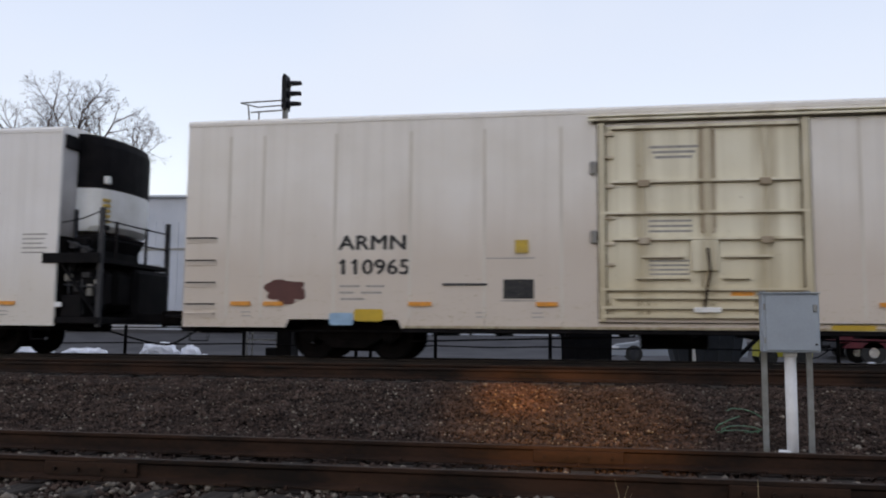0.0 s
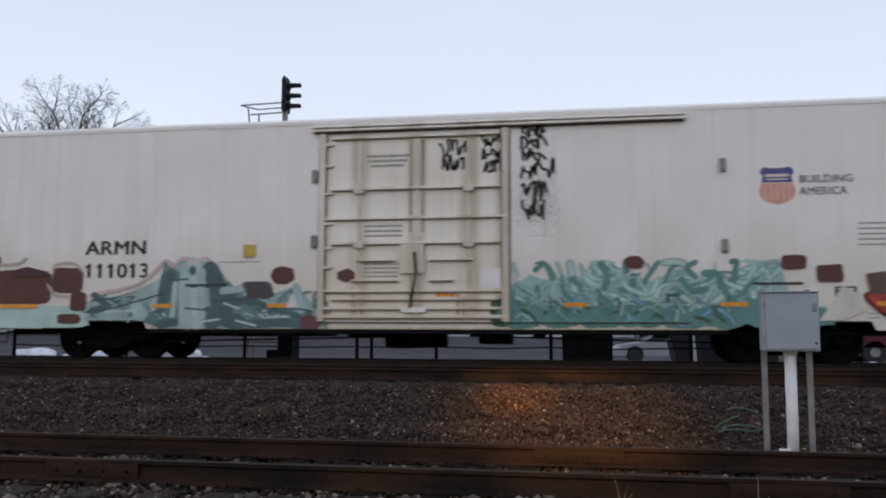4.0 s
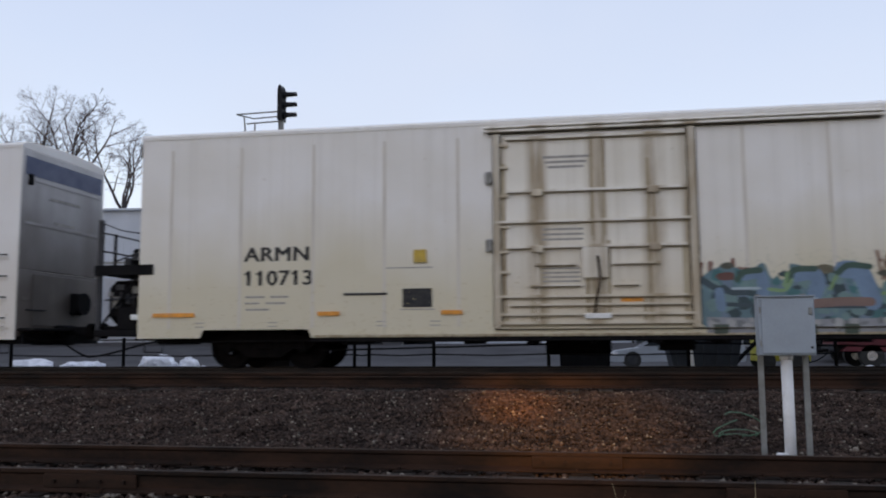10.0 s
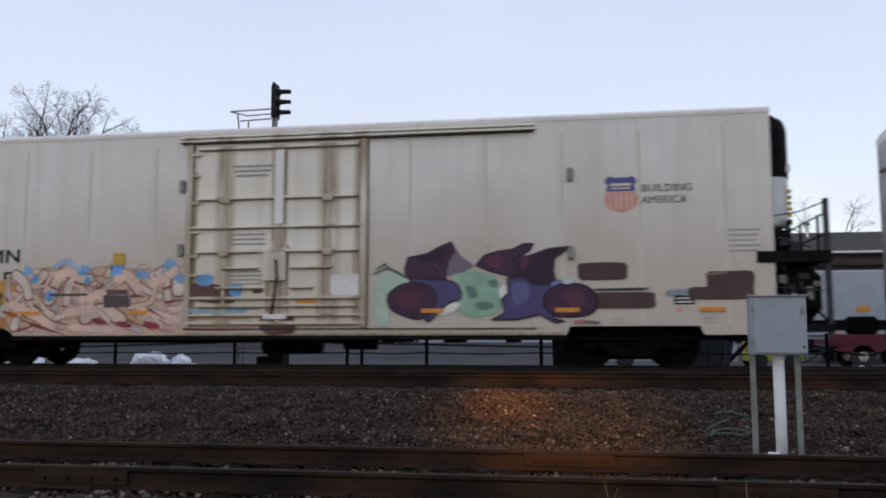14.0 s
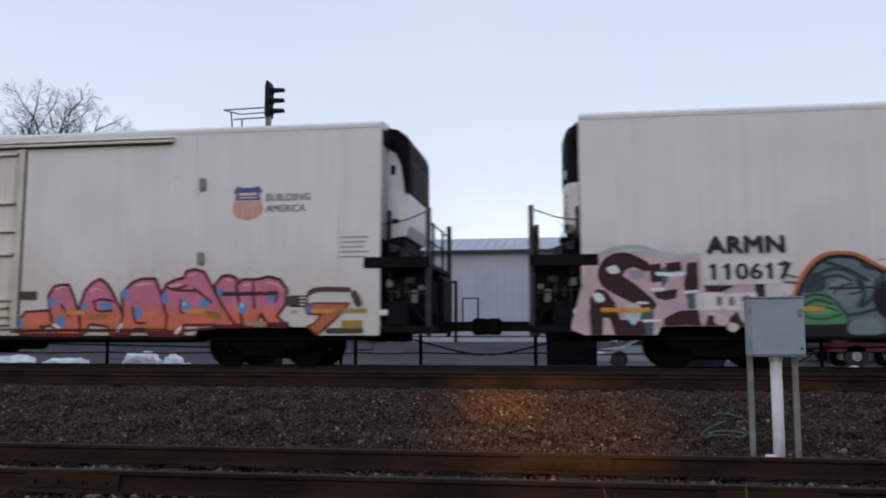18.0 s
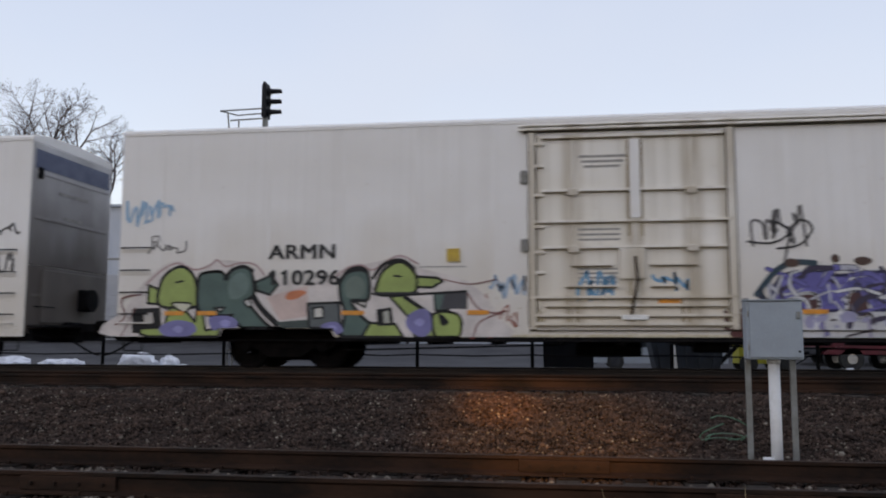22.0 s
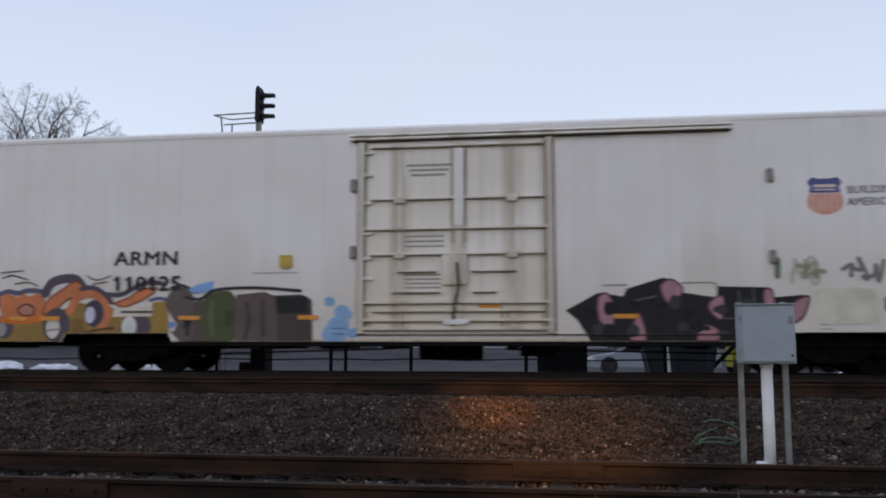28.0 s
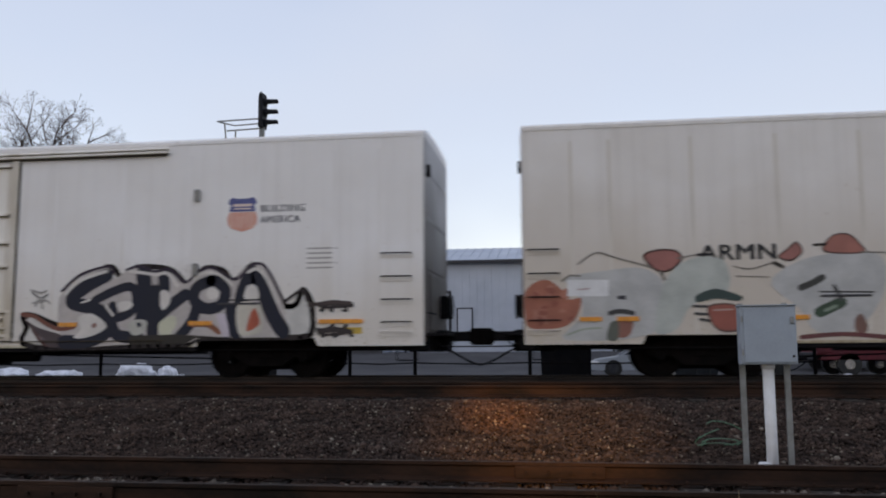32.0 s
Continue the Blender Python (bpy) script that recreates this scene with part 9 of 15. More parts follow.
shape(K, (0.138, 0.109, 0.104), ((4.53, 1.43), (4.65, 1.68), (4.87, 1.76), (5.08, 1.67), (5.19, 1.45), (5.22, 1.13), (5.19, 0.65), (4.58, 0.65), (4.80, 0.96), (4.67, 1.18)), label="drab brown graffiti letter")
shape(K, (0.112, 0.086, 0.077), ((5.15, 1.45), (5.47, 1.52), (5.43, 0.65), (5.16, 0.65)), soft=False)
shape(K, (0.085, 0.1, 0.049), ((5.38, 1.49), (5.61, 1.66), (5.93, 1.67), (6.07, 1.45), (6.10, 1.13), (6.02, 0.66), (5.41, 0.65)), label="olive graffiti letter")
shape(K, (0.05, 0.077, 0.029), ((5.81, 1.13), (5.85, 1.25), (5.93, 1.31), (6.01, 1.25), (6.04, 1.13), (6.00, 1.00), (5.92, 0.94), (5.84, 1.00)))
line(K, (0.119, 0.138, 0.075), ((5.55, 1.45), (5.53, 1.13), (5.58, 0.78)), 0.114)
shape(K, (0.128, 0.097, 0.092), ((6.05, 1.60), (6.66, 1.66), (6.94, 1.55), (7.00, 0.66), (6.06, 0.66)), soft=False, label="drab brown graffiti letter")
line(K, (0.079, 0.058, 0.054), ((6.29, 1.43), (6.34, 1.06), (6.27, 0.74)), 0.102)
line(K, (0.079, 0.058, 0.054), ((6.63, 1.47), (6.65, 0.79)), 0.102)
shape(K, (0.074, 0.058, 0.054), ((6.87, 1.58), (7.44, 1.60), (7.66, 1.49), (7.68, 0.66), (6.97, 0.66)), soft=False, label="dark brown graffiti letter")
shape(K, (0.026, 0.022, 0.023), ((6.90, 1.55), (7.56, 1.56), (7.57, 1.23), (6.97, 1.21)), soft=False)
line(K, (0.049, 0.039, 0.045), ((4.65, 1.75), (4.90, 1.80), (5.19, 1.66)), 0.064)
line(K, (0.049, 0.039, 0.045), ((4.97, 1.56), (5.29, 1.52), (5.56, 1.69), (6.09, 1.74), (6.72, 1.73), (7.42, 1.67)), 0.064)
line(K, (0.061, 0.054, 0.061), ((4.96, 0.96), (5.07, 1.13), (5.03, 0.80)), 0.102)
shape(K, (0.216, 0.429, 0.784), ((5.00, 1.71), (5.19, 1.81), (5.58, 1.90), (5.54, 1.71), (5.24, 1.63)), soft=False)
shape(K, (0.199, 0.32, 0.642), ((4.61, 1.00), (4.63, 1.04), (4.69, 1.06), (4.75, 1.04), (4.78, 1.00), (4.75, 0.95), (4.69, 0.93), (4.63, 0.95)))
shape(K, (0.22, 0.42, 0.65), ((7.92, 1.45), (7.95, 1.52), (8.03, 1.55), (8.11, 1.51), (8.14, 1.45), (8.11, 1.38), (8.03, 1.35), (7.95, 1.38)))
shape(K, (0.22, 0.42, 0.65), ((8.12, 1.24), (8.17, 1.34), (8.29, 1.38), (8.41, 1.33), (8.45, 1.24), (8.40, 1.14), (8.29, 1.09), (8.17, 1.13)))
shape(K, (0.22, 0.42, 0.65), ((8.30, 1.18), (8.33, 1.25), (8.40, 1.27), (8.48, 1.24), (8.50, 1.18), (8.47, 1.12), (8.40, 1.09), (8.33, 1.12)))
shape(K, (0.22, 0.42, 0.65), ((7.98, 0.96), (8.05, 1.10), (8.21, 1.15), (8.38, 1.08), (8.43, 0.96), (8.36, 0.82), (8.21, 0.76), (8.05, 0.81)))
shape(K, (0.22, 0.42, 0.65), ((7.87, 0.78), (7.95, 0.94), (8.13, 1.00), (8.32, 0.92), (8.39, 0.78), (8.31, 0.66), (8.13, 0.66), (7.95, 0.66)))
shape(K, (0.22, 0.42, 0.65), ((8.39, 0.82), (8.42, 0.89), (8.51, 0.92), (8.60, 0.89), (8.62, 0.82), (8.59, 0.75), (8.50, 0.72), (8.42, 0.74)))
line(K, (0.08, 0.16, 0.3), ((8.06, 0.91), (8.36, 0.91)), 0.023)
line(K, (0.08, 0.16, 0.3), ((8.08, 0.80), (8.32, 0.80)), 0.023)
line(K, (0.14, 0.1, 0.09), ((0.81, 2.11), (1.31, 2.15)), 0.031)
line(K, (0.14, 0.1, 0.09), ((0.85, 1.99), (1.06, 2.05), (1.42, 1.96)), 0.031)
line(K, (0.14, 0.1, 0.09), ((1.15, 1.87), (1.45, 1.90), (1.66, 1.82)), 0.031)
line(K, (0.14, 0.1, 0.09), ((2.78, 2.03), (2.99, 1.93), (3.31, 2.02)), 0.031)
line(K, (0.14, 0.1, 0.09), ((2.91, 1.85), (3.23, 1.89)), 0.031)
lettering(K, "110125", 3.34, 1.70, 0.31, INK, squeeze=1.12, layer=24)
shape(K, (0.024, 0.024, 0.028), ((12.73, 1.25), (13.36, 1.59), (13.82, 1.51), (13.90, 1.66), (14.59, 1.87), (14.89, 1.73), (14.93, 1.58), (15.56, 1.48), (15.58, 1.69), (16.53, 1.66), (16.56, 1.47), (17.15, 1.52), (17.10, 1.26), (16.65, 0.87), (16.50, 0.66), (13.19, 0.66), (12.96, 1.05)), soft=False, label="black and pink jagged graffiti")
shape(K, (0.46, 0.23, 0.27), ((13.36, 1.50), (13.55, 1.55), (13.66, 1.13), (13.50, 0.85), (13.35, 1.13)), (0.12, 0.05, 0.06), 0.035)
shape(K, (0.46, 0.23, 0.27), ((14.55, 1.74), (14.74, 1.83), (14.95, 1.62), (14.69, 1.37), (14.55, 1.58)), (0.12, 0.05, 0.06), 0.035)
shape(K, (0.46, 0.23, 0.27), ((13.95, 0.66), (14.00, 0.97), (14.12, 1.20), (14.24, 0.66)), (0.12, 0.05, 0.06), 0.035)
shape(K, (0.46, 0.23, 0.27), ((15.42, 1.23), (15.45, 1.42), (15.68, 1.50), (15.64, 1.06)), (0.12, 0.05, 0.06), 0.035)
shape(K, (0.46, 0.23, 0.27), ((16.42, 1.60), (16.57, 1.60), (16.60, 1.22), (16.44, 1.26)), (0.12, 0.05, 0.06), 0.035)
shape(K, (0.46, 0.23, 0.27), ((16.95, 1.37), (17.23, 1.48), (17.10, 1.10), (16.90, 1.02)), (0.12, 0.05, 0.06), 0.035)
shape(K, (0.46, 0.23, 0.27), ((15.17, 0.66), (15.31, 0.95), (15.55, 0.89), (15.56, 0.66)), (0.12, 0.05, 0.06), 0.035)
shape(K, (0.46, 0.23, 0.27), ((15.88, 0.66), (15.96, 0.87), (16.05, 0.66)), (0.12, 0.05, 0.06), 0.035)
mottle(K, 13.05, 16.94, 0.66, 1.52, ((0.05, 0.05, 0.055), (0.015, 0.015, 0.018)), 16, 0.139, 683)
line(K, (0.1, 0.1, 0.11), ((15.70, 1.08), (16.37, 1.11)), 0.031)
line(K, (0.1, 0.1, 0.11), ((15.97, 1.61), (15.97, 1.34)), 0.031)
line(K, (0.1, 0.1, 0.11), ((16.23, 1.64), (16.24, 1.30)), 0.031)
line(K, (0.1, 0.1, 0.11), ((14.05, 1.43), (14.43, 1.51)), 0.031)
line(K, (0.2, 0.2, 0.18), ((13.45, 1.73), (13.90, 1.73)), 0.023)
line(K, (0.2, 0.2, 0.18), ((14.93, 1.76), (15.49, 1.76), (15.55, 1.68)), 0.023)
line(K, (0.14, 0.2, 0.14), ((16.69, 2.17), (16.68, 1.87)), 0.108)
mottle(K, 16.99, 17.61, 1.82, 2.2, ((0.42, 0.45, 0.34), (0.3, 0.32, 0.22)), 6, 0.108, 684)
shape(L, (0.075, 0.17, 0.29), ((0.02, 2.07), (0.19, 2.43), (0.74, 2.42), (0.95, 2.13), (1.44, 2.04), (2.10, 2.23), (2.42, 2.12), (3.14, 2.25), (3.70, 2.16), (4.02, 2.32), (4.33, 2.44), (4.57, 2.24), (5.34, 2.31), (5.73, 2.46), (6.27, 2.31), (6.42, 1.89), (6.64, 1.73), (6.51, 0.67), (3.69, 0.68), (0.96, 0.70), (0.30, 0.71), (0.14, 0.85), (0.11, 1.41)), label="dark blue graffiti backing")
mottle(L, 0.02, 6.63, 1.88, 2.43, ((0.12, 0.27, 0.42), (0.05, 0.11, 0.2)), 26, 0.152, 691)
shape(L, (0.42, 0.34, 0.25), ((0.02, 0.71), (0.02, 1.29), (1.28, 1.48), (2.58, 1.43), (4.17, 1.45), (6.01, 1.47), (6.52, 1.16), (6.46, 0.67)), (0.02, 0.022, 0.035), 0.051, soft=False, label="tan band of graffiti letters")
shape(L, (0.6, 0.18, 0.09), ((0.04, 1.45), (0.13, 2.10), (0.26, 2.30), (0.65, 2.29), (1.20, 2.00), (1.77, 2.05), (2.38, 2.12), (3.70, 2.13), (4.29, 2.25), (5.00, 2.16), (6.03, 2.17), (6.01, 1.51), (4.79, 1.44), (2.58, 1.47), (1.28, 1.50)), (0.02, 0.022, 0.035), 0.051, soft=False, label="orange band of graffiti letters")
line(L, (0.02, 0.022, 0.035), ((1.25, 2.11), (1.31, 1.80), (1.23, 1.43)), 0.093)
line(L, (0.02, 0.022, 0.035), ((1.87, 2.10), (1.92, 1.79), (1.84, 1.43)), 0.093)
line(L, (0.02, 0.022, 0.035), ((2.46, 2.09), (2.51, 1.78), (2.43, 1.42)), 0.093)
line(L, (0.02, 0.022, 0.035), ((3.87, 2.07), (3.92, 1.77), (3.84, 1.41)), 0.093)
line(L, (0.02, 0.022, 0.035), ((4.80, 2.05), (4.84, 1.75), (4.76, 1.40)), 0.093)
line(L, (0.02, 0.022, 0.035), ((5.54, 2.04), (5.58, 1.74), (5.49, 1.39)), 0.093)
shape(L, (0.6, 0.49, 0.36), ((0.02, 1.09), (0.87, 1.28), (1.22, 1.48), (1.71, 1.44), (1.79, 1.28), (1.47, 0.75), (0.47, 0.67)), (0.02, 0.022, 0.035), 0.063, soft=False, label="tan foot of a graffiti letter")
shape(L, (0.6, 0.49, 0.36), ((1.73, 1.56), (2.03, 1.55), (2.68, 1.07), (2.28, 0.82), (1.60, 0.79)), (0.02, 0.022, 0.035), 0.063, soft=False, label="tan foot of a graffiti letter")
shape(L, (0.6, 0.49, 0.36), ((2.70, 1.23), (3.14, 1.11), (3.38, 1.38), (3.55, 0.82), (2.49, 0.78)), (0.02, 0.022, 0.035), 0.063, soft=False, label="tan foot of a graffiti letter")
shape(L, (0.6, 0.49, 0.36), ((3.93, 1.45), (4.51, 1.37), (4.36, 1.06), (4.55, 0.72), (4.00, 0.72)), (0.02, 0.022, 0.035), 0.063, soft=False, label="tan foot of a graffiti letter")
shape(L, (0.6, 0.49, 0.36), ((4.86, 1.25), (5.95, 1.43), (6.04, 1.11), (5.86, 0.66), (4.75, 0.89)), (0.02, 0.022, 0.035), 0.063, soft=False, label="tan foot of a graffiti letter")
shape(L, (0.6, 0.49, 0.36), ((5.97, 1.16), (6.53, 1.24), (6.61, 0.67), (6.11, 0.67)), (0.02, 0.022, 0.035), 0.063, soft=False, label="tan foot of a graffiti letter")
wild_piece(L, 0.04, 6.45, 0.7, 1.45, None, ((0.56, 0.46, 0.34), (0.6, 0.5, 0.38), (0.48, 0.38, 0.27)), (0.03, 0.03, 0.04), 26, 696, fine=0.7)
shape(L, (0.74, 0.23, 0.11), ((0.02, 1.49), (0.11, 2.06), (0.24, 2.32), (0.63, 2.31), (0.72, 2.05), (1.21, 1.96), (1.22, 1.50), (0.81, 1.55), (0.84, 1.35), (0.30, 1.27)), (0.02, 0.022, 0.035), 0.063, soft=False, label="orange graffiti letter")
shape(L, (0.74, 0.23, 0.11), ((1.30, 1.98), (1.61, 2.05), (1.84, 1.79), (1.71, 1.54), (1.35, 1.50)), (0.02, 0.022, 0.035), 0.063, soft=False, label="orange graffiti letter")
shape(L, (0.74, 0.23, 0.11), ((1.93, 1.91), (2.36, 2.12), (2.52, 1.78), (2.28, 1.61), (2.02, 1.62)), (0.02, 0.022, 0.035), 0.063, soft=False, label="orange graffiti letter")
shape(L, (0.74, 0.23, 0.11), ((3.94, 1.96), (4.25, 2.25), (4.49, 2.17), (4.58, 1.84), (4.77, 1.76), (4.73, 1.51), (4.38, 1.47)), (0.02, 0.022, 0.035), 0.063, soft=False, label="orange graffiti letter")
shape(L, (0.74, 0.23, 0.11), ((4.81, 2.05), (5.00, 2.16), (5.19, 1.75), (5.34, 2.19), (5.51, 2.13), (5.42, 1.50), (4.94, 1.43)), (0.02, 0.022, 0.035), 0.063, soft=False, label="orange graffiti letter")
shape(L, (0.74, 0.23, 0.11), ((5.56, 1.58), (5.64, 2.07), (6.08, 2.19), (6.04, 1.82), (5.88, 1.62)), (0.02, 0.022, 0.035), 0.063, soft=False, label="orange graffiti letter")
shape(L, (0.74, 0.23, 0.11), ((3.36, 1.41), (3.79, 1.42), (3.93, 0.71), (3.69, 0.72)), (0.02, 0.022, 0.035), 0.063, soft=False, label="orange graffiti letter")
shape(L, (0.44, 0.07, 0.055), ((2.49, 1.55), (2.58, 1.85), (3.14, 2.09), (3.72, 2.13), (3.79, 1.67), (3.38, 1.56)), (0.02, 0.022, 0.035), 0.051, soft=False, label="red graffiti letter")
mottle(L, 0.11, 5.93, 1.36, 2.22, ((0.7, 0.28, 0.18), (0.52, 0.13, 0.07)), 26, 0.118, 692)
mottle(L, 0.04, 5.85, 0.71, 1.41, ((0.6, 0.5, 0.38), (0.44, 0.35, 0.25)), 20, 0.118, 693)
shape(L, (0.36, 0.32, 0.37), ((6.00, 1.74), (6.55, 1.69), (6.59, 1.20), (6.07, 1.19)), (0.02, 0.022, 0.035), 0.051, soft=False)
line(L, (0.02, 0.022, 0.035), ((0.08, 1.78), (0.79, 1.79), (1.20, 1.82)), 0.067)
line(L, (0.02, 0.022, 0.035), ((0.46, 1.41), (0.55, 1.01), (0.96, 1.12)), 0.067)
line(L, (0.02, 0.022, 0.035), ((2.02, 1.20), (2.26, 1.08), (2.10, 1.00)), 0.067)
line(L, (0.02, 0.022, 0.035), ((4.79, 1.60), (5.48, 1.55), (6.02, 1.59)), 0.067)
line(L, (0.02, 0.022, 0.035), ((5.48, 1.40), (5.94, 1.47)), 0.067)
line(L, (0.02, 0.022, 0.035), ((3.06, 1.46), (4.17, 1.48)), 0.067)
line(L, (0.02, 0.022, 0.035), ((4.33, 2.15), (4.48, 1.84)), 0.067)
line(L, (0.02, 0.022, 0.035), ((1.44, 1.80), (1.61, 1.73)), 0.067)
line(L, (0.68, 0.52, 0.45), ((0.71, 1.45), (0.62, 1.73)), 0.034)
line(L, (0.68, 0.52, 0.45), ((1.12, 1.52), (1.37, 1.56)), 0.034)
line(L, (0.68, 0.52, 0.45), ((4.01, 1.77), (4.37, 1.84)), 0.034)
line(L, (0.68, 0.52, 0.45), ((5.03, 1.83), (5.14, 1.56)), 0.034)
line(L, (0.68, 0.52, 0.45), ((5.72, 1.98), (5.99, 2.03)), 0.034)
shape(L, (0.1, 0.16, 0.3), ((2.00, 1.14), (2.20, 1.14), (2.28, 1.00), (1.94, 1.00)))
spatter(L, 6.63, 7.65, 1.34, 2.19, (0.1, 0.1, 0.1), 500, 694)
shape(L, (0.58, 0.56, 0.53), ((11.77, 1.33), (12.03, 1.33), (12.64, 1.14), (12.71, 1.65), (13.63, 2.34), (13.98, 2.12), (14.31, 2.32), (15.06, 2.26), (15.47, 1.93), (15.80, 2.26), (16.21, 2.22), (16.45, 2.00), (16.85, 2.32), (17.19, 2.14), (17.50, 1.51), (17.79, 1.50), (17.93, 1.80), (18.12, 1.42), (17.89, 0.74), (15.73, 0.72), (12.10, 0.66), (11.87, 1.09)), (0.035, 0.028, 0.028), 0.114, label="black graffiti letters with pale rims")
line(L, (0.1, 0.05, 0.045), ((11.86, 1.27), (12.27, 0.74), (12.69, 0.74)), 0.076)
spatter(L, 12.43, 17.81, 1.89, 2.48, (0.3, 0.22, 0.2), 500, 695)
line(L, (0.1, 0.1, 0.1), ((11.97, 1.82), (12.15, 1.70), (12.32, 1.78)), 0.034)
line(L, (0.05, 0.04, 0.04), ((18.28, 1.48), (18.59, 1.52), (18.94, 1.47)), 0.109)
line(L, (0.05, 0.04, 0.04), ((18.39, 1.42), (18.82, 1.44)), 0.051)
line(L, (0.05, 0.04, 0.04), ((18.27, 0.94), (18.58, 0.98), (18.93, 0.93)), 0.109)
line(L, (0.05, 0.04, 0.04), ((18.38, 0.87), (18.81, 0.90)), 0.051)
shape(C, (0.44, 0.07, 0.05), ((18.16, 1.36), (19.48, 1.41), (19.68, 1.78), (19.77, 1.63), (20.20, 1.50), (20.27, 1.02), (19.85, 0.79), (19.13, 0.92), (18.58, 0.87), (18.21, 1.09)), (0.2, 0.03, 0.03), 0.051, label="red painted fist shape")
shape(C, (0.14, 0.09, 0.08), ((18.09, 1.69), (18.84, 1.79), (19.50, 1.81), (19.47, 1.35), (18.16, 1.31)), soft=False, label="brown paint patch")
mottle(C, 18.25, 20.2, 0.89, 1.29, ((0.52, 0.13, 0.1), (0.34, 0.05, 0.04)), 14, 0.135, 701)
line(C, (0.15, 0.13, 0.13), ((18.57, 1.82), (18.84, 2.01), (18.75, 1.82)), 0.051)
line(C, (0.15, 0.13, 0.13), ((19.12, 1.81), (19.29, 2.08), (19.39, 1.81)), 0.051)
line(C, (0.12, 0.12, 0.12), ((18.58, 1.95), (18.93, 1.86), (19.11, 2.08), (19.39, 1.90), (19.73, 2.07)), 0.059)
shape(C, (0.62, 0.6, 0.56), ((17.24, 0.80), (17.69, 1.47), (18.02, 1.29), (18.07, 1.02), (17.48, 0.75)), soft=False)
shape(H, (0.62, 0.46, 0.45), ((0.02, 0.66), (0.02, 1.68), (0.26, 2.13), (1.09, 2.26), (2.11, 2.13), (2.25, 2.04), (2.29, 0.98), (2.07, 0.66)), label="pink graffiti backing")
spatter(H, 0.05, 2.39, 2.04, 2.44, (0.4, 0.55, 0.6), 700, 711)
line(H, (0.42, 0.56, 0.62), ((0.21, 2.13), (0.62, 2.33), (1.14, 2.34), (1.65, 2.15), (2.20, 2.18)), 0.059)
shape(H, (0.64, 0.446, 0.483), ((0.03, 0.60), (0.11, 1.43), (0.29, 1.61), (0.21, 1.90), (0.35, 2.16), (0.74, 2.28), (1.30, 2.11), (2.19, 2.11), (2.33, 1.67), (3.56, 1.62), (3.72, 0.64)))
shape(H, (0.094, 0.127, 0.159), ((0.12, 1.14), (0.34, 1.20), (0.37, 0.60), (0.15, 0.60)), soft=False)
shape(H, (0.094, 0.127, 0.159), ((1.11, 1.23), (1.35, 1.21), (1.33, 0.61), (1.09, 0.61)), soft=False)
shape(H, (0.051, 0.022, 0.026), ((0.37, 1.64), (0.32, 1.87), (0.46, 2.12), (0.75, 2.23), (1.03, 2.16), (1.28, 2.00), (1.23, 1.87), (1.00, 1.96), (0.84, 1.90), (0.78, 1.78), (1.01, 1.61), (1.38, 1.26), (1.27, 1.15), (0.91, 1.30), (0.53, 1.50)), (0.031, 0.014, 0.018), 0.025)
shape(H, (0.051, 0.022, 0.026), ((0.19, 0.60), (0.14, 1.34), (0.29, 1.54), (0.47, 1.50), (0.63, 1.26), (0.72, 0.95), (1.16, 0.91), (1.21, 0.61), (0.61, 0.60), (0.52, 0.97), (0.40, 0.99), (0.38, 0.60)), soft=False)
shape(H, (0.522, 0.683, 0.732), ((0.79, 1.15), (1.03, 1.26), (1.12, 1.09), (0.96, 0.84)))
shape(H, (0.85, 0.85, 0.85), ((0.48, 1.94), (0.65, 1.99), (0.72, 1.86), (0.56, 1.83)))
shape(H, (0.74, 0.85, 0.85), ((0.21, 1.43), (0.35, 1.46), (0.43, 1.32), (0.29, 1.28)))
shape(H, (0.339, 0.36, 0.394), ((0.89, 1.89), (1.18, 1.88), (1.17, 1.74), (0.95, 1.72)), soft=False)
shape(H, (0.051, 0.022, 0.026), ((1.28, 1.99), (1.50, 2.02), (1.53, 1.67), (1.31, 1.65)), soft=False)
shape(H, (0.051, 0.022, 0.026), ((1.60, 2.02), (1.87, 2.05), (1.90, 1.88), (1.62, 1.83)), soft=False)
shape(H, (0.094, 0.127, 0.159), ((1.51, 1.90), (1.61, 1.99), (1.62, 1.67), (1.51, 1.55)), soft=False)
shape(H, (0.051, 0.022, 0.026), ((1.99, 2.02), (2.18, 2.04), (2.20, 1.16), (2.00, 1.14), (1.91, 1.61)), soft=False)
shape(H, (0.051, 0.022, 0.026), ((1.34, 1.46), (1.80, 1.53), (1.77, 1.35), (1.57, 1.31), (1.40, 1.35)), soft=False)
shape(H, (0.094, 0.127, 0.159), ((1.96, 1.53), (2.15, 1.51), (2.14, 1.16), (1.98, 1.15)), soft=False)
line(H, (0.735, 0.85, 0.85), ((1.43, 1.82), (1.79, 1.80), (1.93, 1.82)), 0.076)
line(H, (0.816, 0.782, 0.799), ((1.32, 1.53), (1.53, 1.52)), 0.064)
line(H, (0.85, 0.85, 0.85), ((1.06, 1.27), (1.23, 1.26)), 0.051)
line(H, (0.85, 0.85, 0.85), ((1.94, 1.46), (2.18, 1.48)), 0.051)
shape(H, (0.051, 0.022, 0.026), ((1.53, 0.64), (1.53, 0.96), (1.81, 1.11), (2.17, 1.13), (2.24, 0.62)), soft=False)
shape(H, (0.051, 0.022, 0.026), ((2.22, 0.62), (2.35, 1.03), (2.70, 0.93), (2.87, 1.10), (2.97, 0.88), (3.67, 0.91), (3.68, 0.64)), soft=False)
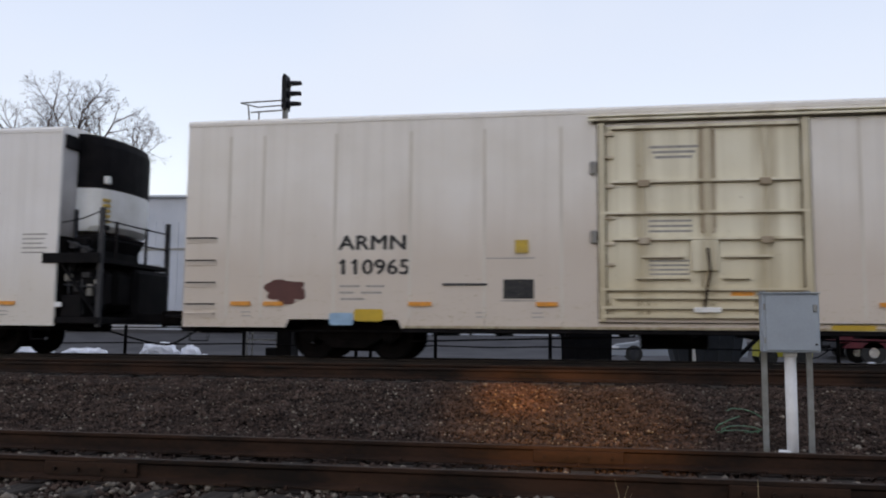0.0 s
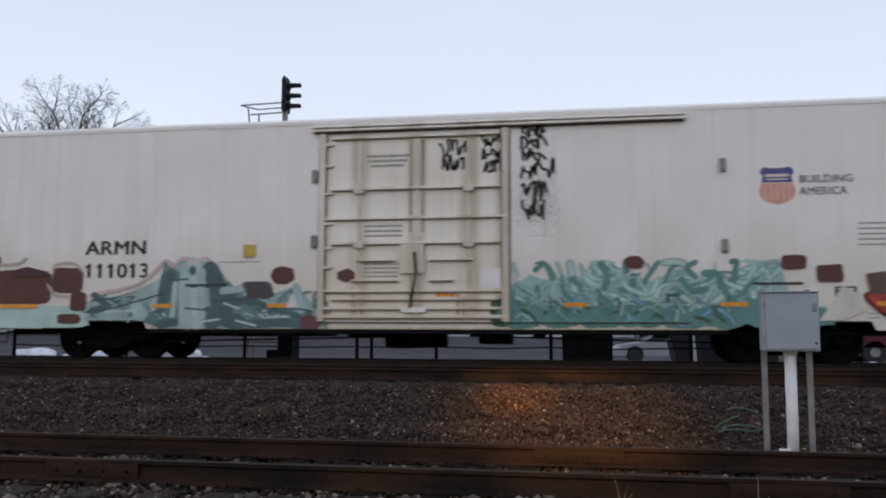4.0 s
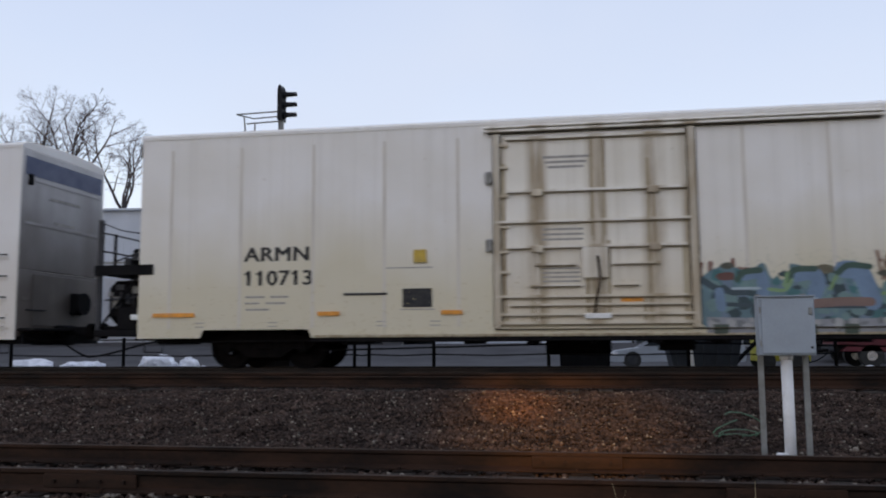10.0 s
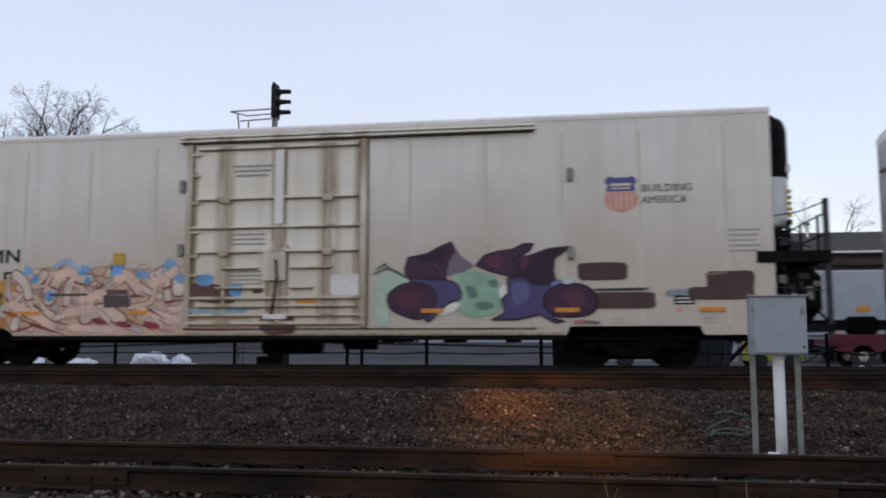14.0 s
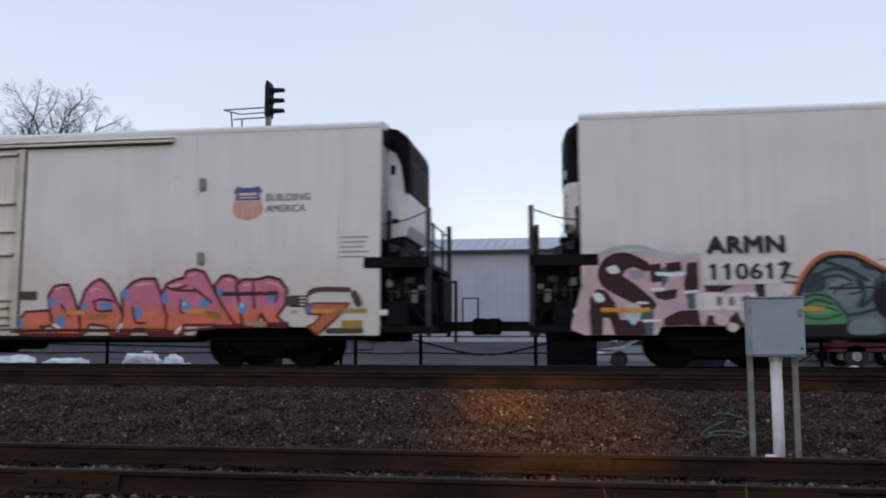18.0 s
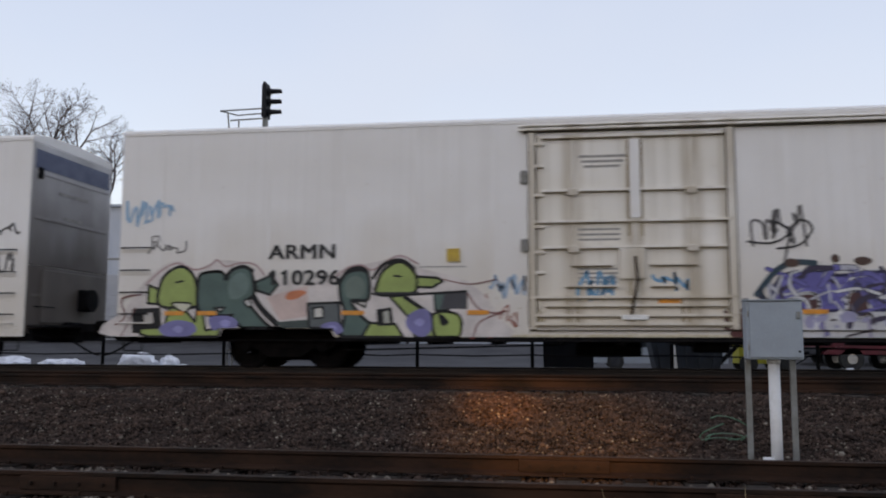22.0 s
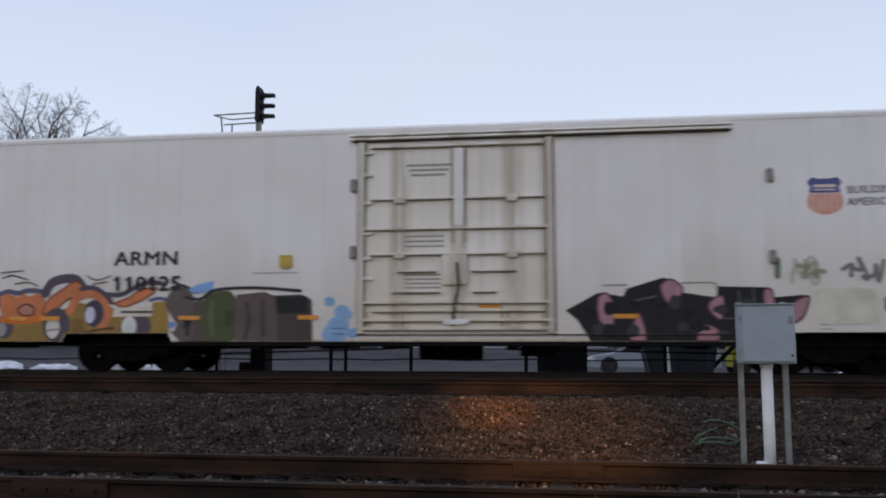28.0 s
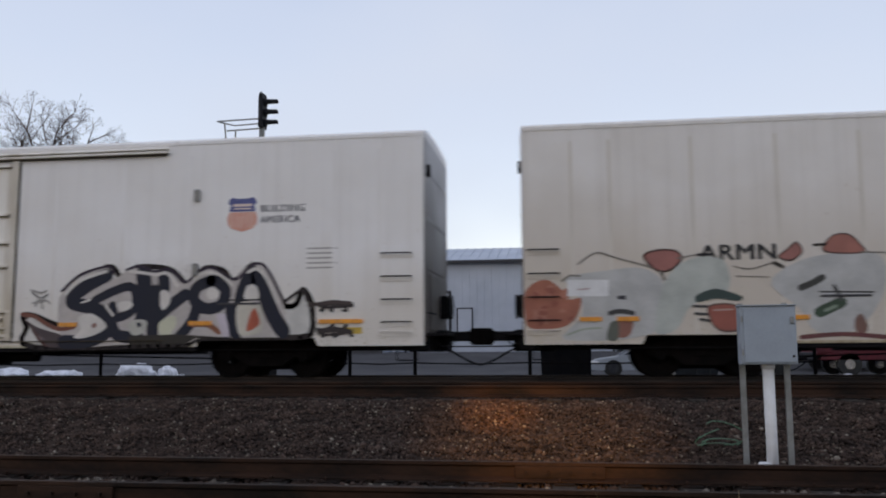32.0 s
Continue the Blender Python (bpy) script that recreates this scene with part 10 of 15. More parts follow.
shape(H, (0.051, 0.022, 0.026), ((3.21, 1.61), (3.47, 1.61), (3.48, 1.17), (3.29, 1.13), (3.22, 1.33)), soft=False)
shape(H, (0.051, 0.022, 0.026), ((2.29, 1.59), (2.86, 1.58), (2.63, 1.46), (2.32, 1.47)), soft=False)
shape(H, (0.762, 0.518, 0.531), ((2.45, 0.93), (2.49, 1.00), (2.58, 1.03), (2.68, 1.00), (2.73, 0.93), (2.69, 0.86), (2.59, 0.83), (2.49, 0.86)))
shape(H, (0.762, 0.518, 0.531), ((3.06, 1.02), (3.09, 1.08), (3.17, 1.11), (3.24, 1.08), (3.27, 1.02), (3.24, 0.95), (3.17, 0.93), (3.10, 0.95)))
shape(H, (0.492, 0.278, 0.278), ((1.81, 0.78), (1.84, 0.82), (1.92, 0.85), (1.99, 0.83), (2.03, 0.78), (2.00, 0.73), (1.92, 0.71), (1.85, 0.73)))
line(H, (0.85, 0.85, 0.85), ((3.09, 0.96), (3.41, 0.96)), 0.051)
line(H, (0.85, 0.85, 0.85), ((1.15, 0.92), (1.46, 0.93)), 0.051)
shape(H, (0.74, 0.73, 0.72), ((2.27, 1.60), (3.73, 1.61), (3.72, 2.08), (2.25, 2.08)), soft=False, label="white rolled patch")
shape(H, (0.74, 0.73, 0.72), ((2.13, 1.12), (3.24, 1.13), (3.24, 1.45), (2.12, 1.44)), soft=False, label="white rolled patch")
shape(H, (0.68, 0.66, 0.65), ((3.41, 0.89), (3.72, 0.89), (3.70, 1.60), (3.39, 1.60)), soft=False)
shape(H, (0.3, 0.18, 0.2), ((2.51, 1.20), (2.61, 1.20), (2.61, 1.37), (2.50, 1.37)), soft=False)
shape(H, (0.3, 0.18, 0.2), ((2.73, 1.20), (2.84, 1.20), (2.83, 1.37), (2.73, 1.37)), soft=False)
shape(H, (0.3, 0.18, 0.2), ((2.96, 1.20), (3.06, 1.20), (3.06, 1.37), (2.95, 1.37)), soft=False)
mottle(H, 2.13, 3.77, 0.66, 1.6, ((0.6, 0.42, 0.42), (0.66, 0.64, 0.62)), 8, 0.093, 713)
lettering(H, "ARMN", 2.36, 2.19, 0.30, INK, squeeze=1.17, layer=24)
lettering(H, "110617", 2.34, 1.70, 0.31, INK, squeeze=1.12, layer=24)
shape(H, (0.649, 0.164, 0.103), ((3.79, 0.55), (3.82, 1.06), (3.94, 1.57), (4.14, 1.92), (4.40, 2.15), (4.72, 2.21), (5.05, 2.17), (5.34, 2.01), (5.59, 1.88), (5.78, 2.06), (6.01, 2.18), (6.29, 2.25), (6.58, 2.19), (6.92, 1.98), (7.25, 1.69), (7.47, 1.48), (7.69, 1.41), (7.91, 1.35), (8.05, 1.17), (8.09, 0.61)), label="orange rim of a graffiti mural")
shape(H, (0.119, 0.177, 0.192), ((3.89, 0.55), (3.90, 1.00), (4.03, 1.51), (4.22, 1.84), (4.45, 2.05), (4.73, 2.11), (5.02, 2.07), (5.30, 1.91), (5.59, 1.79), (5.82, 1.97), (6.04, 2.09), (6.29, 2.15), (6.54, 2.09), (6.87, 1.89), (7.20, 1.63), (7.42, 1.41), (7.67, 1.33), (7.85, 1.28), (7.98, 1.13), (8.02, 0.60)), (0.014, 0.014, 0.019), 0.076, label="grey-green domes of a graffiti mural")
shape(H, (0.176, 0.248, 0.257), ((4.49, 1.46), (4.71, 1.68), (5.00, 1.63), (5.06, 1.35), (4.83, 1.18)))
shape(H, (0.176, 0.248, 0.257), ((5.85, 1.46), (6.01, 1.65), (6.23, 1.67), (6.18, 1.47)))
shape(H, (0.176, 0.248, 0.257), ((6.79, 1.69), (7.06, 1.75), (7.12, 1.25), (6.90, 1.08)))
shape(H, (0.176, 0.248, 0.257), ((5.17, 1.68), (5.45, 1.72), (5.42, 1.55), (5.23, 1.46)))
shape(H, (0.176, 0.248, 0.257), ((4.90, 0.90), (5.35, 0.96), (5.41, 0.68), (4.90, 0.65)))
shape(H, (0.176, 0.248, 0.257), ((6.52, 0.97), (7.18, 0.98), (7.23, 0.70), (6.52, 0.70)))
shape(H, (0.047, 0.061, 0.074), ((4.05, 1.45), (4.16, 1.73), (4.37, 1.82), (4.48, 1.68), (4.43, 1.48)))
shape(H, (0.033, 0.035, 0.041), ((5.10, 2.02), (5.30, 1.91), (5.28, 1.84), (5.12, 1.91)))
shape(H, (0.033, 0.035, 0.041), ((6.64, 2.07), (6.90, 1.91), (6.82, 1.85), (6.64, 1.96)))
line(H, (0.031, 0.053, 0.064), ((4.25, 1.71), (4.48, 1.84), (4.73, 1.87), (5.00, 1.75), (5.13, 1.57)), 0.064)
line(H, (0.031, 0.053, 0.064), ((4.12, 1.51), (4.37, 1.68), (4.69, 1.75), (4.92, 1.65)), 0.051)
line(H, (0.031, 0.053, 0.064), ((4.48, 2.00), (4.88, 1.86), (5.22, 1.65)), 0.064)
line(H, (0.031, 0.053, 0.064), ((4.53, 1.51), (5.51, 1.53)), 0.051)
line(H, (0.031, 0.053, 0.064), ((4.60, 1.42), (4.76, 1.56), (4.96, 1.59)), 0.038)
line(H, (0.031, 0.053, 0.064), ((5.08, 1.18), (5.31, 1.37), (5.37, 1.68)), 0.076)
line(H, (0.031, 0.053, 0.064), ((4.50, 1.01), (4.93, 1.02), (5.36, 1.13)), 0.064)
line(H, (0.031, 0.053, 0.064), ((5.03, 1.63), (5.14, 1.40), (5.04, 1.18)), 0.064)
line(H, (0.031, 0.053, 0.064), ((5.79, 1.63), (5.93, 1.87), (6.18, 1.94), (6.42, 1.83), (6.57, 1.63)), 0.064)
line(H, (0.031, 0.053, 0.064), ((5.82, 1.55), (6.04, 1.77), (6.31, 1.80), (6.51, 1.66)), 0.051)
line(H, (0.031, 0.053, 0.064), ((6.04, 2.03), (6.38, 1.94), (6.68, 1.78)), 0.064)
line(H, (0.031, 0.053, 0.064), ((6.76, 1.72), (7.01, 1.86), (7.20, 1.79)), 0.076)
line(H, (0.031, 0.053, 0.064), ((6.35, 1.05), (6.66, 1.13), (6.87, 1.38)), 0.064)
line(H, (0.031, 0.053, 0.064), ((6.32, 1.18), (6.74, 1.20)), 0.051)
line(H, (0.031, 0.053, 0.064), ((5.62, 1.65), (5.96, 1.69), (6.31, 1.64)), 0.051)
line(H, (0.031, 0.053, 0.064), ((5.85, 1.24), (6.24, 1.27), (6.63, 1.22)), 0.051)
line(H, (0.031, 0.053, 0.064), ((5.48, 1.80), (5.45, 1.57)), 0.076)
line(H, (0.031, 0.053, 0.064), ((4.89, 1.40), (5.08, 1.44)), 0.038)
line(H, (0.031, 0.053, 0.064), ((6.79, 1.63), (6.87, 1.36), (6.79, 1.16)), 0.051)
line(H, (0.031, 0.053, 0.064), ((7.34, 0.87), (7.72, 0.95), (7.94, 1.04)), 0.038)
line(H, (0.031, 0.053, 0.064), ((5.80, 0.91), (6.13, 1.00), (6.24, 1.11)), 0.038)
shape(H, (0.079, 0.062, 0.054), ((5.85, 1.41), (6.29, 1.47), (6.74, 1.36), (6.68, 1.24), (5.96, 1.23)))
shape(H, (0.192, 0.149, 0.143), ((6.36, 1.36), (6.62, 1.40), (6.65, 1.27), (6.38, 1.24)))
shape(H, (0.02, 0.022, 0.026), ((6.21, 1.55), (6.28, 1.67), (6.42, 1.72), (6.57, 1.67), (6.64, 1.56), (6.57, 1.44), (6.43, 1.39), (6.28, 1.44)))
shape(H, (0.014, 0.014, 0.019), ((5.29, 1.29), (5.37, 1.55), (5.57, 1.66), (5.78, 1.55), (5.87, 1.30), (5.78, 1.04), (5.58, 0.93), (5.38, 1.04)))
shape(H, (0.014, 0.014, 0.019), ((6.96, 1.40), (7.03, 1.64), (7.22, 1.75), (7.40, 1.65), (7.48, 1.41), (7.40, 1.17), (7.22, 1.06), (7.04, 1.17)))
shape(H, (0.079, 0.259, 0.13), ((3.89, 0.84), (3.92, 1.14), (4.05, 1.32), (4.28, 1.40), (4.53, 1.34), (4.70, 1.18), (4.81, 0.85)), (0.029, 0.078, 0.053), 0.051, label="green graffiti dome")
shape(H, (0.139, 0.394, 0.2), ((4.10, 1.12), (4.18, 1.18), (4.35, 1.21), (4.53, 1.18), (4.61, 1.12), (4.53, 1.06), (4.36, 1.03), (4.18, 1.05)))
line(H, (0.029, 0.078, 0.053), ((4.06, 1.20), (4.31, 1.30), (4.58, 1.22)), 0.051)
line(H, (0.029, 0.078, 0.053), ((4.04, 1.09), (4.35, 1.18), (4.68, 1.09)), 0.038)
line(H, (0.029, 0.078, 0.053), ((4.04, 1.00), (4.38, 0.94), (4.72, 1.03)), 0.038)
shape(H, (0.079, 0.259, 0.13), ((5.77, 0.83), (5.80, 1.06), (6.07, 1.11), (6.32, 1.07), (6.39, 0.84)))
line(H, (0.029, 0.078, 0.053), ((5.78, 0.95), (6.05, 0.98), (6.27, 1.07)), 0.038)
shape(H, (0.079, 0.259, 0.13), ((7.42, 0.83), (7.42, 1.25), (7.67, 1.32), (7.87, 1.26), (7.98, 1.13), (8.02, 0.83)), (0.029, 0.078, 0.053), 0.051, label="green graffiti dome")
line(H, (0.029, 0.078, 0.053), ((7.46, 0.97), (7.72, 0.96), (7.94, 1.08)), 0.051)
line(H, (0.139, 0.394, 0.2), ((7.50, 1.09), (7.67, 1.17), (7.83, 1.15)), 0.064)
line(H, (0.282, 0.505, 0.651), ((7.53, 1.20), (7.55, 0.98)), 0.064)
shape(H, (0.014, 0.014, 0.019), ((3.83, 0.84), (4.82, 0.85), (4.82, 0.56), (3.82, 0.55)), soft=False)
shape(H, (0.014, 0.014, 0.019), ((5.72, 0.81), (6.39, 0.81), (6.45, 0.58), (5.72, 0.58)), soft=False)
shape(H, (0.014, 0.014, 0.019), ((7.36, 0.80), (8.04, 0.81), (8.07, 0.61), (7.36, 0.60)), soft=False)
shape(H, (0.503, 0.427, 0.439), ((6.83, 0.92), (7.05, 0.93), (7.07, 0.76), (6.83, 0.74)), soft=False)
line(H, (0.649, 0.164, 0.103), ((8.02, 1.13), (8.08, 0.93), (8.07, 0.61)), 0.076)
line(H, (0.101, 0.091, 0.086), ((7.12, 1.96), (7.28, 2.05), (7.39, 1.96)), 0.038)
line(H, (0.101, 0.091, 0.086), ((7.15, 1.85), (7.28, 1.94), (7.45, 1.91)), 0.038)
line(H, (0.101, 0.091, 0.086), ((7.26, 1.80), (7.48, 1.80)), 0.038)
line(H, (0.101, 0.091, 0.086), ((7.42, 2.28), (7.53, 2.31)), 0.038)
line(H, (0.101, 0.091, 0.086), ((3.79, 1.77), (3.96, 1.72)), 0.038)
line(H, (0.101, 0.091, 0.086), ((3.75, 1.64), (3.95, 1.62)), 0.038)
shape(D, (0.045, 0.052, 0.047), ((0.53, 0.68), (0.57, 1.06), (0.83, 1.58), (0.99, 1.81), (1.31, 1.84), (1.66, 1.80), (2.39, 1.71), (2.54, 1.76), (3.17, 1.71), (3.33, 1.76), (3.69, 1.78), (3.90, 1.83), (4.41, 1.73), (4.55, 1.59), (4.42, 1.46), (4.29, 1.36), (4.68, 1.24), (4.63, 1.08), (4.42, 0.90), (4.32, 0.66), (3.70, 0.66), (3.60, 0.77), (0.53, 0.66)), label="dark backing of grey-green graffiti letters")
shape(D, (0.15, 0.18, 0.165), ((0.69, 0.75), (0.94, 1.63), (1.04, 1.76), (1.61, 1.75), (1.64, 1.58), (1.55, 1.21), (1.79, 1.05), (1.82, 0.82), (1.34, 0.80), (1.28, 1.05), (1.13, 1.00), (1.08, 0.72)), (0.025, 0.03, 0.027), 0.045, label="grey-green graffiti letter")
shape(D, (0.15, 0.18, 0.165), ((1.72, 1.72), (2.28, 1.68), (2.34, 1.52), (2.03, 1.39), (2.30, 1.26), (2.30, 0.96), (2.08, 0.77), (1.80, 0.82), (1.97, 1.10), (1.71, 1.31)), (0.025, 0.03, 0.027), 0.045, label="grey-green graffiti letter")
shape(D, (0.15, 0.18, 0.165), ((2.38, 0.80), (2.45, 1.62), (2.60, 1.70), (3.15, 1.66), (3.09, 0.80), (2.78, 0.78), (2.74, 1.00), (2.62, 0.95), (2.59, 0.78)), (0.025, 0.03, 0.027), 0.045, label="grey-green graffiti letter")
shape(D, (0.15, 0.18, 0.165), ((3.23, 1.69), (3.62, 1.71), (3.50, 1.15), (3.95, 1.10), (3.97, 0.70), (3.65, 0.73), (3.19, 0.80)), (0.025, 0.03, 0.027), 0.045, label="grey-green graffiti letter")
shape(D, (0.15, 0.18, 0.165), ((3.70, 1.74), (4.41, 1.69), (4.49, 1.57), (4.16, 1.44), (4.12, 1.27), (4.62, 1.21), (4.57, 1.09), (4.22, 0.98), (4.17, 0.70), (3.92, 0.70), (3.95, 1.05), (3.71, 1.22)), (0.025, 0.03, 0.027), 0.045, label="grey-green graffiti letter")
mottle(D, 0.72, 4.16, 0.74, 1.74, ((0.2, 0.23, 0.2), (0.11, 0.135, 0.125)), 22, 0.099, 721)
line(D, (0.33, 0.36, 0.33), ((1.02, 1.74), (1.31, 1.77), (1.61, 1.74)), 0.025)
line(D, (0.33, 0.36, 0.33), ((1.77, 1.71), (2.28, 1.67)), 0.025)
line(D, (0.33, 0.36, 0.33), ((2.49, 1.62), (2.65, 1.68), (3.12, 1.64)), 0.025)
line(D, (0.33, 0.36, 0.33), ((3.25, 1.66), (3.59, 1.69)), 0.025)
line(D, (0.33, 0.36, 0.33), ((3.80, 1.72), (4.41, 1.67)), 0.025)
line(D, (0.33, 0.36, 0.33), ((0.89, 1.42), (0.84, 1.06)), 0.025)
line(D, (0.33, 0.36, 0.33), ((2.44, 1.42), (2.41, 1.01)), 0.025)
line(D, (0.33, 0.36, 0.33), ((3.69, 1.52), (3.75, 1.27)), 0.025)
line(D, (0.33, 0.36, 0.33), ((4.16, 1.41), (4.13, 1.29), (4.57, 1.20)), 0.025)
shape(D, (0.03, 0.035, 0.03), ((1.21, 1.47), (1.24, 1.51), (1.32, 1.52), (1.40, 1.50), (1.43, 1.47), (1.40, 1.44), (1.32, 1.43), (1.25, 1.44)))
shape(D, (0.03, 0.035, 0.03), ((1.22, 1.29), (1.25, 1.33), (1.32, 1.34), (1.41, 1.32), (1.43, 1.29), (1.40, 1.26), (1.33, 1.25), (1.25, 1.26)))
shape(D, (0.03, 0.035, 0.03), ((2.05, 1.40), (2.08, 1.43), (2.15, 1.44), (2.23, 1.43), (2.26, 1.39), (2.23, 1.36), (2.15, 1.35), (2.08, 1.36)))
shape(D, (0.03, 0.035, 0.03), ((2.61, 1.06), (2.64, 1.09), (2.71, 1.11), (2.79, 1.09), (2.82, 1.06), (2.79, 1.03), (2.71, 1.02), (2.64, 1.03)))
shape(D, (0.03, 0.035, 0.03), ((3.44, 1.22), (3.47, 1.25), (3.54, 1.26), (3.62, 1.25), (3.65, 1.22), (3.61, 1.18), (3.54, 1.17), (3.47, 1.18)))
shape(D, (0.03, 0.035, 0.03), ((4.11, 1.54), (4.14, 1.58), (4.21, 1.59), (4.28, 1.57), (4.31, 1.54), (4.28, 1.51), (4.21, 1.50), (4.14, 1.51)))
spatter(D, 0.49, 4.51, 1.52, 1.9, (0.2, 0.22, 0.2), 400, 722)
line(L, (0.09, 0.1, 0.09), ((0.25, 3.95), (0.53, 3.99), (0.44, 3.77), (0.25, 3.86)), 0.055)
line(L, (0.09, 0.1, 0.09), ((0.40, 3.63), (0.67, 3.76), (0.61, 3.53)), 0.055)
line(L, (0.09, 0.1, 0.09), ((0.58, 3.40), (0.81, 3.62), (0.86, 3.35), (0.68, 3.26), (0.91, 3.17)), 0.055)
line(L, (0.09, 0.1, 0.09), ((0.18, 2.92), (0.36, 3.00), (0.32, 2.82), (0.50, 2.86)), 0.055)
line(L, (0.09, 0.1, 0.09), ((0.64, 2.91), (0.84, 2.95), (0.68, 2.77), (1.00, 2.81)), 0.055)
line(L, (0.09, 0.1, 0.09), ((0.18, 2.65), (0.46, 2.69), (0.82, 2.59), (1.05, 2.54)), 0.055)
line(L, (0.09, 0.1, 0.09), ((0.23, 4.36), (0.28, 4.12)), 0.055)
shape(D, (0.1, 0.12, 0.105), ((0.20, 0.67), (0.35, 0.98), (0.62, 1.21), (0.88, 1.66), (0.84, 1.21), (0.69, 0.69)), (0.03, 0.035, 0.03), 0.037, label="grey-green graffiti tail")
spatter(G, 12.29, 18.56, 1.33, 2.17, (0.4, 0.2, 0.25), 700, 731)
# fat rosy letters running to orange at the foot
shape(G, (0.691, 0.2, 0.292), ((12.51, 0.92), (12.69, 1.15), (13.22, 1.18), (13.35, 1.03), (13.32, 0.86), (13.04, 0.84), (13.37, 0.65), (13.38, 0.56), (12.92, 0.56), (12.59, 0.68)), (0.153, 0.022, 0.033), 0.064, soft=False, label="rosy graffiti letter")
shape(G, (0.757, 0.199, 0.192), ((12.51, 0.92), (12.69, 1.15), (13.22, 1.18), (13.35, 1.03), (13.32, 0.86), (13.04, 0.84), (13.37, 0.65), (13.38, 0.56), (12.92, 0.56), (12.59, 0.68)), soft=False)
shape(G, (0.81, 0.191, 0.119), ((12.51, 0.92), (12.68, 1.13), (13.26, 1.13), (13.35, 1.03), (13.32, 0.86), (13.04, 0.84), (13.37, 0.65), (13.38, 0.56), (12.92, 0.56), (12.59, 0.68)), soft=False)
shape(G, (0.735, 0.18, 0.089), ((13.32, 0.86), (13.32, 0.86), (13.04, 0.84), (13.37, 0.65), (13.38, 0.56), (12.92, 0.56), (12.59, 0.68), (12.53, 0.86)), soft=False)
line(G, (0.153, 0.022, 0.033), ((12.51, 0.92), (12.69, 1.15)), 0.051)
line(G, (0.153, 0.022, 0.033), ((12.69, 1.15), (13.22, 1.18)), 0.051)
line(G, (0.153, 0.022, 0.033), ((13.22, 1.18), (13.35, 1.03)), 0.051)
line(G, (0.153, 0.022, 0.033), ((13.35, 1.03), (13.32, 0.86)), 0.051)
line(G, (0.153, 0.022, 0.033), ((13.32, 0.86), (13.04, 0.84)), 0.051)
line(G, (0.153, 0.022, 0.033), ((13.04, 0.84), (13.37, 0.65)), 0.051)
line(G, (0.153, 0.022, 0.033), ((13.37, 0.65), (13.38, 0.56)), 0.051)
line(G, (0.153, 0.022, 0.033), ((13.38, 0.56), (12.92, 0.56)), 0.051)
line(G, (0.153, 0.022, 0.033), ((12.92, 0.56), (12.59, 0.68)), 0.051)
line(G, (0.153, 0.022, 0.033), ((12.59, 0.68), (12.51, 0.92)), 0.051)
shape(G, (0.691, 0.2, 0.292), ((13.25, 1.20), (13.20, 1.48), (13.32, 1.68), (13.45, 1.72), (13.67, 1.72), (13.79, 1.47), (13.90, 1.18), (13.99, 0.56), (13.44, 0.56), (13.34, 0.88)), (0.153, 0.022, 0.033), 0.064, soft=False, label="rosy graffiti letter")
shape(G, (0.757, 0.199, 0.192), ((13.25, 1.20), (13.24, 1.27), (13.87, 1.27), (13.90, 1.18), (13.99, 0.56), (13.44, 0.56), (13.34, 0.88)), soft=False)
shape(G, (0.81, 0.191, 0.119), ((13.91, 1.13), (13.99, 0.56), (13.44, 0.56), (13.34, 0.88), (13.27, 1.13)), soft=False)
shape(G, (0.735, 0.18, 0.089), ((13.95, 0.85), (13.99, 0.56), (13.44, 0.56), (13.34, 0.86)), soft=False)
line(G, (0.153, 0.022, 0.033), ((13.25, 1.20), (13.20, 1.48)), 0.051)
line(G, (0.153, 0.022, 0.033), ((13.79, 1.47), (13.90, 1.18)), 0.051)
line(G, (0.153, 0.022, 0.033), ((13.90, 1.18), (13.99, 0.56)), 0.051)
line(G, (0.153, 0.022, 0.033), ((13.99, 0.56), (13.44, 0.56)), 0.051)
line(G, (0.153, 0.022, 0.033), ((13.44, 0.56), (13.34, 0.88)), 0.051)
line(G, (0.153, 0.022, 0.033), ((13.34, 0.88), (13.25, 1.20)), 0.051)
shape(G, (0.691, 0.2, 0.292), ((13.93, 1.23), (14.04, 1.59), (14.22, 1.77), (14.39, 1.84), (14.57, 1.71), (14.75, 1.41), (14.99, 0.93), (15.10, 0.56), (14.66, 0.56), (14.59, 0.84), (14.20, 0.89), (14.08, 0.70), (13.99, 0.56)), (0.153, 0.022, 0.033), 0.064, soft=False, label="rosy graffiti letter")
shape(G, (0.757, 0.199, 0.192), ((13.93, 1.23), (13.94, 1.27), (14.82, 1.27), (14.99, 0.93), (15.10, 0.56), (14.66, 0.56), (14.59, 0.84), (14.20, 0.89), (14.08, 0.70), (13.99, 0.56)), soft=False)
shape(G, (0.81, 0.191, 0.119), ((14.89, 1.12), (14.99, 0.93), (15.10, 0.56), (14.66, 0.56), (14.59, 0.84), (14.20, 0.89), (14.08, 0.70), (13.99, 0.56), (13.94, 1.13)), soft=False)
shape(G, (0.735, 0.18, 0.089), ((15.01, 0.85), (15.10, 0.56), (14.66, 0.56), (14.59, 0.84), (14.49, 0.85), (14.18, 0.85), (14.08, 0.70), (13.99, 0.56), (13.96, 0.85)), soft=False)
line(G, (0.153, 0.022, 0.033), ((13.93, 1.23), (14.04, 1.59)), 0.051)
line(G, (0.153, 0.022, 0.033), ((14.75, 1.41), (14.99, 0.93)), 0.051)
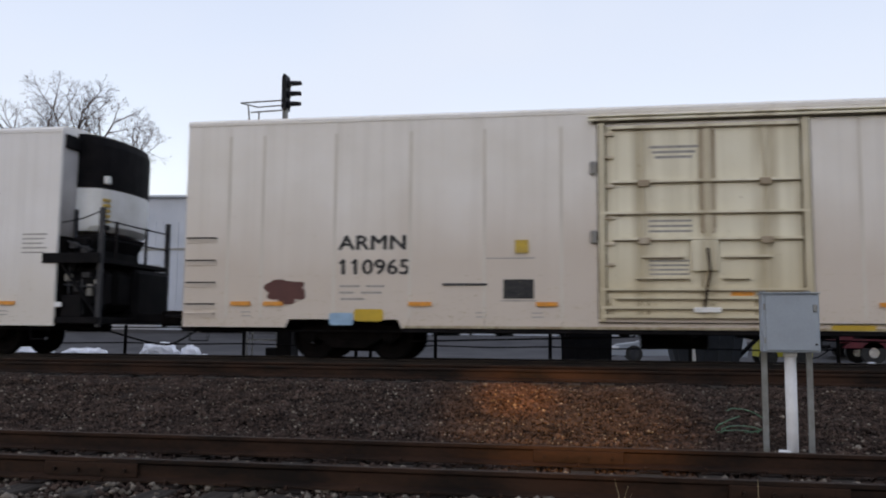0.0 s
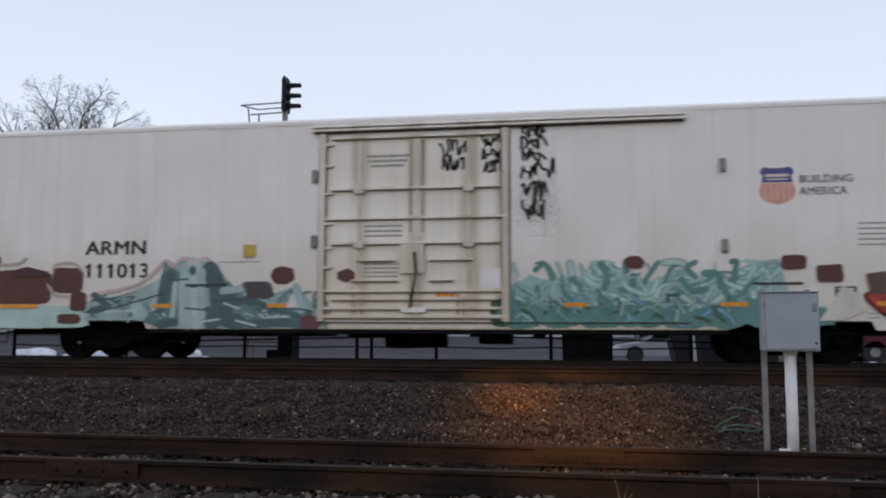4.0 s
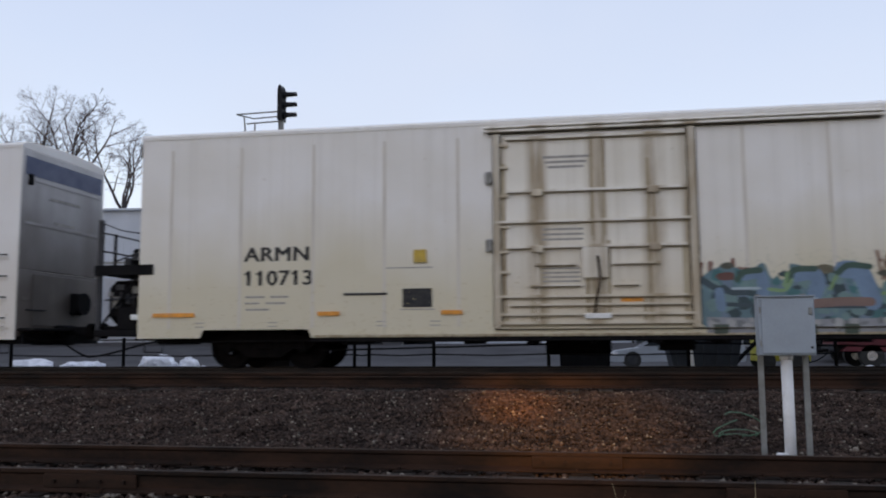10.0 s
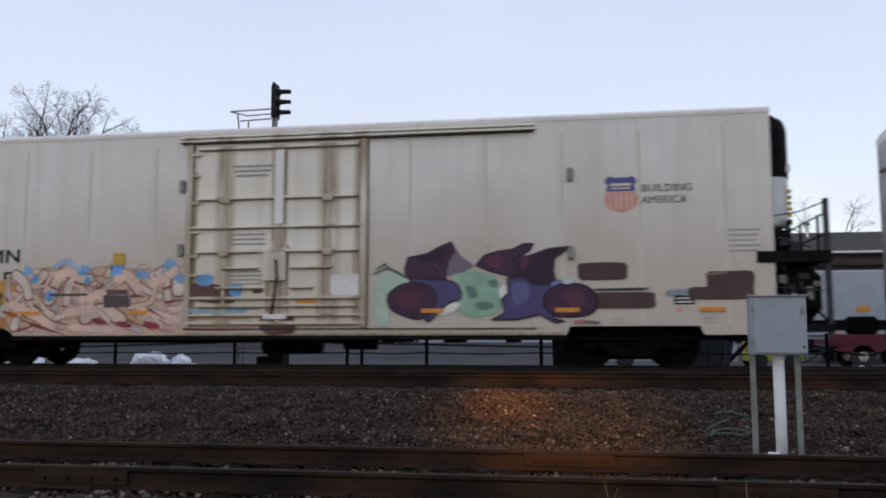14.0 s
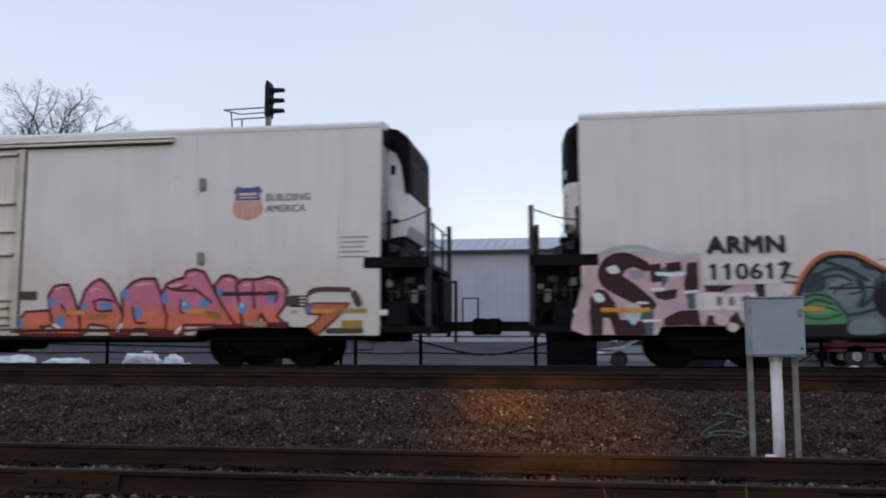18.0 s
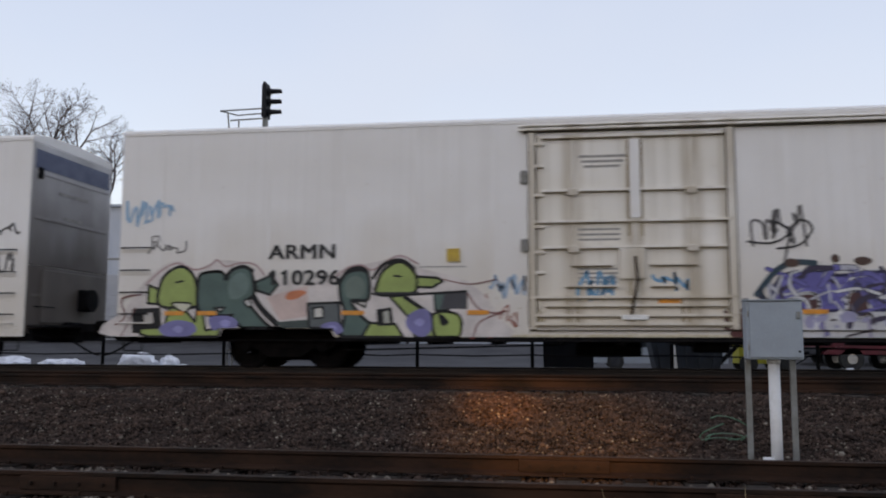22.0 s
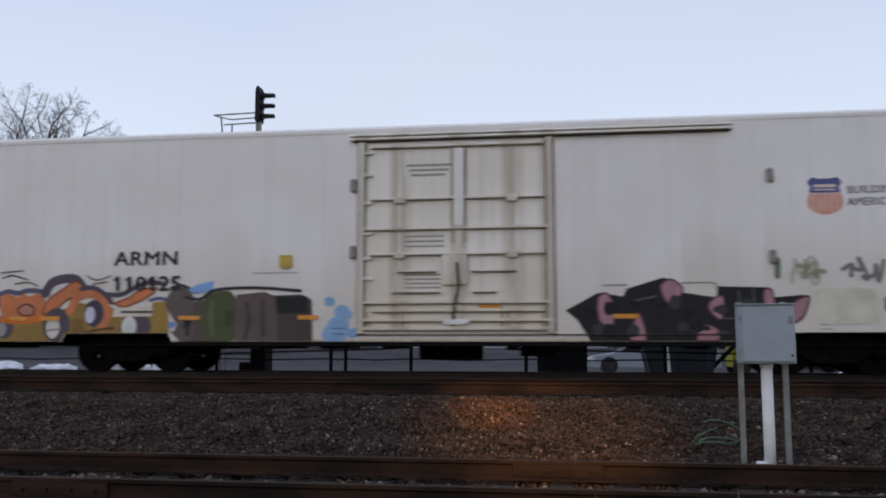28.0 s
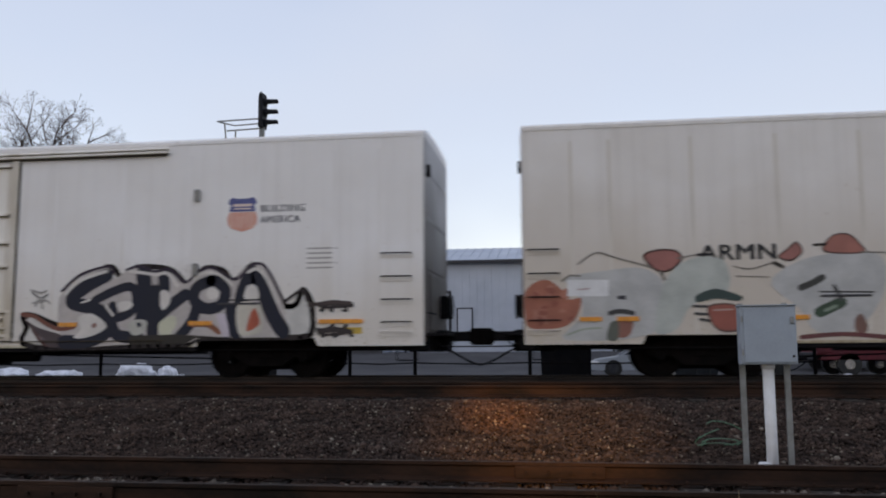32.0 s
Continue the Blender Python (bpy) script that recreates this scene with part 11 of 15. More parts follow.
line(G, (0.153, 0.022, 0.033), ((14.99, 0.93), (15.10, 0.56)), 0.051)
line(G, (0.153, 0.022, 0.033), ((15.10, 0.56), (14.66, 0.56)), 0.051)
line(G, (0.153, 0.022, 0.033), ((14.66, 0.56), (14.59, 0.84)), 0.051)
line(G, (0.153, 0.022, 0.033), ((14.59, 0.84), (14.20, 0.89)), 0.051)
line(G, (0.153, 0.022, 0.033), ((14.20, 0.89), (14.08, 0.70)), 0.051)
line(G, (0.153, 0.022, 0.033), ((14.08, 0.70), (13.99, 0.56)), 0.051)
line(G, (0.153, 0.022, 0.033), ((13.99, 0.56), (13.93, 1.23)), 0.051)
shape(G, (0.691, 0.2, 0.292), ((14.87, 1.53), (15.12, 1.76), (15.31, 1.83), (15.62, 1.83), (15.76, 1.52), (15.96, 1.05), (16.10, 0.56), (15.54, 0.56), (15.41, 0.79), (15.22, 0.79), (15.04, 0.56), (14.79, 0.56), (14.93, 1.05)), (0.153, 0.022, 0.033), 0.064, soft=False, label="rosy graffiti letter")
shape(G, (0.757, 0.199, 0.192), ((15.87, 1.26), (15.96, 1.05), (16.10, 0.56), (15.54, 0.56), (15.41, 0.79), (15.22, 0.79), (15.04, 0.56), (14.79, 0.56), (14.93, 1.05), (14.91, 1.26)), soft=False)
shape(G, (0.81, 0.191, 0.119), ((15.93, 1.12), (15.96, 1.05), (16.10, 0.56), (15.54, 0.56), (15.41, 0.79), (15.22, 0.79), (15.04, 0.56), (14.79, 0.56), (14.93, 1.05), (14.92, 1.12)), soft=False)
shape(G, (0.735, 0.18, 0.089), ((16.02, 0.85), (16.10, 0.56), (15.54, 0.56), (15.41, 0.79), (15.22, 0.79), (15.04, 0.56), (14.79, 0.56), (14.87, 0.85)), soft=False)
line(G, (0.153, 0.022, 0.033), ((15.76, 1.52), (15.96, 1.05)), 0.051)
line(G, (0.153, 0.022, 0.033), ((15.96, 1.05), (16.10, 0.56)), 0.051)
line(G, (0.153, 0.022, 0.033), ((16.10, 0.56), (15.54, 0.56)), 0.051)
line(G, (0.153, 0.022, 0.033), ((15.54, 0.56), (15.41, 0.79)), 0.051)
line(G, (0.153, 0.022, 0.033), ((15.41, 0.79), (15.22, 0.79)), 0.051)
line(G, (0.153, 0.022, 0.033), ((15.22, 0.79), (15.04, 0.56)), 0.051)
line(G, (0.153, 0.022, 0.033), ((15.04, 0.56), (14.79, 0.56)), 0.051)
line(G, (0.153, 0.022, 0.033), ((14.79, 0.56), (14.93, 1.05)), 0.051)
line(G, (0.153, 0.022, 0.033), ((14.93, 1.05), (14.87, 1.53)), 0.051)
shape(G, (0.691, 0.2, 0.292), ((16.93, 1.68), (17.08, 1.86), (17.23, 1.89), (17.39, 1.83), (17.49, 1.62), (17.58, 1.21), (17.69, 0.74), (17.45, 0.72), (17.20, 1.04), (17.00, 1.39)), (0.153, 0.022, 0.033), 0.064, soft=False, label="rosy graffiti letter")
shape(G, (0.757, 0.199, 0.192), ((17.57, 1.25), (17.58, 1.21), (17.69, 0.74), (17.45, 0.72), (17.20, 1.04), (17.08, 1.25)), soft=False)
shape(G, (0.81, 0.191, 0.119), ((17.61, 1.11), (17.69, 0.74), (17.45, 0.72), (17.20, 1.04), (17.16, 1.11)), soft=False)
shape(G, (0.735, 0.18, 0.089), ((17.67, 0.85), (17.69, 0.74), (17.45, 0.72), (17.35, 0.85)), soft=False)
line(G, (0.153, 0.022, 0.033), ((17.49, 1.62), (17.58, 1.21)), 0.051)
line(G, (0.153, 0.022, 0.033), ((17.58, 1.21), (17.69, 0.74)), 0.051)
line(G, (0.153, 0.022, 0.033), ((17.69, 0.74), (17.45, 0.72)), 0.051)
line(G, (0.153, 0.022, 0.033), ((17.45, 0.72), (17.20, 1.04)), 0.051)
line(G, (0.153, 0.022, 0.033), ((17.20, 1.04), (17.00, 1.39)), 0.051)
shape(G, (0.691, 0.2, 0.292), ((15.76, 1.46), (15.88, 1.72), (16.09, 1.81), (16.25, 1.84), (16.30, 1.98), (16.49, 2.02), (16.70, 1.96), (16.83, 1.74), (17.13, 1.22), (17.42, 0.70), (17.02, 0.75), (16.90, 0.87), (16.28, 0.87), (16.29, 0.56), (15.86, 0.56), (15.91, 1.05)), (0.153, 0.022, 0.033), 0.064, soft=False, label="rosy graffiti letter")
shape(G, (0.757, 0.199, 0.192), ((17.11, 1.25), (17.13, 1.22), (17.42, 0.70), (17.02, 0.75), (16.90, 0.87), (16.28, 0.87), (16.29, 0.56), (15.86, 0.56), (15.91, 1.05), (15.83, 1.26)), soft=False)
shape(G, (0.81, 0.191, 0.119), ((17.19, 1.11), (17.42, 0.70), (17.02, 0.75), (16.90, 0.87), (16.28, 0.87), (16.29, 0.56), (15.86, 0.56), (15.91, 1.05), (15.89, 1.12)), soft=False)
shape(G, (0.735, 0.18, 0.089), ((17.34, 0.85), (17.42, 0.70), (17.02, 0.75), (16.92, 0.85), (16.28, 0.85), (16.29, 0.56), (15.86, 0.56), (15.89, 0.85)), soft=False)
line(G, (0.153, 0.022, 0.033), ((16.83, 1.74), (17.13, 1.22)), 0.051)
line(G, (0.153, 0.022, 0.033), ((17.13, 1.22), (17.42, 0.70)), 0.051)
line(G, (0.153, 0.022, 0.033), ((17.42, 0.70), (17.02, 0.75)), 0.051)
line(G, (0.153, 0.022, 0.033), ((17.02, 0.75), (16.90, 0.87)), 0.051)
line(G, (0.153, 0.022, 0.033), ((16.90, 0.87), (16.28, 0.87)), 0.051)
line(G, (0.153, 0.022, 0.033), ((16.28, 0.87), (16.29, 0.56)), 0.051)
line(G, (0.153, 0.022, 0.033), ((16.29, 0.56), (15.86, 0.56)), 0.051)
line(G, (0.153, 0.022, 0.033), ((15.86, 0.56), (15.91, 1.05)), 0.051)
line(G, (0.153, 0.022, 0.033), ((15.91, 1.05), (15.76, 1.46)), 0.051)
shape(G, (0.691, 0.2, 0.292), ((17.40, 1.68), (17.54, 1.80), (17.85, 1.79), (18.09, 1.85), (18.33, 1.79), (18.49, 1.59), (18.46, 1.27), (18.28, 1.04), (18.53, 0.72), (18.11, 0.72), (17.95, 1.10), (17.87, 0.93), (17.75, 0.70), (17.57, 0.70), (17.50, 1.16)), (0.153, 0.022, 0.033), 0.064, soft=False, label="rosy graffiti letter")
shape(G, (0.757, 0.199, 0.192), ((18.44, 1.24), (18.28, 1.04), (18.53, 0.72), (18.11, 0.72), (17.95, 1.10), (17.87, 0.93), (17.75, 0.70), (17.57, 0.70), (17.50, 1.16), (17.48, 1.25)), soft=False)
shape(G, (0.81, 0.191, 0.119), ((18.34, 1.11), (18.28, 1.04), (18.53, 0.72), (18.11, 0.72), (17.95, 1.10), (17.87, 0.93), (17.75, 0.70), (17.57, 0.70), (17.50, 1.11)), soft=False)
shape(G, (0.735, 0.18, 0.089), ((18.43, 0.84), (18.53, 0.72), (18.11, 0.72), (18.06, 0.84), (17.83, 0.84), (17.75, 0.70), (17.57, 0.70), (17.55, 0.85)), soft=False)
line(G, (0.153, 0.022, 0.033), ((18.49, 1.59), (18.46, 1.27)), 0.051)
line(G, (0.153, 0.022, 0.033), ((18.46, 1.27), (18.28, 1.04)), 0.051)
line(G, (0.153, 0.022, 0.033), ((18.28, 1.04), (18.53, 0.72)), 0.051)
line(G, (0.153, 0.022, 0.033), ((18.53, 0.72), (18.11, 0.72)), 0.051)
line(G, (0.153, 0.022, 0.033), ((18.11, 0.72), (17.95, 1.10)), 0.051)
line(G, (0.153, 0.022, 0.033), ((17.95, 1.10), (17.87, 0.93)), 0.051)
line(G, (0.153, 0.022, 0.033), ((17.87, 0.93), (17.75, 0.70)), 0.051)
line(G, (0.153, 0.022, 0.033), ((17.75, 0.70), (17.57, 0.70)), 0.051)
line(G, (0.153, 0.022, 0.033), ((17.57, 0.70), (17.50, 1.16)), 0.051)
line(G, (0.153, 0.022, 0.033), ((17.50, 1.16), (17.40, 1.68)), 0.051)
line(G, (0.85, 0.434, 0.522), ((13.39, 1.63), (13.54, 1.68), (13.67, 1.63)), 0.051, taper=True)
line(G, (0.85, 0.434, 0.522), ((14.17, 1.58), (14.29, 1.64), (14.42, 1.60)), 0.051, taper=True)
line(G, (0.85, 0.434, 0.522), ((15.23, 1.70), (15.46, 1.73), (15.61, 1.71)), 0.051, taper=True)
line(G, (0.85, 0.434, 0.522), ((15.89, 1.66), (16.13, 1.70), (16.25, 1.66)), 0.051, taper=True)
line(G, (0.85, 0.434, 0.522), ((17.20, 1.79), (17.35, 1.77)), 0.051, taper=True)
line(G, (0.85, 0.434, 0.522), ((17.57, 1.68), (17.76, 1.70)), 0.051, taper=True)
line(G, (0.85, 0.434, 0.522), ((18.08, 1.73), (18.29, 1.68), (18.39, 1.54)), 0.051, taper=True)
line(G, (0.85, 0.434, 0.522), ((16.37, 1.89), (16.53, 1.92)), 0.051, taper=True)
shape(G, (0.129, 0.275, 0.559), ((13.41, 0.94), (13.44, 1.04), (13.52, 1.08), (13.60, 1.04), (13.64, 0.94), (13.61, 0.84), (13.54, 0.80), (13.45, 0.84)))
shape(G, (0.129, 0.275, 0.559), ((14.36, 1.27), (14.41, 1.33), (14.52, 1.36), (14.64, 1.33), (14.69, 1.27), (14.65, 1.20), (14.53, 1.17), (14.42, 1.20)))
shape(G, (0.129, 0.275, 0.559), ((15.12, 1.11), (15.15, 1.20), (15.24, 1.24), (15.33, 1.20), (15.37, 1.11), (15.34, 1.02), (15.25, 0.98), (15.16, 1.02)))
shape(G, (0.129, 0.275, 0.559), ((14.86, 1.51), (14.89, 1.59), (14.96, 1.62), (15.03, 1.59), (15.07, 1.51), (15.04, 1.44), (14.97, 1.41), (14.90, 1.44)))
shape(G, (0.129, 0.275, 0.559), ((16.17, 1.27), (16.21, 1.34), (16.30, 1.37), (16.40, 1.34), (16.44, 1.27), (16.40, 1.19), (16.31, 1.16), (16.21, 1.20)))
shape(G, (0.129, 0.275, 0.559), ((16.59, 1.31), (16.63, 1.38), (16.72, 1.41), (16.82, 1.38), (16.86, 1.31), (16.82, 1.25), (16.73, 1.22), (16.63, 1.25)))
shape(G, (0.129, 0.275, 0.559), ((17.46, 1.20), (17.49, 1.28), (17.55, 1.32), (17.62, 1.28), (17.65, 1.20), (17.63, 1.12), (17.56, 1.09), (17.49, 1.12)))
shape(G, (0.129, 0.275, 0.559), ((18.06, 1.42), (18.09, 1.48), (18.15, 1.51), (18.22, 1.48), (18.25, 1.42), (18.23, 1.35), (18.16, 1.33), (18.09, 1.35)))
shape(G, (0.129, 0.275, 0.559), ((13.21, 1.36), (13.23, 1.43), (13.29, 1.47), (13.36, 1.43), (13.39, 1.36), (13.37, 1.28), (13.30, 1.25), (13.24, 1.28)))
shape(G, (0.129, 0.275, 0.559), ((12.48, 0.92), (12.51, 1.00), (12.57, 1.04), (12.63, 1.00), (12.67, 0.92), (12.64, 0.83), (12.58, 0.80), (12.52, 0.83)))
shape(G, (0.129, 0.275, 0.559), ((15.77, 1.42), (15.79, 1.51), (15.85, 1.54), (15.90, 1.51), (15.92, 1.42), (15.91, 1.34), (15.85, 1.31), (15.80, 1.34)))
shape(G, (0.129, 0.275, 0.559), ((16.99, 1.53), (17.01, 1.60), (17.06, 1.63), (17.11, 1.60), (17.13, 1.53), (17.11, 1.47), (17.06, 1.44), (17.01, 1.47)))
shape(G, (0.129, 0.275, 0.559), ((13.99, 1.23), (14.01, 1.32), (14.05, 1.35), (14.10, 1.32), (14.12, 1.23), (14.10, 1.15), (14.06, 1.11), (14.01, 1.15)))
shape(G, (0.338, 0.513, 0.828), ((16.22, 1.30), (16.23, 1.34), (16.28, 1.35), (16.32, 1.34), (16.34, 1.30), (16.32, 1.27), (16.28, 1.26), (16.24, 1.27)))
shape(G, (0.338, 0.513, 0.828), ((17.48, 1.27), (17.50, 1.31), (17.53, 1.33), (17.56, 1.31), (17.58, 1.27), (17.57, 1.23), (17.53, 1.21), (17.50, 1.23)))
line(G, (0.153, 0.022, 0.033), ((15.84, 1.68), (16.04, 1.61), (16.31, 1.68)), 0.051)
line(G, (0.153, 0.022, 0.033), ((16.01, 1.59), (16.57, 1.57)), 0.051)
line(G, (0.153, 0.022, 0.033), ((16.50, 1.61), (16.88, 1.33)), 0.051)
line(G, (0.153, 0.022, 0.033), ((17.12, 1.48), (18.27, 1.49)), 0.051)
line(G, (0.153, 0.022, 0.033), ((14.24, 1.36), (14.43, 1.41), (14.69, 1.37)), 0.051)
line(G, (0.153, 0.022, 0.033), ((14.28, 1.36), (14.34, 1.17), (14.67, 1.17)), 0.051)
line(G, (0.153, 0.022, 0.033), ((15.14, 1.23), (15.22, 0.93), (15.44, 0.91)), 0.051)
line(G, (0.153, 0.022, 0.033), ((16.20, 1.37), (16.21, 1.14), (16.46, 1.12)), 0.051)
line(G, (0.153, 0.022, 0.033), ((16.70, 1.14), (17.00, 1.09)), 0.051)
line(G, (0.153, 0.022, 0.033), ((17.76, 1.73), (17.80, 1.21)), 0.051)
line(G, (0.153, 0.022, 0.033), ((18.06, 1.52), (18.27, 1.52), (18.25, 1.33)), 0.051)
line(G, (0.153, 0.022, 0.033), ((13.51, 1.30), (13.70, 1.06)), 0.051)
line(G, (0.153, 0.022, 0.033), ((12.39, 0.73), (13.69, 0.76), (15.97, 0.73), (17.44, 0.86), (18.53, 0.90)), 0.051)
line(G, (0.482, 0.185, 0.056), ((14.19, 1.03), (14.51, 1.05)), 0.114)
line(G, (0.482, 0.185, 0.056), ((16.80, 1.07), (17.05, 1.04)), 0.114)
line(G, (0.489, 0.265, 0.185), ((17.64, 0.90), (18.02, 0.88)), 0.114)
line(G, (0.85, 0.85, 0.817), ((13.36, 0.88), (13.48, 0.82)), 0.064)
line(G, (0.85, 0.85, 0.817), ((14.82, 0.76), (14.90, 0.88)), 0.064)
line(G, (0.85, 0.85, 0.817), ((16.12, 0.70), (16.20, 0.81)), 0.064)
shape(G, (0.1, 0.06, 0.05), ((12.46, 1.41), (12.94, 1.40), (12.94, 1.59), (12.45, 1.59)), soft=False, label="brown paint patch")
shape(G, (0.56, 0.17, 0.09), ((18.88, 1.26), (19.08, 1.30), (19.80, 1.29), (19.47, 0.94), (19.14, 0.66), (18.92, 0.69), (19.21, 1.07), (18.92, 1.09)), (0.25, 0.05, 0.04), 0.041, soft=False, label="orange graffiti numeral shape")
shape(G, (0.1, 0.2, 0.42), ((18.88, 1.18), (18.91, 1.25), (18.97, 1.27), (19.03, 1.24), (19.05, 1.18), (19.02, 1.12), (18.97, 1.09), (18.91, 1.12)))
line(G, (0.09, 0.06, 0.05), ((18.95, 1.50), (19.15, 1.58), (19.79, 1.57)), 0.096)
line(G, (0.09, 0.06, 0.05), ((19.90, 1.48), (19.99, 1.29)), 0.152)
line(G, (0.1, 0.06, 0.05), ((19.37, 0.74), (20.04, 0.75)), 0.117)
shape(G, (0.42, 0.28, 0.07), ((19.66, 1.10), (20.16, 1.10), (20.16, 1.19), (19.66, 1.19)), soft=False)
shape(G, (0.42, 0.28, 0.06), ((19.64, 0.79), (20.07, 0.79), (20.07, 0.95), (19.64, 0.95)), soft=False)
shape(G, (0.09, 0.06, 0.05), ((18.47, 1.26), (18.76, 1.26), (18.76, 1.44), (18.47, 1.44)), soft=False)
shape(J, (0.15, 0.34, 0.36), ((13.14, 1.24), (13.48, 1.49), (13.82, 1.39), (13.82, 0.85), (13.60, 0.76), (13.27, 0.83)), (0.06, 0.1, 0.1), 0.041, label="teal graffiti shape")
shape(J, (0.15, 0.34, 0.36), ((14.14, 1.56), (14.65, 1.63), (14.98, 1.46), (15.20, 0.98), (15.15, 0.66), (14.70, 0.66), (14.53, 1.05), (14.23, 1.32)), (0.06, 0.1, 0.1), 0.031, label="teal graffiti shape")
shape(J, (0.56, 0.42, 0.37), ((13.81, 1.49), (14.14, 1.58), (14.32, 1.25), (13.87, 1.17)))
shape(J, (0.56, 0.42, 0.37), ((14.83, 1.56), (15.19, 1.60), (15.26, 1.32), (15.03, 1.24)))
shape(J, (0.19, 0.085, 0.07), ((15.25, 1.09), (15.67, 1.29), (16.05, 1.05), (16.03, 0.66), (15.23, 0.66)), label="brown graffiti shape")
shape(J, (0.2, 0.09, 0.08), ((14.05, 0.78), (14.12, 0.95), (14.39, 1.05), (14.62, 0.85), (14.57, 0.66), (14.12, 0.66)))
line(J, (0.6, 0.6, 0.58), ((13.73, 1.05), (14.06, 0.98), (14.31, 1.12), (14.57, 0.98)), 0.048)
line(J, (0.5, 0.5, 0.48), ((13.42, 0.70), (14.05, 0.66)), 0.041)
shape(J, (0.125, 0.055, 0.05), ((16.03, 1.21), (16.75, 1.21), (16.74, 1.57), (16.02, 1.58)), soft=False, label="brown paint patch")
shape(J, (0.125, 0.055, 0.05), ((12.90, 1.32), (13.20, 1.32), (13.18, 1.60), (12.88, 1.60)), soft=False)
shape(J, (0.14, 0.06, 0.05), ((16.28, 1.68), (16.31, 1.74), (16.38, 1.76), (16.45, 1.73), (16.48, 1.68), (16.45, 1.63), (16.38, 1.60), (16.31, 1.62)))
line(J, (0.16, 0.26, 0.1), ((16.12, 0.91), (16.40, 0.99), (16.68, 0.84), (16.89, 0.87)), 0.048)
line(J, (0.16, 0.26, 0.1), ((16.16, 0.79), (16.54, 0.82), (16.83, 0.72)), 0.048)
line(J, (0.16, 0.26, 0.1), ((12.94, 0.77), (13.15, 0.86), (13.24, 0.69)), 0.048)
line(J, (0.16, 0.26, 0.1), ((13.02, 0.67), (13.31, 0.72)), 0.048)
line(J, (0.1, 0.1, 0.1), ((13.06, 1.22), (13.34, 1.45)), 0.028)
line(J, (0.1, 0.1, 0.1), ((13.52, 1.56), (13.92, 1.56), (14.14, 1.61)), 0.028)
line(J, (0.1, 0.1, 0.1), ((15.15, 1.63), (15.23, 1.52)), 0.028)
line(J, (0.1, 0.1, 0.1), ((15.35, 1.35), (15.67, 1.32), (15.89, 1.24)), 0.028)
line(J, (0.1, 0.1, 0.1), ((15.38, 1.46), (15.60, 1.37)), 0.028)
line(J, (0.06, 0.06, 0.06), ((17.48, 1.53), (18.39, 1.55)), 0.034)
shape(J, (0.25, 0.42, 0.19), ((17.77, 1.88), (18.02, 1.88), (18.06, 1.55), (18.36, 1.50), (18.32, 1.29), (17.76, 1.35)), label="faded green graffiti shape")
shape(J, (0.27, 0.42, 0.2), ((19.36, 1.65), (19.62, 1.71), (19.70, 1.40), (19.45, 1.27)))
spatter(J, 18.59, 19.62, 1.38, 1.85, (0.28, 0.42, 0.2), 500, 741)
shape(J, (0.6, 0.26, 0.1), ((17.56, 1.15), (17.81, 1.33), (17.94, 1.06), (17.72, 0.95)))
shape(J, (0.6, 0.27, 0.12), ((18.11, 1.24), (18.62, 1.22), (18.54, 1.08), (18.20, 1.08)))
shape(J, (0.6, 0.3, 0.12), ((19.35, 1.35), (19.55, 1.38), (19.57, 1.24), (19.39, 1.23)))
shape(J, (0.7, 0.7, 0.69), ((18.80, 1.17), (19.33, 1.17), (19.32, 1.51), (18.79, 1.52)), soft=False, label="white rimmed panel")
shape(J, (0.02, 0.02, 0.022), ((18.86, 1.25), (19.27, 1.25), (19.27, 1.46), (18.86, 1.46)), soft=False)
shape(J, (0.7, 0.7, 0.7), ((19.82, 1.46), (20.39, 1.46), (20.38, 1.87), (19.81, 1.87)), soft=False, label="white paper notice")
line(J, (0.4, 0.2, 0.2), ((19.98, 1.70), (20.25, 1.71)), 0.028)
shape(J, (0.34, 0.26, 0.1), ((19.83, 0.85), (20.43, 0.85), (20.42, 1.02), (19.83, 1.02)), soft=False)
line(J, (0.16, 0.15, 0.14), ((16.96, 1.82), (17.13, 1.89), (17.21, 1.75), (17.00, 1.72)), 0.028)
line(J, (0.16, 0.15, 0.14), ((17.00, 1.62), (17.14, 1.65), (17.11, 1.51)), 0.028)
line(J, (0.16, 0.15, 0.14), ((17.35, 1.72), (17.49, 1.73), (17.42, 1.59), (17.30, 1.62)), 0.028)
line(J, (0.16, 0.15, 0.14), ((17.08, 1.39), (17.22, 1.44)), 0.028)
line(J, (0.1, 0.06, 0.05), ((17.21, 0.87), (17.62, 0.88)), 0.062)
shape(M, (0.475, 0.475, 0.465), ((0.83, 1.93), (1.62, 2.07), (2.23, 2.11), (2.62, 1.90), (2.71, 1.44), (2.39, 0.83), (0.78, 0.74), (1.10, 1.18), (1.10, 1.52)), label="pale grey painted body")
shape(M, (0.455, 0.48, 0.445), ((2.69, 1.82), (3.13, 2.24), (3.67, 2.29), (3.87, 2.08), (3.84, 1.63), (3.20, 1.39), (2.89, 0.93), (2.49, 0.88)), label="pale green painted body")
shape(M, (0.475, 0.475, 0.465), ((4.64, 1.76), (5.01, 2.11), (5.65, 2.30), (6.59, 2.28), (6.64, 1.59), (6.12, 0.90), (5.42, 0.86), (5.12, 1.30)), label="pale grey painted body")
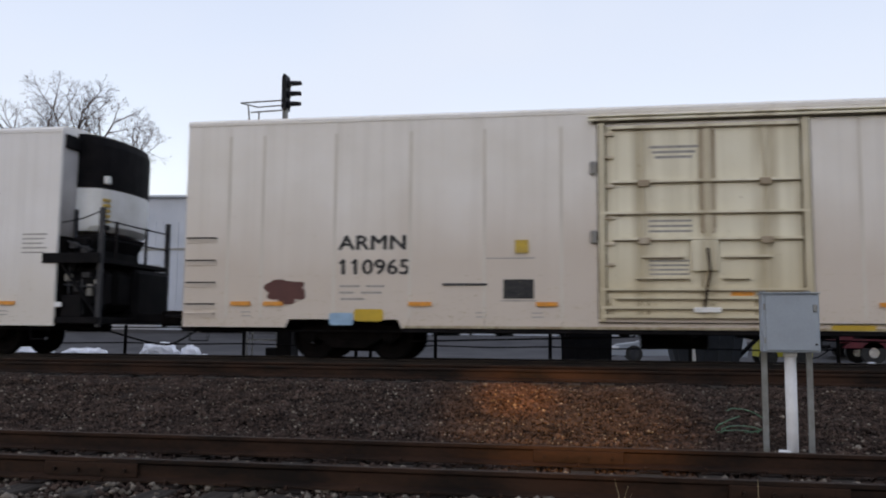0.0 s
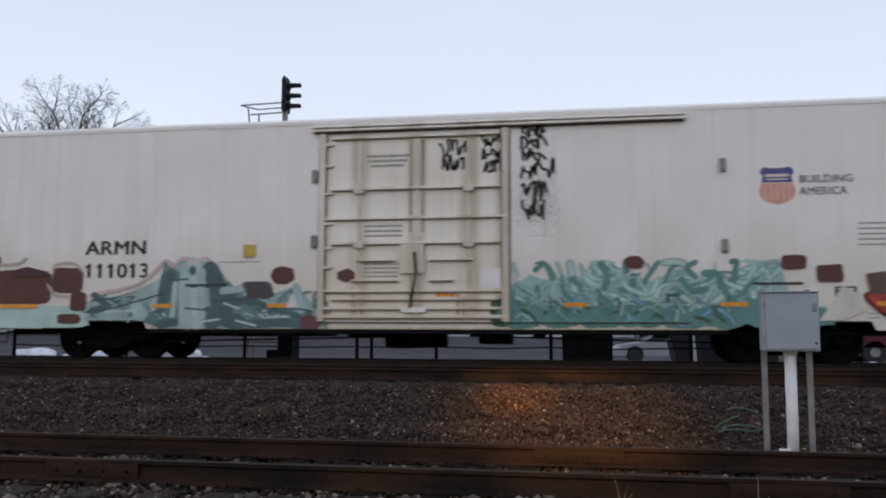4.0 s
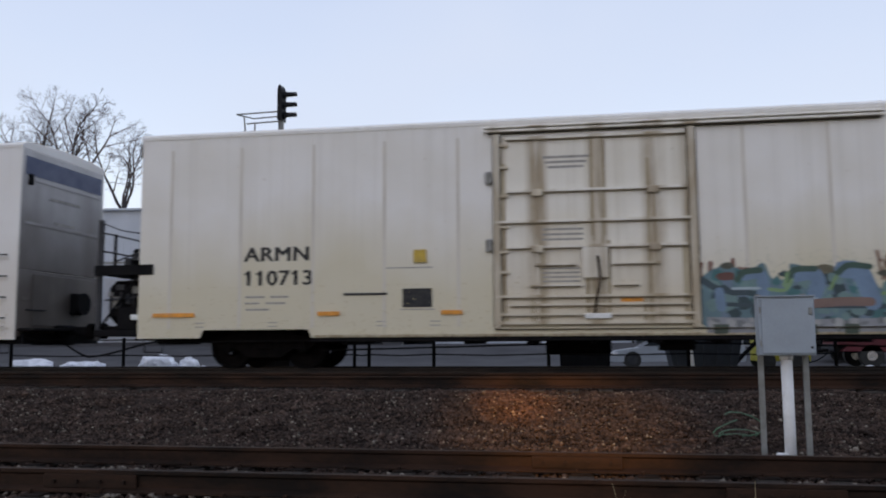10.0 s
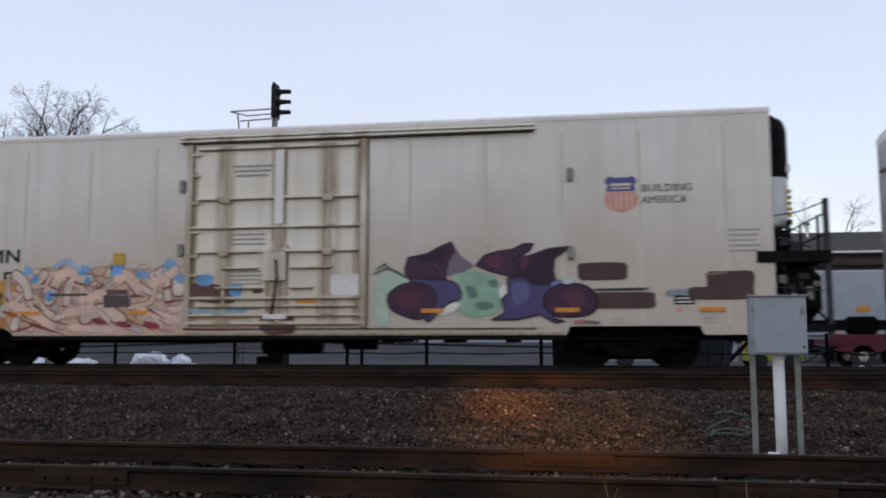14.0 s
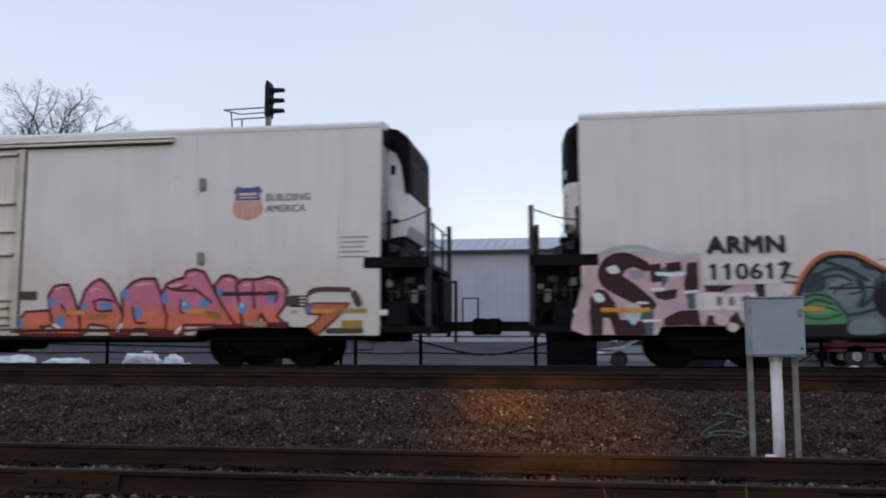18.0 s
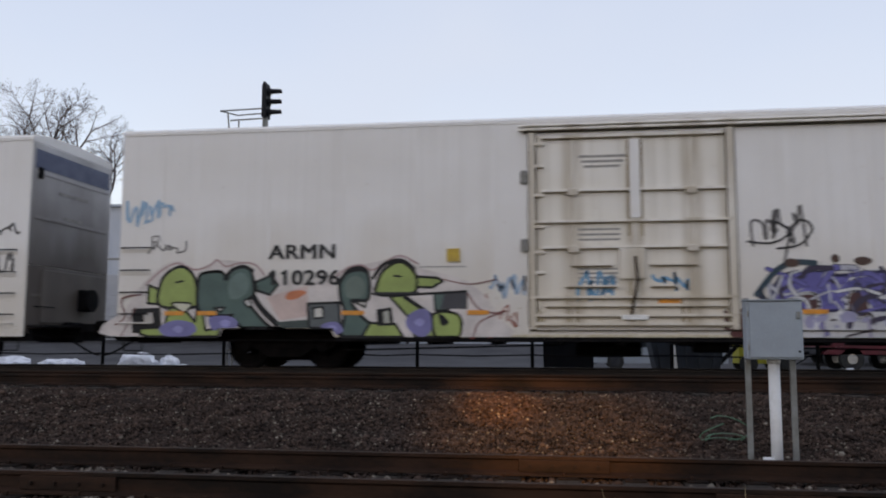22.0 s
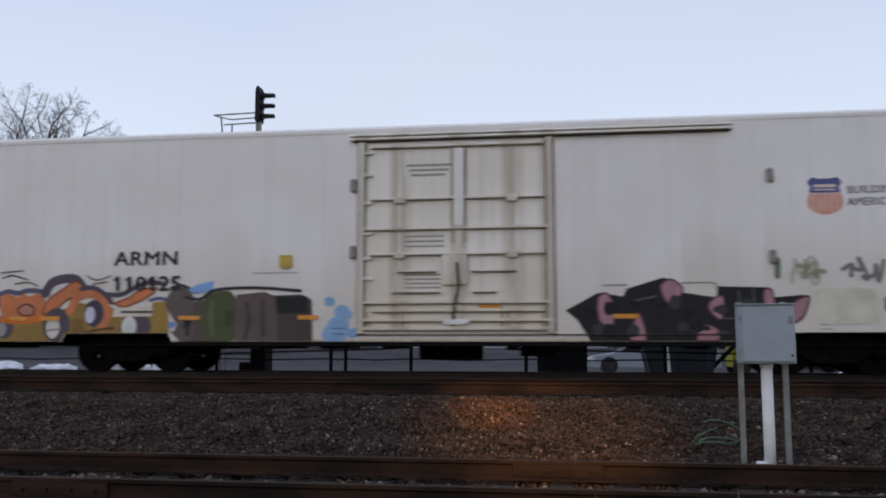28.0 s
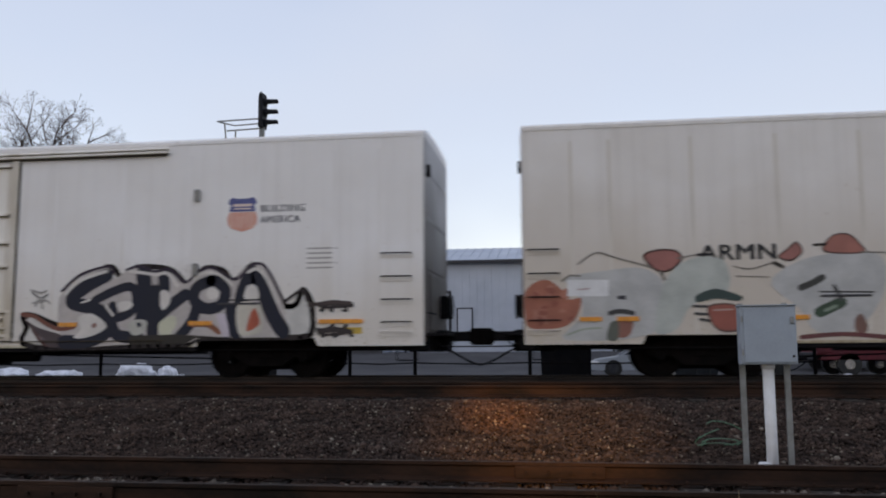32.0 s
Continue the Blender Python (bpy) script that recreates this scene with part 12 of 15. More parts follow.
shape(M, (0.4, 0.145, 0.1), ((0.02, 1.64), (0.19, 1.84), (0.45, 1.91), (0.70, 1.75), (0.86, 1.52), (1.11, 1.53), (0.99, 1.15), (0.68, 0.97), (0.12, 0.97), (0.02, 1.22)), label="salmon painted round shape")
mottle(M, 0.06, 0.99, 1.0, 1.82, ((0.46, 0.19, 0.14), (0.33, 0.11, 0.08)), 8, 0.093, 751)
shape(M, (0.4, 0.16, 0.14), ((2.33, 2.36), (2.64, 2.45), (2.95, 2.41), (3.01, 2.25), (2.84, 2.08), (2.63, 2.03), (2.43, 2.16)), (0.14, 0.07, 0.06), 0.039, label="salmon painted round shape")
shape(M, (0.38, 0.16, 0.14), ((4.81, 2.27), (4.98, 2.42), (5.14, 2.54), (5.23, 2.36), (5.03, 2.20)), (0.14, 0.08, 0.07), 0.031)
shape(M, (0.4, 0.16, 0.13), ((5.65, 2.35), (5.69, 2.55), (5.85, 2.67), (6.09, 2.66), (6.26, 2.49), (6.31, 2.32)), (0.16, 0.09, 0.08), 0.031, label="salmon painted round shape")
line(M, (0.2, 0.18, 0.16), ((1.07, 2.20), (1.41, 2.42), (1.83, 2.30), (2.43, 2.13)), 0.031)
line(M, (0.2, 0.18, 0.16), ((2.94, 2.28), (3.43, 2.35), (3.67, 2.28)), 0.026)
line(M, (0.2, 0.18, 0.16), ((6.28, 2.33), (6.49, 2.32), (6.72, 2.31)), 0.031)
line(M, (0.2, 0.18, 0.16), ((3.98, 2.11), (4.29, 2.05), (4.71, 2.17)), 0.026)
line(M, (0.2, 0.18, 0.16), ((2.63, 2.03), (2.69, 1.88)), 0.062)
line(M, (0.2, 0.18, 0.16), ((4.02, 1.92), (4.62, 1.89)), 0.021)
line(M, (0.2, 0.18, 0.16), ((0.75, 1.88), (0.91, 1.98), (1.09, 1.97)), 0.041)
line(M, (0.04, 0.035, 0.03), ((4.72, 2.16), (4.87, 2.08)), 0.072)
line(M, (0.04, 0.035, 0.03), ((5.45, 2.48), (5.66, 2.49)), 0.052)
line(M, (0.02, 0.02, 0.022), ((3.33, 2.34), (3.55, 2.34)), 0.052)
shape(M, (0.05, 0.075, 0.07), ((3.27, 1.56), (3.50, 1.66), (3.69, 1.68), (4.10, 1.54), (4.03, 1.45), (3.64, 1.50), (3.29, 1.43)), label="dark painted ring")
line(M, (0.06, 0.06, 0.06), ((3.22, 1.36), (3.46, 1.35)), 0.052)
line(M, (0.06, 0.06, 0.06), ((3.24, 1.22), (3.49, 1.20)), 0.052)
line(M, (0.06, 0.06, 0.06), ((3.33, 1.11), (3.52, 1.08)), 0.052)
shape(M, (0.34, 0.11, 0.085), ((3.51, 1.36), (4.02, 1.35), (4.03, 0.93), (3.71, 0.89), (3.53, 1.07)), (0.12, 0.07, 0.06), 0.031)
line(M, (0.45, 0.3, 0.26), ((3.58, 1.28), (3.94, 1.29)), 0.031)
line(M, (0.06, 0.06, 0.055), ((5.18, 1.68), (5.39, 1.77), (5.57, 1.87)), 0.124)
line(M, (0.05, 0.08, 0.055), ((5.49, 1.22), (5.68, 1.31), (5.88, 1.40)), 0.207)
line(M, (0.22, 0.28, 0.22), ((5.59, 1.25), (5.78, 1.33)), 0.062)
line(M, (0.02, 0.02, 0.022), ((5.51, 1.60), (6.46, 1.58)), 0.031)
line(M, (0.08, 0.08, 0.08), ((5.77, 1.70), (5.88, 1.45)), 0.072)
shape(M, (0.2, 0.11, 0.09), ((6.10, 1.08), (6.21, 1.18), (6.31, 0.98), (6.26, 0.83), (6.10, 0.86)))
line(M, (0.16, 0.06, 0.06), ((5.14, 0.76), (5.89, 0.81), (6.62, 0.75)), 0.083)
line(M, (0.06, 0.06, 0.06), ((1.65, 1.24), (1.85, 1.28), (2.08, 1.24)), 0.093)
shape(M, (0.3, 0.13, 0.1), ((1.75, 1.07), (2.07, 1.11), (2.01, 0.82), (1.79, 0.79)))
shape(M, (0.12, 0.13, 0.11), ((1.58, 0.75), (1.65, 1.05), (1.80, 1.07), (1.78, 0.74)))
line(M, (0.32, 0.36, 0.3), ((0.83, 0.83), (1.14, 0.94), (1.47, 0.96)), 0.041)
shape(M, (0.05, 0.05, 0.06), ((1.80, 1.51), (1.96, 1.50), (1.96, 1.58), (1.80, 1.58)), soft=False)
shape(M, (0.72, 0.72, 0.72), ((0.84, 1.58), (1.63, 1.57), (1.64, 1.89), (0.85, 1.90)), soft=False, label="white paper notice")
line(M, (0.4, 0.2, 0.2), ((1.06, 1.71), (1.26, 1.72)), 0.021)
# lime and dark green outlined letters
shape(I, (0.67, 0.61, 0.59), ((0.14, 0.60), (0.23, 1.25), (0.59, 1.78), (1.01, 2.13), (1.38, 2.22), (1.76, 2.06), (2.18, 2.21), (2.73, 2.18), (3.23, 1.93), (4.13, 1.75), (4.77, 1.98), (5.24, 2.09), (5.70, 2.19), (6.05, 2.28), (6.45, 2.02), (7.41, 1.73), (7.97, 1.06), (7.63, 0.57)), label="thin pinkish overspray")
line(I, (0.421, 0.278, 0.278), ((0.63, 1.72), (0.95, 2.01), (1.32, 2.17), (1.70, 2.03), (2.03, 2.12), (2.18, 2.23), (2.37, 2.09), (2.67, 2.16), (2.98, 2.13), (3.20, 1.92)), 0.038)
line(I, (0.421, 0.278, 0.278), ((4.71, 1.86), (4.95, 2.04), (5.24, 2.09), (5.47, 1.99), (5.76, 2.17), (6.05, 2.27), (6.39, 2.10)), 0.038)
shape(I, (0.319, 0.405, 0.144), ((0.70, 1.72), (0.98, 1.60), (1.02, 1.31), (0.69, 1.34)), (0.02, 0.02, 0.026), 0.051, soft=False)
shape(I, (0.319, 0.405, 0.144), ((0.97, 1.28), (0.95, 1.72), (1.09, 1.96), (1.36, 2.10), (1.59, 2.01), (1.73, 1.77), (1.79, 1.28)), (0.02, 0.02, 0.026), 0.064)
shape(I, (0.319, 0.405, 0.144), ((0.51, 0.82), (1.06, 0.84), (1.17, 1.25), (1.48, 1.25), (1.74, 0.95), (1.78, 1.30), (1.89, 1.24), (1.97, 0.78), (2.27, 0.63), (2.25, 0.56), (0.73, 0.56), (0.54, 0.70)), (0.02, 0.02, 0.026), 0.051, soft=False)
shape(I, (0.662, 0.647, 0.523), ((1.22, 1.34), (1.64, 1.33), (1.57, 1.20), (1.45, 1.16)), (0.02, 0.02, 0.026), 0.038)
line(I, (0.02, 0.02, 0.026), ((1.30, 1.77), (1.46, 1.80)), 0.038)
shape(I, (0.02, 0.02, 0.026), ((0.35, 1.23), (0.97, 1.25), (1.01, 0.84), (0.56, 0.84), (0.57, 0.72), (0.37, 0.72)), soft=False)
shape(I, (0.503, 0.472, 0.442), ((0.60, 1.13), (0.80, 1.15), (0.83, 0.93), (0.64, 0.91)), soft=False)
shape(I, (0.096, 0.151, 0.139), ((1.79, 1.86), (1.96, 1.97), (2.28, 1.98), (2.40, 1.83), (2.47, 2.00), (2.74, 2.08), (2.93, 1.97), (3.00, 1.53), (2.88, 1.36), (3.25, 0.93), (3.64, 0.63), (2.90, 0.63), (2.71, 0.86), (2.46, 1.07), (2.04, 1.09), (1.79, 1.24)), (0.02, 0.02, 0.026), 0.064)
shape(I, (0.155, 0.226, 0.21), ((2.44, 1.76), (2.68, 1.97), (2.87, 1.82), (2.83, 1.53), (2.51, 1.42)))
shape(I, (0.582, 0.568, 0.528), ((2.78, 1.38), (2.88, 1.41), (2.95, 1.30), (2.86, 1.26)), (0.02, 0.02, 0.026), 0.038)
shape(I, (0.507, 0.507, 0.482), ((2.15, 1.24), (2.37, 1.25), (2.28, 1.15)), (0.02, 0.02, 0.026), 0.038, soft=False)
line(I, (0.02, 0.02, 0.026), ((2.36, 1.84), (2.50, 2.01), (2.74, 2.09), (2.95, 2.00)), 0.076)
line(I, (0.02, 0.02, 0.026), ((3.00, 1.44), (3.17, 1.21), (3.49, 0.91)), 0.127)
line(I, (0.02, 0.02, 0.026), ((2.01, 1.10), (2.34, 1.08), (2.55, 1.10)), 0.051)
shape(I, (0.096, 0.151, 0.139), ((3.01, 1.76), (3.35, 1.90), (3.50, 1.70), (3.33, 1.50), (3.05, 1.59)), (0.02, 0.02, 0.026), 0.051, soft=False)
shape(I, (0.634, 0.485, 0.449), ((3.26, 1.46), (4.13, 1.69), (4.14, 1.07), (3.55, 0.98)), soft=False)
shape(I, (0.62, 0.212, 0.113), ((3.66, 1.43), (3.74, 1.56), (4.02, 1.59), (4.08, 1.52), (3.84, 1.40)))
shape(I, (0.073, 0.095, 0.09), ((3.47, 0.95), (4.15, 1.00), (4.18, 0.68), (3.61, 0.68)), soft=False)
shape(I, (0.123, 0.14, 0.146), ((4.13, 1.32), (4.78, 1.34), (4.84, 0.66), (4.18, 0.66)), (0.02, 0.02, 0.026), 0.051, soft=False)
shape(I, (0.623, 0.601, 0.56), ((4.25, 1.23), (4.45, 1.25), (4.46, 1.04), (4.27, 1.02)), (0.02, 0.02, 0.026), 0.038, soft=False)
shape(I, (0.096, 0.151, 0.139), ((4.80, 1.47), (4.81, 1.79), (4.98, 1.95), (5.24, 1.99), (5.39, 1.86), (5.38, 1.40), (5.04, 1.37), (5.25, 1.06), (5.44, 0.89), (5.39, 0.61), (4.86, 0.61), (4.90, 1.12)), (0.02, 0.02, 0.026), 0.064)
shape(I, (0.159, 0.209, 0.186), ((4.91, 1.75), (5.12, 1.88), (5.30, 1.74), (5.28, 1.47), (4.94, 1.45)))
shape(I, (0.581, 0.553, 0.514), ((5.08, 1.36), (5.34, 1.36), (5.32, 1.24)), (0.02, 0.02, 0.026), 0.038, soft=False)
line(I, (0.02, 0.02, 0.026), ((4.77, 1.72), (4.95, 1.97), (5.20, 2.04), (5.37, 1.95)), 0.076)
shape(I, (0.319, 0.405, 0.144), ((5.26, 0.61), (5.43, 0.93), (5.94, 0.91), (6.10, 0.62)), (0.02, 0.02, 0.026), 0.051, soft=False)
shape(I, (0.319, 0.405, 0.144), ((5.82, 1.45), (6.11, 1.48), (6.69, 1.08), (6.78, 0.63), (6.34, 0.63), (6.19, 1.06)), (0.02, 0.02, 0.026), 0.051, soft=False)
shape(I, (0.319, 0.405, 0.144), ((6.69, 1.06), (6.92, 1.15), (7.23, 1.06), (7.25, 0.73), (7.08, 0.60), (6.76, 0.62)), (0.02, 0.02, 0.026), 0.051)
shape(I, (0.02, 0.02, 0.026), ((6.80, 1.11), (6.92, 1.06), (7.01, 0.93), (6.87, 0.88)))
shape(I, (0.319, 0.405, 0.144), ((5.56, 1.50), (5.57, 1.74), (5.70, 1.99), (5.99, 2.15), (6.22, 2.05), (6.37, 1.82), (6.35, 1.57), (6.11, 1.49)), (0.02, 0.02, 0.026), 0.064)
line(I, (0.02, 0.02, 0.026), ((5.48, 1.83), (5.70, 2.10), (6.05, 2.18), (6.31, 2.01)), 0.076)
line(I, (0.02, 0.02, 0.026), ((5.90, 1.87), (6.05, 1.85)), 0.038)
shape(I, (0.319, 0.405, 0.144), ((6.37, 1.85), (6.79, 1.82), (6.89, 1.75), (6.68, 1.63), (6.37, 1.64)), (0.02, 0.02, 0.026), 0.051, soft=False)
shape(I, (0.096, 0.151, 0.139), ((6.71, 1.51), (7.03, 1.51), (7.03, 1.19), (6.74, 1.17)), (0.02, 0.02, 0.026), 0.038, soft=False)
shape(I, (0.076, 0.076, 0.085), ((6.94, 1.56), (7.38, 1.55), (7.38, 1.20), (6.85, 1.21)), soft=False)
line(I, (0.02, 0.02, 0.026), ((5.48, 1.51), (5.94, 1.48), (6.62, 1.51), (7.37, 1.55)), 0.051)
line(I, (0.02, 0.02, 0.026), ((6.11, 1.44), (6.45, 1.22), (6.69, 1.06)), 0.064)
shape(I, (0.02, 0.02, 0.026), ((5.55, 1.20), (5.86, 1.24), (5.91, 0.88), (5.58, 0.87)), soft=False)
shape(I, (0.435, 0.435, 0.389), ((5.69, 1.15), (5.80, 1.18), (5.83, 0.93), (5.71, 0.92)), soft=False)
shape(I, (0.214, 0.207, 0.415), ((0.96, 0.84), (1.30, 0.99), (1.69, 0.93), (1.76, 0.75), (1.44, 0.62), (1.07, 0.68)))
shape(I, (0.328, 0.328, 0.598), ((1.26, 0.80), (1.37, 0.88), (1.49, 0.82), (1.41, 0.72)))
shape(I, (0.214, 0.207, 0.415), ((2.04, 1.04), (2.46, 1.07), (2.66, 0.95), (2.56, 0.78), (2.17, 0.76)))
shape(I, (0.328, 0.328, 0.598), ((2.27, 0.92), (2.38, 1.00), (2.50, 0.94), (2.42, 0.84)))
shape(I, (0.214, 0.207, 0.415), ((6.17, 1.04), (6.40, 1.20), (6.62, 1.15), (6.66, 0.78), (6.46, 0.65), (6.19, 0.82)))
shape(I, (0.328, 0.328, 0.598), ((6.31, 0.94), (6.42, 1.02), (6.53, 0.96), (6.45, 0.86)))
shape(I, (0.214, 0.207, 0.415), ((4.44, 0.90), (4.73, 0.95), (4.88, 0.78), (4.67, 0.68), (4.46, 0.75)))
shape(I, (0.328, 0.328, 0.598), ((4.53, 0.81), (4.64, 0.89), (4.75, 0.83), (4.67, 0.73)))
line(I, (0.245, 0.109, 0.104), ((6.90, 1.79), (7.41, 1.69), (7.95, 1.78)), 0.025)
line(I, (0.245, 0.109, 0.104), ((7.39, 1.50), (7.63, 1.19), (8.06, 1.10)), 0.032)
line(I, (0.245, 0.109, 0.104), ((7.50, 0.64), (7.63, 0.95), (8.10, 1.15)), 0.032)
line(I, (0.245, 0.109, 0.104), ((0.00, 0.90), (0.20, 1.07), (0.11, 1.43), (0.53, 1.52)), 0.032)
line(I, (0.245, 0.109, 0.104), ((0.13, 0.63), (0.28, 0.96), (0.42, 1.25)), 0.025)
# tall black letters with pale shines
shape(L, (0.502, 0.452, 0.429), ((12.58, 1.20), (12.60, 1.70), (12.83, 1.95), (13.28, 2.23), (13.67, 2.32), (13.83, 2.09), (14.11, 2.27), (14.39, 2.30), (14.71, 2.19), (14.93, 2.26), (15.19, 2.07), (15.41, 1.95), (15.68, 2.18), (16.00, 2.25), (16.42, 2.04), (16.69, 2.27), (17.06, 2.30), (17.30, 1.95), (17.52, 1.52), (17.51, 0.78), (16.32, 0.76), (13.81, 0.69), (13.04, 0.62), (12.65, 0.71)), label="pale fill of the black letters")
shape(L, (0.089, 0.067, 0.071), ((11.79, 1.25), (12.15, 1.07), (12.65, 0.93), (12.84, 0.62), (12.39, 0.65), (12.15, 0.93)), soft=False)
line(L, (0.215, 0.082, 0.062), ((11.75, 1.36), (12.04, 1.31), (12.32, 1.15), (12.62, 1.04), (12.95, 1.08)), 0.089)
line(L, (0.68, 0.636, 0.593), ((11.88, 1.24), (12.22, 1.07), (12.62, 0.97)), 0.038)
line(L, (0.029, 0.026, 0.032), ((13.65, 2.16), (13.33, 2.01), (12.96, 1.77), (12.89, 1.60), (13.21, 1.51), (13.54, 1.40), (13.76, 1.19), (13.68, 0.97), (13.39, 0.82), (13.04, 0.75), (12.73, 0.73)), 0.292)
line(L, (0.68, 0.636, 0.593), ((13.10, 1.59), (13.33, 1.66), (13.55, 1.72)), 0.038)
shape(L, (0.68, 0.636, 0.593), ((13.04, 1.28), (13.32, 1.36), (13.62, 1.19), (13.65, 1.03), (13.26, 0.86), (12.95, 0.86), (13.10, 1.03)))
shape(L, (0.295, 0.141, 0.119), ((13.35, 1.12), (13.44, 1.17), (13.46, 1.08), (13.37, 1.06)))
line(L, (0.029, 0.026, 0.032), ((13.40, 1.63), (13.83, 1.83), (14.20, 1.91), (14.33, 1.67), (14.23, 1.40), (13.90, 1.27), (13.80, 1.52)), 0.191)
line(L, (0.029, 0.026, 0.032), ((13.77, 1.23), (13.92, 0.91), (14.41, 0.85)), 0.254)
shape(L, (0.68, 0.636, 0.593), ((13.88, 1.52), (13.99, 1.60), (14.21, 1.60), (14.24, 1.49), (14.04, 1.40)))
line(L, (0.68, 0.636, 0.593), ((13.66, 1.50), (13.82, 1.32)), 0.051)
line(L, (0.029, 0.026, 0.032), ((14.47, 2.19), (14.52, 1.62), (14.47, 1.18)), 0.330)
line(L, (0.029, 0.026, 0.032), ((14.93, 2.14), (14.94, 1.83)), 0.254)
line(L, (0.029, 0.026, 0.032), ((14.74, 1.83), (14.70, 0.83)), 0.254)
line(L, (0.029, 0.026, 0.032), ((15.41, 1.73), (15.02, 1.45), (14.75, 1.22)), 0.254)
shape(L, (0.68, 0.636, 0.593), ((14.85, 1.78), (15.00, 1.81), (15.08, 1.59), (14.91, 1.41)))
shape(L, (0.618, 0.611, 0.467), ((14.85, 1.15), (15.14, 1.30), (15.24, 1.17), (15.09, 0.90), (14.89, 0.90)))
line(L, (0.68, 0.636, 0.593), ((15.16, 0.85), (15.41, 0.97), (15.63, 1.10)), 0.064)
shape(L, (0.504, 0.492, 0.443), ((14.16, 1.12), (14.36, 1.22), (14.58, 1.18), (14.53, 0.96), (14.27, 0.90)))
shape(L, (0.029, 0.026, 0.032), ((14.36, 1.16), (14.47, 1.13), (14.40, 1.05)))
line(L, (0.029, 0.026, 0.032), ((15.96, 2.01), (15.65, 1.86), (15.61, 1.60), (15.87, 1.43), (16.19, 1.51), (16.28, 1.79), (16.10, 1.98), (15.96, 2.01)), 0.241)
shape(L, (0.68, 0.636, 0.593), ((15.86, 1.73), (15.94, 1.86), (16.09, 1.83), (16.13, 1.68), (15.96, 1.62)))
line(L, (0.029, 0.026, 0.032), ((15.68, 1.51), (15.56, 1.17), (15.27, 0.82)), 0.229)
line(L, (0.281, 0.109, 0.064), ((15.56, 1.11), (15.91, 1.10), (16.15, 0.95)), 0.114)
line(L, (0.029, 0.026, 0.032), ((16.40, 1.43), (16.32, 0.84)), 0.203)
shape(L, (0.582, 0.515, 0.568), ((16.08, 1.32), (16.29, 1.32), (16.40, 0.86), (16.23, 0.84)), soft=False)
line(L, (0.029, 0.026, 0.032), ((16.52, 0.84), (16.60, 1.37), (16.68, 1.80), (16.88, 2.14), (17.09, 1.79), (17.29, 1.31), (17.52, 0.95)), 0.318)
shape(L, (0.68, 0.636, 0.593), ((16.75, 1.89), (16.94, 1.88), (16.99, 1.62), (16.69, 1.63)))
shape(L, (0.561, 0.521, 0.447), ((16.55, 1.52), (17.03, 1.49), (17.07, 0.99), (16.81, 0.88), (16.57, 0.94)))
shape(L, (0.467, 0.113, 0.07), ((16.74, 0.98), (16.89, 1.43), (17.03, 1.15), (16.92, 1.02)))
shape(L, (0.045, 0.036, 0.036), ((14.19, 0.88), (15.22, 0.91), (16.29, 0.84), (16.29, 0.73), (14.19, 0.70)), soft=False)
line(L, (0.02, 0.02, 0.026), ((16.30, 1.60), (17.03, 1.60)), 0.032)
line(L, (0.68, 0.636, 0.593), ((12.72, 1.78), (13.05, 2.06), (13.64, 2.25)), 0.064)
line(L, (0.68, 0.636, 0.593), ((14.16, 2.24), (14.51, 2.19), (14.76, 2.15), (14.99, 2.18), (15.22, 1.91)), 0.064)
line(L, (0.68, 0.636, 0.593), ((15.53, 2.02), (15.79, 2.17), (16.16, 2.13), (16.41, 1.91)), 0.064)
line(L, (0.68, 0.636, 0.593), ((16.76, 2.17), (16.95, 2.23), (17.17, 2.01), (17.40, 1.53)), 0.064)
line(L, (0.045, 0.039, 0.042), ((12.64, 1.85), (13.06, 2.19), (13.68, 2.35), (13.79, 2.20)), 0.057)
line(L, (0.045, 0.039, 0.042), ((14.09, 2.27), (14.39, 2.34), (14.71, 2.22), (15.04, 2.26), (15.41, 1.99), (15.68, 2.20), (16.00, 2.27), (16.47, 2.02), (16.80, 2.29), (17.12, 2.28), (17.53, 1.55)), 0.057)
line(L, (0.31, 0.291, 0.273), ((11.93, 1.88), (12.15, 1.81), (12.27, 1.85)), 0.038)
line(L, (0.31, 0.291, 0.273), ((11.98, 1.60), (12.26, 1.65), (12.38, 1.58)), 0.038)
line(L, (0.31, 0.291, 0.273), ((12.04, 1.54), (12.15, 1.71), (12.22, 1.48)), 0.038)
line(L, (0.056, 0.046, 0.043), ((17.52, 1.53), (17.78, 1.72), (17.93, 1.79), (18.02, 1.57)), 0.064)
line(L, (0.073, 0.058, 0.051), ((18.06, 1.48), (18.57, 1.52), (18.92, 1.51)), 0.076)
# orange and tan letters in black outline over a blue cloud
line(L, (0.07, 0.15, 0.29), ((0.15, 2.13), (0.26, 2.36), (0.68, 2.40), (0.92, 2.21), (1.18, 2.04)), 0.191)
line(L, (0.07, 0.15, 0.29), ((1.84, 2.06), (2.09, 2.24), (2.57, 2.16)), 0.216)
line(L, (0.07, 0.15, 0.29), ((3.18, 2.17), (3.58, 2.26), (3.82, 2.12)), 0.152)
line(L, (0.07, 0.15, 0.29), ((4.03, 2.25), (4.25, 2.38), (4.54, 2.35)), 0.191)
line(L, (0.07, 0.15, 0.29), ((4.70, 2.21), (5.14, 2.21), (5.43, 2.29)), 0.127)
line(L, (0.07, 0.15, 0.29), ((5.66, 2.15), (6.01, 2.21)), 0.127)
line(L, (0.07, 0.15, 0.29), ((6.12, 1.99), (6.23, 2.10), (6.48, 1.88)), 0.254)
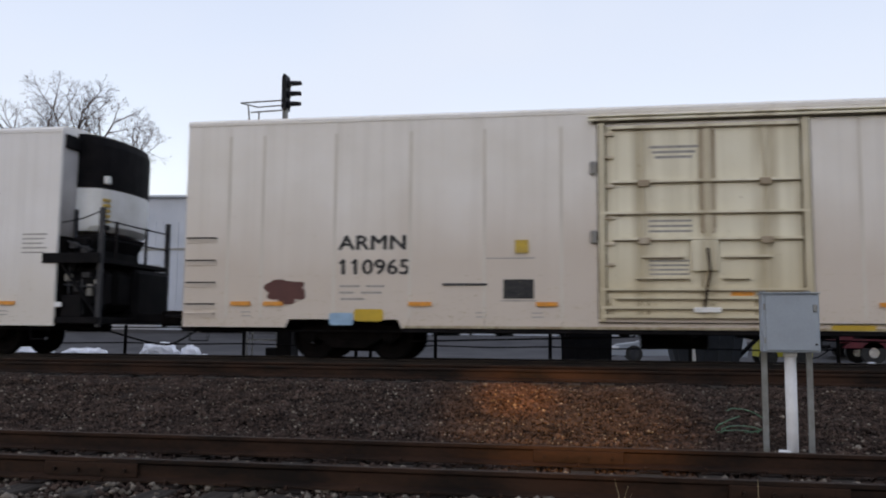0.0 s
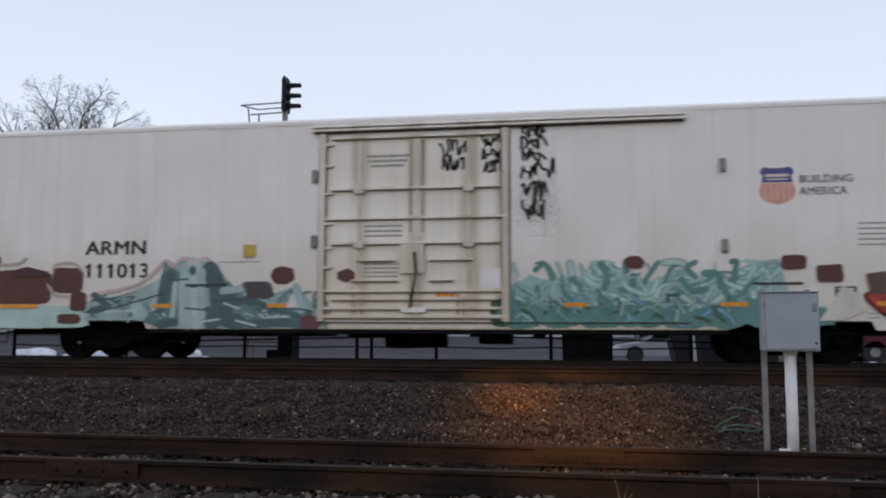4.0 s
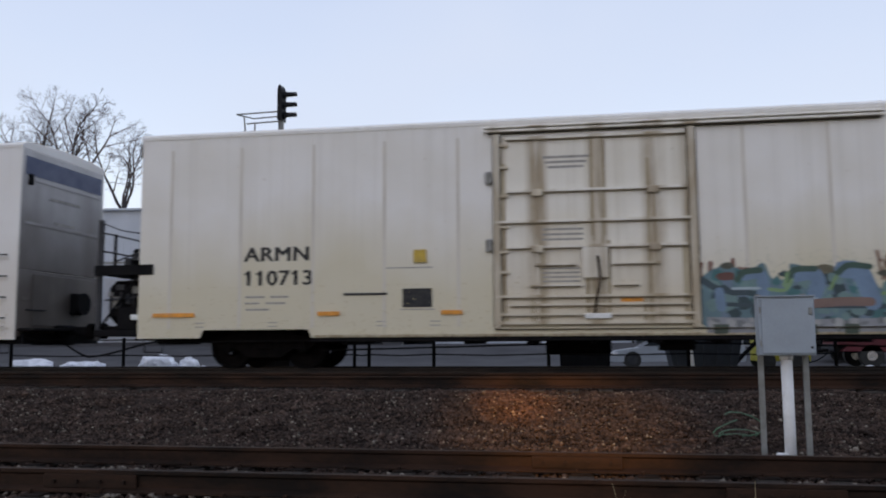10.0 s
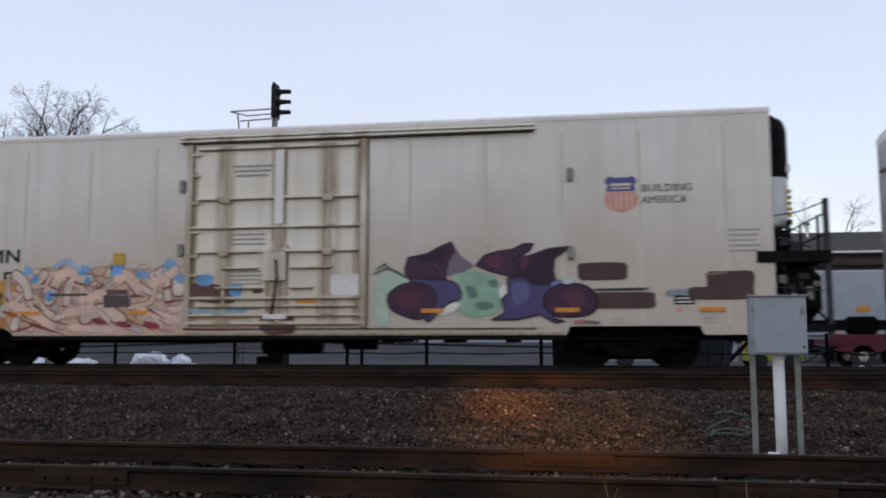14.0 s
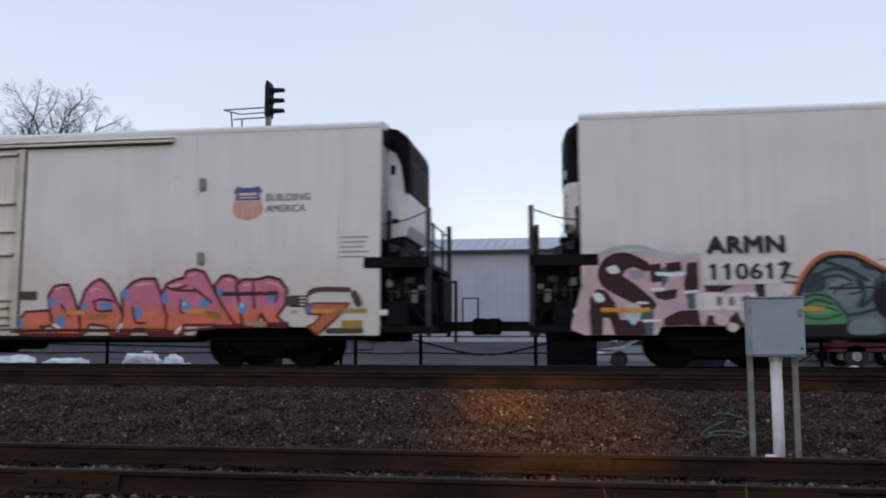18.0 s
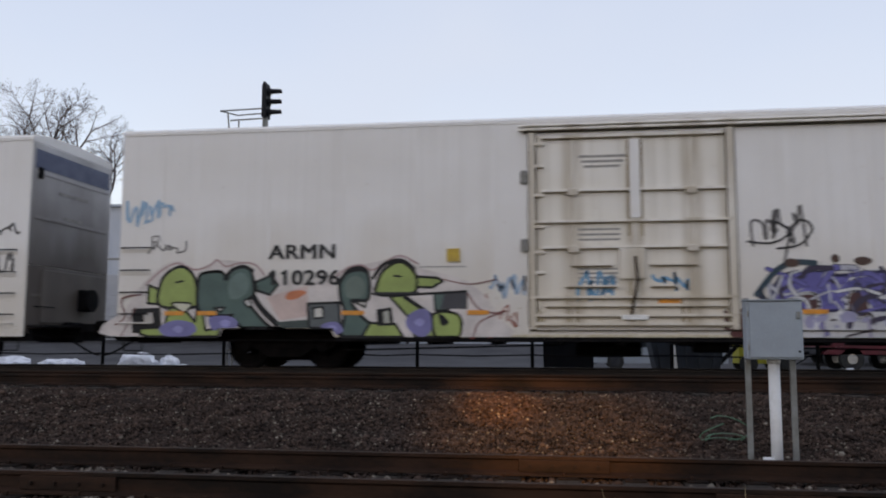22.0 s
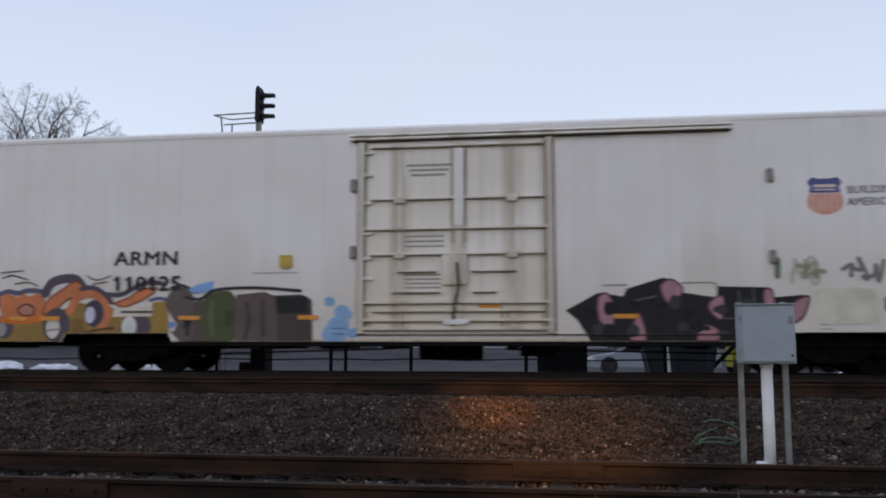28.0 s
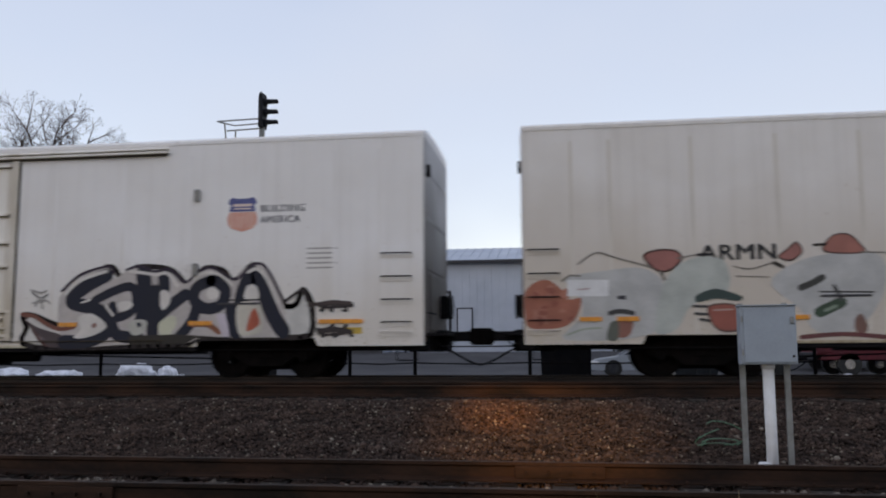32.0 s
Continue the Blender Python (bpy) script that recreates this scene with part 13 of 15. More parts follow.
line(L, (0.07, 0.15, 0.29), ((6.60, 1.68), (6.70, 1.13), (6.75, 0.79)), 0.216)
shape(L, (0.629, 0.492, 0.327), ((0.05, 1.12), (0.41, 1.02), (1.05, 1.22), (1.19, 1.11), (1.05, 0.77), (0.59, 0.69), (0.11, 0.78)), (0.02, 0.02, 0.026), 0.051, soft=False)
shape(L, (0.549, 0.423, 0.291), ((1.10, 1.27), (1.63, 1.49), (1.79, 1.40), (1.63, 1.22), (1.52, 0.77), (1.12, 0.75)), (0.02, 0.02, 0.026), 0.051, soft=False)
shape(L, (0.629, 0.492, 0.327), ((1.70, 1.45), (2.09, 1.61), (2.69, 1.22), (2.69, 0.94), (2.50, 0.81), (2.10, 0.77), (1.80, 0.79), (1.63, 1.17)), (0.02, 0.02, 0.026), 0.051, soft=False)
shape(L, (0.716, 0.568, 0.387), ((1.84, 1.31), (2.09, 1.46), (2.46, 1.21), (2.21, 1.19)), (0.02, 0.02, 0.026), 0.051, soft=False)
shape(L, (0.629, 0.492, 0.327), ((2.72, 1.17), (3.23, 1.05), (3.70, 1.02), (3.70, 0.74), (2.84, 0.79)), (0.02, 0.02, 0.026), 0.051, soft=False)
shape(L, (0.629, 0.492, 0.327), ((4.11, 1.00), (4.73, 0.82), (5.12, 0.99), (5.67, 1.25), (6.01, 0.98), (6.07, 0.69), (5.44, 0.70), (4.90, 0.64), (4.24, 0.69)), (0.02, 0.02, 0.026), 0.051, soft=False)
shape(L, (0.629, 0.492, 0.327), ((4.78, 1.57), (5.30, 1.56), (5.15, 1.26), (4.84, 1.13)), (0.02, 0.02, 0.026), 0.051, soft=False)
shape(L, (0.497, 0.424, 0.359), ((2.44, 1.62), (3.12, 1.52), (3.23, 1.30), (2.89, 1.25)), (0.02, 0.02, 0.026), 0.051, soft=False)
shape(L, (0.85, 0.263, 0.162), ((0.09, 1.88), (0.21, 2.01), (0.42, 2.03), (0.42, 2.24), (0.64, 2.26), (0.71, 2.03), (1.06, 1.98), (1.11, 1.72), (0.81, 1.71), (0.93, 1.29), (0.58, 1.50), (0.13, 1.28)), (0.02, 0.02, 0.026), 0.051, soft=False)
shape(L, (0.85, 0.263, 0.162), ((1.21, 1.95), (1.51, 2.06), (1.80, 1.85), (1.84, 1.63), (1.51, 1.44), (1.28, 1.61)), (0.02, 0.02, 0.026), 0.051, soft=False)
shape(L, (0.85, 0.263, 0.162), ((1.98, 1.85), (2.38, 2.03), (2.52, 1.84), (2.35, 1.48), (2.07, 1.67)), (0.02, 0.02, 0.026), 0.051, soft=False)
shape(L, (0.85, 0.263, 0.162), ((2.38, 1.62), (2.72, 1.52), (2.89, 1.30), (2.67, 1.26)), (0.02, 0.02, 0.026), 0.051, soft=False)
shape(L, (0.788, 0.159, 0.128), ((2.61, 2.00), (3.24, 2.04), (3.69, 2.07), (3.87, 1.87), (3.80, 1.58), (3.01, 1.61), (2.64, 1.75)), (0.02, 0.02, 0.026), 0.051, soft=False)
shape(L, (0.85, 0.263, 0.162), ((3.87, 1.91), (4.05, 2.16), (4.43, 2.21), (4.54, 1.87), (4.78, 1.70), (4.78, 1.46), (4.42, 1.53), (4.09, 1.77)), (0.02, 0.02, 0.026), 0.051, soft=False)
shape(L, (0.85, 0.263, 0.162), ((4.63, 2.15), (5.27, 2.19), (5.32, 1.63), (4.96, 1.59), (4.85, 1.90)), (0.02, 0.02, 0.026), 0.051, soft=False)
shape(L, (0.85, 0.263, 0.162), ((5.44, 1.63), (5.68, 1.97), (5.88, 2.15), (6.05, 2.15), (5.96, 1.71), (5.67, 1.61)), (0.02, 0.02, 0.026), 0.051, soft=False)
shape(L, (0.788, 0.159, 0.128), ((3.35, 1.38), (3.68, 1.40), (3.82, 0.96), (4.04, 0.82), (3.97, 0.65), (3.74, 0.69), (3.51, 1.09)))
shape(L, (0.353, 0.276, 0.303), ((5.87, 1.73), (6.28, 1.76), (6.60, 1.66), (6.59, 1.29), (6.21, 1.29), (5.78, 1.56)), (0.02, 0.02, 0.026), 0.051, soft=False)
shape(L, (0.117, 0.183, 0.328), ((2.00, 1.15), (2.21, 1.26), (2.39, 1.08), (2.10, 0.95)), (0.02, 0.02, 0.026), 0.064, soft=False)
shape(L, (0.117, 0.183, 0.328), ((0.67, 1.32), (0.93, 1.29), (0.89, 1.16), (0.72, 1.18)), (0.02, 0.02, 0.026), 0.051, soft=False)
shape(L, (0.115, 0.167, 0.296), ((5.40, 1.45), (5.89, 1.53), (5.93, 1.42), (5.56, 1.36)), (0.02, 0.02, 0.026), 0.051, soft=False)
shape(L, (0.116, 0.116, 0.255), ((6.15, 1.05), (6.33, 1.08), (6.30, 0.87), (6.18, 0.88)), (0.02, 0.02, 0.026), 0.038, soft=False)
shape(L, (0.072, 0.037, 0.037), ((1.42, 1.66), (1.57, 1.72), (1.68, 1.67), (1.54, 1.61)))
line(L, (0.02, 0.02, 0.026), ((1.05, 1.52), (1.51, 1.58), (1.84, 1.44)), 0.044)
line(L, (0.02, 0.02, 0.026), ((3.26, 1.45), (3.80, 1.49), (4.24, 1.43)), 0.044)
line(L, (0.02, 0.02, 0.026), ((4.80, 1.58), (5.35, 1.55), (6.00, 1.62)), 0.044)
line(L, (0.02, 0.02, 0.026), ((4.24, 1.38), (4.52, 1.28), (4.74, 1.19)), 0.044)
line(L, (0.02, 0.02, 0.026), ((3.91, 1.20), (4.35, 1.32)), 0.044)
line(L, (0.02, 0.02, 0.026), ((2.09, 1.51), (2.67, 1.17)), 0.044)
line(L, (0.02, 0.02, 0.026), ((1.52, 1.17), (1.69, 1.26)), 0.044)
line(L, (0.02, 0.02, 0.026), ((4.84, 0.71), (5.28, 0.93), (5.77, 1.01)), 0.044)
line(L, (0.02, 0.02, 0.026), ((5.72, 1.21), (6.21, 1.18), (6.58, 1.14)), 0.044)
line(L, (0.85, 0.681, 0.529), ((0.39, 1.73), (0.98, 1.77)), 0.038)
line(L, (0.85, 0.681, 0.529), ((1.63, 1.86), (1.77, 1.68)), 0.038)
line(L, (0.85, 0.681, 0.529), ((3.57, 1.60), (4.13, 1.60)), 0.038)
line(L, (0.85, 0.681, 0.529), ((5.03, 2.03), (5.19, 1.81)), 0.038)
line(L, (0.85, 0.681, 0.529), ((4.25, 2.04), (4.41, 1.82)), 0.038)
line(L, (0.85, 0.681, 0.529), ((5.57, 1.75), (5.79, 1.96)), 0.038)
line(L, (0.491, 0.348, 0.323), ((1.04, 2.21), (1.25, 2.16)), 0.051)
line(L, (0.491, 0.348, 0.323), ((0.57, 2.12), (0.39, 1.87)), 0.051)
line(L, (0.491, 0.348, 0.323), ((1.45, 2.37), (1.51, 2.11)), 0.051)
# darker strokes over the teal piece
line(C, (0.621, 0.486, 0.486), ((3.62, 1.56), (4.03, 1.89), (4.23, 2.09), (4.41, 1.96), (4.63, 2.14), (4.89, 2.04), (5.12, 2.12), (5.33, 1.90), (5.62, 1.66)), 0.064)
line(C, (0.621, 0.486, 0.486), ((2.57, 1.36), (3.14, 1.47), (3.60, 1.58)), 0.064)
line(C, (0.078, 0.144, 0.151), ((4.36, 1.78), (4.27, 1.47), (4.16, 1.08)), 0.229)
line(C, (0.078, 0.144, 0.151), ((5.25, 1.88), (5.43, 1.52), (5.48, 1.08), (5.32, 0.78)), 0.381)
line(C, (0.078, 0.144, 0.151), ((5.70, 1.35), (5.59, 0.91), (5.91, 0.72)), 0.330)
line(C, (0.078, 0.144, 0.151), ((2.63, 1.36), (2.91, 1.13), (2.57, 1.02)), 0.152)
line(C, (0.078, 0.144, 0.151), ((5.04, 1.00), (6.02, 1.22), (6.66, 1.07), (7.19, 0.91)), 0.127)
line(C, (0.078, 0.144, 0.151), ((6.12, 0.75), (6.87, 0.78), (7.50, 0.72)), 0.178)
line(C, (0.078, 0.144, 0.151), ((4.16, 0.74), (4.49, 0.80)), 0.178)
line(C, (0.364, 0.515, 0.515), ((4.74, 1.91), (4.69, 1.35), (4.77, 0.75)), 0.279)
line(C, (0.364, 0.515, 0.515), ((5.07, 1.84), (5.05, 1.35), (5.09, 0.91)), 0.178)
line(C, (0.364, 0.515, 0.515), ((4.03, 1.58), (4.00, 1.13)), 0.152)
line(C, (0.364, 0.515, 0.515), ((7.14, 1.51), (7.28, 1.07)), 0.178)
line(C, (0.364, 0.515, 0.515), ((5.54, 1.44), (5.92, 1.48)), 0.152)
line(C, (0.364, 0.515, 0.515), ((3.60, 1.13), (3.71, 0.80)), 0.279)
shape(C, (0.078, 0.144, 0.151), ((4.79, 1.91), (4.90, 1.97), (4.94, 1.82), (4.83, 1.77)))
line(C, (0.038, 0.056, 0.06), ((4.72, 1.56), (5.21, 1.56), (5.62, 1.57)), 0.051)
line(C, (0.062, 0.106, 0.111), ((2.40, 1.00), (3.03, 1.08), (3.71, 1.25), (4.22, 1.39)), 0.038)
line(C, (0.062, 0.106, 0.111), ((2.57, 1.25), (3.14, 1.30)), 0.038)
line(C, (0.062, 0.106, 0.111), ((4.33, 1.67), (4.77, 1.69)), 0.038)
line(C, (0.062, 0.106, 0.111), ((4.71, 1.08), (5.21, 1.04)), 0.038)
line(C, (0.062, 0.106, 0.111), ((5.32, 1.22), (6.13, 1.28)), 0.038)
line(C, (0.062, 0.106, 0.111), ((6.56, 1.07), (7.19, 1.06), (7.50, 1.00)), 0.038)
line(C, (0.452, 0.594, 0.58), ((5.86, 0.82), (6.28, 0.72)), 0.044)
line(C, (0.452, 0.594, 0.58), ((5.10, 0.80), (5.48, 0.85)), 0.044)
line(C, (0.452, 0.594, 0.58), ((5.59, 1.18), (5.91, 1.07)), 0.044)
line(C, (0.452, 0.594, 0.58), ((6.55, 0.89), (6.98, 0.91)), 0.044)
line(C, (0.452, 0.594, 0.58), ((2.92, 1.00), (3.60, 1.04)), 0.044)
shape(C, (0.09, 0.077, 0.085), ((6.01, 1.63), (6.50, 1.63), (6.69, 1.34), (6.51, 1.26), (6.08, 1.29)), soft=False)
shape(C, (0.169, 0.076, 0.084), ((7.24, 0.86), (7.40, 0.93), (7.66, 0.86), (7.60, 0.64), (7.29, 0.64)))
shape(C, (0.097, 0.048, 0.052), ((0.70, 1.92), (1.01, 1.99), (1.45, 1.89), (1.49, 1.78), (0.68, 1.76)), soft=False)
line(C, (0.497, 0.425, 0.37), ((0.34, 2.04), (0.77, 2.06), (0.97, 2.18)), 0.051)
line(C, (0.497, 0.425, 0.37), ((1.52, 1.60), (1.70, 1.37), (1.99, 1.34)), 0.051)
line(C, (0.497, 0.425, 0.37), ((1.63, 1.82), (1.69, 2.03), (2.10, 2.05), (2.33, 1.87)), 0.051)
# navy gaps and pale faces of the blue letters
line(E, (0.061, 0.09, 0.105), ((11.88, 1.23), (13.05, 1.18), (14.76, 1.15)), 0.076)
line(E, (0.061, 0.09, 0.105), ((11.57, 1.69), (11.87, 1.51), (12.34, 1.45)), 0.127)
line(E, (0.163, 0.251, 0.356), ((12.34, 1.77), (12.60, 1.80), (12.67, 1.56), (12.63, 1.25)), 0.216)
line(E, (0.163, 0.251, 0.356), ((13.25, 1.75), (13.53, 1.79), (13.65, 1.63), (13.56, 1.36)), 0.267)
line(E, (0.163, 0.251, 0.356), ((14.10, 1.85), (14.38, 1.79), (14.51, 1.48), (14.58, 1.24)), 0.330)
line(E, (0.163, 0.251, 0.356), ((11.87, 1.46), (11.90, 1.17)), 0.178)
line(E, (0.061, 0.11, 0.09), ((12.20, 1.68), (12.34, 1.83), (12.62, 1.86)), 0.114)
line(E, (0.061, 0.11, 0.09), ((13.14, 1.64), (13.23, 1.85), (13.60, 1.87)), 0.114)
line(E, (0.061, 0.11, 0.09), ((14.00, 1.78), (14.19, 1.92), (14.56, 1.89)), 0.114)
line(E, (0.209, 0.343, 0.174), ((12.77, 1.50), (13.05, 1.48), (13.18, 1.67)), 0.064)
line(E, (0.209, 0.343, 0.174), ((14.76, 1.39), (15.15, 1.43), (15.43, 1.25)), 0.064)
line(E, (0.209, 0.343, 0.174), ((13.04, 1.56), (13.11, 1.80)), 0.064)
line(E, (0.209, 0.343, 0.174), ((13.97, 1.72), (13.85, 1.49)), 0.064)
line(E, (0.372, 0.463, 0.513), ((12.11, 1.52), (12.60, 1.52)), 0.051)
line(E, (0.372, 0.463, 0.513), ((13.14, 1.32), (13.60, 1.31)), 0.051)
line(E, (0.372, 0.463, 0.513), ((14.19, 1.31), (14.59, 1.28)), 0.051)
line(E, (0.372, 0.463, 0.513), ((14.87, 1.37), (15.32, 1.39)), 0.051)
line(E, (0.231, 0.151, 0.133), ((13.56, 1.22), (14.08, 1.25), (14.55, 1.24)), 0.165)
shape(E, (0.169, 0.084, 0.076), ((11.84, 1.80), (12.11, 1.83), (12.13, 1.69), (11.87, 1.69)))
shape(E, (0.067, 0.089, 0.071), ((11.74, 0.85), (12.02, 0.85), (12.01, 0.67), (11.75, 0.67)), soft=False)
shape(E, (0.067, 0.089, 0.071), ((12.68, 0.85), (12.96, 0.84), (12.94, 0.66), (12.69, 0.67)), soft=False)
shape(E, (0.067, 0.089, 0.071), ((13.31, 0.84), (13.59, 0.84), (13.58, 0.66), (13.32, 0.66)), soft=False)
shape(E, (0.067, 0.089, 0.071), ((14.06, 0.84), (14.33, 0.84), (14.31, 0.66), (14.07, 0.66)), soft=False)
line(E, (0.042, 0.058, 0.097), ((15.45, 1.20), (15.61, 1.45), (15.87, 1.59), (16.42, 1.54), (16.96, 1.56)), 0.076)
line(E, (0.042, 0.058, 0.097), ((16.44, 1.53), (16.50, 1.18)), 0.140)
line(E, (0.042, 0.058, 0.097), ((17.30, 1.59), (17.31, 1.15)), 0.140)
line(E, (0.042, 0.058, 0.097), ((18.08, 1.64), (18.05, 1.38), (18.21, 1.21)), 0.152)
line(E, (0.042, 0.058, 0.097), ((18.71, 1.61), (18.78, 1.47)), 0.191)
line(E, (0.042, 0.058, 0.097), ((19.04, 1.16), (19.24, 1.38), (19.60, 1.59)), 0.216)
line(E, (0.042, 0.058, 0.097), ((17.89, 1.06), (18.14, 1.03)), 0.140)
line(E, (0.042, 0.058, 0.097), ((16.78, 1.13), (16.91, 0.96), (17.10, 1.02)), 0.140)
line(E, (0.042, 0.058, 0.097), ((16.09, 1.18), (16.15, 1.29)), 0.152)
line(E, (0.042, 0.058, 0.097), ((19.53, 1.00), (19.78, 1.16)), 0.254)
line(E, (0.042, 0.058, 0.097), ((18.59, 0.96), (18.95, 0.90)), 0.114)
line(E, (0.379, 0.543, 0.783), ((15.65, 1.43), (16.00, 1.59)), 0.076)
line(E, (0.379, 0.543, 0.783), ((17.09, 1.59), (17.08, 1.22)), 0.165)
line(E, (0.379, 0.543, 0.783), ((17.59, 1.58), (17.92, 1.45), (18.00, 1.18)), 0.127)
line(E, (0.379, 0.543, 0.783), ((18.41, 1.57), (18.59, 1.40)), 0.165)
line(E, (0.379, 0.543, 0.783), ((19.00, 1.58), (19.31, 1.63), (19.07, 1.37)), 0.152)
line(E, (0.379, 0.543, 0.783), ((16.66, 1.59), (16.96, 1.60)), 0.076)
line(E, (0.379, 0.543, 0.783), ((19.59, 1.34), (19.79, 1.43)), 0.114)
line(E, (0.153, 0.259, 0.153), ((15.85, 1.63), (16.26, 1.73), (16.97, 1.70), (17.40, 1.75), (18.03, 1.67), (18.56, 1.75), (19.45, 1.77)), 0.051)
# shading of the red block and strokes of the peach piece
shape(F, (0.096, 0.036, 0.038), ((0.80, 1.89), (1.94, 1.81), (1.97, 1.59), (0.82, 1.67)), soft=False)
line(F, (0.308, 0.053, 0.056), ((2.39, 1.80), (2.49, 1.37), (2.46, 0.82)), 0.381)
line(F, (0.308, 0.053, 0.056), ((1.06, 1.41), (1.26, 1.13), (1.15, 0.80)), 0.305)
line(F, (0.308, 0.053, 0.056), ((2.80, 1.46), (3.29, 1.25), (3.47, 1.02)), 0.305)
line(F, (0.093, 0.059, 0.059), ((2.73, 1.63), (3.46, 1.57), (4.33, 1.52)), 0.140)
line(F, (0.093, 0.059, 0.059), ((0.89, 0.94), (1.77, 0.91)), 0.152)
line(F, (0.093, 0.059, 0.059), ((1.97, 1.73), (2.03, 1.38)), 0.102)
shape(F, (0.099, 0.081, 0.068), ((3.21, 1.18), (3.77, 1.14), (3.79, 0.88), (3.29, 0.93)))
shape(F, (0.309, 0.237, 0.099), ((3.28, 1.71), (3.36, 1.83), (3.64, 1.80), (3.63, 1.64)))
shape(F, (0.486, 0.437, 0.392), ((3.86, 1.43), (4.24, 1.45), (4.33, 1.18), (3.95, 1.15)))
shape(F, (0.591, 0.251, 0.101), ((3.79, 1.02), (4.55, 1.06), (4.57, 0.78), (3.81, 0.79)), soft=False)
line(F, (0.824, 0.563, 0.462), ((5.48, 1.63), (5.59, 1.89), (6.00, 2.00), (6.15, 1.77)), 0.178)
line(F, (0.824, 0.563, 0.462), ((6.29, 1.43), (6.77, 1.54)), 0.178)
line(F, (0.824, 0.563, 0.462), ((7.11, 1.87), (7.31, 1.92), (7.56, 1.64)), 0.216)
line(F, (0.824, 0.563, 0.462), ((7.87, 1.75), (8.34, 1.96)), 0.191)
line(F, (0.824, 0.563, 0.462), ((7.64, 1.19), (8.44, 0.97)), 0.140)
line(F, (0.824, 0.563, 0.462), ((4.64, 1.33), (5.16, 1.10), (5.60, 0.87)), 0.178)
line(F, (0.824, 0.563, 0.462), ((5.94, 1.14), (6.52, 1.22)), 0.178)
line(F, (0.824, 0.563, 0.462), ((6.06, 0.83), (6.97, 0.77)), 0.127)
line(F, (0.25, 0.067, 0.06), ((4.47, 1.17), (4.69, 1.10), (4.92, 1.01)), 0.064, taper=True)
line(F, (0.25, 0.067, 0.06), ((5.11, 0.90), (5.60, 0.76), (5.90, 0.64)), 0.064, taper=True)
line(F, (0.25, 0.067, 0.06), ((5.18, 1.30), (5.43, 1.17)), 0.064, taper=True)
line(F, (0.25, 0.067, 0.06), ((5.57, 1.69), (5.85, 1.59)), 0.064, taper=True)
line(F, (0.25, 0.067, 0.06), ((6.61, 1.65), (6.81, 1.72)), 0.064, taper=True)
line(F, (0.25, 0.067, 0.06), ((6.56, 0.98), (6.88, 0.93)), 0.064, taper=True)
line(F, (0.25, 0.067, 0.06), ((7.13, 0.93), (7.44, 0.86)), 0.064, taper=True)
line(F, (0.25, 0.067, 0.06), ((7.73, 0.88), (7.95, 0.75)), 0.064, taper=True)
line(F, (0.25, 0.067, 0.06), ((8.18, 1.63), (8.36, 1.72)), 0.064, taper=True)
line(F, (0.25, 0.067, 0.06), ((5.50, 1.73), (5.62, 1.96)), 0.064, taper=True)
line(F, (0.25, 0.067, 0.06), ((6.12, 1.79), (6.40, 1.68)), 0.064, taper=True)
line(F, (0.25, 0.067, 0.06), ((7.81, 1.21), (8.20, 0.99)), 0.064, taper=True)
line(F, (0.25, 0.067, 0.06), ((8.20, 1.34), (8.64, 1.41)), 0.064, taper=True)
line(F, (0.25, 0.067, 0.06), ((7.42, 1.48), (7.70, 1.48)), 0.064, taper=True)
shape(F, (0.215, 0.414, 0.684), ((4.89, 1.99), (4.98, 2.15), (5.13, 2.01)))
shape(F, (0.215, 0.414, 0.684), ((6.17, 2.07), (6.38, 2.15), (6.47, 2.02)))
shape(F, (0.215, 0.414, 0.684), ((8.08, 2.15), (8.32, 2.23), (8.41, 2.10)))
shape(F, (0.215, 0.414, 0.684), ((5.43, 1.46), (5.50, 1.63), (5.64, 1.55)))
shape(F, (0.215, 0.414, 0.684), ((7.54, 1.89), (7.72, 2.02), (7.83, 1.88)))
shape(F, (0.163, 0.374, 0.85), ((6.93, 2.19), (7.18, 2.16), (7.20, 1.96), (7.02, 1.92)), soft=False)
shape(F, (0.199, 0.373, 0.557), ((8.37, 1.90), (8.65, 1.94), (8.67, 1.74), (8.43, 1.76)))
line(F, (0.362, 0.51, 0.695), ((5.64, 2.12), (5.87, 2.25), (6.20, 2.06)), 0.102)
shape(F, (0.106, 0.082, 0.086), ((6.77, 1.51), (7.31, 1.49), (7.40, 1.26), (6.81, 1.24)), soft=False)

# ---- behind the train: signal, fence, lot, buildings, trees ----
SIGNAL = mat("black_signal_paint", (0.008, 0.009, 0.012), (0.018, 0.019, 0.022), 0.6, scale=6, gloss=0.1)
SIDING = mat("pale_blue_metal_siding", (0.455, 0.50, 0.565), (0.385, 0.43, 0.495), 0.5, scale=0.8, fine=20, bump=0.05)
WALLWHITE = mat("white_clapboard", (0.38, 0.395, 0.42), (0.31, 0.32, 0.345), 0.7, scale=1.2, bump=0.1)
METALROOF = mat("grey_metal_roofing", (0.44, 0.49, 0.56), (0.37, 0.42, 0.49), 0.6, 0.1, scale=0.8, bump=0.05)
SHINGLE = mat("dark_brown_shingle", (0.030, 0.022, 0.022), (0.05, 0.038, 0.037), 0.9, scale=2, bump=0.3)
BROWNWALL = mat("brown_brick_wall", (0.07, 0.046, 0.044), (0.05, 0.034, 0.033), 0.85, scale=3, bump=0.3)
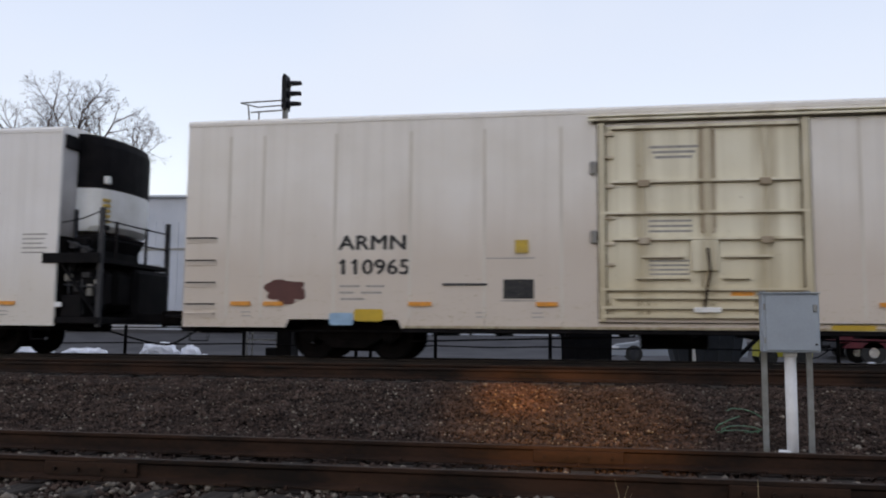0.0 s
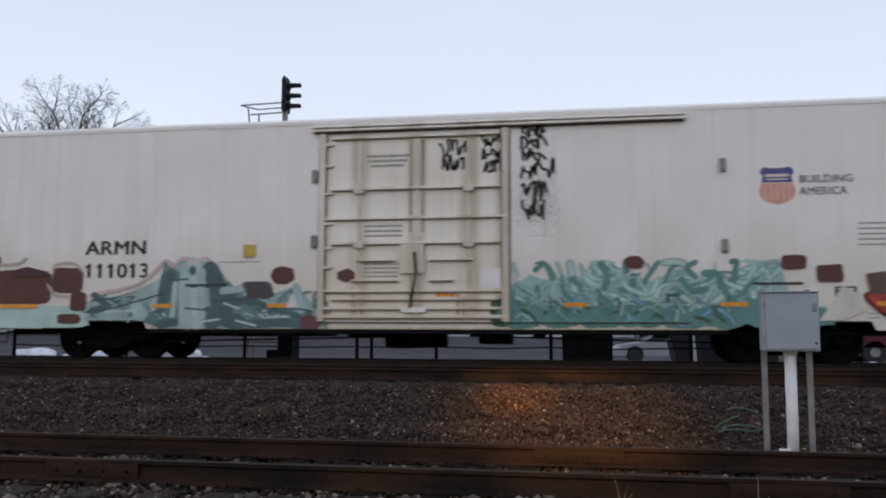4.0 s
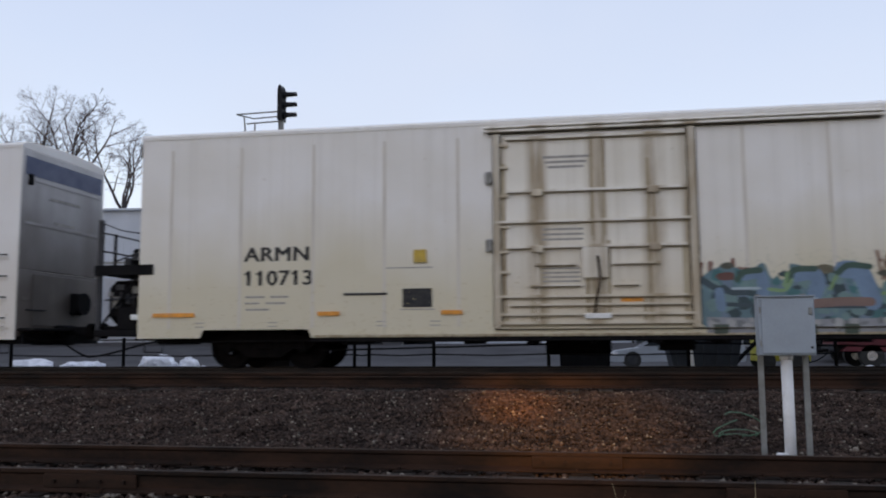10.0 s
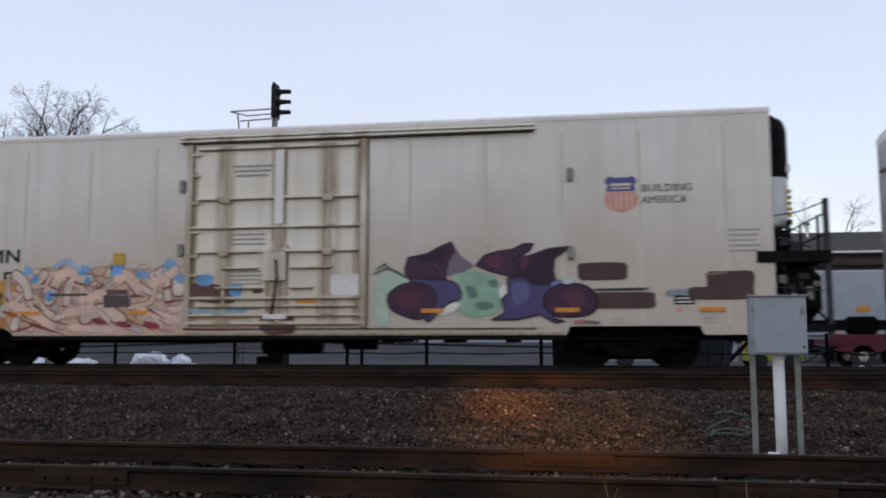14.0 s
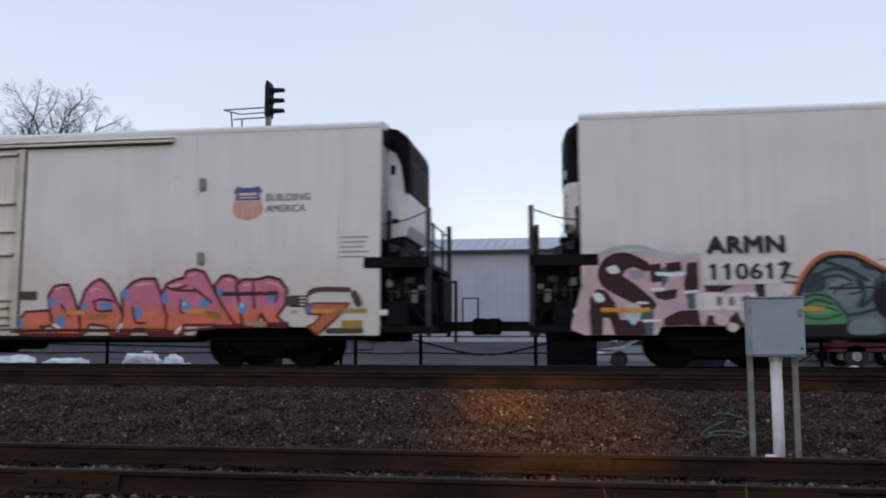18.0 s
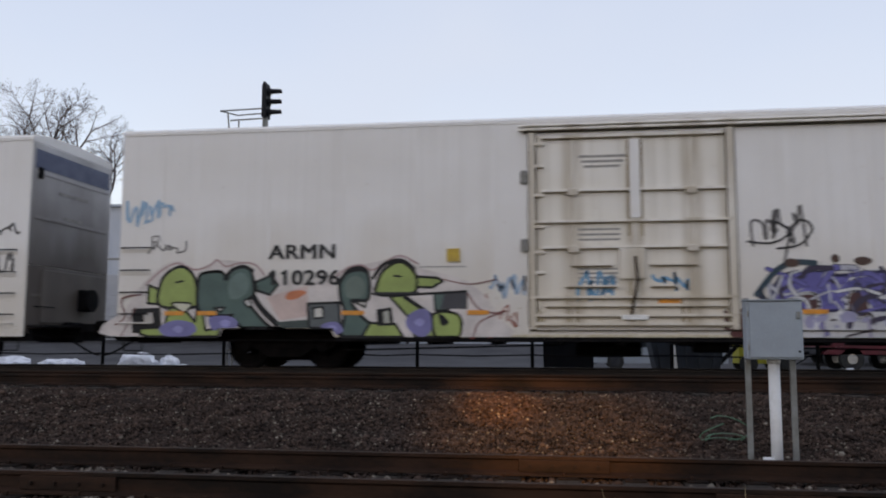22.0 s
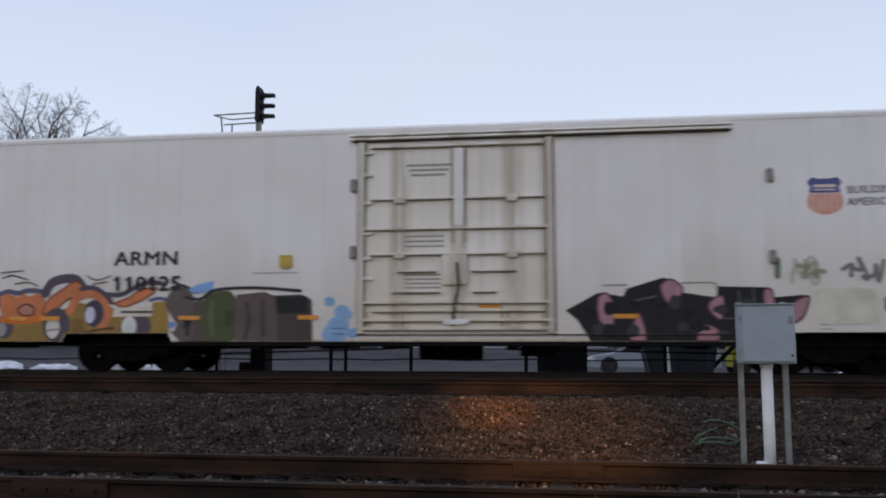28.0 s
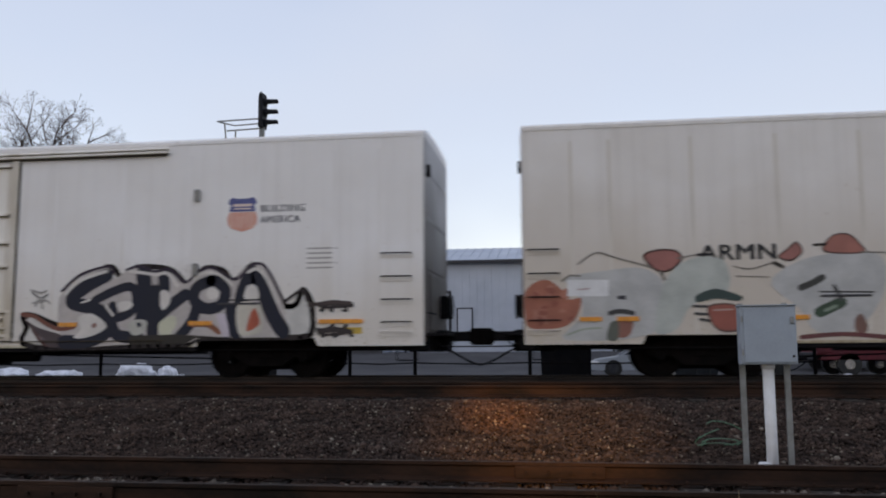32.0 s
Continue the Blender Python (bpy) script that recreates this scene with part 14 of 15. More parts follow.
DARKGLASS = mat("dark_window_glass", (0.02, 0.025, 0.03), (0.04, 0.045, 0.05), 0.12, scale=1, bump=0.0, gloss=0.25)
MAROON = mat("maroon_vehicle_paint", (0.16, 0.02, 0.03), (0.10, 0.018, 0.025), 0.35, scale=3, bump=0.03)
RUBBER = mat("black_rubber", (0.015, 0.015, 0.013), (0.03, 0.03, 0.03), 0.8, scale=9)
CHROME = mat("bright_wheel_metal", (0.62, 0.63, 0.66), (0.4, 0.4, 0.42), 0.25, 0.9, scale=6, bump=0.02)
BIN = mat("blue_grey_dumpster_paint", (0.040, 0.050, 0.064), (0.028, 0.034, 0.042), 0.6, scale=3, gloss=0.2)
BINDARK = mat("black_bin_plastic", (0.006, 0.007, 0.010), (0.011, 0.011, 0.013), 0.7, scale=3, gloss=0.08)
LIME = mat("yellow_machine_paint", (0.45, 0.40, 0.03), (0.32, 0.28, 0.03), 0.5, scale=4)
VANWHITE = mat("blue_grey_vehicle_paint", (0.38, 0.42, 0.46), (0.33, 0.365, 0.40), 0.3, scale=2, bump=0.02)


def signal_head(mast, x, z, label):
    """Three lamps one above another, their hoods to the right."""
    b = part("signal_head", prism(bmesh.new(), ((x - 0.06, z), (x - 0.06, z + 0.86), (x - 0.02, z + 0.98), (x + 0.02, z + 0.98), (x + 0.05, z + 0.86), (x + 0.05, z)), -0.2, 0.2), SIGNAL, mast, label)
    for i in range(3):
        h = z + 0.15 + i * 0.29

        def hood(bm):
            n = 10
            rings = []
            for q, r, lo in ((-0.04, 0.115, -1.0), (0.30, 0.09, 0.05)):
                rings.append([bm.verts.new((x + 0.12 + q, r * math.cos(math.pi * j / n), h + r * math.sin(math.pi * j / n) - (0.02 if q else 0.0))) for j in range(n + 1)])
            for j in range(n):
                bm.faces.new((rings[0][j], rings[0][j + 1], rings[1][j + 1], rings[1][j]))
            tube(bm, ((x + 0.05, 0, h), (x + 0.11, 0, h)), 0.105, 12)
            return bm

        ho = part("hood", hood(bmesh.new()), SIGNAL, b)
        so = ho.modifiers.new("s", "SOLIDIFY")
        so.thickness = 0.02
    part("neck", tube(bmesh.new(), ((x, 0, z - 0.28), (x, 0, z)), 0.07, 8), GALV, b)


def rail_signal():
    m = new("railway_signal")
    m.location = (-8.2, 22.0, -0.27)
    tagged(m, "tall railway signal mast with three black heads and ladder frame", "signal")
    part("mast", tube(bmesh.new(), ((0, 0, -0.2), (0, 0, 7.0)), 0.075, 12), GALV, m, "grey steel mast", smooth=True)
    part("mast_foot", box(bmesh.new(), -0.28, 0.28, -0.28, 0.28, -0.15, 0.4, 0.03), BLACK, m)
    signal_head(m, 0.02, 6.93, "upper black three-lamp signal head")
    signal_head(m, 0.58, 5.56, "middle black three-lamp signal head")
    signal_head(m, 0.62, 3.60, "lower black three-lamp signal head")
    part("bracket", tube(bmesh.new(), ((0, 0, 5.2), (0.4, 0, 5.18), (0.56, 0, 5.25), (0.58, 0, 5.45)), 0.045, 8), GALV, m)
    part("bracket", tube(bmesh.new(), ((0, 0, 3.2), (0.4, 0, 3.2), (0.6, 0, 3.28), (0.62, 0, 3.5)), 0.045, 8), GALV, m)
    part("stile", tube(bmesh.new(), ((-0.9, 0, 0), (-0.92, 0, 5.6), (-1.08, 0, 7.1)), 0.025, 6), GALV, m)
    part("stile", tube(bmesh.new(), ((-0.94, 0.45, 0), (-0.94, 0.45, 7.0)), 0.025, 6), GALV, m)
    for z in (0.6, 1.5, 1.62, 2.5, 2.62, 3.45, 3.57, 4.47, 4.60, 5.50, 5.62):
        part("rung", box(bmesh.new(), -0.93, 0.0, -0.02, 0.02, z - 0.022, z + 0.022), GALV, m)
    for z in (6.9, 7.18):
        part("guard_rail", tube(bmesh.new(), ((-1.3 if z > 7 else -1.0, 0, z), (0.0, 0, z + 0.03)), 0.022, 6), GALV, m)
    part("guard_rail", tube(bmesh.new(), ((-1.3, 0, 7.18), (-1.0, 0.5, 7.18), (-0.1, 0.45, 7.2)), 0.02, 6), GALV, m)
    part("relay_case", box(bmesh.new(), 0.05, 0.45, -0.3, 0.3, -0.1, 0.85, 0.02), BLACK, m, "black relay case at the mast foot")


rail_signal()


def fence():
    f = new("pipe_fence")
    f.location = (0, 21.0, -0.28)
    tagged(f, "low rusty pipe fence between track and lot", "fence")
    xs = (-15.4, -12.1, -8.78, -5.78, -5.4, -3.74, -0.9, 2.4, 5.7)
    for x in xs:
        part("post", tube(bmesh.new(), ((x, 0, -0.2), (x, 0, 0.98)), 0.045, 8), BLACK, f)
    for a, b in zip(xs, xs[1:]):
        part("rail", tube(bmesh.new(), ((a, 0, 0.52), ((a + b) / 2, 0, 0.49), (b, 0, 0.52)), 0.02, 6), BLACK, f)
        part("rail", tube(bmesh.new(), ((a, 0, 0.92), (b, 0, 0.92)), 0.02, 6), BLACK, f)


fence()


def snow_pile(x, y, w, h, seed):
    bm = bmesh.new()
    bmesh.ops.create_icosphere(bm, subdivisions=4, radius=1)
    for v in bm.verts:
        k = 1 + 0.35 * noise.noise((v.co.x * 1.7 + seed * 3.1, v.co.y * 1.7, v.co.z * 1.7)) + 0.14 * noise.noise((v.co.x * 5 + seed, v.co.y * 5, v.co.z * 5))
        v.co = Vector((v.co.x * w * k, v.co.y * w * 0.7 * k, v.co.z * h * k))
    ob = part("snow_pile", bm, SNOW, None, at=pose(x, y, ground_z(x, y) - 0.05))
    tagged(ob, "ploughed heap of dirty melting snow on asphalt", "snow", "snow heaps along the lot")


for i, (x, w, h) in enumerate(((-21.5, 0.6, 0.25), (-19.3, 0.9, 0.36), (-17.9, 0.5, 0.28), (-16.7, 0.55, 0.32), (-14.5, 0.75, 0.50), (-13.55, 0.4, 0.44), (-12.8, 0.45, 0.14), (-24.0, 0.9, 0.4))):
    snow_pile(x, 27.0 + 0.4 * (i % 3), w, h, i)
snow_pile(4.7, 23.0, 0.35, 0.14, 11)
snow_pile(9.4, 30.6, 0.3, 0.1, 12)


def tub(name, label, x, y, w0, w1, h, m, ribs, stripe=None):
    """A lidded bin, narrower at the foot, with a lip and ribs; stripe: the rib that is painted white."""
    b = new(name)
    b.location = (x, y, ground_z(x, y))
    tagged(b, label, "dumpster")
    part("shell", prism(bmesh.new(), ((-w0 / 2, 0.08), (w0 / 2, 0.08), (w1 / 2, h), (-w1 / 2, h)), -0.7, 0.7), m, b)
    part("lip", box(bmesh.new(), -w1 / 2 - 0.05, w1 / 2 + 0.05, -0.76, 0.76, h, h + 0.08, 0.02), m, b)
    part("lid", box(bmesh.new(), -w1 / 2 - 0.02, w1 / 2 + 0.02, -0.72, 0.74, h + 0.08, h + 0.13, 0.02), BINDARK, b)
    for i in range(ribs):
        q = (i + 0.5) / ribs - 0.5
        part("rib", prism(bmesh.new(), ((q * w0 - 0.05, 0.1), (q * w0 + 0.05, 0.1), (q * w1 + 0.05, h), (q * w1 - 0.05, h)), -0.76, -0.7), PAPER if i == stripe else m, b)
    for q in (-0.4, 0.4):
        part("skid", box(bmesh.new(), q * w0 - 0.06, q * w0 + 0.06, -0.65, 0.65, -0.02, 0.08), BLACK, b)


tub("dumpster", "blue-grey steel dumpster with a plastic lid", 3.08, 24.0, 1.6, 2.0, 1.05, BIN, 5, 1)
tub("dumpster", "plain black plastic-lidded steel dumpster", -0.03, 24.0, 1.32, 1.36, 0.95, BINDARK, 2)
snow_pile(-0.1, 23.15, 0.5, 0.05, 14)


def loader():
    b = new("yellow_machine")
    b.location = (5.5, 26.0, ground_z(5.5, 26))
    tagged(b, "small dull yellow machine parked on the lot", "machine")
    part("body", prism(bmesh.new(), ((-0.7, 0.25), (0.75, 0.25), (0.75, 0.62), (0.2, 0.66), (-0.1, 0.95), (-0.7, 0.95)), -0.5, 0.5), LIME, b)
    part("arm", tube(bmesh.new(), ((-0.6, -0.52, 0.9), (-0.95, -0.52, 0.55), (-1.3, -0.52, 0.2)), 0.06, 8), BLACK, b)
    for x in (-0.45, 0.45):
        for y in (-0.5, 0.5):
            part("wheel", tube(bmesh.new(), ((x, y - 0.08, 0.25), (x, y + 0.08, 0.25)), 0.25, 14), RUBBER, b)


loader()


def trailer():
    z = ground_z(10, 32)
    b = new("flatbed_trailer")
    b.location = (8.5, 32.0, z)
    tagged(b, "maroon tandem-axle trailer standing on the lot", "trailer")
    part("deck", box(bmesh.new(), 0.0, 5.2, -0.95, 0.95, 0.72, 0.98, 0.02), MAROON, b)
    part("side_rail", box(bmesh.new(), 0.0, 5.2, -1.0, -0.95, 0.8, 1.15, 0.01), MAROON, b)
    part("frame_beam", box(bmesh.new(), 0.3, 5.0, -0.5, -0.4, 0.5, 0.72), BLACK, b)
    part("bumper", box(bmesh.new(), -0.08, 0.0, -0.9, 0.9, 0.55, 0.8, 0.02), GREYSTEEL, b)
    part("fender", prism(bmesh.new(), [(1.85 + 1.75 * math.cos(a), 0.55 + 0.36 * math.sin(a)) for a in [math.pi * i / 12 for i in range(13)]], -1.02, -0.75), MAROON, b)
    for x in (1.06, 2.62):
        for y in (-0.9, 0.9):
            w = part("wheel", tube(bmesh.new(), ((x, y - 0.12, 0.39), (x, y + 0.12, 0.39)), 0.39, 22), RUBBER, b)
            part("hub", tube(bmesh.new(), ((x, y - 0.135, 0.39), (x, y - 0.1, 0.39)), 0.17, 12), CHROME, w, "bright metal hub")
    tongue = part("tongue", tube(bmesh.new(), ((0.2, 0, 0.6), (-1.5, 0, 0.52)), 0.06, 8), BLACK, b)
    part("safety_chain", tube(bmesh.new(), [(-0.1 - 1.4 * q, -0.12, 0.5 - 0.36 * math.sin(q * math.pi)) for q in (0, 0.15, 0.3, 0.5, 0.7, 0.85, 1)], 0.022, 6), BLACK, tongue, "sagging chain")
    part("jack", tube(bmesh.new(), ((-1.25, -0.1, 0.05), (-1.25, -0.1, 0.8)), 0.04, 8), GREYSTEEL, tongue)
    part("reflector_plate", box(bmesh.new(), -0.1, 0.35, -1.03, -1.0, 1.2, 1.55, 0.01), SALMON, b, "faded red reflector plate")


trailer()


def van():
    z = ground_z(11, 36)
    b = new("box_van")
    b.location = (9.0, 36.0, z)
    tagged(b, "blue-grey box van parked beside the brown building", "van")
    part("cargo_box", box(bmesh.new(), 0, 4.2, -1.1, 1.1, 0.95, 3.6, 0.04), VANWHITE, b)
    part("cab", prism(bmesh.new(), ((4.25, 0.6), (6.2, 0.6), (6.2, 1.4), (5.7, 1.6), (5.2, 2.4), (4.25, 2.45)), -1.0, 1.0), VANWHITE, b)
    part("side_window", prism(bmesh.new(), ((4.5, 1.6), (5.5, 1.6), (5.1, 2.3), (4.5, 2.3)), -1.01, -0.99), DARKGLASS, b)
    part("marker_lamp", box(bmesh.new(), 1.6, 2.1, -1.12, -1.1, 2.0, 2.2), ORANGE, b, "orange side marker")
    part("chassis", box(bmesh.new(), 0.1, 6.1, -0.5, 0.5, 0.55, 0.94), BLACK, b)
    for x in (1.2, 5.3):
        for y in (-0.95, 0.95):
            part("wheel", tube(bmesh.new(), ((x, y - 0.13, 0.4), (x, y + 0.13, 0.4)), 0.4, 18), RUBBER, b)


van()


def parked_car():
    z = ground_z(2.5, 30)
    b = new("parked_car")
    b.location = (0.75, 30.0, z)
    tagged(b, "pale grey saloon car parked on the lot", "car")
    shell = ((0.0, 0.22), (0.02, 0.46), (0.25, 0.58), (0.95, 0.68), (1.85, 1.22), (3.1, 1.26), (3.75, 0.95), (4.3, 0.88), (4.42, 0.52), (4.38, 0.22))
    part("body", prism(bmesh.new(), shell, -0.85, 0.85), VANWHITE, b, "pale grey body shell")
    part("windscreen", prism(bmesh.new(), ((0.98, 0.705), (1.82, 1.215), (1.86, 1.215), (1.03, 0.705)), -0.74, 0.74), DARKGLASS, b)
    part("side_window", prism(bmesh.new(), ((1.12, 0.73), (1.92, 1.16), (2.42, 1.18), (2.42, 0.77)), -0.862, -0.846), DARKGLASS, b)
    part("side_window", prism(bmesh.new(), ((2.5, 0.77), (2.5, 1.18), (3.02, 1.18), (3.45, 0.9)), -0.862, -0.846), DARKGLASS, b)
    part("headlight", box(bmesh.new(), 0.04, 0.3, -0.87, -0.6, 0.42, 0.52, 0.02), PAPER, b, "clear headlight")
    part("bumper", box(bmesh.new(), -0.06, 0.2, -0.84, 0.84, 0.2, 0.38, 0.04), GREYSTEEL, b)
    for x in (0.78, 3.5):
        for y in (-0.78, 0.78):
            w = part("wheel", tube(bmesh.new(), ((x, y - 0.1, 0.28), (x, y + 0.1, 0.28)), 0.28, 20), RUBBER, b)
            part("rim", tube(bmesh.new(), ((x, y - 0.112, 0.28), (x, y - 0.09, 0.28)), 0.17, 12), GREYSTEEL, w, "dark wheel rim")


parked_car()


def window(parent, x, z, w, h, y):
    wn_ = part("window", box(bmesh.new(), x - w / 2 - 0.08, x + w / 2 + 0.08, y - 0.06, y, z - 0.08, z + h + 0.08, 0.01), PAPER, parent, "white-framed window")
    part("pane", box(bmesh.new(), x - w / 2, x + w / 2, y - 0.075, y - 0.05, z, z + h), DARKGLASS, wn_)
    part("glazing_bar", box(bmesh.new(), x - w / 2, x + w / 2, y - 0.085, y - 0.05, z + h / 2 - 0.025, z + h / 2 + 0.025), PAPER, wn_)


def ribs(parent, x0, x1, y, z0, z1, step, m, flat=False):
    """Raised seams of sheet-metal cladding, or clapboard edges when flat."""
    bm = bmesh.new()
    n = int(((z1 - z0) if flat else (x1 - x0)) / step)
    for i in range(n):
        q = i * step
        if flat:
            prism(bm, ((x0, z0 + q), (x1, z0 + q), (x1, z0 + q + 0.02), (x0, z0 + q + 0.02)), y - 0.018, y)
        else:
            box(bm, x0 + q, x0 + q + 0.05, y - 0.03, y, z0, z1)
    part("cladding_seams", bm, m, parent)


def long_shed():
    b = new("metal_shed")
    b.location = (0, 44.0, 0)
    tagged(b, "large pale blue metal-clad shed with a shallow gable", "building")
    x0, x1 = -35.5, -9.6
    part("wall", box(bmesh.new(), x0, x1, 0, 14, 0.2, 6.45), SIDING, b)
    part("gable", prism(bmesh.new(), ((x0, 6.45), (x1, 6.45), (-10.2, 7.42), (-20, 7.95), (x0, 8.2)), 0.0, 0.25), SIDING, b)
    part("roof", prism(bmesh.new(), ((x1 + 0.25, 6.4), (-10.15, 7.5), (-20, 8.03), (x0 - 0.2, 8.28), (x0 - 0.2, 8.15), (-20, 7.92), (-10.25, 7.38), (x1 + 0.2, 6.3)), -0.25, 14.2), METALROOF, b)
    ribs(b, x0, x1, 0.0, 0.4, 6.6, 0.45, SIDING)
    part("band", box(bmesh.new(), x0, x1, -0.05, 0.0, 5.0, 5.12), GALV, b)
    part("foundation", box(bmesh.new(), x0 - 0.05, x1 + 0.05, -0.1, 0.0, 0.0, 0.6), ASPHALT, b)
    for x in (-25, -20):
        d = part("shed_door", box(bmesh.new(), x - 1.6, x + 1.6, -0.08, 0.0, 0.6, 4.2, 0.02), WALLWHITE, b, "white roll-up door")
        for i in range(6):
            part("door_slat", box(bmesh.new(), x - 1.6, x + 1.6, -0.1, -0.08, 0.7 + i * 0.58, 1.22 + i * 0.58, 0.01), WALLWHITE, d)


def low_barn():
    b = new("barn")
    b.location = (0, 46.0, 0)
    tagged(b, "long low blue-grey barn with a hipped metal roof and framed door", "building")
    x0, x1, x2 = -9.6, 2.6, 6.9
    part("wall", box(bmesh.new(), x0, x1, 0, 9, 0.2, 5.35), SIDING, b)
    bm = bmesh.new()
    v = [bm.verts.new(p) for p in ((x0 - 0.3, -0.4, 5.36), (x2, -0.4, 5.32), (x2, 9.3, 5.32), (x0 - 0.3, 9.3, 5.36), (x0 - 0.3, 4.5, 6.58), (4.7, 4.5, 6.58))]
    for f in ((0, 1, 5, 4), (2, 3, 4, 5), (1, 2, 5)):
        bm.faces.new([v[i] for i in f])
    rf = part("roof", bm, METALROOF, b, "pale blue-grey metal roof")
    so = rf.modifiers.new("s", "SOLIDIFY")
    so.thickness = 0.12
    for i in range(26):
        x = x0 + 0.2 + i * 0.52
        part("roof_seam", lambda m: tube(m, ((0, -0.38, 5.40), (0, 4.45, 6.6)), 0.02, 4), METALROOF, rf, at=pose(x, 0, 0), key="roofseam")
    part("fascia", box(bmesh.new(), x0 - 0.3, x2, -0.46, -0.41, 5.2, 5.38), GREYSTEEL, rf)
    part("vent_stack", tube(bmesh.new(), ((5.55, 4.5, 6.0), (5.55, 4.5, 7.35)), 0.13, 10), PAPER, rf, "white roof vent")
    cap = part("vent_hood", box(bmesh.new(), 3.75, 4.3, 4.3, 4.7, 6.6, 6.95, 0.04), PAPER, rf, "white roof vent hood")
    part("vent_slot", box(bmesh.new(), 3.82, 4.22, 4.28, 4.3, 6.7, 6.8), GREYSTEEL, cap)
    ribs(b, x0, x1, 0.0, 0.4, 5.2, 0.4, SIDING)
    part("downspout", tube(bmesh.new(), ((-9.35, -0.1, 0.3), (-9.35, -0.1, 5.3)), 0.07, 8), PAPER, b)
    part("downspout", tube(bmesh.new(), ((2.45, -0.1, 0.3), (2.45, -0.1, 5.2)), 0.06, 8), GREYSTEEL, b)
    d = part("barn_door", box(bmesh.new(), -8.6, -6.3, -0.06, -0.035, 0.4, 3.6), SIDING, b, "blue-grey sliding door")
    for a, c, e, g in ((-8.75, -8.6, 0.4, 3.75), (-6.3, -6.15, 0.4, 3.75), (-8.6, -6.3, 3.6, 3.75)):
        part("door_frame", box(bmesh.new(), a, c, -0.09, -0.03, e, g), GREYSTEEL, d)
    part("door_window", box(bmesh.new(), -7.9, -7.1, -0.075, -0.06, 1.5, 3.0), DARKGLASS, d)
    hatch = part("wall_hatch", box(bmesh.new(), -5.8, -5.05, -0.06, -0.035, 1.35, 2.75), SIDING, b, "small framed wall hatch")
    for a, c, e, g in ((-5.87, -5.8, 1.3, 2.82), (-5.05, -4.98, 1.3, 2.82), (-5.8, -5.05, 2.75, 2.82)):
        part("hatch_frame", box(bmesh.new(), a, c, -0.08, -0.03, e, g), GREYSTEEL, hatch)


TEAL_WALL = mat("grey_green_clapboard", (0.27, 0.33, 0.36), (0.21, 0.26, 0.29), 0.7, scale=1.2, bump=0.1)


def balcony_house():
    b = new("house")
    b.location = (0, 46.0, 0)
    tagged(b, "grey-green clapboard house end with a white-railed balcony", "house")
    part("wall", box(bmesh.new(), 2.62, 6.6, 1.7, 8.8, 0.2, 5.3), TEAL_WALL, b)
    part("side_wall", box(bmesh.new(), 6.6, 6.8, 0.0, 8.8, 0.2, 5.3), SIDING, b)
    ribs(b, 2.64, 6.58, 1.7, 0.4, 5.2, 0.2, TEAL_WALL, True)
    deck = part("balcony", box(bmesh.new(), 2.62, 6.6, -0.2, 1.68, 2.92, 3.05), GREYSTEEL, b, "balcony deck")
    part("balcony_fascia", box(bmesh.new(), 2.62, 6.6, -0.26, -0.21, 2.92, 3.18), WALLWHITE, deck, "pale fascia board")
    part("hand_rail", box(bmesh.new(), 2.62, 6.6, -0.22, -0.14, 4.02, 4.1), WALLWHITE, deck, "pale hand rail")
    for i in range(20):
        part("baluster", lambda m: box(m, -0.015, 0.015, -0.2, -0.16, 3.18, 4.02), GREYSTEEL, deck, at=pose(2.8 + i * 0.2, 0, 0), key="baluster")
    for x in (3.72, 6.5):
        part("post", box(bmesh.new(), x - 0.06, x + 0.06, -0.24, -0.12, 0.2, 5.2), WALLWHITE, b, "pale post")
    for x, z, w, h in ((3.3, 3.1, 0.9, 1.9), (5.0, 3.5, 1.2, 1.1), (3.2, 0.5, 0.9, 2.0), (5.2, 1.3, 1.3, 1.1)):
        part("opening", box(bmesh.new(), x - w / 2, x + w / 2, 1.64, 1.69, z, z + h), DARKGLASS, b, "dark door or window pane")


def annex():
    b = new("annex")
    b.location = (0, 42.0, 0)
    tagged(b, "small white clapboard annex under a sloping roof", "building")
    part("wall", prism(bmesh.new(), ((7.0, 0.2), (9.2, 0.2), (9.2, 4.1), (8.5, 4.45), (7.0, 4.9)), 0.3, 3.6), WALLWHITE, b)
    part("roof", prism(bmesh.new(), ((6.7, 5.05), (9.6, 4.12), (9.6, 3.98), (6.7, 4.9)), 0.0, 3.7), METALROOF, b)
    ribs(b, 7.02, 9.15, 0.3, 0.4, 4.1, 0.16, WALLWHITE, True)
    part("doorway", box(bmesh.new(), 7.35, 8.2, 0.22, 0.3, 0.4, 3.3), DARKGLASS, b, "dark tall doorway")


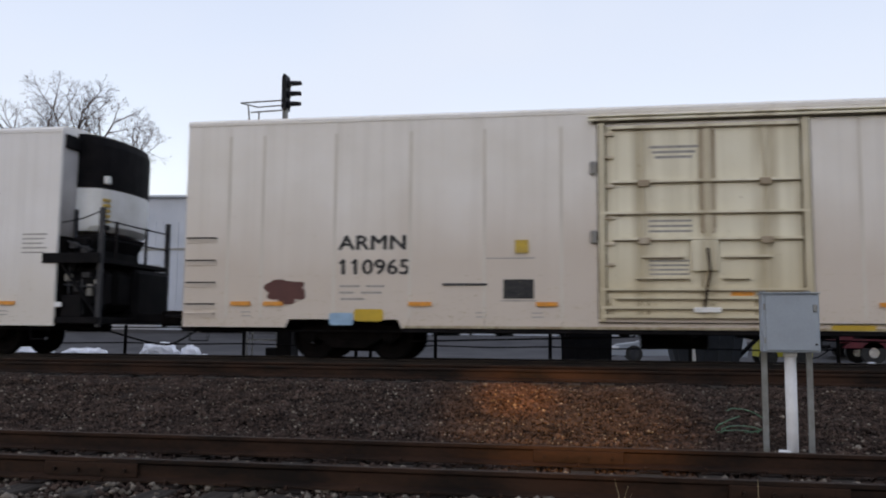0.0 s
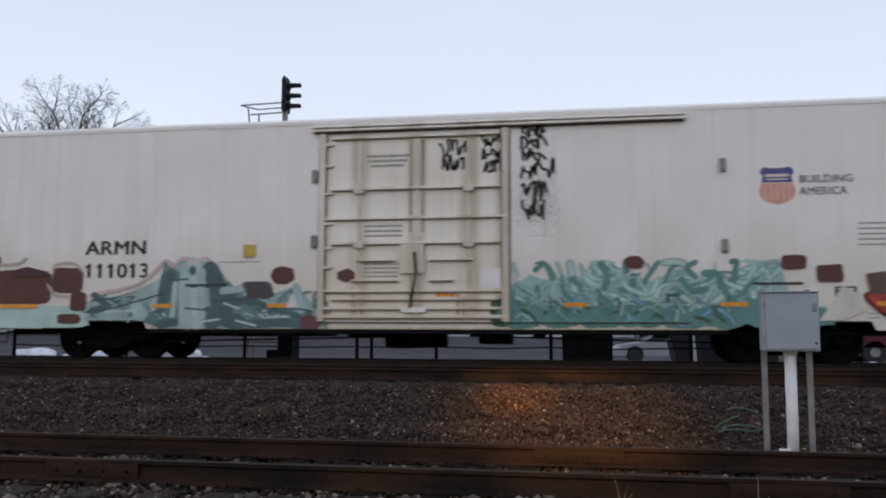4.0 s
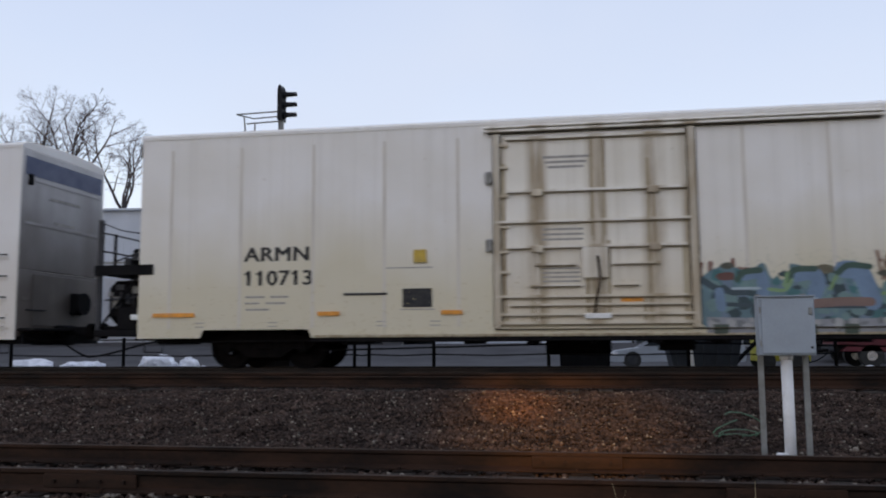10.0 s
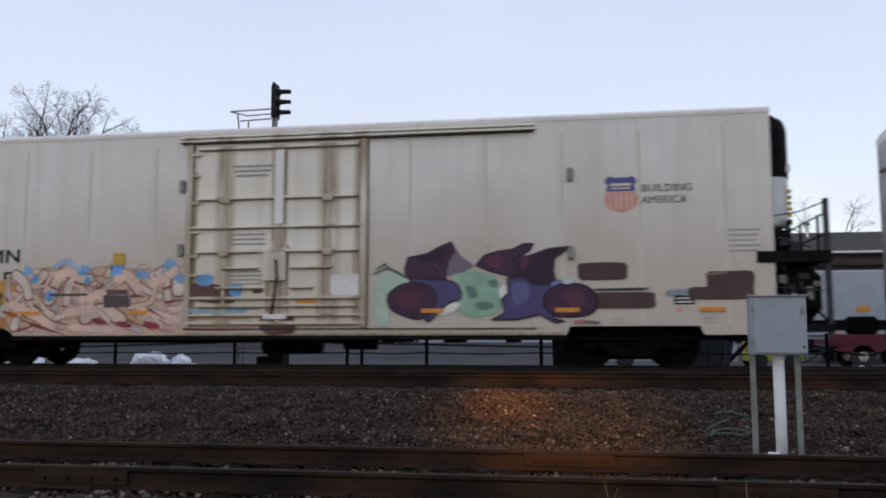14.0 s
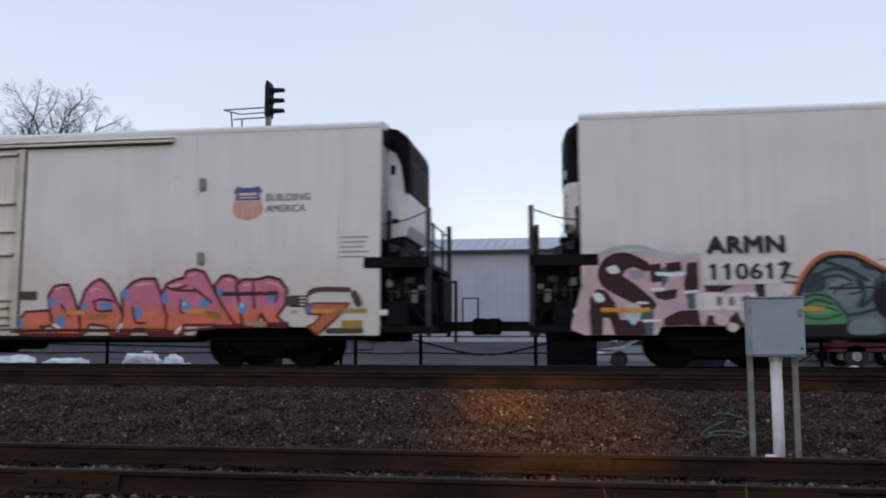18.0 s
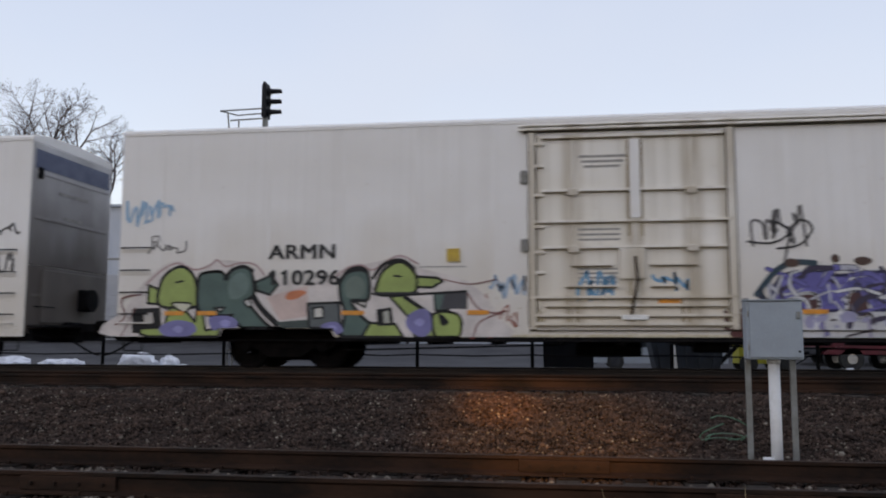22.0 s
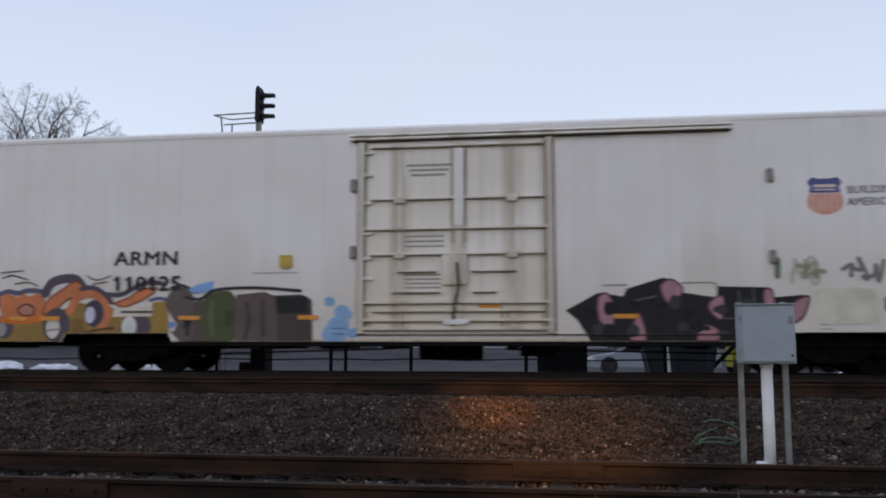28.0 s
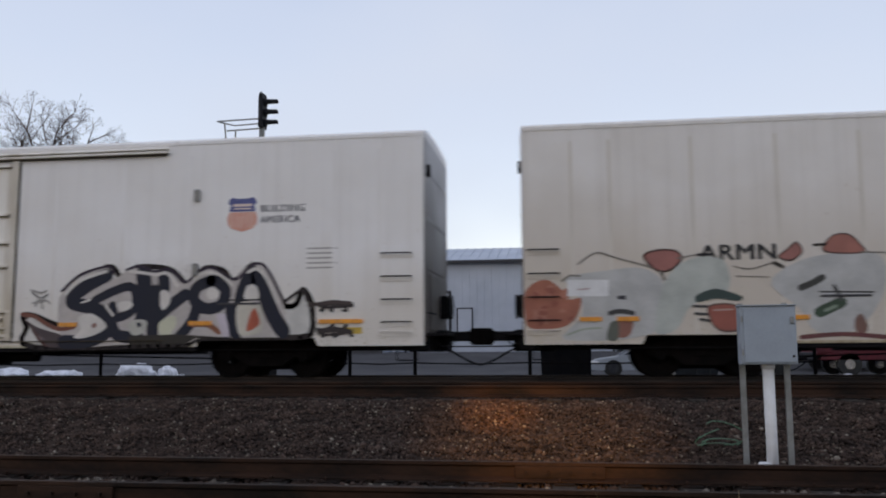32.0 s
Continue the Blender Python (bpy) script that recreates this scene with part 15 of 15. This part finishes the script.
def brown_hall():
    b = new("brown_building")
    b.location = (0, 60.0, 0)
    tagged(b, "long dark brown shingle-roofed building with roof vents", "building")
    part("wall", box(bmesh.new(), 4.8, 34, 0, 12, 0.5, 6.3), BROWNWALL, b)
    part("roof", along(bmesh.new(), ((-0.5, 6.2), (-0.5, 6.4), (6, 8.45), (12.5, 6.4), (12.5, 6.2)), 4.4, 34.4), SHINGLE, b, "dark brown shingle roof")
    part("roof_trim", box(bmesh.new(), 4.4, 34.4, -0.56, -0.5, 6.3, 6.42), PAPER, b)
    for x, h in ((8.5, 0.95), (10.0, 0.75), (16.5, 0.6)):
        v = part("roof_vent", tube(bmesh.new(), ((x, 4.5, 7.4), (x, 4.5, 8.25 + h)), 0.1, 8), PAPER, b, "pale roof vent")
        part("vent_cap", tube(bmesh.new(), ((x, 4.5, 8.2 + h), (x, 4.5, 8.38 + h)), 0.22, 10), GALV, v)
    part("air_handler", box(bmesh.new(), 11.1, 12.7, 2.4, 3.6, 7.2, 8.75, 0.04), GALV, b, "grey rooftop air handler")
    part("vent_pipe", box(bmesh.new(), 11.3, 11.6, -0.3, 0.0, 6.5, 7.9, 0.02), PAPER, b)
    part("roof_box", box(bmesh.new(), 10.0, 10.7, 0.8, 1.3, 6.8, 7.35, 0.02), PAPER, b)
    for x in (14, 17.5, 21, 25):
        window(b, x, 3.6, 1.3, 1.4, 0.0)


def low_shop():
    b = new("shop")
    b.location = (0, 41.0, 0)
    tagged(b, "low dark brown shop front under a flat roof", "building")
    part("wall", box(bmesh.new(), 9.4, 24, 0, 8, 0.2, 3.9), BROWNWALL, b)
    part("roof", box(bmesh.new(), 9.2, 24.2, -0.3, 8.2, 3.9, 4.1, 0.03), SHINGLE, b)
    for x in (12.5, 15.5, 18.5):
        window(b, x, 1.2, 1.6, 1.6, 0.0)
    for x in (11.2, 14.1):
        part("pilaster", box(bmesh.new(), x - 0.2, x + 0.2, -0.12, 0.0, 0.2, 3.9), BROWNWALL, b)
    part("crate", box(bmesh.new(), 9.5, 10.5, -1.5, -0.6, 0.2, 2.9, 0.02), WALLWHITE, b)


long_shed(), low_barn(), balcony_house(), annex(), brown_hall(), low_shop()


def tree(x, y, height, spread, seed, levels, label, bole=0.42, lean=0.0):
    """A bare winter tree: a bole that parts into rising leaders, with side shoots all along them."""
    rng = random.Random(seed)
    t = new("bare_tree")
    t.location = (x, y, ground_z(x, y) - 0.1)
    tagged(t, label, "tree", "bare trees behind the lot")
    trunk, limbs, twigs = bmesh.new(), bmesh.new(), bmesh.new()

    def shoot(d, tilt):
        a = rng.uniform(0, 6.28)
        s = d.orthogonal().normalized()
        u = d.cross(s)
        return (d * math.cos(tilt) + (s * math.cos(a) + u * math.sin(a)) * math.sin(tilt)).normalized()

    def grow(p, d, length, r, level):
        n = 6 if level < 2 else 4 if level < 4 else 2
        pts, q, dd = [p.copy()], p.copy(), d.copy()
        for i in range(n):
            dd = (dd + Vector((rng.uniform(-0.16, 0.16), rng.uniform(-0.16, 0.16), rng.uniform(-0.05, 0.16) if level < 3 else rng.uniform(-0.22, 0.16)))).normalized()
            q = q + dd * length / n
            pts.append(q.copy())
            if level < levels and i:
                for _ in range(2 if level > 1 else 1):
                    if rng.random() < 0.66:
                        grow(q, shoot(dd, rng.uniform(0.5, 1.0) * spread), length * rng.uniform(0.38, 0.62) * (1.1 - 0.5 * i / n), max(r * (1 - 0.6 * i / n) * 0.55, 0.005), level + 1)
        if level < levels:
            for _ in range(2):
                grow(q, shoot(dd, rng.uniform(0.25, 0.7) * spread), length * rng.uniform(0.3, 0.45), max(r * 0.38, 0.005), level + 1)
        tube(limbs if level < 3 else twigs, pts, r, 6 if level < 2 else 4 if level < 3 else 3, max(r * 0.38, 0.004))

    top = height * bole
    tube(trunk, [(lean * k * k * top, 0, top * k) for k in (0, 0.35, 0.7, 1.0)], height * 0.017, 9, height * 0.011)
    crown = Vector((lean * top, 0, top * 0.985))
    for i in range(4):
        a = 6.28 * (i + rng.uniform(0.2, 0.8)) / 4
        tilt = rng.uniform(0.22, 0.62) * spread
        grow(crown, Vector((math.sin(tilt) * math.cos(a), math.sin(tilt) * math.sin(a), math.cos(tilt))), height * (1 - bole) * rng.uniform(0.66, 0.76), height * 0.0075, 1)
    part("trunk", trunk, BARE, t)
    part("limbs", limbs, BARE, t).name = "limb"
    tagged(part("crown", twigs, BARE, t), kind="stuff")


tree(-30.9, 47, 15.6, 1.0, 5, 5, "tall bare tree with rising leaders and hazy twigs", 0.60)
tree(-28.0, 48, 13.5, 1.15, 12, 5, "bare tree fanning out beside the taller one", 0.62)
tree(-33.2, 48.5, 15.0, 1.0, 21, 5, "bare tree leaning over the lot", 0.56, -0.04)
tree(-36.5, 51, 15.5, 1.0, 22, 5, "tall bare tree behind the lot", 0.56)
tree(-22.0, 70, 15.2, 1.0, 31, 4, "far bare tree behind the metal shed")
tree(-17.5, 74, 11.2, 1.0, 32, 4, "far bare tree behind the metal shed")
tree(3.0, 76, 11.0, 1.0, 33, 5, "small far bare tree above the house roofs")
tree(1.2, 78, 11.4, 1.1, 35, 5, "small far bare tree above the house roofs")
tree(21.5, 78, 12.0, 1.1, 34, 4, "far bare tree behind the brown building")

def rolled(t):
    """Metres that the train has rolled at t seconds."""
    i = min(int(t), 31)
    u = t - i
    a, b = ROLLED[i], ROLLED[i + 1]
    p = ROLLED[i - 1] if i else 2 * a - b
    q = ROLLED[i + 2] if i < 31 else 2 * b - a
    return 0.5 * (2 * a + (b - p) * u + (2 * p - 5 * a + 4 * b - q) * u * u + (3 * a - p - 3 * b + q) * u ** 3)


def motions():
    for car, left in CARS:
        walk(car, [(t, pose(left - rolled(t), SIDE, 0)) for t in range(33)])
    ticks = [i / 15 for i in range(481)]
    turns = [math.degrees(rolled(t) / 0.457) for t in ticks]
    for axle, x in AXLES:
        walk(axle, [(t, pose(x, WIDE / 2, 0.457, 0, -a, 0)) for t, a in zip(ticks, turns)])


motions()
